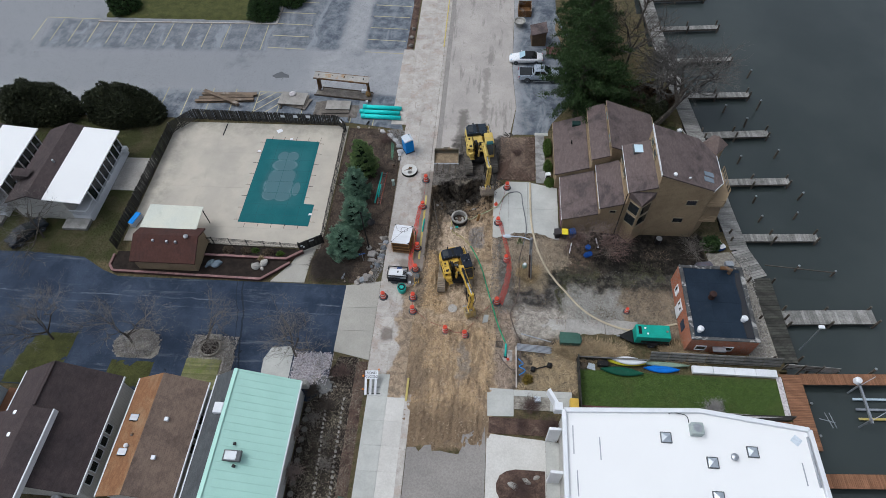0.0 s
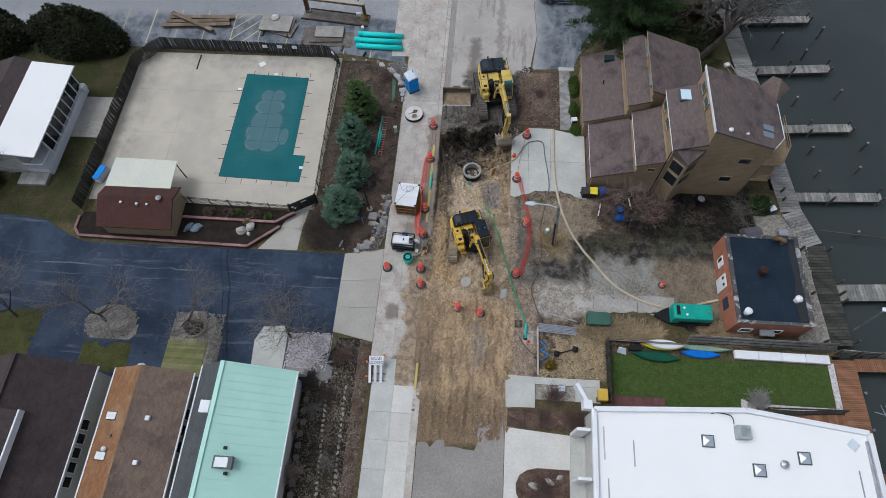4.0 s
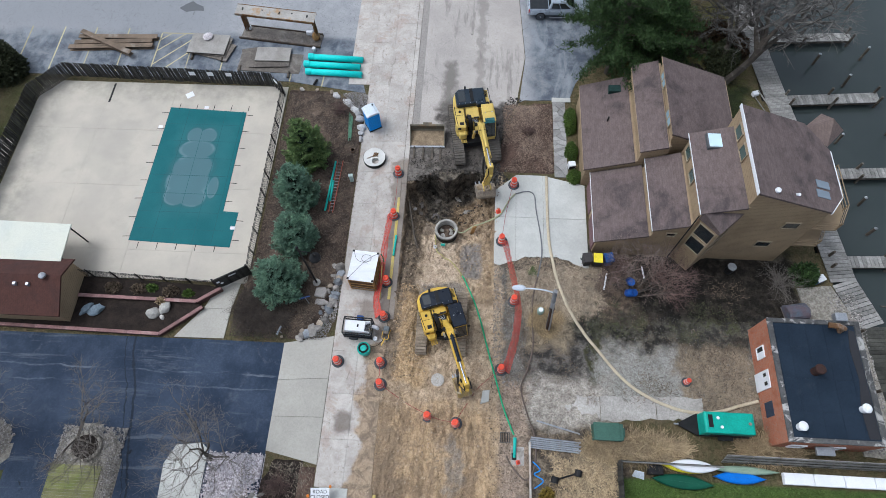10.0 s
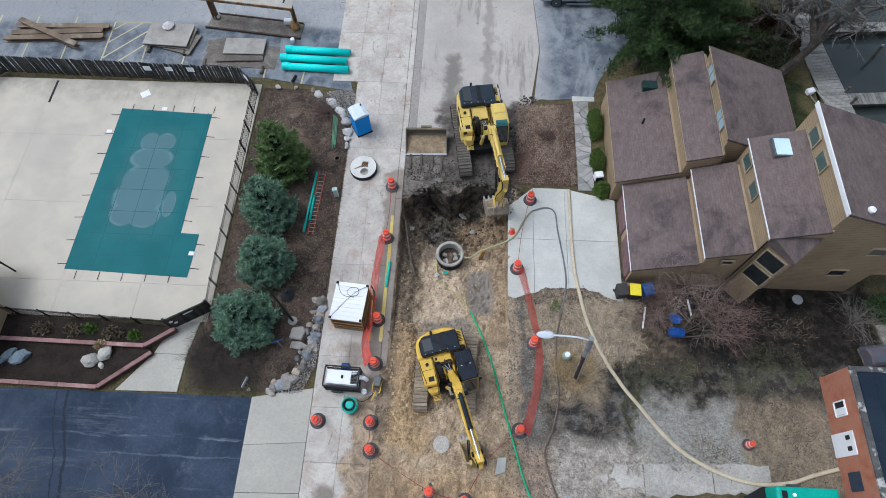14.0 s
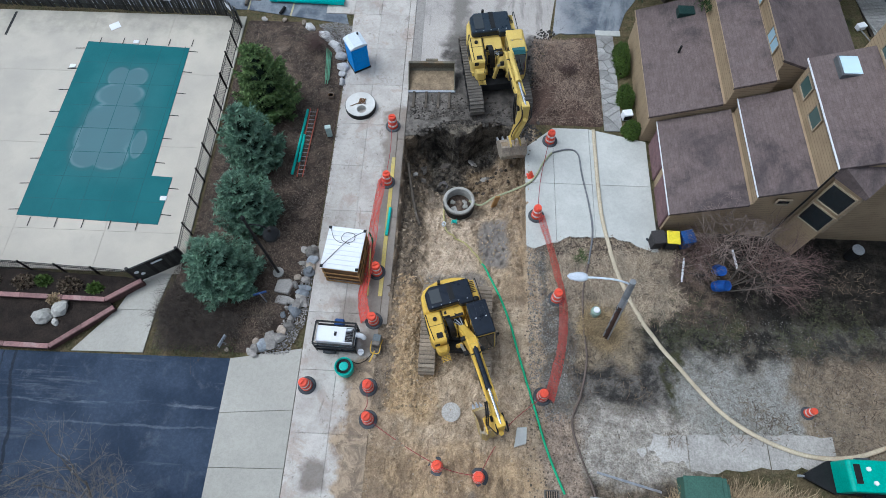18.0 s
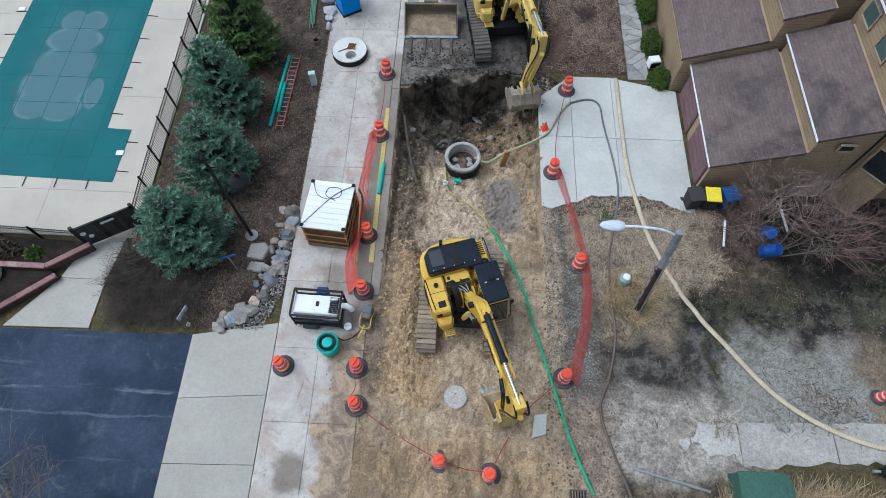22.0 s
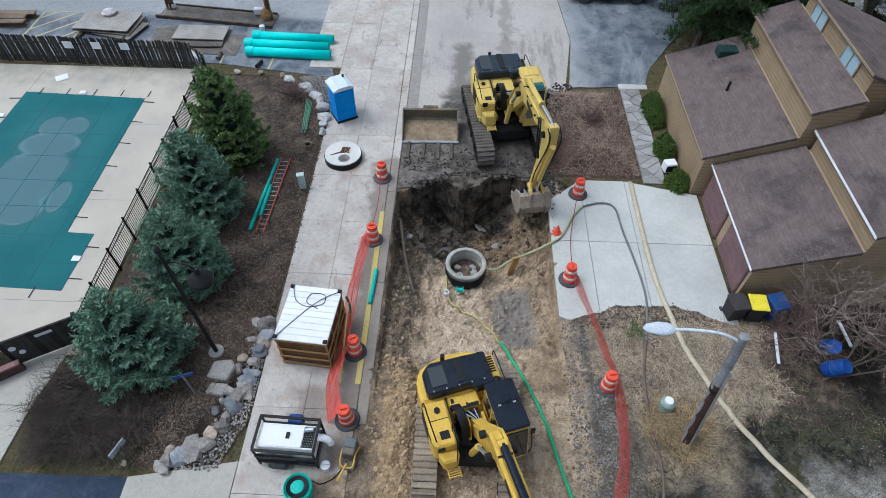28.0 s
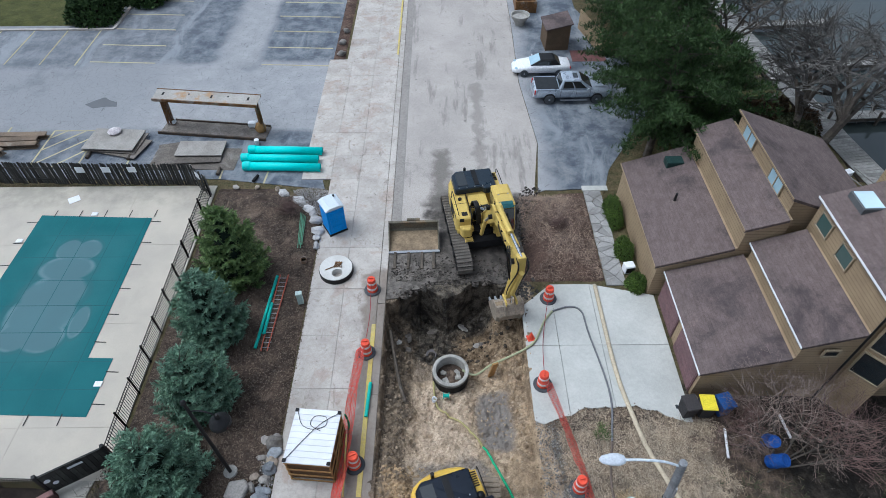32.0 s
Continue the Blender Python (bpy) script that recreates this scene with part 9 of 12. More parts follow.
BEAMR = surf("brown_weathered_steel", (0.23, 0.17, 0.12), (0.15, 0.115, 0.085), 1.0, 0.8, 0.006, 12, (0.3, 0.27, 0.23), 0.25, stain=0.36)
PLATEL = surf("pale_steel_plate", (0.42, 0.395, 0.36), (0.3, 0.28, 0.255), 0.8, 0.7, 0.004, 12, (0.14, 0.125, 0.11), 0.15, stain=0.3)
pr = random.Random(6)
for x, yy_, w, d_, a, z in ((-17.4, 12.2, 3.9, 2.4, -6, 0.25), (-17.0, 11.9, 3.8, 2.2, -16, 0.12), (-17.5, 12.3, 3.7, 2.5, -3, 0.38), (-11.2, 10.5, 6.0, 2.4, -2, 0.03), (-11.3, 10.9, 3.8, 2.2, 4, 0.16), (-11.0, 11.3, 3.3, 1.7, 1, 0.29), (-13.3, 11.4, 1.6, 1.6, 12, 0.05)):
    o = tagged(part("steel_plate", Geo().box(-w / 2, -d_ / 2, 0, w / 2, d_ / 2, 0.06), PLATEL if z > 0.26 else PLATE, bevel=0.01), "dirty steel road plate stacked in the lot", "steel plate", "steel plates")
    o.matrix_basis = pose(x, yy_, z, pr.uniform(-1.5, 1.5), pr.uniform(-1.5, 1.5), a)
for x, yy_ in ((-18.9, 10.9), (-15.9, 10.7), (-18.6, 13.2), (-16, 13.0), (-9.2, 9.0), (-14, 9.6)):
    tagged(part("timber_bearer", Geo().cyl((x, yy_ - 0.35, 0.13), (x, yy_ + 0.35, 0.13), 0.12, 0.12, 8), PILE), "round timber bearer under the plates", "timber", "plate bearers")
tagged(part("pale_lump", Geo().lathe([(0.45, 0), (0.5, 0.12), (0.3, 0.25), (0.1, 0.3)], 9, (-17.7, 13.1, 0.45)), WHITEGRAVEL), "small pale heap on the plates", "heap")
for k, (x0, y0, x1, y1, z) in enumerate(((-30.6, 12.9, -22.8, 13.1, 0.2), (-31.2, 11.5, -23.0, 12.0, 0.2), (-30.8, 12.1, -23.2, 12.6, 0.2), (-30.3, 13.3, -24.7, 10.7, 0.5))):
    bm_ = thing("steel_beam", "long rusty brown steel beam in a stack", "beam", (0, 0, 0), group="steel beams")
    for dz, w in ((-0.17, 0.5), (0.17, 0.5)):
        part("flange", Geo().bar((x0, y0, z + dz), (x1, y1, z + dz), w, 0.05), BEAMR, bm_)
    part("web", Geo().bar((x0, y0, z), (x1, y1, z), 0.05, 0.32), BEAMR, bm_)
tagged(part("black_pipe_stub", Geo().cyl((-6.6, 7.9, 0.15), (-6.4, 8.5, 0.15), 0.11, 0.11, 10), BLACK), "short black pipe stub on the lot", "pipe")
tagged(part("white_cup", Geo().lathe([(0.14, 0), (0.18, 0.4), (0.12, 0.42)], 12, (-7.2, 12.1, 0.03)), WHITE), "white plastic cap on the lot", "bucket")

# lot markings
FADEDLINE = surf("faded_stall_paint", (0.5, 0.44, 0.24), (0.4, 0.37, 0.26), 1.5, 0.7, 0.002, 25, (0.24, 0.25, 0.26), 0.2, stain=0.34, crisp=0.05)
def stripe(a, b, w=0.12):
    part("marking", Geo().bar((*a, 0.031), (*b, 0.031), w, 0.012), FADEDLINE, lot)


for k in range(13):
    x = -61.8 + k * 3.06
    stripe((x, 24.6 - k * 0.12), (x - 0.1, 30.0 - 0.05 * k))
stripe((-62, 30.4), (-52.8, 30.1))
for k in range(12):
    yv = 23.6 + k * 2.92
    stripe((-24.0, yv + 0.15), (-18.3, yv - 0.15))
    stripe((-9.15, yv - 0.5), (-3.4, yv - 0.8))
for x in (-35.9, -32.55, -29.3, -26.0):
    stripe((x, 8.9), (x - 0.1, 14.4))
for a, b in (((-22.65, 9.6), (-22.65, 13.9)), ((-19.3, 9.4), (-19.3, 13.9)), ((-22.65, 13.9), (-19.3, 13.9)), ((-22.6, 9.9), (-19.4, 13.2)), ((-22.6, 11.6), (-20.3, 13.85)), ((-21.2, 9.6), (-19.35, 11.6)), ((-22.6, 13.0), (-21.7, 13.85)), ((-15.9, 8.6), (-15.9, 10.6)), ((-9.0, 8.3), (-9.0, 9.2)), ((-5.9, 7.8), (-5.8, 9.6)), ((-12.4, 8.5), (-12.4, 9.2))):
    stripe(a, b)
part("puddle", Geo().prism([(-21.8, 17.3), (-21.0, 16.8), (-20.0, 17.0), (-19.2, 17.0), (-19.4, 17.6), (-20.1, 17.9), (-20.6, 18.3), (-21.2, 17.9)], 0.02, 0.029), glass_mat("puddle_water", (0.05, 0.053, 0.056), 0.25), lot, "dark wet puddle")


# ---- vehicles ----
def wheels(parent, spots, r, w):
    for x, y in spots:
        ty = part("wheel", Geo().lathe([(r * 0.6, -w / 2), (r * 0.96, -w / 2), (r, -w / 2 + 0.04), (r, w / 2 - 0.04), (r * 0.96, w / 2), (r * 0.6, w / 2)], 20), RUBBER, parent, "black tyre with alloy rim")
        ty.matrix_basis = pose(x, y, r, 90, 0, 0)
        part("rim", Geo().lathe([(r * 0.1, -w / 2 - 0.005), (r * 0.62, -w / 2 + 0.02), (r * 0.62, w / 2 - 0.02), (r * 0.1, w / 2 + 0.005)], 12), STEEL, ty)


SILVER = surf("silver_car_paint", (0.44, 0.49, 0.56), (0.4, 0.45, 0.52), 0.6, 0.28, 0, 10, None, 0, metal=0.35, spec=0.4)
CARW = surf("white_car_paint", (0.82, 0.83, 0.85), (0.78, 0.79, 0.81), 0.6, 0.25, 0, 10, None, 0)
def hull(stations, low, n=16):
    """A car body lofted through rounded cross-sections: place, half width and top height at each station."""
    g = Geo()
    for x, w, top in stations:
        zc, hz = (top + low) / 2, (top - low) / 2
        for k in range(n):
            a = 2 * math.pi * (k + 0.5) / n
            c, d = math.cos(a), math.sin(a)
            g.v.append((x, w * math.copysign(abs(c) ** 0.42, c), zc + hz * math.copysign(abs(d) ** 0.5, d)))
    m = len(stations)
    g.f = [(i * n + k, i * n + (k + 1) % n, (i + 1) * n + (k + 1) % n, (i + 1) * n + k) for i in range(m - 1) for k in range(n)]
    g.f += [tuple(range(n - 1, -1, -1)), tuple(range((m - 1) * n, m * n))]
    return g


def cabin(x0, x1, t0, t1, w0, w1, z0, z1):
    """A tapering cabin shell, and a way to lay a pane on one of its four sides."""
    low = [Vector((x0, -w0, z0)), Vector((x1, -w0, z0)), Vector((x1, w0, z0)), Vector((x0, w0, z0))]
    top = [Vector((t0, -w1, z1)), Vector((t1, -w1, z1)), Vector((t1, w1, z1)), Vector((t0, w1, z1))]
    shell = Geo().add(low + top, [(3, 2, 1, 0), (4, 5, 6, 7), (0, 1, 5, 4), (1, 2, 6, 5), (2, 3, 7, 6), (3, 0, 4, 7)])

    def pane(side_, u0, u1, v0, v1):
        a, b, c, d = low[side_], low[(side_ + 1) % 4], top[(side_ + 1) % 4], top[side_]
        at = lambda u, v: a.lerp(b, u).lerp(d.lerp(c, u), v)
        nrm = (b - a).cross(d - a).normalized()
        q = [at(u0, v0), at(u1, v0), at(u1, v1), at(u0, v1)]
        return Geo().add([p - nrm * 0.02 for p in q] + [p + nrm * 0.015 for p in q], [(3, 2, 1, 0), (4, 5, 6, 7), (0, 1, 5, 4), (1, 2, 6, 5), (2, 3, 7, 6), (3, 0, 4, 7)])

    return shell, pane


truck = thing("pickup_truck", "silver crew-cab pickup with a grey bed cover", "pickup truck", (16.2, 17.9, 0.03), 1)
tb = part("body", hull([(-2.92, 0.9, 1.05), (-2.86, 0.98, 1.22), (-1.2, 1.0, 1.24), (1.2, 1.0, 1.24), (1.6, 0.99, 1.2), (2.5, 0.96, 1.12), (2.82, 0.9, 1.0), (2.94, 0.78, 0.85)], 0.42), SILVER, truck, smooth=True)
shell, pane = cabin(-1.08, 1.55, -0.82, 0.5, 0.92, 0.72, 1.2, 1.9)
tc_ = part("cab", shell, SILVER, truck, "silver crew cab", bevel=0.06)
for sd_, u0, u1 in ((0, 0.1, 0.46), (0, 0.5, 0.86), (2, 0.14, 0.5), (2, 0.54, 0.9)):
    part("side_window", pane(sd_, u0, u1, 0.16, 0.86), DARKGLASS, tc_)
part("windscreen", pane(1, 0.07, 0.93, 0.1, 0.92), DARKGLASS, tc_)
part("rear_window", pane(3, 0.1, 0.9, 0.2, 0.85), DARKGLASS, tc_)
part("sunroof", Geo().box(0.0, -0.36, 1.895, 0.36, 0.36, 1.915), DARKGLASS, tc_, bevel=0.006)
part("hood_crease", Geo().box(1.62, -0.45, 1.175, 2.5, 0.45, 1.2), SILVER, truck, bevel=0.01)
REDLENS = surf("red_lens", (0.5, 0.02, 0.02), (0.4, 0.02, 0.02), 3, 0.2)
for sy in (-1, 1):
    part("door_mirror", Geo().box(1.05, sy * 1.05 - 0.1, 1.2, 1.2, sy * 1.05 + 0.1, 1.4), SILVER, truck, bevel=0.04)
    part("side_step", Geo().box(-0.9, sy * 1.02 - 0.06, 0.34, 1.2, sy * 1.02 + 0.06, 0.4), STEEL, truck)
    part("bed_rail", Geo().box(-2.84, sy * 0.92 - 0.05, 1.2, -1.12, sy * 0.92 + 0.05, 1.28), SILVER, truck, bevel=0.015)
    part("tail_light", Geo().box(-2.95, sy * 0.88 - 0.08, 0.8, -2.84, sy * 0.88 + 0.09, 1.15), REDLENS, truck, bevel=0.02)
    part("headlight", Geo().box(2.72, sy * 0.72 - 0.18, 0.82, 2.92, sy * 0.72 + 0.16, 0.98), BLUEGLASS, truck, bevel=0.02)
    for x in (-0.95, 0.25, 1.3):
        part("door_seam", Geo().box(x, sy * 1.0 - 0.004, 0.55, x + 0.015, sy * 1.0 + 0.004, 1.2), BLACK, truck)
    for x in (-1.75, 1.9):
        part("wheel_arch", Geo().cyl((x, sy * 0.93, 0.45), (x, sy * 1.003, 0.45), 0.47, 0.47, 18), BLACK, truck)
part("bed_cover", Geo().box(-2.82, -0.86, 1.22, -1.1, 0.86, 1.285), surf("grey_vinyl", (0.028, 0.032, 0.036), (0.04, 0.044, 0.05), 2, 0.75), truck, "grey folding bed cover", bevel=0.02)
part("bumper", Geo().box(-3.04, -0.95, 0.5, -2.9, 0.95, 0.7), STEEL, truck, bevel=0.04)
wheels(truck, ((-1.75, -0.9), (1.9, -0.9), (-1.75, 0.9), (1.9, 0.9)), 0.4, 0.26)
car = thing("convertible_car", "white convertible with a black soft top", "car", (14.35, 21.7, 0.03), 181)
part("body", hull([(-2.36, 0.62, 0.72), (-2.25, 0.8, 0.88), (-1.4, 0.89, 0.98), (0.0, 0.9, 0.96), (0.9, 0.89, 0.94), (1.7, 0.85, 0.82), (2.2, 0.74, 0.68), (2.4, 0.5, 0.55)], 0.24), CARW, car, smooth=True)
shell, pane = cabin(-1.55, 1.0, -0.95, 0.15, 0.76, 0.58, 0.92, 1.36)
ctop = part("soft_top", shell, BLACK, car, "black fabric top", bevel=0.07)
part("windscreen", pane(1, 0.05, 0.95, 0.05, 0.95), BLUEGLASS, ctop)
part("rear_window", pane(3, 0.2, 0.8, 0.2, 0.8), DARKGLASS, ctop)
for sd_, u0, u1 in ((0, 0.3, 0.85), (2, 0.15, 0.7)):
    part("side_window", pane(sd_, u0, u1, 0.1, 0.75), DARKGLASS, ctop)
wheels(car, ((-1.4, -0.82), (1.45, -0.82), (-1.4, 0.82), (1.45, 0.82)), 0.32, 0.22)
for sy in (-1, 1):
    part("headlight", Geo().box(1.98, sy * 0.58 - 0.14, 0.62, 2.2, sy * 0.58 + 0.14, 0.72), BLUEGLASS, car, bevel=0.03)
    part("tail_light", Geo().box(-2.36, sy * 0.62 - 0.16, 0.62, -2.24, sy * 0.62 + 0.16, 0.76), REDLENS, car, bevel=0.02)
    part("door_mirror", Geo().box(0.62, sy * 0.98 - 0.08, 0.92, 0.74, sy * 0.98 + 0.08, 1.02), CARW, car, bevel=0.03)
sed = thing("parked_car", "dark sedan half hidden by a bare tree", "car", (-43.9, -11.9, 0.03), 55)
DCAR = surf("dark_car_paint", (0.02, 0.024, 0.03), (0.028, 0.032, 0.04), 0.6, 0.25, 0, 10, None, 0)
part("body", Geo().side([(-2.3, 0.35), (-2.35, 0.85), (-1.5, 0.98), (1.0, 0.98), (2.2, 0.8), (2.35, 0.4), (2.0, 0.25), (-2.0, 0.25)], 1, -0.9, 0.9), DCAR, sed, bevel=0.08)
part("cabin", Geo().add([(-1.5, -0.8, 0.97), (1.0, -0.8, 0.97), (1.0, 0.8, 0.97), (-1.5, 0.8, 0.97), (-0.95, -0.6, 1.45), (0.2, -0.6, 1.45), (0.2, 0.6, 1.45), (-0.95, 0.6, 1.45)], [(3, 2, 1, 0), (4, 5, 6, 7), (0, 1, 5, 4), (1, 2, 6, 5), (2, 3, 7, 6), (3, 0, 4, 7)]), DARKGLASS, sed, bevel=0.04)
part("roof", Geo().box(-0.95, -0.6, 1.44, 0.2, 0.6, 1.48), DCAR, sed, bevel=0.02)
wheels(sed, ((-1.4, -0.8), (1.4, -0.8), (-1.4, 0.8), (1.4, 0.8)), 0.33, 0.22)

# ---- yard by the brick building ----
TEALM = surf("teal_machine_paint", (0.025, 0.36, 0.28), (0.02, 0.31, 0.24), 1.0, 0.4, 0.002, 14, None, 0)
pump = thing("pump_trailer", "teal green enclosed pump on a black trailer", "pump", (26.55, -21.15, -0.3), 0)
part("housing", Geo().side([(-1.7, 0.55), (1.65, 0.55), (1.65, 1.75), (1.55, 1.85), (-1.6, 1.85), (-1.7, 1.75)], 1, -0.7, 0.7), TEALM, pump, "teal steel housing", bevel=0.04)
part("air_slot", Geo().box(-1.45, -0.35, 1.85, -1.15, 0.5, 1.865), BLACK, pump)
part("panel_seam", Geo().box(-1.1, -0.712, 0.65, 1.6, -0.7, 1.1), BLACK, pump)
for x, yy_ in ((-0.8, 0.3), (-0.6, -0.3), (1.3, 0.0)):
    part("top_cap", Geo().cyl((x, yy_, 1.85), (x, yy_, 1.93), 0.1), WHITE if x < 1 else RUST, pump)
part("chassis", Geo().prism([(-1.75, -0.75), (1.7, -0.75), (1.7, 0.75), (-1.75, 0.75), (-3.0, 0.1), (-3.0, -0.1)], 0.35, 0.55), BLACK, pump)
part("hitch", Geo().cyl((-3.3, 0, 0.45), (-2.9, 0, 0.45), 0.06), STEEL, pump)
wheels(pump, ((0.0, -0.85), (0.0, 0.85)), 0.34, 0.2)
part("mudguard", Geo().box(-0.5, -1.0, 0.7, 0.5, -0.72, 0.76), BLACK, pump)
xf = thing("transformer_box", "dark green pad-mounted transformer cabinet", "transformer", (18.5, -22.05, 0), 0)
GRNM = surf("transformer_green", (0.06, 0.13, 0.1), (0.05, 0.11, 0.085), 1.5, 0.55, 0.002, 14, None, 0)
part("cabinet", Geo().box(-1.0, -0.55, 0.0, 1.0, 0.55, 0.95), GRNM, xf, bevel=0.03)
part("lid", Geo().box(-1.03, -0.6, 0.95, 0.75, 0.58, 1.02), GRNM, xf, bevel=0.02)
part("side_case", Geo().box(0.78, -0.3, 0.1, 1.12, 0.3, 0.85), GRNM, xf, bevel=0.02)
for k in range(6):
    tagged(part("steel_tube", Geo().cyl((13.2 + 0.06 * (k % 3), -23.25 + 0.13 * k, 0.1), (16.6 + 0.12 * (k % 2), -23.45 + 0.13 * k, 0.1), 0.06, 0.06, 8), STEEL), "galvanised steel tube in a bundle", "tube", "steel tubes")
tagged(part("steel_tube", Geo().cyl((13.7, -21.45, 0.1), (16.7, -22.2, 0.1), 0.06, 0.06, 8), STEEL), "single steel tube on the soil", "tube", "steel tubes")
gt = thing("storm_drain", "iron storm drain grate in a concrete frame", "drain", (11.5, -22.7, 0))
for k in range(6):
    part("bar", Geo().box(-0.3 + k * 0.11, -0.3, 0.0, -0.25 + k * 0.11, 0.3, 0.06), BLACK, gt)
part("frame", Geo().box(-0.36, -0.36, -0.05, 0.36, -0.3, 0.07).box(-0.36, 0.3, -0.05, 0.36, 0.36, 0.07).box(-0.36, -0.3, -0.05, -0.3, 0.3, 0.07).box(0.3, -0.3, -0.05, 0.36, 0.3, 0.07), PLATE, gt)
gt2 = thing("drain_pit", "open square drain pit with a concrete rim", "drain", (12.36, -23.9, 0))
part("rim", Geo().box(-0.45, -0.58, -0.1, 0.45, -0.26, 0.03).box(-0.45, 0.2, -0.1, 0.45, 0.62, 0.03).box(-0.45, -0.26, -0.1, -0.4, 0.2, 0.03).box(-0.06, -0.26, -0.1, 0.45, 0.2, 0.03), OLDC, gt2)
part("pit_floor", Geo().box(-0.4, -0.26, -0.1, -0.06, 0.2, -0.01), BLACK, gt2)


def cone(x, y, z, s=1.0):
    c = thing("traffic_cone", "small orange traffic cone", "traffic cone", (x, y, z), 15, "traffic cones")
    part("cone_body", Geo().lathe([(0.16 * s, 0.03), (0.03 * s, 0.5 * s), (0.02 * s, 0.5 * s)], 14), ORANGE, c)
    part("cone_foot", Geo().box(-0.2 * s, -0.2 * s, 0, 0.2 * s, 0.2 * s, 0.03), ORANGE, c)


cone(10.75, -4.75, 0.06)
cone(12.4, -24.3, 0.06, 0.7)
ctr = tagged(part("timber_kerb", Geo().bar((13.2, -22.9, 0.1), (13.25, -27.2, 0.1), 0.14, 0.2), WALKC, bevel=0.02), "pale concrete edging strip in the soil", "edging")
tagged(part("blue_rope", Geo().tube(smoothed([(13.4, -24.2, 0.1), (13.9, -24.7, 0.15), (13.5, -25.0, 0.1), (14.1, -25.4, 0.12), (13.5, -25.9, 0.1)]), 0.04, 6), BLUEP), "tangled blue strap in dry grass", "strap")
tagged(part("axle_cart", Geo().cyl((14.9, -25.3, 0.25), (16.4, -24.8, 0.25), 0.06).cyl((14.8, -25.5, 0.25), (14.9, -25.1, 0.25), 0.25, 0.25, 12).cyl((16.4, -25.0, 0.25), (16.5, -24.6, 0.25), 0.25, 0.25, 12), BLACK), "old axle with two small wheels in dry grass", "axle")
tagged(part("plastic_cube", Geo().box(14.9, -28.6, 0.07, 15.5, -28.1, 0.5), PALEP, bevel=0.03), "pale blue plastic box in gravel", "box")
yb = thing("yellow_cart", "yellow cart beside the white building", "cart", (18.6, -28.7, 0))
part("tub", Geo().box(-0.4, -0.5, 0.2, 0.4, 0.5, 0.9), YEL1, yb, bevel=0.05)
part("wheel", Geo().cyl((-0.45, -0.3, 0.2), (0.45, -0.3, 0.2), 0.2, 0.2, 12), RUBBER, yb)

# bins, barrels and clutter by the garage
for x, colr, lidc, lab in ((17.95, (0.03, 0.028, 0.03), (0.05, 0.045, 0.045), "dark grey wheeled bin by the garage"), (18.75, (0.03, 0.03, 0.033), (0.75, 0.62, 0.04), "black wheeled bin with a yellow lid"), (19.6, (0.02, 0.06, 0.2), (0.025, 0.08, 0.25), "blue wheeled bin by the garage")):
    bn = thing("wheeled_bin", lab, "bin", (x - 0.25, -9.05 + 0.08 * (x > 19), 0.02), 9 if x < 18 else -3 if x < 19 else 14, "wheeled bins")
    nm = "bin_%d" % int(x * 10)
    part("body", Geo().add([(-0.27, -0.3, 0.05), (0.27, -0.3, 0.05), (0.27, 0.3, 0.05), (-0.27, 0.3, 0.05), (-0.34, -0.38, 1.0), (0.34, -0.38, 1.0), (0.34, 0.38, 1.0), (-0.34, 0.38, 1.0)], [(3, 2, 1, 0), (4, 5, 6, 7), (0, 1, 5, 4), (1, 2, 6, 5), (2, 3, 7, 6), (3, 0, 4, 7)]), surf(nm, colr, tuple(v * 1.3 for v in colr), 2, 0.5), bn, bevel=0.03)
    part("lid", Geo().box(-0.36, -0.42, 1.0, 0.36, 0.4, 1.08), surf(nm + "_lid", lidc, tuple(v * 0.85 for v in lidc), 2, 0.45), bn, bevel=0.03)
    for sx in (-0.3, 0.3):
        part("wheel", Geo().cyl((sx - 0.03, 0.32, 0.1), (sx + 0.03, 0.32, 0.1), 0.1, 0.1, 12), RUBBER, bn)
BBAR = surf("blue_barrel", (0.015, 0.06, 0.24), (0.02, 0.08, 0.3), 2, 0.45)
for x, yy_, lab in ((21.0, -10.5, "blue plastic barrel under bare branches"), (20.75, -11.5, "second blue plastic barrel under bare branches")):
    bb_ = thing("blue_barrel", lab, "barrel", (x, yy_, 0.1), 0, "blue barrels")
    bb_.matrix_basis = pose(x, yy_, 0.1, 24, -14 if x > 20.9 else 20, 20)
    part("drum_body", Geo().lathe([(0.28, 0), (0.3, 0.1), (0.3, 0.75), (0.27, 0.85), (0.05, 0.87)], 16), BBAR, bb_)
    part("hoop", Geo().lathe([(0.3, 0.27), (0.325, 0.3), (0.325, 0.36), (0.3, 0.39)], 16), BBAR, bb_)
    part("rim", Geo().lathe([(0.24, 0.86), (0.275, 0.89), (0.295, 0.83)], 16), BBAR, bb_)
tagged(part("white_downpipe", Geo().cyl((19.0, -11.3, 0.1), (19.3, -9.9, 0.1), 0.06, 0.06, 8), WHITE), "white plastic downpipe on the ground", "pipe")
tagged(part("white_downpipe", Geo().cyl((22.2, -10.4, 0.1), (22.0, -9.3, 0.3), 0.06, 0.06, 8), WHITE), "white bent pipe in the shrubs", "pipe")
bbn = thing("black_barrel", "black ribbed barrel with a white lid ring", "barrel", (28.9, -9.1, -0.35))
part("drum_body", Geo().lathe([(0.3, 0), (0.33, 0.4), (0.33, 0.8), (0.3, 0.85), (0.03, 0.86)], 18), BLACK, bbn)
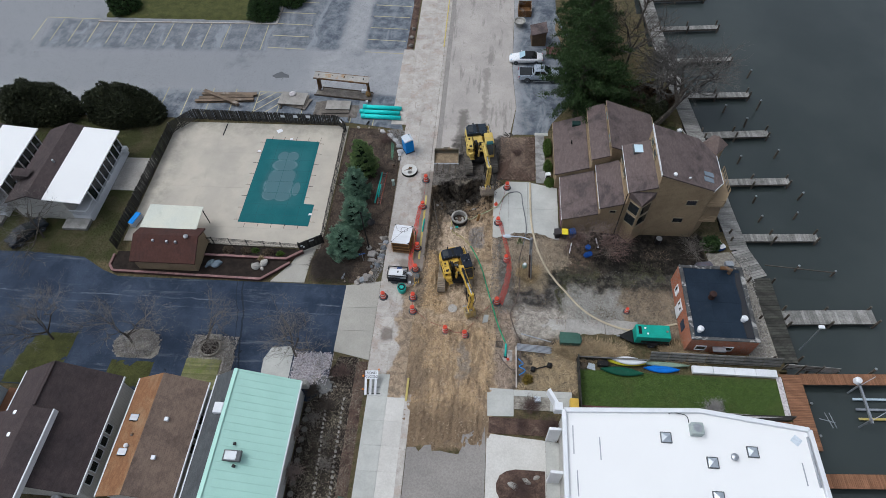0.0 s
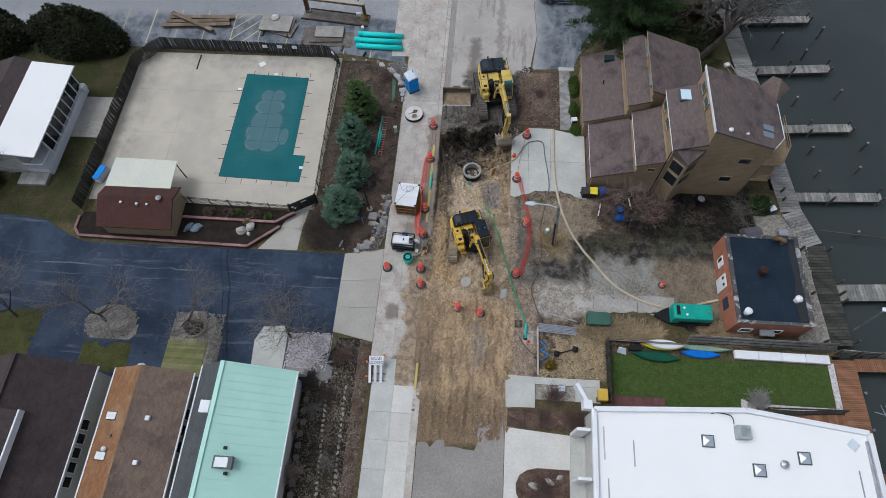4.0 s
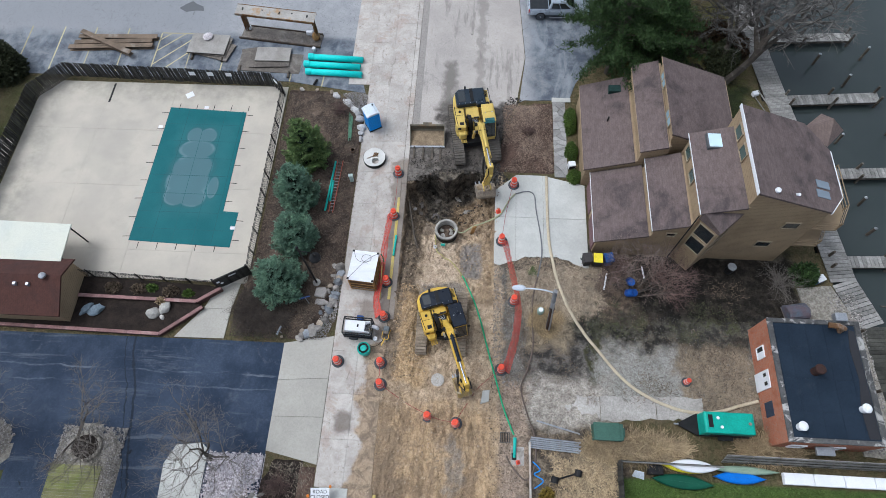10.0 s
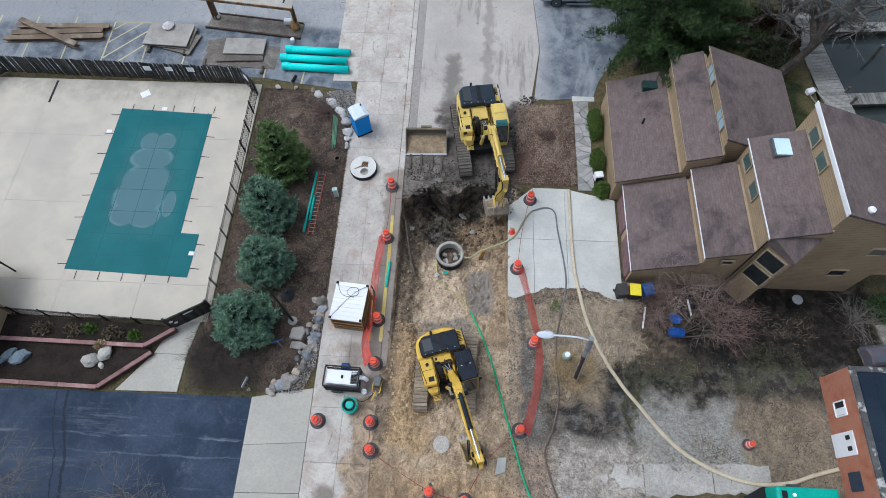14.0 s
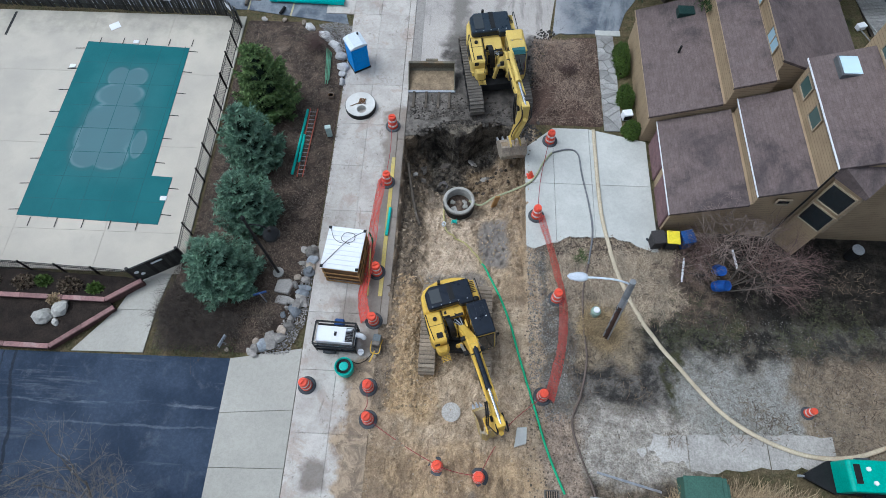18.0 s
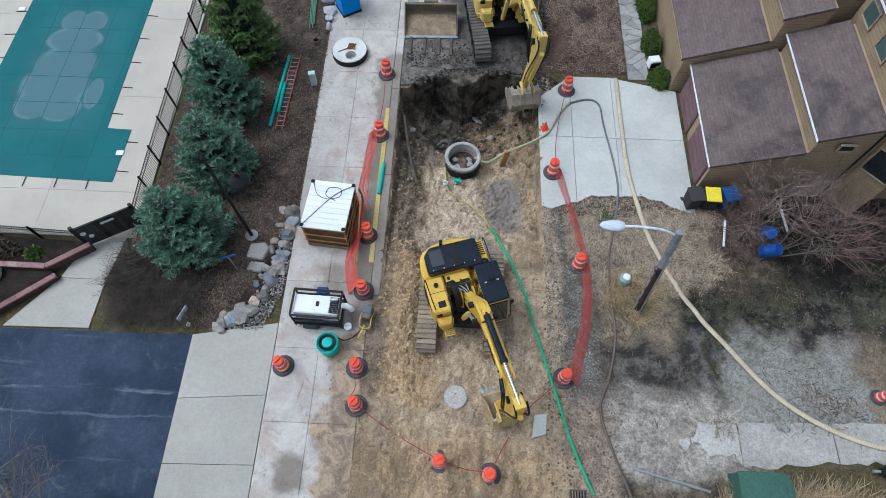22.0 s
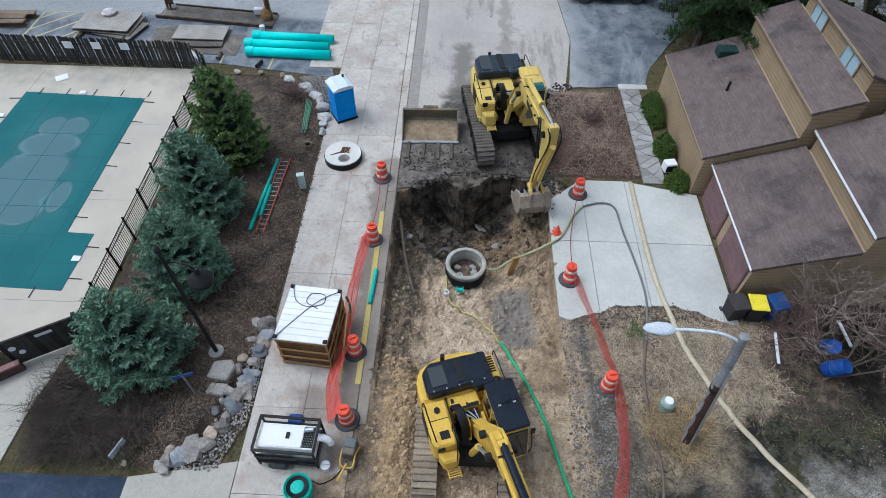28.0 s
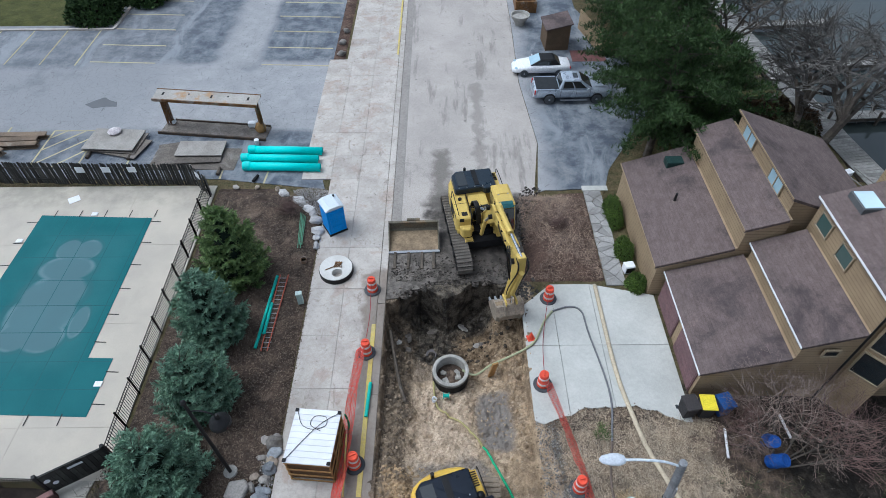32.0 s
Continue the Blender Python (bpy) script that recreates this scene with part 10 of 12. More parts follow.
part("rim", Geo().lathe([(0.27, 0.85), (0.33, 0.87), (0.33, 0.9), (0.24, 0.9)], 18), STEEL, bbn)
for x, yy_, m_, lab in ((35.3, -9.0, WHITE, "white cooler box on the shore"), (35.7, -9.6, BBAR, "blue cooler box on the shore")):
    cl = thing("cooler_box", lab, "cooler", (x, yy_, -0.35), 25, "cooler boxes")
    part("case", Geo().box(-0.35, -0.25, 0, 0.35, 0.25, 0.5), m_, cl, bevel=0.04)
    part("lid", Geo().box(-0.37, -0.27, 0.5, 0.37, 0.27, 0.58), WHITE, cl, bevel=0.03)
hbx = thing("hvac_unit", "small white outdoor unit between hedges", "air conditioner", (16.9, -0.1, 0.03), 10)
part("case", Geo().box(-0.3, -0.25, 0, 0.3, 0.25, 0.55), WHITE, hbx, bevel=0.04)
part("grille", Geo().box(-0.26, -0.265, 0.08, 0.26, -0.25, 0.45), BLACK, hbx)
tnt = thing("covered_boat", "small boat under a blue-grey cover behind the brick building", "boat", (33.3, -12.5, -0.35), 10)
part("cover", Geo().side([(-0.8, 0.1), (0.8, 0.1), (0.55, 0.9), (0, 1.15), (-0.55, 0.9)], 0, -0.8, 0.8), surf("boat_cover", (0.1, 0.13, 0.17), (0.13, 0.1, 0.115), 1.5, 0.75), tnt, bevel=0.12)
part("hull", Geo().box(-0.75, -0.7, 0, 0.75, 0.7, 0.15), PLATE, tnt)


# ---- lawn, kayaks, boundary fence ----
def kayak(label, x, y, z, length, width, turn, mat, tilt=0.0):
    k = thing("kayak", label, "kayak", (x, y, z), turn, "kayaks")
    g = Geo()
    n, m_ = 22, 10
    for i in range(n + 1):
        t = -1 + 2 * i / n
        w = max(0.015, (1 - abs(t) ** 2.2)) * width / 2
        h = 0.16 + 0.08 * t * t
        for j in range(m_):
            a = 2 * math.pi * j / m_
            g.v.append((t * length / 2, w * math.cos(a), 0.18 + h * math.sin(a) * (1 if math.sin(a) > 0 else 0.9)))
    g.f = [(i * m_ + j, i * m_ + (j + 1) % m_, (i + 1) * m_ + (j + 1) % m_, (i + 1) * m_ + j) for i in range(n) for j in range(m_)]
    part("hull", g, mat, k, smooth=True)
    part("keel_line", Geo().box(-length * 0.42, -0.015, 0.33, length * 0.42, 0.015, 0.36), mat, k)
    return k


kayak("white kayak turned upside down on a yellow one", 24.1, -23.95, 0.35, 3.3, 0.85, -3, WHITE)
kayak("yellow kayak underneath a white one", 23.9, -24.0, 0.05, 3.7, 0.8, -2, surf("kayak_yellow", (0.62, 0.58, 0.03), (0.55, 0.5, 0.03), 1, 0.4))
kayak("dark green canoe upside down on the lawn", 23.4, -24.95, 0.0, 4.1, 0.95, -4, surf("canoe_green", (0.015, 0.1, 0.06), (0.012, 0.08, 0.05), 1, 0.35))
kayak("bright blue kayak on the lawn", 27.2, -24.5, 0.0, 3.4, 0.8, -1, surf("kayak_blue", (0.015, 0.16, 0.6), (0.012, 0.13, 0.5), 1, 0.4))
kayak("long grey-green kayak by the fence", 27.6, -24.0, 0.02, 4.6, 0.55, -1, surf("kayak_sage", (0.25, 0.33, 0.25), (0.2, 0.28, 0.21), 1, 0.45))
for k in range(4):
    tagged(part("dock_section", Geo().box(30.1 + k * 1.98, -24.75, 0.0, 32.04 + k * 1.98, -24.0, 0.38), WHITE, bevel=0.03), "white foam dock section lying on the lawn's edge", "dock section", "white dock sections")
bf = thing("boundary_fence", "weathered grey panel fence leaning along the lawn", "fence")
for k in range(7):
    x0 = 26.2 + k * 1.78
    part("panel", Geo().add([(x0, -23.55, 0.0), (x0 + 1.7, -23.55, 0.0), (x0 + 1.7, -23.2, 1.2), (x0, -23.2, 1.2), (x0, -23.5, 0.0), (x0 + 1.7, -23.5, 0.0), (x0 + 1.7, -23.15, 1.2), (x0, -23.15, 1.2)], [(0, 1, 2, 3), (7, 6, 5, 4), (0, 4, 5, 1), (1, 5, 6, 2), (2, 6, 7, 3), (3, 7, 4, 0)]), BOARD, bf)
    for z in (0.2, 0.6, 1.0):
        part("rail", Geo().bar((x0, -23.58 + 0.29 * z, z), (x0 + 1.75, -23.58 + 0.29 * z, z), 0.05, 0.06), DARKBOARD, bf)
dark_f = thing("dark_fence", "dark board fence at the lawn's corner", "fence")
for k in range(30):
    part("board", Geo().box(19.15, -24.0 - k * 0.18, 0, 19.2, -23.84 - k * 0.18, 1.3), FENCEWOOD, dark_f)
for k in range(36):
    part("board", Geo().box(19.3 + k * 0.18, -23.9, 0, 19.46 + k * 0.18, -23.85, 0.9), FENCEWOOD, dark_f)
part("rail", Geo().box(19.2, -23.98, 0.8, 26.0, -23.9, 0.9), BOARD, dark_f)
tagged(part("garden_sign", Geo().add([(20.1, -24.7, 0), (20.9, -24.9, 0), (20.8, -24.5, 0.5), (20.2, -24.4, 0.5), (20.1, -24.75, 0), (20.9, -24.95, 0), (20.8, -24.55, 0.5), (20.2, -24.45, 0.5)], [(0, 1, 2, 3), (7, 6, 5, 4), (0, 4, 5, 1), (1, 5, 6, 2), (2, 6, 7, 3), (3, 7, 4, 0)]), PALEP), "pale plastic panel leaning in the corner", "panel")
tagged(part("black_crate", Geo().box(21.1, -24.6, 0, 22.1, -24.0, 0.5), BLACK, bevel=0.03), "black plastic crate by the fence", "crate")
PAVR = surf("red_paver", (0.16, 0.075, 0.07), (0.12, 0.06, 0.058), 1.5, 0.85, 0.004, 12, None, 0.15)
pat = tagged(new("paver_patio"), "small red-brown paver patio on the lawn", "patio", "", "structure")
for i in range(9):
    for j in range(5):
        slab(pat, 19.4 + i * 0.5, -31.0 + j * 0.5, 19.9 + i * 0.5, -30.5 + j * 0.5, 0.05, PAVR, "paver")
rw_ = thing("retaining_wall", "low brown timber wall by the deck", "wall")
part("wall_timber", Geo().bar((31.6, -29.3, 0.1), (38.3, -28.7, 0.1), 0.3, 0.5), FENCEWOOD, rw_, bevel=0.02)
ldk = tagged(new("lower_deck"), "red-brown plank decking below the lawn", "deck", "", "structure")
for k in range(34):
    x = 32.1 + k * 0.19
    part("plank", Geo().box(x, -30.75, 0.02, x + 0.17, -28.95, 0.1), CEDAR, ldk)
part("post", Geo().box(32.0, -28.95, 0, 32.12, -28.83, 0.9), FENCEWOOD, ldk)
part("post", Geo().box(38.3, -28.75, 0, 38.42, -28.63, 0.9), FENCEWOOD, ldk)
part("top_rail", Geo().bar((32.0, -28.9, 0.85), (38.4, -28.7, 0.85), 0.12, 0.06), FENCEWOOD, ldk)
sheet("bush_stones", [(30.2, -28.1), (31.2, -28.5), (31.7, -29.9), (30.1, -30.1)], 0.04, WHITEGRAVEL, "patch of pale stones under the bush", "gravel bed")
sheet("stone_edge_south", rect(32.2, -28.8, 37.9, -28.45), 0.05, WHITEGRAVEL, "row of pale pebbles along the deck", "gravel bed")
wf = thing("water_fence", "grey panel screen standing over the water", "fence")
for k in range(3):
    x0 = 38.9 + k * 1.66
    part("panel", Geo().bar((x0, -23.55 - 0.05 * k, 0.25), (x0 + 1.6, -23.6 - 0.05 * k, 0.25), 0.06, 1.1), BOARD, wf)
    part("post", Geo().cyl((x0, -23.65, -3), (x0, -23.65, 1.0), 0.08), PILE, wf)
    part("brace", Geo().bar((x0 + 0.05, -23.64, -0.2), (x0 + 1.55, -23.68, 0.7), 0.04, 0.08), DARKBOARD, wf)
sheet("stone_edge", rect(37.9, -28.6, 38.4, -24.6), 0.06, WHITEGRAVEL, "edge of pale pebbles beside the deck", "gravel bed")
sheet("pump_gravel", [(36.1, -22.6), (38.8, -22.8), (38.1, -13.4), (36.6, -10), (34.0, -10.3), (34.5, -13.6), (36.1, -13.7)], -0.28, GRAVEL, "strip of grey stones behind the brick building", "gravel bed", 0.3)


# ---- docks ----
def planked(name, label, a, b, width, mat, z, step_=0.3, group="docks", posts=True):
    """A walkway of cross planks on stringers from a to b."""
    d = thing(name, label, "dock", (0, 0, 0), group=group)
    a, b = Vector((*a, 0)), Vector((*b, 0))
    L = (b - a).length
    ang = math.degrees(math.atan2(b.y - a.y, b.x - a.x))
    n = int(L / step_)
    key = (round(width, 2), round(step_, 3), mat.name)
    if key not in slabs:
        slabs[key] = Geo().box(-step_ / 2 + 0.012, -width / 2, -0.05, step_ / 2 - 0.012, width / 2, 0).mesh("plank", mat)
    for k in range(n):
        p = a.lerp(b, (k + 0.5) / n)
        ob = part("plank", slabs[key], mat, d)
        ob.matrix_basis = pose(p.x, p.y, z + random.uniform(-0.008, 0.008), 0, 0, ang + random.uniform(-0.4, 0.4))
    s = Vector((-(b - a).y, (b - a).x, 0)).normalized() * (width / 2 - 0.1)
    for q in (-1, 1):
        part("stringer", Geo().bar(a + q * s + Vector((0, 0, z - 0.2)), b + q * s + Vector((0, 0, z - 0.2)), 0.1, 0.28), PILE, d)
    if posts:
        for t in (0.05, 0.5, 0.97):
            for q in (-1, 1):
                p = a.lerp(b, t) + q * s * 1.25
                part("dock_post", Geo().cyl((p.x, p.y, -3), (p.x + random.uniform(-0.08, 0.08), p.y, z + random.uniform(0.5, 0.9)), 0.13, 0.11, 9), PILE, d)
    return d


for (ax, ay), (bx, by), w in (((36.6, -7.9), (46.7, -7.4), 1.0), ((36.9, 0.3), (45.7, 0.9), 1.0), ((36.4, 8.2), (45.1, 8.9), 1.1), ((35.2, 15.7), (44.3, 16.2), 1.0), ((34.6, 23.0), (43.5, 23.7), 0.9), ((33.8, 30.4), (43, 31.1), 0.9), ((33.0, 38), (42.4, 38.6), 0.9)):
    planked("pier", "narrow weathered grey plank pier over water", (ax, ay), (bx, by), w, BOARD, -0.45)
planked("pier", "wider grey plank pier by the brick building", (40.3, -17.8), (49.6, -17.2), 1.6, BOARD, -0.45)
bwk = [(31.8, 60), (33.6, 29), (35.2, 13), (36.5, 3), (37.0, -3.5), (37.7, -9.6), (39.0, -13.2)]
for (p, q) in zip(bwk, bwk[1:]):
    planked("boardwalk", "weathered grey plank boardwalk along the shore", p, q, 2.0, BOARD, -0.3, 0.3, "boardwalk", False)
planked("boardwalk", "aged greenish plank boardwalk by the brick building", (39.0, -13.2), (39.5, -22.9), 2.3, DARKBOARD, -0.3, 0.3, "boardwalk", True)
planked("deck_walk", "red-brown deck beside the boat slip", (39.3, -24.2), (39.5, -31.4), 2.0, CEDAR, -0.08, 0.16, "decks", False)
planked("deck_walk", "red-brown deck along the boat slip", (40.3, -24.6), (52, -24.0), 1.1, CEDAR, -0.08, 0.16, "decks", False)
planked("deck_walk", "red-brown deck across the boat slip", (39.0, -34.0), (50, -33.4), 1.2, CEDAR, -0.08, 0.16, "decks", False)
for x, yy_, hgt in ((40.6, 4.1, 1.3), (45.2, 5.2, 1.4), (41.2, -2.2, 1.2), (46.2, -1.5, 1.3), (40.5, 13.2, 1.3), (42.8, 10.6, 1.5), (45.0, 13.9, 1.6), (41.0, -5.0, 1.1), (45.2, -4.4, 1.2), (43.4, -11.6, 1.0), (47, -12.1, 1.0), (40.8, 19.5, 1.2), (45, 20.4, 1.3), (41.6, -23.6, 1.0), (44, -23.5, 0.8), (47.5, -23.3, 1.2), (40.9, -27, 0.9), (40.9, -30, 0.8)):
    ml = thing("mooring_post", "leaning timber mooring post with a pale cap", "mooring post", (x, yy_, -1.15), 0, "mooring posts")
    lean = random.uniform(-0.25, 0.25)
    part("post", Geo().cyl((0, 0, -2), (lean, 0.1, hgt), 0.13, 0.12, 10), PILE, ml)
    part("cap", Geo().lathe([(0.13, 0), (0.12, 0.05), (0.02, 0.16)], 10, (lean, 0.1, hgt)), STEEL, ml)
tagged(part("mooring_rail", Geo().bar((40.0, -11.5, -0.3), (47.0, -12.1, -0.3), 0.08, 0.1), PILE), "thin timber rail between piles", "rail")
dl = thing("dock_lamp", "grey dock lamp post with a white head", "street lamp", (41.4, -21.2, -1.1))
part("post", Geo().cyl((0, 0, -1.5), (0.5, 0.7, 4.0), 0.06, 0.05, 8), STEEL, dl)
part("head", Geo().box(0.2, 0.5, 3.95, 0.75, 0.85, 4.15), WHITE, dl, bevel=0.04)
lift = thing("boat_lift", "aluminium boat lift with cross beams in the slip", "boat lift", (0, 0, 0))
for yy_ in (-25.3, -28.6):
    part("post", Geo().cyl((44.9, yy_, -3), (44.9, yy_, 1.0), 0.09, 0.09, 8), STEEL, lift)
    part("cradle_arm", Geo().bar((45, yy_, 0.8), (46.6, yy_ + 0.9, 0.9), 0.07, 0.07), STEEL, lift)
part("side_beam", Geo().bar((44.9, -25.0, 0.9), (44.9, -28.9, 0.9), 0.18, 0.2), STEEL, lift)
for yy_, m_ in ((-26.0, BLUESIDE), (-27.0, STEEL), (-27.9, YELLOWLINE)):
    part("cross_beam", Geo().bar((45, yy_, -0.9), (52, yy_ + 0.3, -0.9), 0.2, 0.14), m_, lift)
part("motor", Geo().lathe([(0.3, 0), (0.36, 0.15), (0.3, 0.5), (0.1, 0.6)], 14, (44.7, -25.0, 0.9)), WHITE, lift)
part("small_rack", Geo().bar((40.6, -28.6, 0.5), (41.9, -28.9, 0.5), 0.06, 0.06).bar((41.2, -28.0, 0.5), (41.6, -29.4, 0.5), 0.06, 0.06).bar((41.6, -28.0, 0.5), (41.9, -29.4, 0.5), 0.06, 0.06), STEEL, lift)
sr = thing("stair_rail", "dark wooden stair rail beside the house", "railing", (0, 0, 0))
for k in range(9):
    part("baluster", Geo().box(33.0 + k * 0.28, 4.4 - k * 0.32, -0.3, 33.06 + k * 0.28, 4.46 - k * 0.32, 0.75), FENCEWOOD, sr)
part("handrail", Geo().bar((32.8, 4.6, 0.8), (35.5, 1.6, 0.8), 0.1, 0.08), FENCEWOOD, sr)

str_ = thing("stair_rail", "grey wooden rail with balusters from the lawn to the boardwalk", "railing", (0, 0, 0))
part("top_rail", Geo().bar((33.7, 8.2, 0.75), (34.7, 6.0, 0.55), 0.09, 0.07), BOARD, str_)
part("bottom_rail", Geo().bar((33.7, 8.2, 0.0), (34.7, 6.0, -0.15), 0.06, 0.06), BOARD, str_)
for k in range(9):
    u = k / 8
    part("baluster", Geo().bar((33.7 + u, 8.2 - 2.2 * u, -0.35), (33.7 + u, 8.2 - 2.2 * u, 0.75 - 0.2 * u), 0.05, 0.05), BOARD, str_)
dbx = thing("dock_box", "white dock box at the edge of the boardwalk", "box", (33.9, 8.6, -0.3), 20)
part("case", Geo().box(-0.3, -0.2, 0, 0.3, 0.2, 0.3), WHITE, dbx, bevel=0.03)
part("lid", Geo().box(-0.32, -0.22, 0.3, 0.32, 0.22, 0.36), WHITE, dbx, bevel=0.02)

# ---- far end of the road ----
fsh = thing("garden_shed", "brown wooden shed with a sloped roof by the road", "shed", (16.1, 26.1, 0.03), 4)
part("wall", Geo().side([(-1.0, 0), (1.0, 0), (1.0, 2.3), (-1.0, 1.9)], 1, -1.0, 1.2), surf("shed_brown", (0.16, 0.11, 0.07), (0.12, 0.085, 0.055), 1.2, 0.85), fsh)
part("roof", Geo().side([(-1.15, 1.86), (1.15, 2.33), (1.15, 2.42), (-1.15, 1.95)], 1, -1.15, 1.35), BROWNROOF, fsh)
fs2 = thing("fence_screen", "tan board screen around a bin yard", "fence", (19.6, 26.5, 0.03), 0)
for (a, b) in (((-0.9, 2.6), (0.3, -2.4)), ((0.3, -2.4), (1.8, -2.6))):
    n = 12
    for k in range(n):
        part("board", Geo().bar((a[0] + (b[0] - a[0]) * k / n, a[1] + (b[1] - a[1]) * k / n, 0.9), (a[0] + (b[0] - a[0]) * (k + 0.9) / n, a[1] + (b[1] - a[1]) * (k + 0.9) / n, 0.9), 0.04, 1.8), TANSIDE, fs2)
sheet("brick_pad", rect(17.3, 23.2, 20.2, 25.0), 0.06, PAVR, "small red brick pad by the parked cars", "pavement")
for x, yy_, r in ((13.4, 29.9, 0.75),):
    pt = thing("concrete_planter", "round pale concrete planter bowl", "planter", (x, yy_, 0.03))
    part("bowl", Geo().lathe([(0.45, 0), (0.5, 0.3), (0.85, 0.75), (0.9, 0.95), (0.8, 0.95), (0.7, 0.7), (0.1, 0.65)], 18), CASTC, pt)
tbx2 = thing("timber_box", "large rusty open box bin on the roadside", "box", (14.2, 33.4, 0.03), 0)
for a in ((-1.0, -1.3, 1.0, -1.2), (-1.0, 1.2, 1.0, 1.3), (-1.0, -1.2, -0.9, 1.2), (0.9, -1.2, 1.0, 1.2)):
    part("side_board", Geo().box(a[0], a[1], 0, a[2], a[3], 1.1), RUST, tbx2, bevel=0.02)
part("floor_board", Geo().box(-0.9, -1.2, 0, 0.9, 1.2, 0.1), RUST, tbx2)

# patio stack on the terrace
ps = thing("chair_stack", "stack of blue and white pool loungers", "lounger", (-31.6, -9.4, 0.06), 75)
for k in range(5):
    part("lounger", Geo().box(-0.85, -0.35, 0.1 + k * 0.17, 0.85, 0.35, 0.16 + k * 0.17), WHITE if k < 4 else BLUEP, ps, bevel=0.02)
for x in (-0.8, 0.75):
    for yy_ in (-0.33, 0.28):
        part("leg", Geo().box(x, yy_, 0, x + 0.05, yy_ + 0.05, 0.8), WHITE, ps)
# deck in the gravel border and timber ring
gd = thing("wooden_platform", "mossy weathered wooden platform between drives", "deck", (0, 0, 0))
MOSS = surf("mossy_boards", (0.24, 0.23, 0.12), (0.17, 0.18, 0.07), 0.9, 0.9, 0.006, 12, (0.12, 0.15, 0.04), 0.2)
for k in range(16):
    part("plank", Geo().box(-19.9, -29.3 + k * 0.2, 0.05, -16.3, -29.12 + k * 0.2, 0.16), MOSS, gd)
tr_ = thing("tree_ring", "ring of small stones round a tree base", "planter", (-17.8, -24.9, 0.1))
for k in range(18):
    a = 2 * math.pi * k / 18
    part("stone", Geo().box(-0.16, -0.12, 0, 0.16, 0.12, 0.28, pose(1.05 * math.cos(a), 0.9 * math.sin(a), 0, 0, 0, math.degrees(a) + 90)), GRAVEL, tr_, bevel=0.04)
part("soil", Geo().lathe([(0.95, 0.0), (0.9, 0.2), (0.05, 0.24)], 18), DARKMULCH_AND_SHADE, tr_)
# white propane tanks and kit behind the cottages
for x, yy_ in ((-27.0, -40.2), (-20.8, -40.4), (-19.2, -40.8), (-18.8, -40.8)):
    pt = thing("gas_tank", "small white gas tank behind a cottage", "tank", (x, yy_, 0), 0, "gas tanks")
    part("shell", Geo().lathe([(0.1, 0.0), (0.4, 0.15), (0.45, 0.5), (0.4, 0.85), (0.1, 1.0)], 14), WHITE, pt)
    part("valve", Geo().cyl((0, 0, 1.0), (0, 0, 1.12), 0.08), STEEL, pt)
tagged(part("tarp_bundle", Geo().lathe([(0.5, 0), (0.55, 0.3), (0.3, 0.55), (0.1, 0.6)], 9, (-21.6, -29.0, 0.03)), PALEP), "white tarpaulin bundle by a cottage", "bundle")


# ---- plants ----
def leaf_mat(name, c1, c2, rough=0.7, clump=0.0):
    n = Nodes(name)
    geo_ = n.t.nodes.new("ShaderNodeNewGeometry")
    col = n.mix(geo_.outputs["Random Per Island"], c1, c2)
    col = n.mix(n.step(n.noise(1.1, 3), 0.35, 0.7), col, n.mix(1.0, col, (0.7, 0.72, 0.75), "MULTIPLY"))
    if clump:
        col = n.mix(n.calc("MULTIPLY", n.step(n.noise(3.2, 3, 0.6), 0.46, 0.62), clump), col, n.mix(1.0, col, (0.45, 0.5, 0.5), "MULTIPLY"))
    return n.finish(col, rough, spec=0.25)


BARK = surf("grey_bark", (0.1, 0.085, 0.07), (0.06, 0.052, 0.045), 2, 0.95, 0.02, 10, (0.15, 0.14, 0.12), 0.1)
DARKBARK = surf("grey_limbs", (0.16, 0.15, 0.138), (0.085, 0.079, 0.073), 2, 0.95, 0.02, 10, (0.21, 0.2, 0.185), 0.1)
TWIG = surf("pale_twigs", (0.2, 0.18, 0.16), (0.14, 0.125, 0.11), 2, 0.95, 0.0, 10, None, 0.1)
BRUSH = surf("dull_brown_twigs", (0.105, 0.086, 0.072), (0.06, 0.05, 0.043), 2, 0.95, 0.0, 10, None, 0.1)
ROSETWIG = surf("rose_brown_twigs", (0.2, 0.132, 0.115), (0.125, 0.082, 0.073), 2, 0.95, 0.0, 10, None, 0.1)
PALETWIG = surf("pale_bare_twigs", (0.34, 0.27, 0.23), (0.22, 0.165, 0.14), 2, 0.95, 0.0, 10, None, 0.1)
REDTWIG = surf("reddish_twigs", (0.15, 0.1, 0.088), (0.1, 0.07, 0.062), 2, 0.95, 0.0, 10, None, 0.1)
BLUESPR = leaf_mat("blue_spruce_needles", (0.095, 0.19, 0.125), (0.36, 0.54, 0.375), 0.7, 0.75)
GRNSPR = leaf_mat("green_spruce_needles", (0.085, 0.155, 0.055), (0.31, 0.42, 0.15), 0.7, 0.8)
PINEN = leaf_mat("pine_needles", (0.014, 0.034, 0.009), (0.06, 0.105, 0.03))
JUNI = leaf_mat("juniper_leaves", (0.02, 0.026, 0.012), (0.062, 0.068, 0.032))
RUSTLEAF = leaf_mat("rusty_hedge_leaves", (0.03, 0.02, 0.012), (0.1, 0.06, 0.032))
BOX = leaf_mat("boxwood_leaves", (0.03, 0.062, 0.01), (0.12, 0.18, 0.035))
STRAW = leaf_mat("dry_straw", (0.18, 0.125, 0.07), (0.56, 0.43, 0.26))
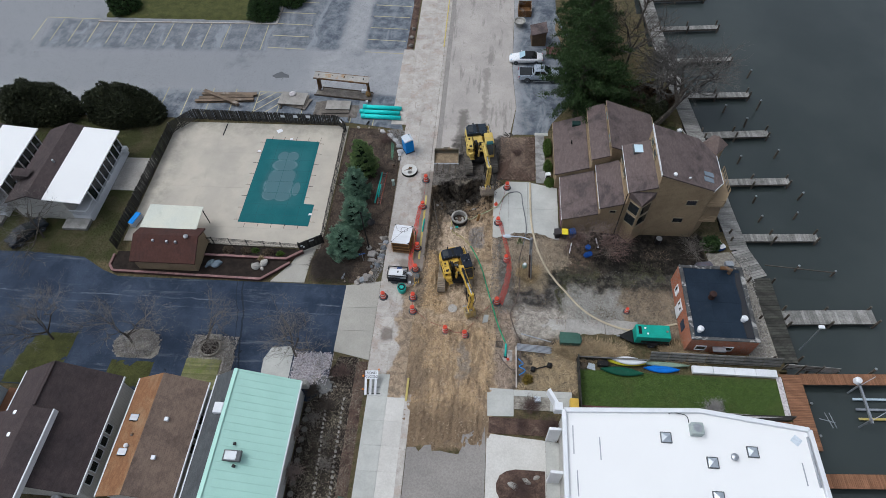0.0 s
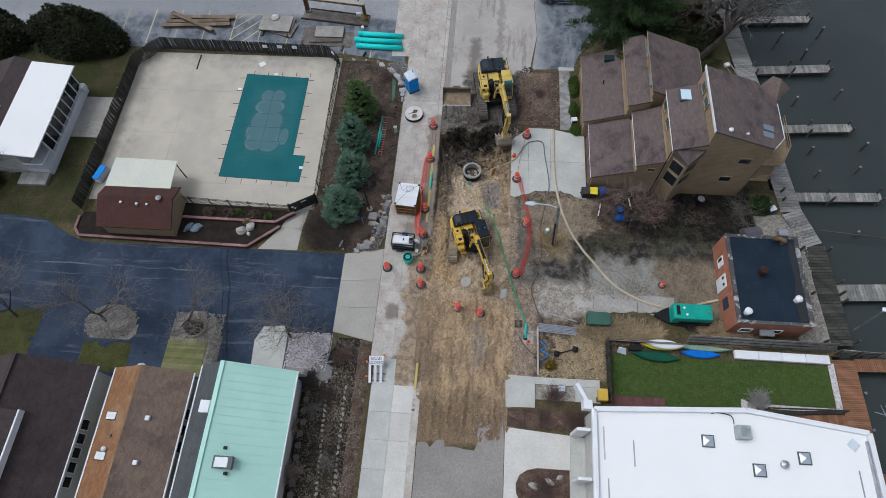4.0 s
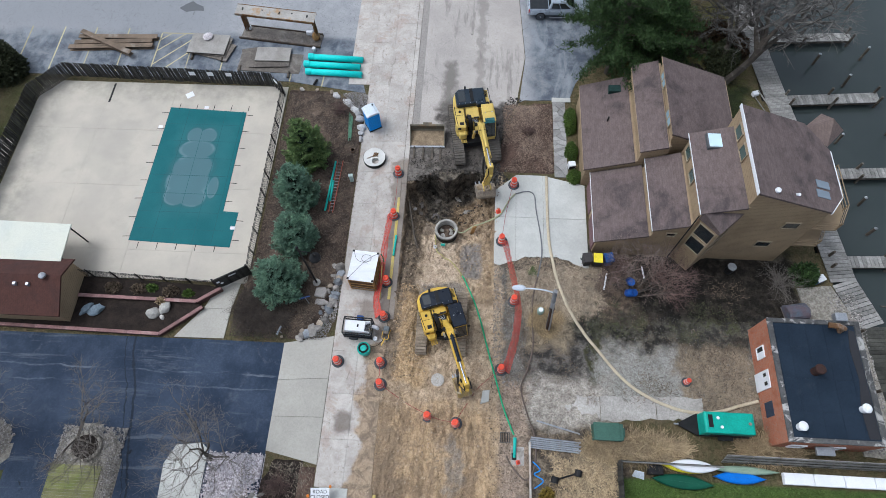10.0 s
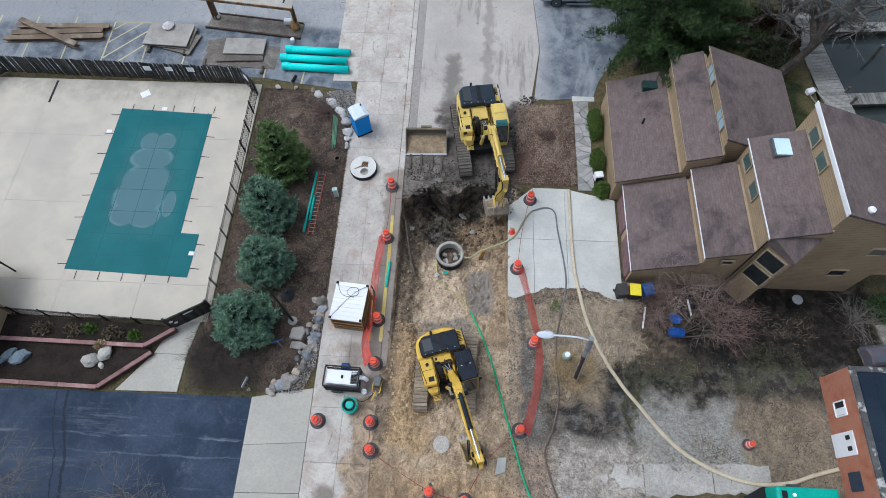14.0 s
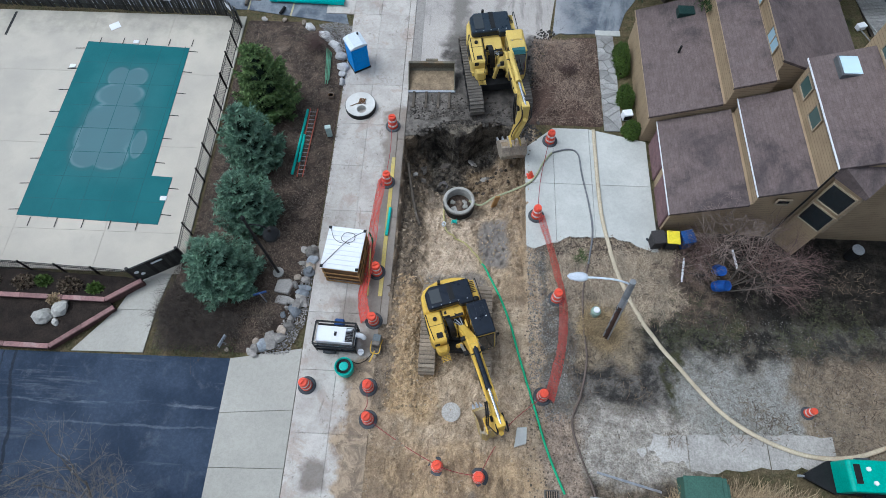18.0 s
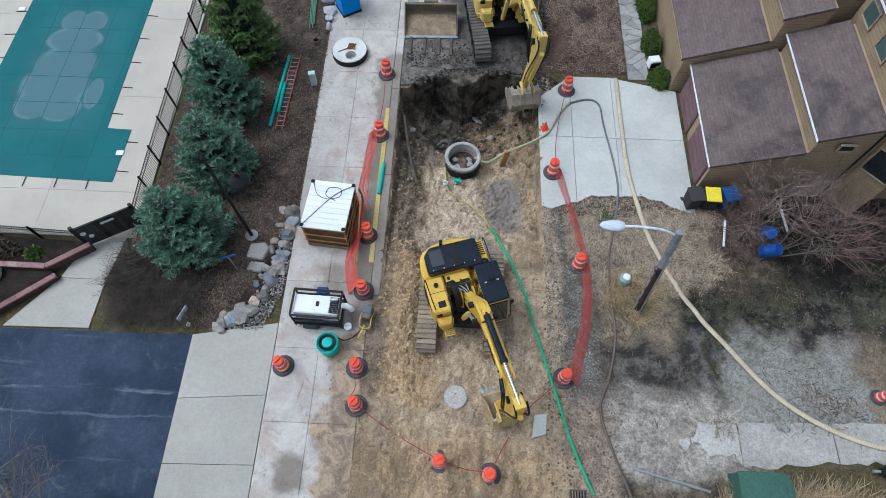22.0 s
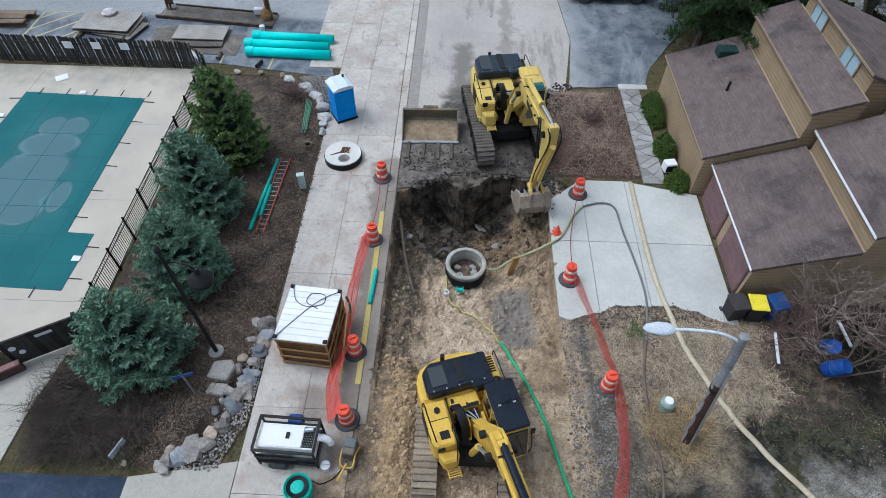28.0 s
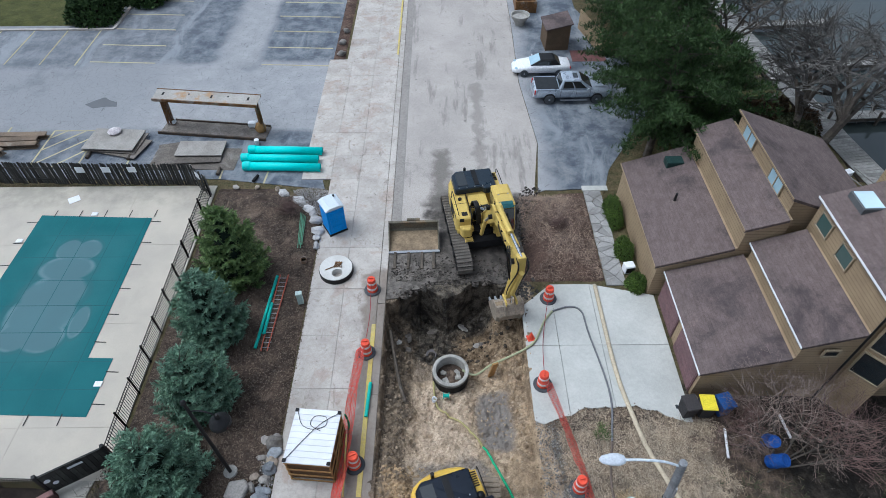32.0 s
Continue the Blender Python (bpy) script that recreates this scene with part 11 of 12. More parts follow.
DRYTWIG = leaf_mat("dry_litter", (0.05, 0.036, 0.026), (0.2, 0.15, 0.1))
LITTERM = leaf_mat("grey_litter", (0.1, 0.08, 0.06), (0.33, 0.28, 0.21))
DARKTWIG = leaf_mat("dark_brush", (0.03, 0.024, 0.018), (0.1, 0.08, 0.055))
BARKCHIP = leaf_mat("bark_chips", (0.05, 0.037, 0.028), (0.22, 0.17, 0.125))
CLOD = leaf_mat("earth_clods", (0.1, 0.078, 0.058), (0.24, 0.185, 0.13), 0.95)
SANDCLOD = leaf_mat("sand_crumbs", (0.2, 0.155, 0.11), (0.4, 0.32, 0.23), 0.95)
PEBBLE = leaf_mat("mixed_pebbles", (0.12, 0.11, 0.1), (0.45, 0.42, 0.39), 0.85)


# near-black green: paints the shade deep inside the spruce crowns
INNER = surf("crown_inner_shade", (0.012, 0.022, 0.015), (0.022, 0.036, 0.024), 3, 0.95, vary=0)


def tuft(g, p, d, r, n, rnd, wide=0.28):
    """Blades spread round a direction."""
    d = d.normalized()
    a = d.orthogonal().normalized()
    b = d.cross(a)
    for k in range(n):
        ang = rnd.uniform(0, 6.283)
        s = math.cos(ang) * a + math.sin(ang) * b
        tip = p + r * (d * rnd.uniform(0.35, 1.0) + s * rnd.uniform(0.25, 0.8))
        w = s.cross(d) * r * wide * 0.5
        j = len(g.v)
        g.v += [tuple(p - w), tuple(p + w), tuple(tip + w * 0.35), tuple(tip - w * 0.35)]
        g.f.append((j, j + 1, j + 2, j + 3))


def spruce(x, y, z, h, r, mat, seed, label):
    rnd = random.Random(seed)
    t = thing("spruce_tree", label, "tree", (x, y, z), 0, "spruces by the pool")
    part("trunk", Geo().cyl((0, 0, -0.2), (0, 0, h * 0.97), 0.13, 0.015, 8), BARK, t)
    g, core, limbs = Geo(), Geo(), Geo()

    def girth(f):
        return r * (1 - f) ** 0.68 * min(1.0, 0.7 + f * 1.5)

    # solid cone added inside the crown, coloured dark like shaded gaps between branches
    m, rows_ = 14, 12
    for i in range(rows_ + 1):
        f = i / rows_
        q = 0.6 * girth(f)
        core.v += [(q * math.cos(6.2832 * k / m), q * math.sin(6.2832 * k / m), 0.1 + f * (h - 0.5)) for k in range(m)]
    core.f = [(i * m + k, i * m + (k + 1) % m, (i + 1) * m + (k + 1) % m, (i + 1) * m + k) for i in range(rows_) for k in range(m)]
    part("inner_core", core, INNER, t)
    zz, turn = 0.15, 0.0
    while zz < h - 0.25:
        f = zz / h
        count = max(5, int(11 * (1 - f) + 4))
        turn += 0.7
        for k in range(count):
            # one branch: an axis that droops and lifts at its tip, with side shoots in a flat fan
            a = turn + 6.2832 * k / count + rnd.gauss(0, 0.2)
            ln = girth(f) * rnd.uniform(0.72, 1.18)
            out, side = Vector((math.cos(a), math.sin(a), 0)), Vector((-math.sin(a), math.cos(a), 0))
            rise = rnd.uniform(0.05, 0.28) + 0.55 * f
            z0 = zz + rnd.gauss(0, 0.12)
            steps = max(3, int(ln / 0.17))
            limbs.tube([(0, 0, z0), tuple(out * ln * 0.95 + Vector((0, 0, z0 + rise * ln * 0.8)))], 0.02, 3, 0.006)
            for q in range(steps):
                u = 0.38 + 0.62 * (q + 1) / steps
                p = out * ln * u + Vector((0, 0, z0 + ln * (rise * u * u - 0.08 * math.sin(3.1 * u))))
                span = (0.2 + 0.42 * (1.05 - u) * min(1.0, ln)) * rnd.uniform(0.7, 1.25)
                for sgn in (-1, 1):
                    d = (out * rnd.uniform(0.6, 0.95) + side * sgn * rnd.uniform(0.55, 0.95) + Vector((0, 0, rnd.uniform(-0.08, 0.3)))).normalized()
                    for w in range(3):
                        b = p + d * span * (w / 3.0)
                        tuft(g, b, d + Vector((0, 0, 0.25)), 0.14 + 0.06 * rnd.random(), 5, rnd, 0.3)
                    tuft(g, p + d * span, d, 0.15, 3, rnd, 0.32)
            tuft(g, out * ln + Vector((0, 0, z0 + ln * rise)), out + Vector((0, 0, 0.3)), 0.2, 6, rnd, 0.3)
        zz += 0.33 - 0.12 * f
    for k in range(6):
        tuft(g, Vector((0, 0, h - 0.55 + 0.1 * k)), Vector((rnd.gauss(0, 0.3), rnd.gauss(0, 0.3), 1)), 0.24, 7, rnd)
    part("branch_frame", limbs, BARK, t)
    part("crown", g, mat, t)
    return t


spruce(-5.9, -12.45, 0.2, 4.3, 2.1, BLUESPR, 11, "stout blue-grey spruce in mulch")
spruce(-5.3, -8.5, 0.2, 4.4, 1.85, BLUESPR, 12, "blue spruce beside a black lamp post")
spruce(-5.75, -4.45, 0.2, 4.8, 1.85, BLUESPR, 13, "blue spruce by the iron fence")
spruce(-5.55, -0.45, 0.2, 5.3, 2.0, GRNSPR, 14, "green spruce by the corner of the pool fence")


def pine(x, y, z, h, r, seed, label, low=0.2):
    rnd = random.Random(seed)
    t = thing("pine_tree", label, "tree", (x, y, z), 0, "pines by the house")
    g, limbs = Geo(), Geo()
    limbs.tube([(0, 0, -0.3), (0.1, 0.05, h * 0.5), (0.05, 0.1, h * 0.96)], 0.3, 9, 0.04)
    zz = h * low
    while zz < h:
        f = (zz - h * low) / (h * (1 - low))
        rad = r * (1 - f) ** 0.6 * (0.55 + 0.45 * min(1, f * 4 + 0.3))
        for k in range(int(5 + 5 * (1 - f))):
            a = rnd.uniform(0, 6.283)
            ln = rad * rnd.uniform(0.5, 1.25)
            tip = Vector((math.cos(a) * ln, math.sin(a) * ln, zz + ln * rnd.uniform(-0.05, 0.3)))
            base = Vector((0.05, 0.05, zz))
            limbs.tube([base, base.lerp(tip, 0.5) + Vector((0, 0, 0.12)), tip], 0.055, 4, 0.012)
            m = max(3, int(ln / 0.32))
            for q in range(m):
                s = 0.25 + 0.75 * (q + 1) / m
                for w in range(6):
                    p = base.lerp(tip, s) + Vector((rnd.gauss(0, 0.22), rnd.gauss(0, 0.22), rnd.gauss(0.08, 0.1)))
                    tuft(g, p, Vector((rnd.gauss(0, 0.6), rnd.gauss(0, 0.6), 0.8)), 0.3 + 0.14 * rnd.random(), 6, rnd, 0.13)
        zz += 0.42 + 0.16 * (1 - f)
    part("trunk", limbs, BARK, t)
    part("crown", g, mat=PINEN, parent=t)
    return t


pine(20.6, 10.6, -0.2, 10.4, 5.9, 21, "large dark pine beside the brown house", 0.25)
pine(25.2, 11.9, -0.2, 7.6, 3.6, 25, "smaller dark pine crowding the house", 0.22)
pine(22.0, 17.2, -0.2, 11.5, 5.8, 22, "tall dark pine behind the parked cars", 0.2)
pine(22.8, 24.8, -0.2, 11.5, 5.2, 23, "tall dark pine near the water", 0.2)
pine(22.0, 32.5, -0.2, 11.0, 4.8, 24, "tall dark pine at the road's far end", 0.2)


def bare_tree(x, y, z, h, spread, seed, label, lean=(0, 0), thick=0.16, mat=None, group="bare trees", depth=5, first=0.3, name="bare_tree", kids=3, burst=1.0):
    """A leafless tree: limbs fork again and again, each thinner than the last."""
    rnd = random.Random(seed)
    t = thing(name, label, "tree" if name == "bare_tree" else "shrub", (x, y, z), 0, group)
    trunk, twigs = Geo(), Geo()

    def grow(p, d, ln, r, lev):
        q = p + d * ln
        midp = p.lerp(q, 0.5) + Vector((rnd.gauss(0, 0.06), rnd.gauss(0, 0.06), rnd.gauss(0, 0.03))) * ln
        (trunk if lev < 2 else twigs).tube([p, midp, q], r, 6 if lev < 2 else 3, r * 0.62)
        if lev >= depth:
            return
        for k in range(kids if lev else kids + 2):
            s = rnd.uniform(0.55, 1.0) if lev else rnd.uniform(0.75, 1.0)
            nd = (d + Vector((rnd.gauss(0, 1), rnd.gauss(0, 1), rnd.gauss(0.12, 0.5))) * (0.75 if lev else spread)).normalized()
            grow(p.lerp(q, s), nd, ln * rnd.uniform(0.62, 0.88) * (1 if lev else burst), r * 0.58, lev + 1)

    grow(Vector((0, 0, -0.1)), Vector((lean[0], lean[1], 1)).normalized(), h * first, thick, 0)
    part("trunk", trunk, BARK, t)
    part("crown", twigs, mat or TWIG, t)
    return t


bare_tree(30.8, 9.6, -0.4, 21, 0.75, 31, "large leafless tree leaning over the boardwalk", (0.75, 0.35), 0.42, DARKBARK, depth=6, first=0.22)
bare_tree(30.6, 10.4, -0.4, 18, 0.6, 38, "leafless tree at the shore, limbs spread north", (0.25, 0.8), 0.34, DARKBARK, depth=6, first=0.22)
bare_tree(27.5, 19.5, -0.3, 15, 0.6, 32, "leafless tree among the pines", (0.2, 0.2), 0.2, BARK, depth=5, first=0.28)
bare_tree(31.0, 30.5, -0.3, 15, 0.6, 37, "leafless tree by the far docks", (0.2, 0.2), 0.2, BARK, depth=5, first=0.28)
for k, (x, y, lab) in enumerate(((-8.8, -25.3, "small leafless tree by white gravel"), (-17.8, -24.9, "small leafless tree in a stone ring"), (-26.2, -24.9, "small leafless tree on a gravel island"), (-34.8, -24.9, "small leafless tree on a grass verge"), (-42.0, -12.2, "leafless tree in front of a mobile home"))):
    bare_tree(x, y, 0.1, 8.2 if k < 4 else 9, 0.95, 41 + k, lab, (-0.15, 0.3), 0.13, TWIG, depth=6, first=0.17, kids=3, burst=2.1)
bare_tree(-4.2, -33.5, 0.1, 2.6, 0.9, 51, "small leafless garden tree", (0, 0), 0.05, TWIG, depth=5, first=0.25)


def shrub(x, y, z, r, h, seed, label, mat, stems=26, group="bare shrubs"):
    rnd = random.Random(seed)
    t = thing("bare_shrub", label, "shrub", (x, y, z), 0, group)
    g = Geo()
    for k in range(stems):
        a = rnd.uniform(0, 6.283)
        b = rnd.uniform(0.1, 1.0)
        tip = Vector((math.cos(a) * r * b, math.sin(a) * r * b, h * rnd.uniform(0.55, 1.05) * (1.15 - 0.5 * b)))
        base = Vector((math.cos(a) * 0.15, math.sin(a) * 0.15, 0))
        midp = base.lerp(tip, 0.5) + Vector((rnd.gauss(0, 0.1), rnd.gauss(0, 0.1), 0.12 * h))
        g.tube([base, midp, tip], 0.022, 3, 0.007)
        for q in range(5):
            s = rnd.uniform(0.35, 0.95)
            p = base.lerp(tip, s) + Vector((0, 0, 0.1 * h * (1 - s)))
            e = p + Vector((rnd.gauss(0, 0.3) * r, rnd.gauss(0, 0.3) * r, rnd.uniform(0.05, 0.3) * h))
            g.tube([p, e], 0.009, 3, 0.004)
            e2 = p.lerp(e, 0.6) + Vector((rnd.gauss(0, 0.15) * r, rnd.gauss(0, 0.15) * r, 0.1 * h))
            g.tube([p.lerp(e, 0.6), e2], 0.008, 3, 0.004)
    part("branch_mass", g, mat, t)
    return t


for k, (lx, ly) in enumerate(((0.9, 0.25), (0.8, 0.75), (1.0, -0.1), (0.15, 0.95), (1.1, 0.5), (-0.55, 0.75), (-0.85, 0.2))):
    bare_tree(20.6 + 0.1 * k, -11.9 + 0.08 * k, 0, 6.2 if k < 5 else 4.6, 0.4, 161 + k, "low bare shrub sprawling beside the house", (lx * 1.5, ly * 1.5), 0.05, PALETWIG if k % 2 else ROSETWIG, "sprawling shrubs", 5 if k % 2 else 4, 0.34, "bare_shrub")
shrub(22.9, -9.8, 0, 2.1, 1.6, 62, "reddish bare shrub against the house", ROSETWIG, 22)
shrub(20.0, -9.6, 0, 1.8, 1.8, 67, "reddish bare shrub by the bins", ROSETWIG, 26)
shrub(32.6, -10.2, -0.35, 2.2, 1.8, 63, "bare shrub by the shore", TWIG, 36)
shrub(-7.3, -14.6, 0.2, 1.9, 0.9, 64, "low twiggy shrub at the lane corner", BRUSH, 120)
shrub(-8.3, -13.6, 0.2, 1.3, 0.9, 65, "low twiggy shrub by the footpath", BRUSH, 80)
shrub(-8.0, -15.5, 0.15, 1.4, 0.8, 166, "low twiggy shrub at the lane corner", BRUSH, 110)
shrub(-6.6, -15.6, 0.15, 1.3, 0.7, 167, "low twiggy shrub at the lane corner", BRUSH, 90)
shrub(-9.0, -14.6, 0.12, 1.0, 0.7, 168, "low twiggy shrub by the footpath", BRUSH, 70)
shrub(-5.6, -14.9, 0.2, 1.4, 0.8, 66, "low twiggy shrub under a spruce", BRUSH, 80)
shrub(13.1, 2.6, 0.6, 0.9, 1.0, 68, "thin bare sapling on the soil heap", REDTWIG, 24)
shrub(-3.6, 4.8, 0.25, 1.3, 0.8, 69, "low bare shrub by the portable toilet", REDTWIG, 40)
shrub(13.7, -36.4, 0.15, 1.3, 0.5, 77, "low dead plants on the drive island", REDTWIG, 60)
shrub(14.6, -29.0, 0.05, 1.1, 0.9, 78, "bare brown shrub in the gravel bed", REDTWIG, 60)
shrub(16.2, -30.9, 0.05, 1.3, 1.0, 70, "bare shrub by the drive", REDTWIG, 50)
shrub(13.6, -30.9, 0.05, 1.0, 0.8, 71, "low bare shrub by the drive", REDTWIG, 30)
shrub(31.3, -28.3, 0, 1.2, 1.2, 72, "pale rounded bare bush on the lawn", surf("silver_twigs", (0.36, 0.34, 0.33), (0.28, 0.27, 0.26), 2, 0.95), 110)
shrub(-3.8, -26.6, 0.1, 1.2, 0.8, 74, "low brown shrub in the garden bed", REDTWIG, 50)
shrub(-5.6, -31.5, 0.1, 1.1, 1.0, 75, "bare garden shrub beside stone rows", TWIG, 40)
shrub(-3.9, -35.5, 0.1, 1.1, 1.0, 76, "bare garden shrub between stone rows", TWIG, 40)
for k, (x, y) in enumerate(((-6.3, -28.9), (-7.2, -33.0), (-4.6, -30.2), (-6.6, -36.6))):
    shrub(x, y, 0.1, 1.0 + 0.1 * k, 1.0, 151 + k, "tangled bare shrub in the garden bed", PALETWIG if k % 2 else BRUSH, 60)
shrub(-27.6, -15.2, 0.3, 0.9, 0.6, 73, "small bare shrub in the planter", TWIG, 24)


def bush(x, y, z, rx, ry, h, mat, seed, label, group, name="hedge_bush", blade=0.09, count=1500, core=None):
    """A dense clipped or grown bush: a hidden core, dark to paint inner shade, and many leaf tufts over an uneven
    outline.
    """
    rnd = random.Random(seed)
    t = thing(name, label, "bush", (x, y, z), 0, group)
    core_g, g = Geo(), Geo()
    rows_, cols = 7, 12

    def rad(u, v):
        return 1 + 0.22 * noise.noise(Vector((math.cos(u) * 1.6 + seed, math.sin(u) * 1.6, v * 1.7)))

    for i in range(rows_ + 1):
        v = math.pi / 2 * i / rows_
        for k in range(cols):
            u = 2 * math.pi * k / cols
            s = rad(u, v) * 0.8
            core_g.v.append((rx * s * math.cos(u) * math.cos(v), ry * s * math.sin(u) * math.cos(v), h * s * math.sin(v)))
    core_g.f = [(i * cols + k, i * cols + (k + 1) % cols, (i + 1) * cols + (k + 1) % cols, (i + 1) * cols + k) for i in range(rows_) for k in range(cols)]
    # solid dome in mulch colour, added as the dark between the leaves
    part("branch_core", core_g, DARKMULCH_AND_SHADE, t)
    for k in range(count):
        u, v = rnd.uniform(0, 6.283), math.asin(rnd.uniform(0.0, 1))
        s = rad(u, v) * rnd.uniform(0.78, 1.02)
        p = Vector((rx * s * math.cos(u) * math.cos(v), ry * s * math.sin(u) * math.cos(v), h * s * math.sin(v)))
        tuft(g, p, Vector((p.x / rx, p.y / ry, p.z / h + 0.4)), blade * rnd.uniform(0.7, 1.4), 4, rnd, 0.55)
    part("foliage", g, mat, t)
    return t


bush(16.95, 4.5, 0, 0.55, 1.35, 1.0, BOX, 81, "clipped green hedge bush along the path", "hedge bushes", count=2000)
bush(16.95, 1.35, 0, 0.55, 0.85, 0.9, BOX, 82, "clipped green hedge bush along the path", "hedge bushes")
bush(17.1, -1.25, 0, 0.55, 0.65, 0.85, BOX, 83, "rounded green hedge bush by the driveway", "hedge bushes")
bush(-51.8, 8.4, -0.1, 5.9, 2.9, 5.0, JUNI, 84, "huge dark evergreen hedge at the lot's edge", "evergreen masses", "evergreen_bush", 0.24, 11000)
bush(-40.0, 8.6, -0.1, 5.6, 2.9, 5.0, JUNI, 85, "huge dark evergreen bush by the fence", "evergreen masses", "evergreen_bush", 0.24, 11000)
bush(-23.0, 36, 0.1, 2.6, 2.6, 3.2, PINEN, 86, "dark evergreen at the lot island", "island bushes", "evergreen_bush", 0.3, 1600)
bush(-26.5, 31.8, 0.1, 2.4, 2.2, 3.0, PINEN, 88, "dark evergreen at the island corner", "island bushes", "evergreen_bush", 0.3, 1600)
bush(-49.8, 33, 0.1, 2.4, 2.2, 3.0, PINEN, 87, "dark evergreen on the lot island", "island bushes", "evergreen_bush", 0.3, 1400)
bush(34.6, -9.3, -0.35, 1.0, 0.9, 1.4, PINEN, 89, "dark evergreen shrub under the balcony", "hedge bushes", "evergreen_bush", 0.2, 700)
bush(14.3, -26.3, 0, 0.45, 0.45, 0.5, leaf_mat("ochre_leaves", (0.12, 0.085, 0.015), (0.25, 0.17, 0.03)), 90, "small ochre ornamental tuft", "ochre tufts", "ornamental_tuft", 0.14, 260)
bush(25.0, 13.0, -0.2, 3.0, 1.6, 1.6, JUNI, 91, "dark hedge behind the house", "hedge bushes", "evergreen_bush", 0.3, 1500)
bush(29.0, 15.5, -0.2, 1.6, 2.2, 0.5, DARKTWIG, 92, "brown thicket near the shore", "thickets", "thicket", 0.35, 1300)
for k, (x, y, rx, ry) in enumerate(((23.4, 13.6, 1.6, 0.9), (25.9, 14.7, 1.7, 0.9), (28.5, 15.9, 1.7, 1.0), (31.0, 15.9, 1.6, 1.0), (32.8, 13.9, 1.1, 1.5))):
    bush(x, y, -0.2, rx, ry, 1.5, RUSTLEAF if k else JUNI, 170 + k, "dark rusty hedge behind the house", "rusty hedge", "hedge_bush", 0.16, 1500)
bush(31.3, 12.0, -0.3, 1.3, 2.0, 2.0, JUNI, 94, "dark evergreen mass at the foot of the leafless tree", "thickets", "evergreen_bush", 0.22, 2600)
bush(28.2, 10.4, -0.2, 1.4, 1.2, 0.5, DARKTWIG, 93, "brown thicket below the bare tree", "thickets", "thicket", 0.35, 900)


# ---- loose cover: blades, litter, clods and stones ----
def scatter(name, label, category, mat, count, seed, place, make):
    rnd = random.Random(seed)
    g = Geo()
    made = tries = 0
    while made < count and tries < count * 4:
        tries += 1
        p = place(rnd)
        if p is None:
            continue
        make(g, Vector(p), rnd)
        made += 1
    return tagged(part(name, g, mat), label, category, "", "stuff")


def blade(length, lean=0.8, w=0.02):
    def f(g, p, rnd):
        a = rnd.uniform(0, 6.283)
        ln = length * rnd.uniform(0.5, 1.2)
        tip = p + Vector((math.cos(a) * ln * lean, math.sin(a) * ln * lean, ln * rnd.uniform(0.15, 0.8)))
        s = Vector((-math.sin(a), math.cos(a), 0)) * w
        j = len(g.v)
        g.v += [tuple(p - s), tuple(p + s), tuple(tip + s * 0.4), tuple(tip - s * 0.4)]
        g.f.append((j, j + 1, j + 2, j + 3))
    return f


def litter(length, w=0.02):
    def f(g, p, rnd):
        a = rnd.uniform(0, 6.283)
        ln = length * rnd.uniform(0.4, 1.3)
        d = Vector((math.cos(a), math.sin(a), rnd.uniform(-0.08, 0.2))) * ln
        s = Vector((-math.sin(a), math.cos(a), 0)) * w
        j = len(g.v)
        q = p + Vector((0, 0, 0.025))
        g.v += [tuple(q - s), tuple(q + s), tuple(q + d + s), tuple(q + d - s)]
        g.f.append((j, j + 1, j + 2, j + 3))
    return f


def lump(size):
    def f(g, p, rnd):
        r = size * rnd.uniform(0.35, 1.0) ** 1.5
        j = len(g.v)
        a = rnd.uniform(0, 6.283)
        for k in range(5):
            u = a + k * 1.2566
            g.v.append((p.x + r * rnd.uniform(0.7, 1.2) * math.cos(u), p.y + r * rnd.uniform(0.7, 1.2) * math.sin(u), p.z - r * 0.15))
        for k in range(5):
            u = a + k * 1.2566 + 0.4
            g.v.append((p.x + r * 0.6 * rnd.uniform(0.6, 1.2) * math.cos(u), p.y + r * 0.6 * rnd.uniform(0.6, 1.2) * math.sin(u), p.z + r * rnd.uniform(0.35, 0.8)))
        g.f += [(j + k, j + (k + 1) % 5, j + 5 + (k + 1) % 5, j + 5 + k) for k in range(5)] + [tuple(j + 5 + k for k in range(5))]
    return f


def area(x0, x1, y0, y1, z=None, keep=None):
    def f(rnd):
        x, y = rnd.uniform(x0, x1), rnd.uniform(y0, y1)
        if keep and not keep(x, y, rnd):
            return None
        return (x, y, land(x, y) if z is None else z(x, y) if callable(z) else z)
    return f


def round_(cx, cy, rx, ry):
    return lambda x, y, rnd: ((x - cx) / rx) ** 2 + ((y - cy) / ry) ** 2 < rnd.uniform(0.3, 1.0)


scatter("grass_tuft", "fresh green grass tuft by the driveway", "grass", leaf_mat("fresh_grass", (0.035, 0.07, 0.015), (0.1, 0.15, 0.04)), 130, 100, area(13.1, 13.9, -10.4, -9.6, None, round_(13.5, -10.0, 0.4, 0.4)), blade(0.32, 0.8, 0.014))
scatter("dry_grass", "dry straw grass round the lamp pole", "dry grass", leaf_mat("yellow_straw", (0.12, 0.08, 0.04), (0.56, 0.42, 0.24)), 2600, 101, area(12.8, 16.2, -16.2, -12.6, None, lambda x, y, r: math.hypot(x - 14.5, y + 14.2) < 1.0 + 0.6 * rough2(x, y, 0.9, 6.0) + r.uniform(-0.3, 0.3)), blade(0.55, 0.85, 0.011))
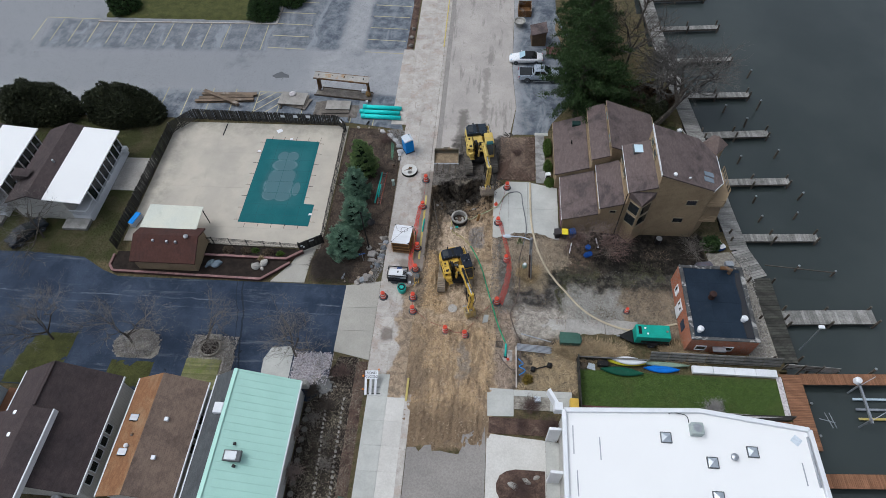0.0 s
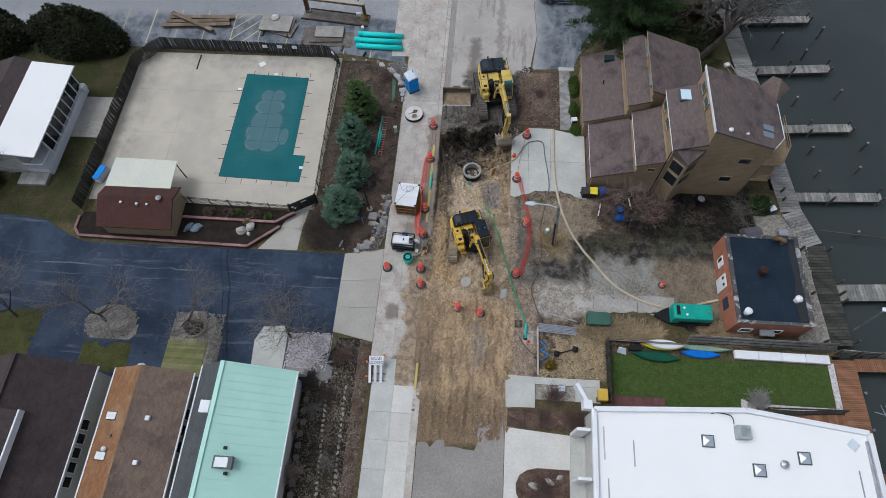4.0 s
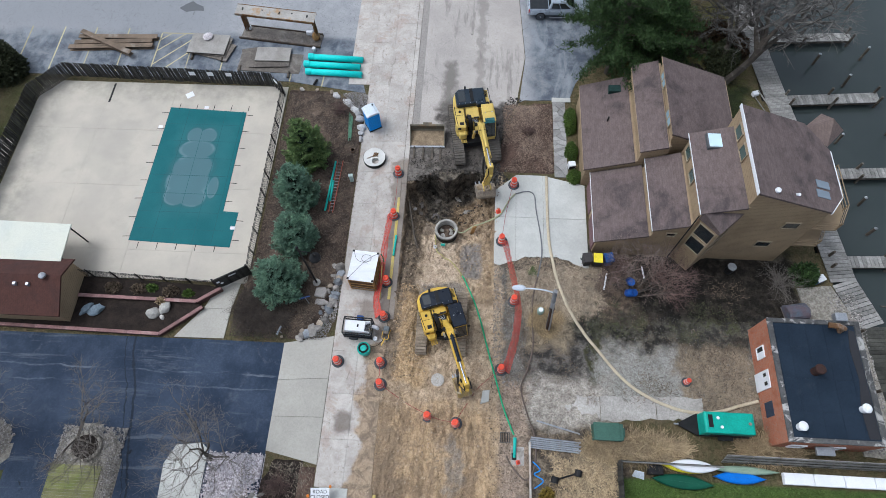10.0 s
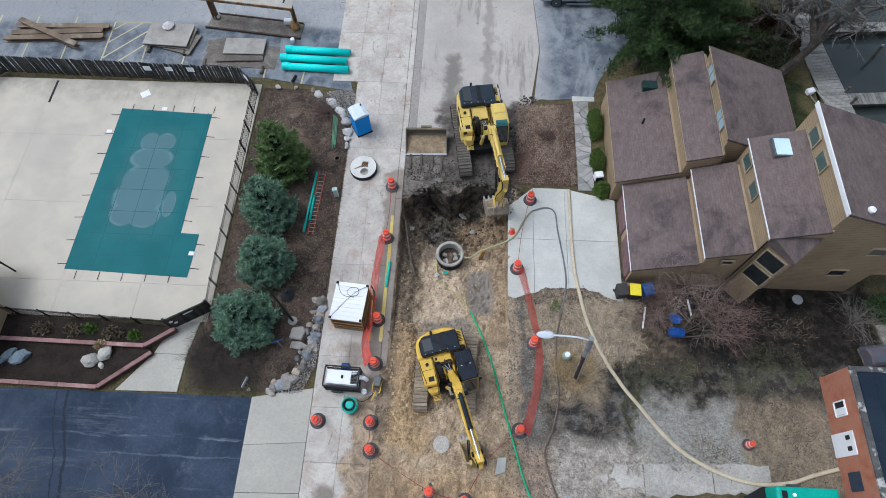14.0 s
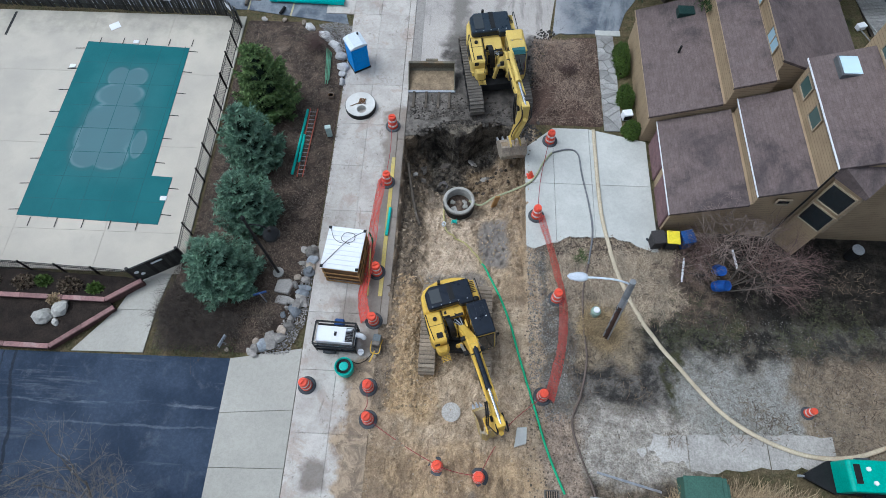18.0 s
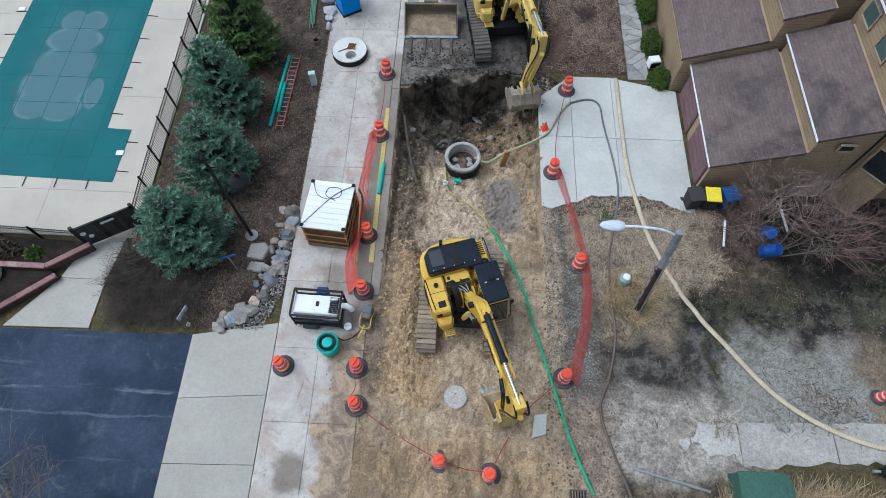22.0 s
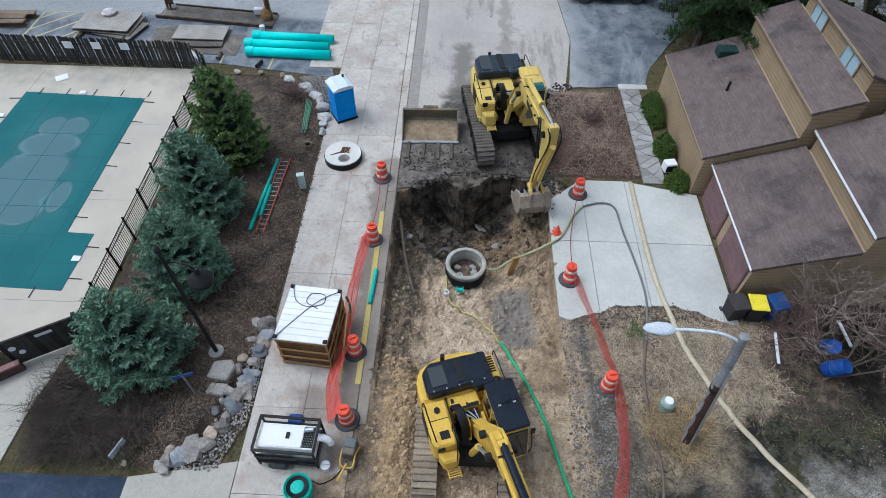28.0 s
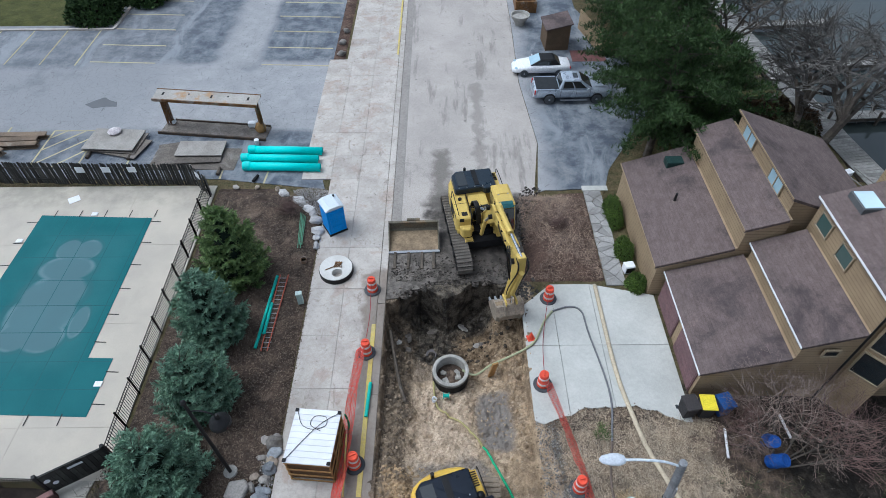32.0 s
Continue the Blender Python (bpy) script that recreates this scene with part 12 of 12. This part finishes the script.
scatter("bark_chips", "dry leaves and twigs under the low shrubs", "bark litter", DRYTWIG, 1500, 145, area(-8.8, -3.2, -16.0, -13.0, lambda x, y: 0.05 + 0.25 * ease(min(x + 8.8, -1.55 - x, 7 - y, y + 16.4), 0, 1.6)), litter(0.14, 0.01))
scatter("weeds", "patchy grass at the corner of the mulch bed", "weeds", leaf_mat("olive_grass", (0.04, 0.045, 0.016), (0.12, 0.125, 0.05)), 1500, 131, area(-9.4, -5.0, -16.5, -14.9, 0.1), blade(0.16, 0.9, 0.014))
scatter("dry_grass", "tall straw grass by the transformer", "dry grass", STRAW, 5200, 102, area(17.0, 24.5, -23.8, -21.6, None, round_(20.6, -22.9, 4.0, 0.95)), blade(1.0, 0.8, 0.018))
scatter("dry_grass", "tall straw grass beside the brick building", "dry grass", STRAW, 2600, 103, area(27.6, 32.5, -23.6, -21.2, None, round_(29.6, -22.6, 2.6, 0.9)), blade(1.1, 0.8, 0.02))
scatter("dry_grass", "matted dead grass in the yard corner", "dry grass", STRAW, 4200, 104, area(13.3, 19.0, -27.3, -22.6, None, lambda x, y, r: rough2(x, y, 0.5, 7) > r.uniform(-0.5, 0.2)), litter(0.4, 0.012))
scatter("dry_grass", "matted dead grass between driveway and yard", "dry grass", leaf_mat("tangled_straw", (0.11, 0.078, 0.052), (0.52, 0.42, 0.3)), 15000, 105, area(11.6, 23.0, -14.2, -8.9, None, lambda x, y, r: y > -13.0 + 1.1 * rough2(x, 0, 0.45, 31) + r.uniform(-0.3, 0.3) and x < 18.6 + 1.4 * rough2(0, y, 0.5, 33) + r.uniform(-0.4, 0.4) and (x < 18 or y < -9.4) and y < -9.3 + 0.55 * ease(x, 11.6, 13) * ease(16.6 - x, 0, 1) + 0.12 * math.sin(x * 2) and rough2(x, y, 0.4, 3) > r.uniform(-0.8, 0.3)), litter(0.26, 0.009))
scatter("dry_grass", "thin dead weeds over the dark yard", "dry grass", DRYTWIG, 1800, 106, area(12.5, 30, -20.0, -10.0, None, lambda x, y, r: rough2(x, y, 0.35, 11) > r.uniform(-0.2, 0.5)), litter(0.3, 0.012))
scatter("weeds", "dark green weeds in the yard", "weeds", leaf_mat("weed_green", (0.028, 0.032, 0.014), (0.085, 0.085, 0.04)), 1200, 107, area(17, 31, -15.2, -11.8, None, lambda x, y, r: rough2(x, y, 0.45, 5) > r.uniform(-0.1, 0.5)), blade(0.22, 0.9, 0.02))
scatter("lawn_blades", "short grass blades of the lawn", "grass", leaf_mat("lawn_green", (0.04, 0.07, 0.016), (0.115, 0.17, 0.045)), 9000, 108, area(19.4, 38.0, -29.6, -24.9, -0.02), blade(0.13, 0.8, 0.02))
bed_z = lambda x, y: 0.03 + 0.25 * ease(min(x + 8.8, -1.55 - x, 7 - y, y + 16.4), 0, 1.6) + 0.02
inbed = lambda x, y, r: not (x < -8.7 and y > -10.5) and x + 0.35 * max(0, -11 - y) < -1.7 and x + 3.9 < 12 and not (y < -14.6 and x > -3.0 - (-14.6 - y))
scatter("bark_chips", "bark chips and twigs on the mulch bed", "bark litter", BARKCHIP, 26000, 109, area(-9.3, -1.7, -16.3, 6.9, bed_z, inbed), litter(0.1, 0.011))
scatter("mulch_spill", "bark mulch crumbling over the sidewalk's edge", "bark litter", leaf_mat("spilt_mulch", (0.09, 0.067, 0.052), (0.2, 0.15, 0.115)), 1200, 147, area(-1.75, -0.95, -10.0, 2.4, 0.072, lambda x, y, r: x < -1.42 + 0.3 * abs(rough2(0, y, 1.1, 5.0)) * r.random() + 0.05), lump(0.042))
scatter("garden_litter", "dry stems and leaves over the garden soil", "garden litter", LITTERM, 5000, 148, area(-6.7, -1.4, -41, -25.2, 0.15, lambda x, y, r: rough2(x, y, 0.5, 13) > r.uniform(-0.7, 0.4)), litter(0.22, 0.01))
scatter("garden_weeds", "thin winter weeds over the garden soil", "weeds", leaf_mat("grey_weeds", (0.05, 0.052, 0.03), (0.14, 0.13, 0.08)), 2500, 149, area(-6.7, -2.9, -41, -28.5, 0.13, lambda x, y, r: rough2(x, y, 0.4, 23) > r.uniform(-0.4, 0.5)), blade(0.14, 0.9, 0.014))
heap_z = lambda x, y: 0.03 + 0.75 * ease(min(x - 10.9, 15.4 - x, y + 0.9, 6.5 - y), 0, 1.6)
scatter("roots", "roots and twigs on the soil heap", "roots", leaf_mat("pale_roots", (0.08, 0.052, 0.04), (0.42, 0.31, 0.23)), 9000, 110, area(11.1, 15.3, -0.7, 6.2, heap_z), litter(0.26, 0.007))
scatter("clods", "clods and stones in the dig", "clods", leaf_mat("dig_clods", (0.27, 0.205, 0.14), (0.48, 0.375, 0.265), 0.95), 1500, 111, area(3.1, 10.3, -33, -4.8, None, lambda x, y, r: r.random() < (0.95 if y > -10 else 0.35) and (y > -14 or rough2(x, y, 0.6, 2) > r.uniform(-0.6, 0.3))), lump(0.09))
scatter("clods", "large broken lumps at the deep end of the dig", "clods", leaf_mat("dark_lumps", (0.03, 0.024, 0.018), (0.12, 0.094, 0.07), 0.9), 150, 112, area(3.2, 10.2, -4.8, -1.3), lump(0.17))
MUDLUMP = leaf_mat("mud_crumbs", (0.03, 0.026, 0.022), (0.13, 0.112, 0.095), 0.9)
scatter("clods", "wet mud crumbs on the road beside the dig", "clods", MUDLUMP, 800, 141, area(3.1, 10.3, -1.0, 2.2, 0.042, lambda x, y, r: y < -0.2 + r.uniform(0, 1.4) and y > -0.55 - 0.25 * (x < 5)), lump(0.09))
scatter("clods", "broken crumbs along the road's ragged edge", "clods", MUDLUMP, 260, 142, area(3.1, 10.0, -2.0, -0.6, -0.02, lambda x, y, r: abs(y + 2.0 - min(1.25, 0.45 * (x - 3.2))) < 0.3), lump(0.16))
scatter("clods", "orange sand clods heaped beside the digger", "clods", leaf_mat("orange_clods", (0.26, 0.18, 0.105), (0.46, 0.335, 0.2), 0.95), 650, 143, area(3.1, 5.2, -19.0, -11.4, None, lambda x, y, r: rough2(x, y, 0.7, 21) > r.uniform(-0.5, 0.4)), lump(0.12))
scatter("clods", "fallen earth at the foot of the kerb", "clods", CLOD, 420, 144, area(3.05, 4.3, -12.0, -3.0), lump(0.13))
scatter("clods", "spilt earth along the dig's east edge", "clods", CLOD, 1500, 113, area(10.3, 13.5, -28, -10), lump(0.07))
scatter("clods", "crumbs of earth on the sidewalk edge", "clods", SANDCLOD, 450, 114, area(0.6, 3.0, -27, -17, 0.075, lambda x, y, r: x > 1.9 - r.uniform(0, 1) ** 2 * 1.2), lump(0.05))
scatter("clods", "black broken pavement round the digger", "clods", leaf_mat("asphalt_crumbs", (0.03, 0.028, 0.025), (0.1, 0.09, 0.08), 0.9), 700, 115, area(9.4, 12.6, -2.2, 7.2, 0.03, lambda x, y, r: abs(x - 10.6 - 0.2 * max(0, y)) < r.uniform(0, 0.9)), lump(0.14))
scatter("pebbles", "pale pebbles beside the boulder edging", "pebbles", PEBBLE, 1500, 116, area(-3.6, -1.2, -16.4, -11, 0.09, lambda x, y, r: -2.15 - 0.5 * max(0, -13.5 - y) < x < -1.45 - 0.35 * max(0, -14.4 - y)), lump(0.06))
scatter("pebbles", "pale pebbles by the portable toilet", "pebbles", PEBBLE, 1900, 117, area(-4.2, -1.42, 4.6, 7.2, 0.16, lambda x, y, r: x > -1.5 - 0.75 * (y - 3.9) and y < 7.2 - 0.2 * abs(x + 2.5)), lump(0.055))
pipe_mouth = thing("drain_pipe", "short rusty pipe mouth sunk in the mulch", "pipe", (-2.07, 0.71, 0.2))
part("pipe_wall", Geo().lathe([(0.17, -0.1), (0.2, -0.1), (0.2, 0.14), (0.17, 0.14), (0.17, -0.1)], 16), RUST, pipe_mouth)
part("pipe_floor", Geo().lathe([(0.17, -0.02), (0.02, -0.02)], 16), BLACK, pipe_mouth)
scatter("pebbles", "gravel stones on the island", "pebbles", PEBBLE, 2600, 118, area(-28.2, -23.2, -26.5, -23.2, 0.17, round_(-25.7, -24.85, 2.7, 1.75)), lump(0.08))
scatter("pebbles", "gravel stones round the platform", "pebbles", PEBBLE, 2600, 119, area(-19.9, -15.2, -28.8, -23.5, 0.1, lambda x, y, r: y > -25.9 or x > -16.1), lump(0.08))
scatter("pebbles", "white and dark pebbles in the bed", "pebbles", leaf_mat("white_stones", (0.3, 0.26, 0.27), (0.85, 0.8, 0.82), 0.8), 2600, 120, area(-9.0, -5.2, -28.2, -24.7, 0.17), lump(0.08))
scatter("pebbles", "loose gravel over the yard", "pebbles", leaf_mat("yard_gravel", (0.15, 0.14, 0.128), (0.33, 0.31, 0.29), 0.9), 2200, 125, area(17.5, 33, -20.0, -13.2, None, lambda x, y, r: rough2(x, y, 0.4, 9) > r.uniform(-0.5, 0.3)), lump(0.036))
scatter("pebbles", "grey gravel stones beside the orange net", "pebbles", leaf_mat("band_gravel", (0.08, 0.075, 0.068), (0.34, 0.32, 0.29), 0.9), 4200, 146, area(10.5, 13.2, -19.2, -9.2, None, lambda x, y, r: x < 12.2 + 0.9 * rough2(x, y, 0.6, 27) + r.uniform(-0.3, 0.5)), lump(0.05))
scatter("clods", "brown soil and roots drawn over the driveway's end", "clods", leaf_mat("root_soil", (0.06, 0.046, 0.034), (0.2, 0.15, 0.11), 0.95), 1500, 150, area(10.9, 17.4, -9.9, -8.5, 0.03, lambda x, y, r: y < low(x) + 0.12 * r.random()), lump(0.06))
scatter("clods", "dark crumbs of soil in the yard", "clods", leaf_mat("soil_crumbs", (0.04, 0.036, 0.03), (0.14, 0.12, 0.1), 0.95), 600, 126, area(12.4, 30, -19.5, -10.5, None, lambda x, y, r: rough2(x, y, 0.5, 17) > r.uniform(-0.3, 0.4)), lump(0.05))
scatter("pebbles", "stones behind the brick building", "pebbles", PEBBLE, 1500, 121, area(36.2, 38.4, -22.4, -10.5, -0.27), lump(0.09))

# boulders edging the mulch bed, each its own stone
BOULD = surf("grey_boulder", (0.34, 0.315, 0.285), (0.22, 0.205, 0.19), 2.5, 0.85, 0.02, 9, (0.42, 0.36, 0.31), 0.42, stain=0.3)
COOLB = surf("blue_grey_fieldstone", (0.3, 0.32, 0.34), (0.2, 0.215, 0.235), 2.2, 0.85, 0.02, 9, (0.4, 0.4, 0.4), 0.3, stain=0.25)
WARMB = surf("tan_fieldstone", (0.42, 0.35, 0.28), (0.28, 0.23, 0.18), 2.2, 0.85, 0.02, 9, (0.48, 0.44, 0.4), 0.3, stain=0.25)
br = random.Random(9)


def boulder(x, y, z, r, label="rounded grey boulder edging the mulch bed", group="edging boulders", mat=None, sq=0.7):
    rnd = random.Random(int(x * 37 + y * 101) % 9999)
    bm = bmesh.new()
    bmesh.ops.create_icosphere(bm, subdivisions=2, radius=r)
    sx, sy, sd = rnd.uniform(0.8, 1.5), rnd.uniform(0.65, 1.0), rnd.uniform(0, 50)
    for v in bm.verts:
        k = 1 + 0.5 * noise.noise(v.co / r * 1.1 + Vector((sd, 0, 0)))
        v.co = Vector((v.co.x * sx * k, v.co.y * sy * k, max(-r * 0.35, v.co.z * sq * k)))
    me = bpy.data.meshes.new("boulder")
    bm.to_mesh(me)
    bm.free()
    me.materials.append(mat or (BOULD, BOULD, COOLB, WARMB)[int(sd * 7) % 4])
    for f in me.polygons:
        f.use_smooth = False
    ob = tagged(new("boulder", me), label, "boulder", group)
    ob.matrix_basis = pose(x, y, z + r * 0.25, 0, 0, rnd.uniform(0, 180))
    return ob


line = smoothed([(-1.62, -10.2, 0), (-1.65, -11.3, 0), (-1.85, -12.6, 0), (-2.0, -13.6, 0), (-2.4, -14.8, 0), (-3.1, -15.7, 0), (-4.1, -16.3, 0)], 3)
PALESLAB = surf("pale_edging_stone", (0.52, 0.51, 0.5), (0.4, 0.395, 0.39), 1.5, 0.85, 0.01, 9, (0.3, 0.28, 0.26), 0.15, stain=0.25)
for p in line:
    boulder(p.x + br.uniform(-0.08, 0.08), p.y + br.uniform(-0.08, 0.08), 0.05, br.uniform(0.25, 0.4))
    if br.random() < 0.4:
        boulder(p.x - 0.5, p.y + 0.15, 0.1, br.uniform(0.16, 0.28))
for x, y, r, sq_ in ((-4.34, 6.7, 0.3, 0.5), (-3.2, 5.95, 0.44, 0.45), (-2.85, 5.6, 0.36, 0.45), (-2.5, 5.2, 0.36, 0.5), (-2.15, 4.75, 0.3, 0.5), (-1.86, 4.2, 0.42, 0.5), (-1.62, 3.2, 0.34, 0.7), (-1.6, 2.6, 0.27, 0.7), (-1.52, 1.95, 0.26, 0.7)):
    boulder(x, y, 0.08, r, "pale flat stone edging the gravel by the sidewalk", "pale edging stones", PALESLAB, sq_)
for x, y, r in ((-4.8, 7.1, 0.2), (-6.2, 7.3, 0.18), (-7.6, 7.3, 0.2), (-5.4, -16.3, 0.16)):
    boulder(x, y, 0.1, r, "pale boulder at the edge of the mulch bed")
FLATR = surf("flat_pale_rock", (0.42, 0.39, 0.36), (0.33, 0.31, 0.29), 1.5, 0.85, 0.01, 12, None, 0.1)
tagged(part("flat_rock", Geo().prism([(-3.4, -13.0), (-2.6, -13.1), (-2.4, -12.5), (-2.6, -12.2), (-3.3, -12.3)], 0.1, 0.42), FLATR, bevel=0.06), "flat pale step rock in mulch", "rock", "flat rocks")
tagged(part("flat_rock", Geo().prism([(-3.3, -13.6), (-2.6, -13.7), (-2.5, -13.2), (-3.2, -13.15)], 0.1, 0.32), FLATR, bevel=0.05), "smaller flat rock in mulch", "rock", "flat rocks")
PALEB = surf("white_boulder", (0.45, 0.43, 0.39), (0.36, 0.35, 0.32), 1.5, 0.8, 0.01, 9, None, 0.1)
BLUEB = surf("blue_grey_boulder", (0.2, 0.25, 0.29), (0.15, 0.19, 0.22), 1.5, 0.8, 0.01, 9, None, 0.1)
for x, y, r, m_, lab in ((-15.6, -15.0, 0.5, PALEB, "white boulder in the planter"), (-14.8, -14.5, 0.45, PALEB, "white boulder in the planter"), (-14.85, -15.25, 0.22, PALEB, "small tan boulder in the planter"), (-20.9, -14.9, 0.42, BLUEB, "blue-grey boulder in the planter"), (-20.1, -15.0, 0.5, BLUEB, "blue-grey boulder in the planter"), (-2.5, 24.5, 0.35, BOULD, "boulder in the lot strip"), (-2.6, 26.5, 0.4, BOULD, "boulder in the lot strip"), (-2.5, 28.6, 0.35, BOULD, "boulder in the lot strip"), (13.0, -36.2, 0.35, PALEB, "white boulder on the drive island"), (14.2, -35.8, 0.3, PALEB, "white boulder on the drive island"), (15.0, -35.4, 0.25, BOULD, "grey boulder on the drive island")):
    boulder(x, y, 0.28 if y < -14 and y > -17 else 0.1, r, lab, "loose boulders", m_)
for k, (x, y, r, m_) in enumerate(((-17.2, -13.1, 0.35, DRYTWIG), (-19.2, -13.1, 0.4, DRYTWIG), (-14.6, -13.2, 0.4, DRYTWIG), (-22.6, -13.0, 0.25, BOX), (-16.2, -13.0, 0.25, BOX), (-13.2, -13.3, 0.22, BOX), (-15.2, -14.0, 0.2, STRAW))):
    bush(x, y, 0.4, r * 1.6, r, r, m_, 130 + k, "small dormant plant in the planter", "planter plants", "planter_plant", 0.16, 160)
# rows of stones in the cottage garden
STEPC = surf("mossy_concrete", (0.2, 0.19, 0.17), (0.14, 0.135, 0.12), 1.5, 0.9, 0.006, 14, None, 0.2)
GARDENB = surf("garden_stone", (0.32, 0.3, 0.27), (0.22, 0.21, 0.19), 1.5, 0.85, 0.01, 9, None, 0.35)
sg_ = random.Random(12)
for x0, x1, n in ((-4.85, -4.35, 24), (-3.25, -2.95, 22)):
    for k in range(n):
        t = k / (n - 1)
        boulder(x0 + (x1 - x0) * t + sg_.uniform(-0.05, 0.05), -29.4 - 9.4 * t, 0.14, sg_.uniform(0.1, 0.15), "small pale stone in a garden row", "garden row stones", GARDENB)
for k in range(11):
    a = 2 * math.pi * k / 11
    boulder(-5.4 + sg_.uniform(0.85, 1.2) * math.cos(a), -28.2 + sg_.uniform(0.7, 1.0) * math.sin(a), 0.15, sg_.uniform(0.1, 0.24), "stone round a small garden pond", "pond stones", GARDENB)
tagged(part("pond", Geo().lathe([(0.85, 0.0), (0.8, 0.03), (0.02, 0.03)], 18, (-5.4, -28.2, 0.17)), glass_mat("pond_water", (0.012, 0.014, 0.014), 0.1)), "small dark garden pond", "pond")
for k in range(9):
    tagged(part("stepping_stone", Geo().lathe([(0.28, 0), (0.27, 0.06), (0.02, 0.07)], 10, (-6.5 + sg_.uniform(-0.08, 0.08), -30.6 - k * 0.95, 0.1)), STEPC), "round concrete stepping stone beside a cottage", "stepping stone", "stepping stones")
bnch = thing("garden_bench", "dark green slatted garden bench", "bench", (-2.0, -39.0, 0.2), 80)
for k in range(4):
    part("slat", Geo().box(-0.8, -0.25 + k * 0.13, 0.42, 0.8, -0.15 + k * 0.13, 0.46), GRNM, bnch)
for x in (-0.7, 0.65):
    part("leg", Geo().box(x, -0.25, 0, x + 0.05, 0.25, 0.42), GRNM, bnch)
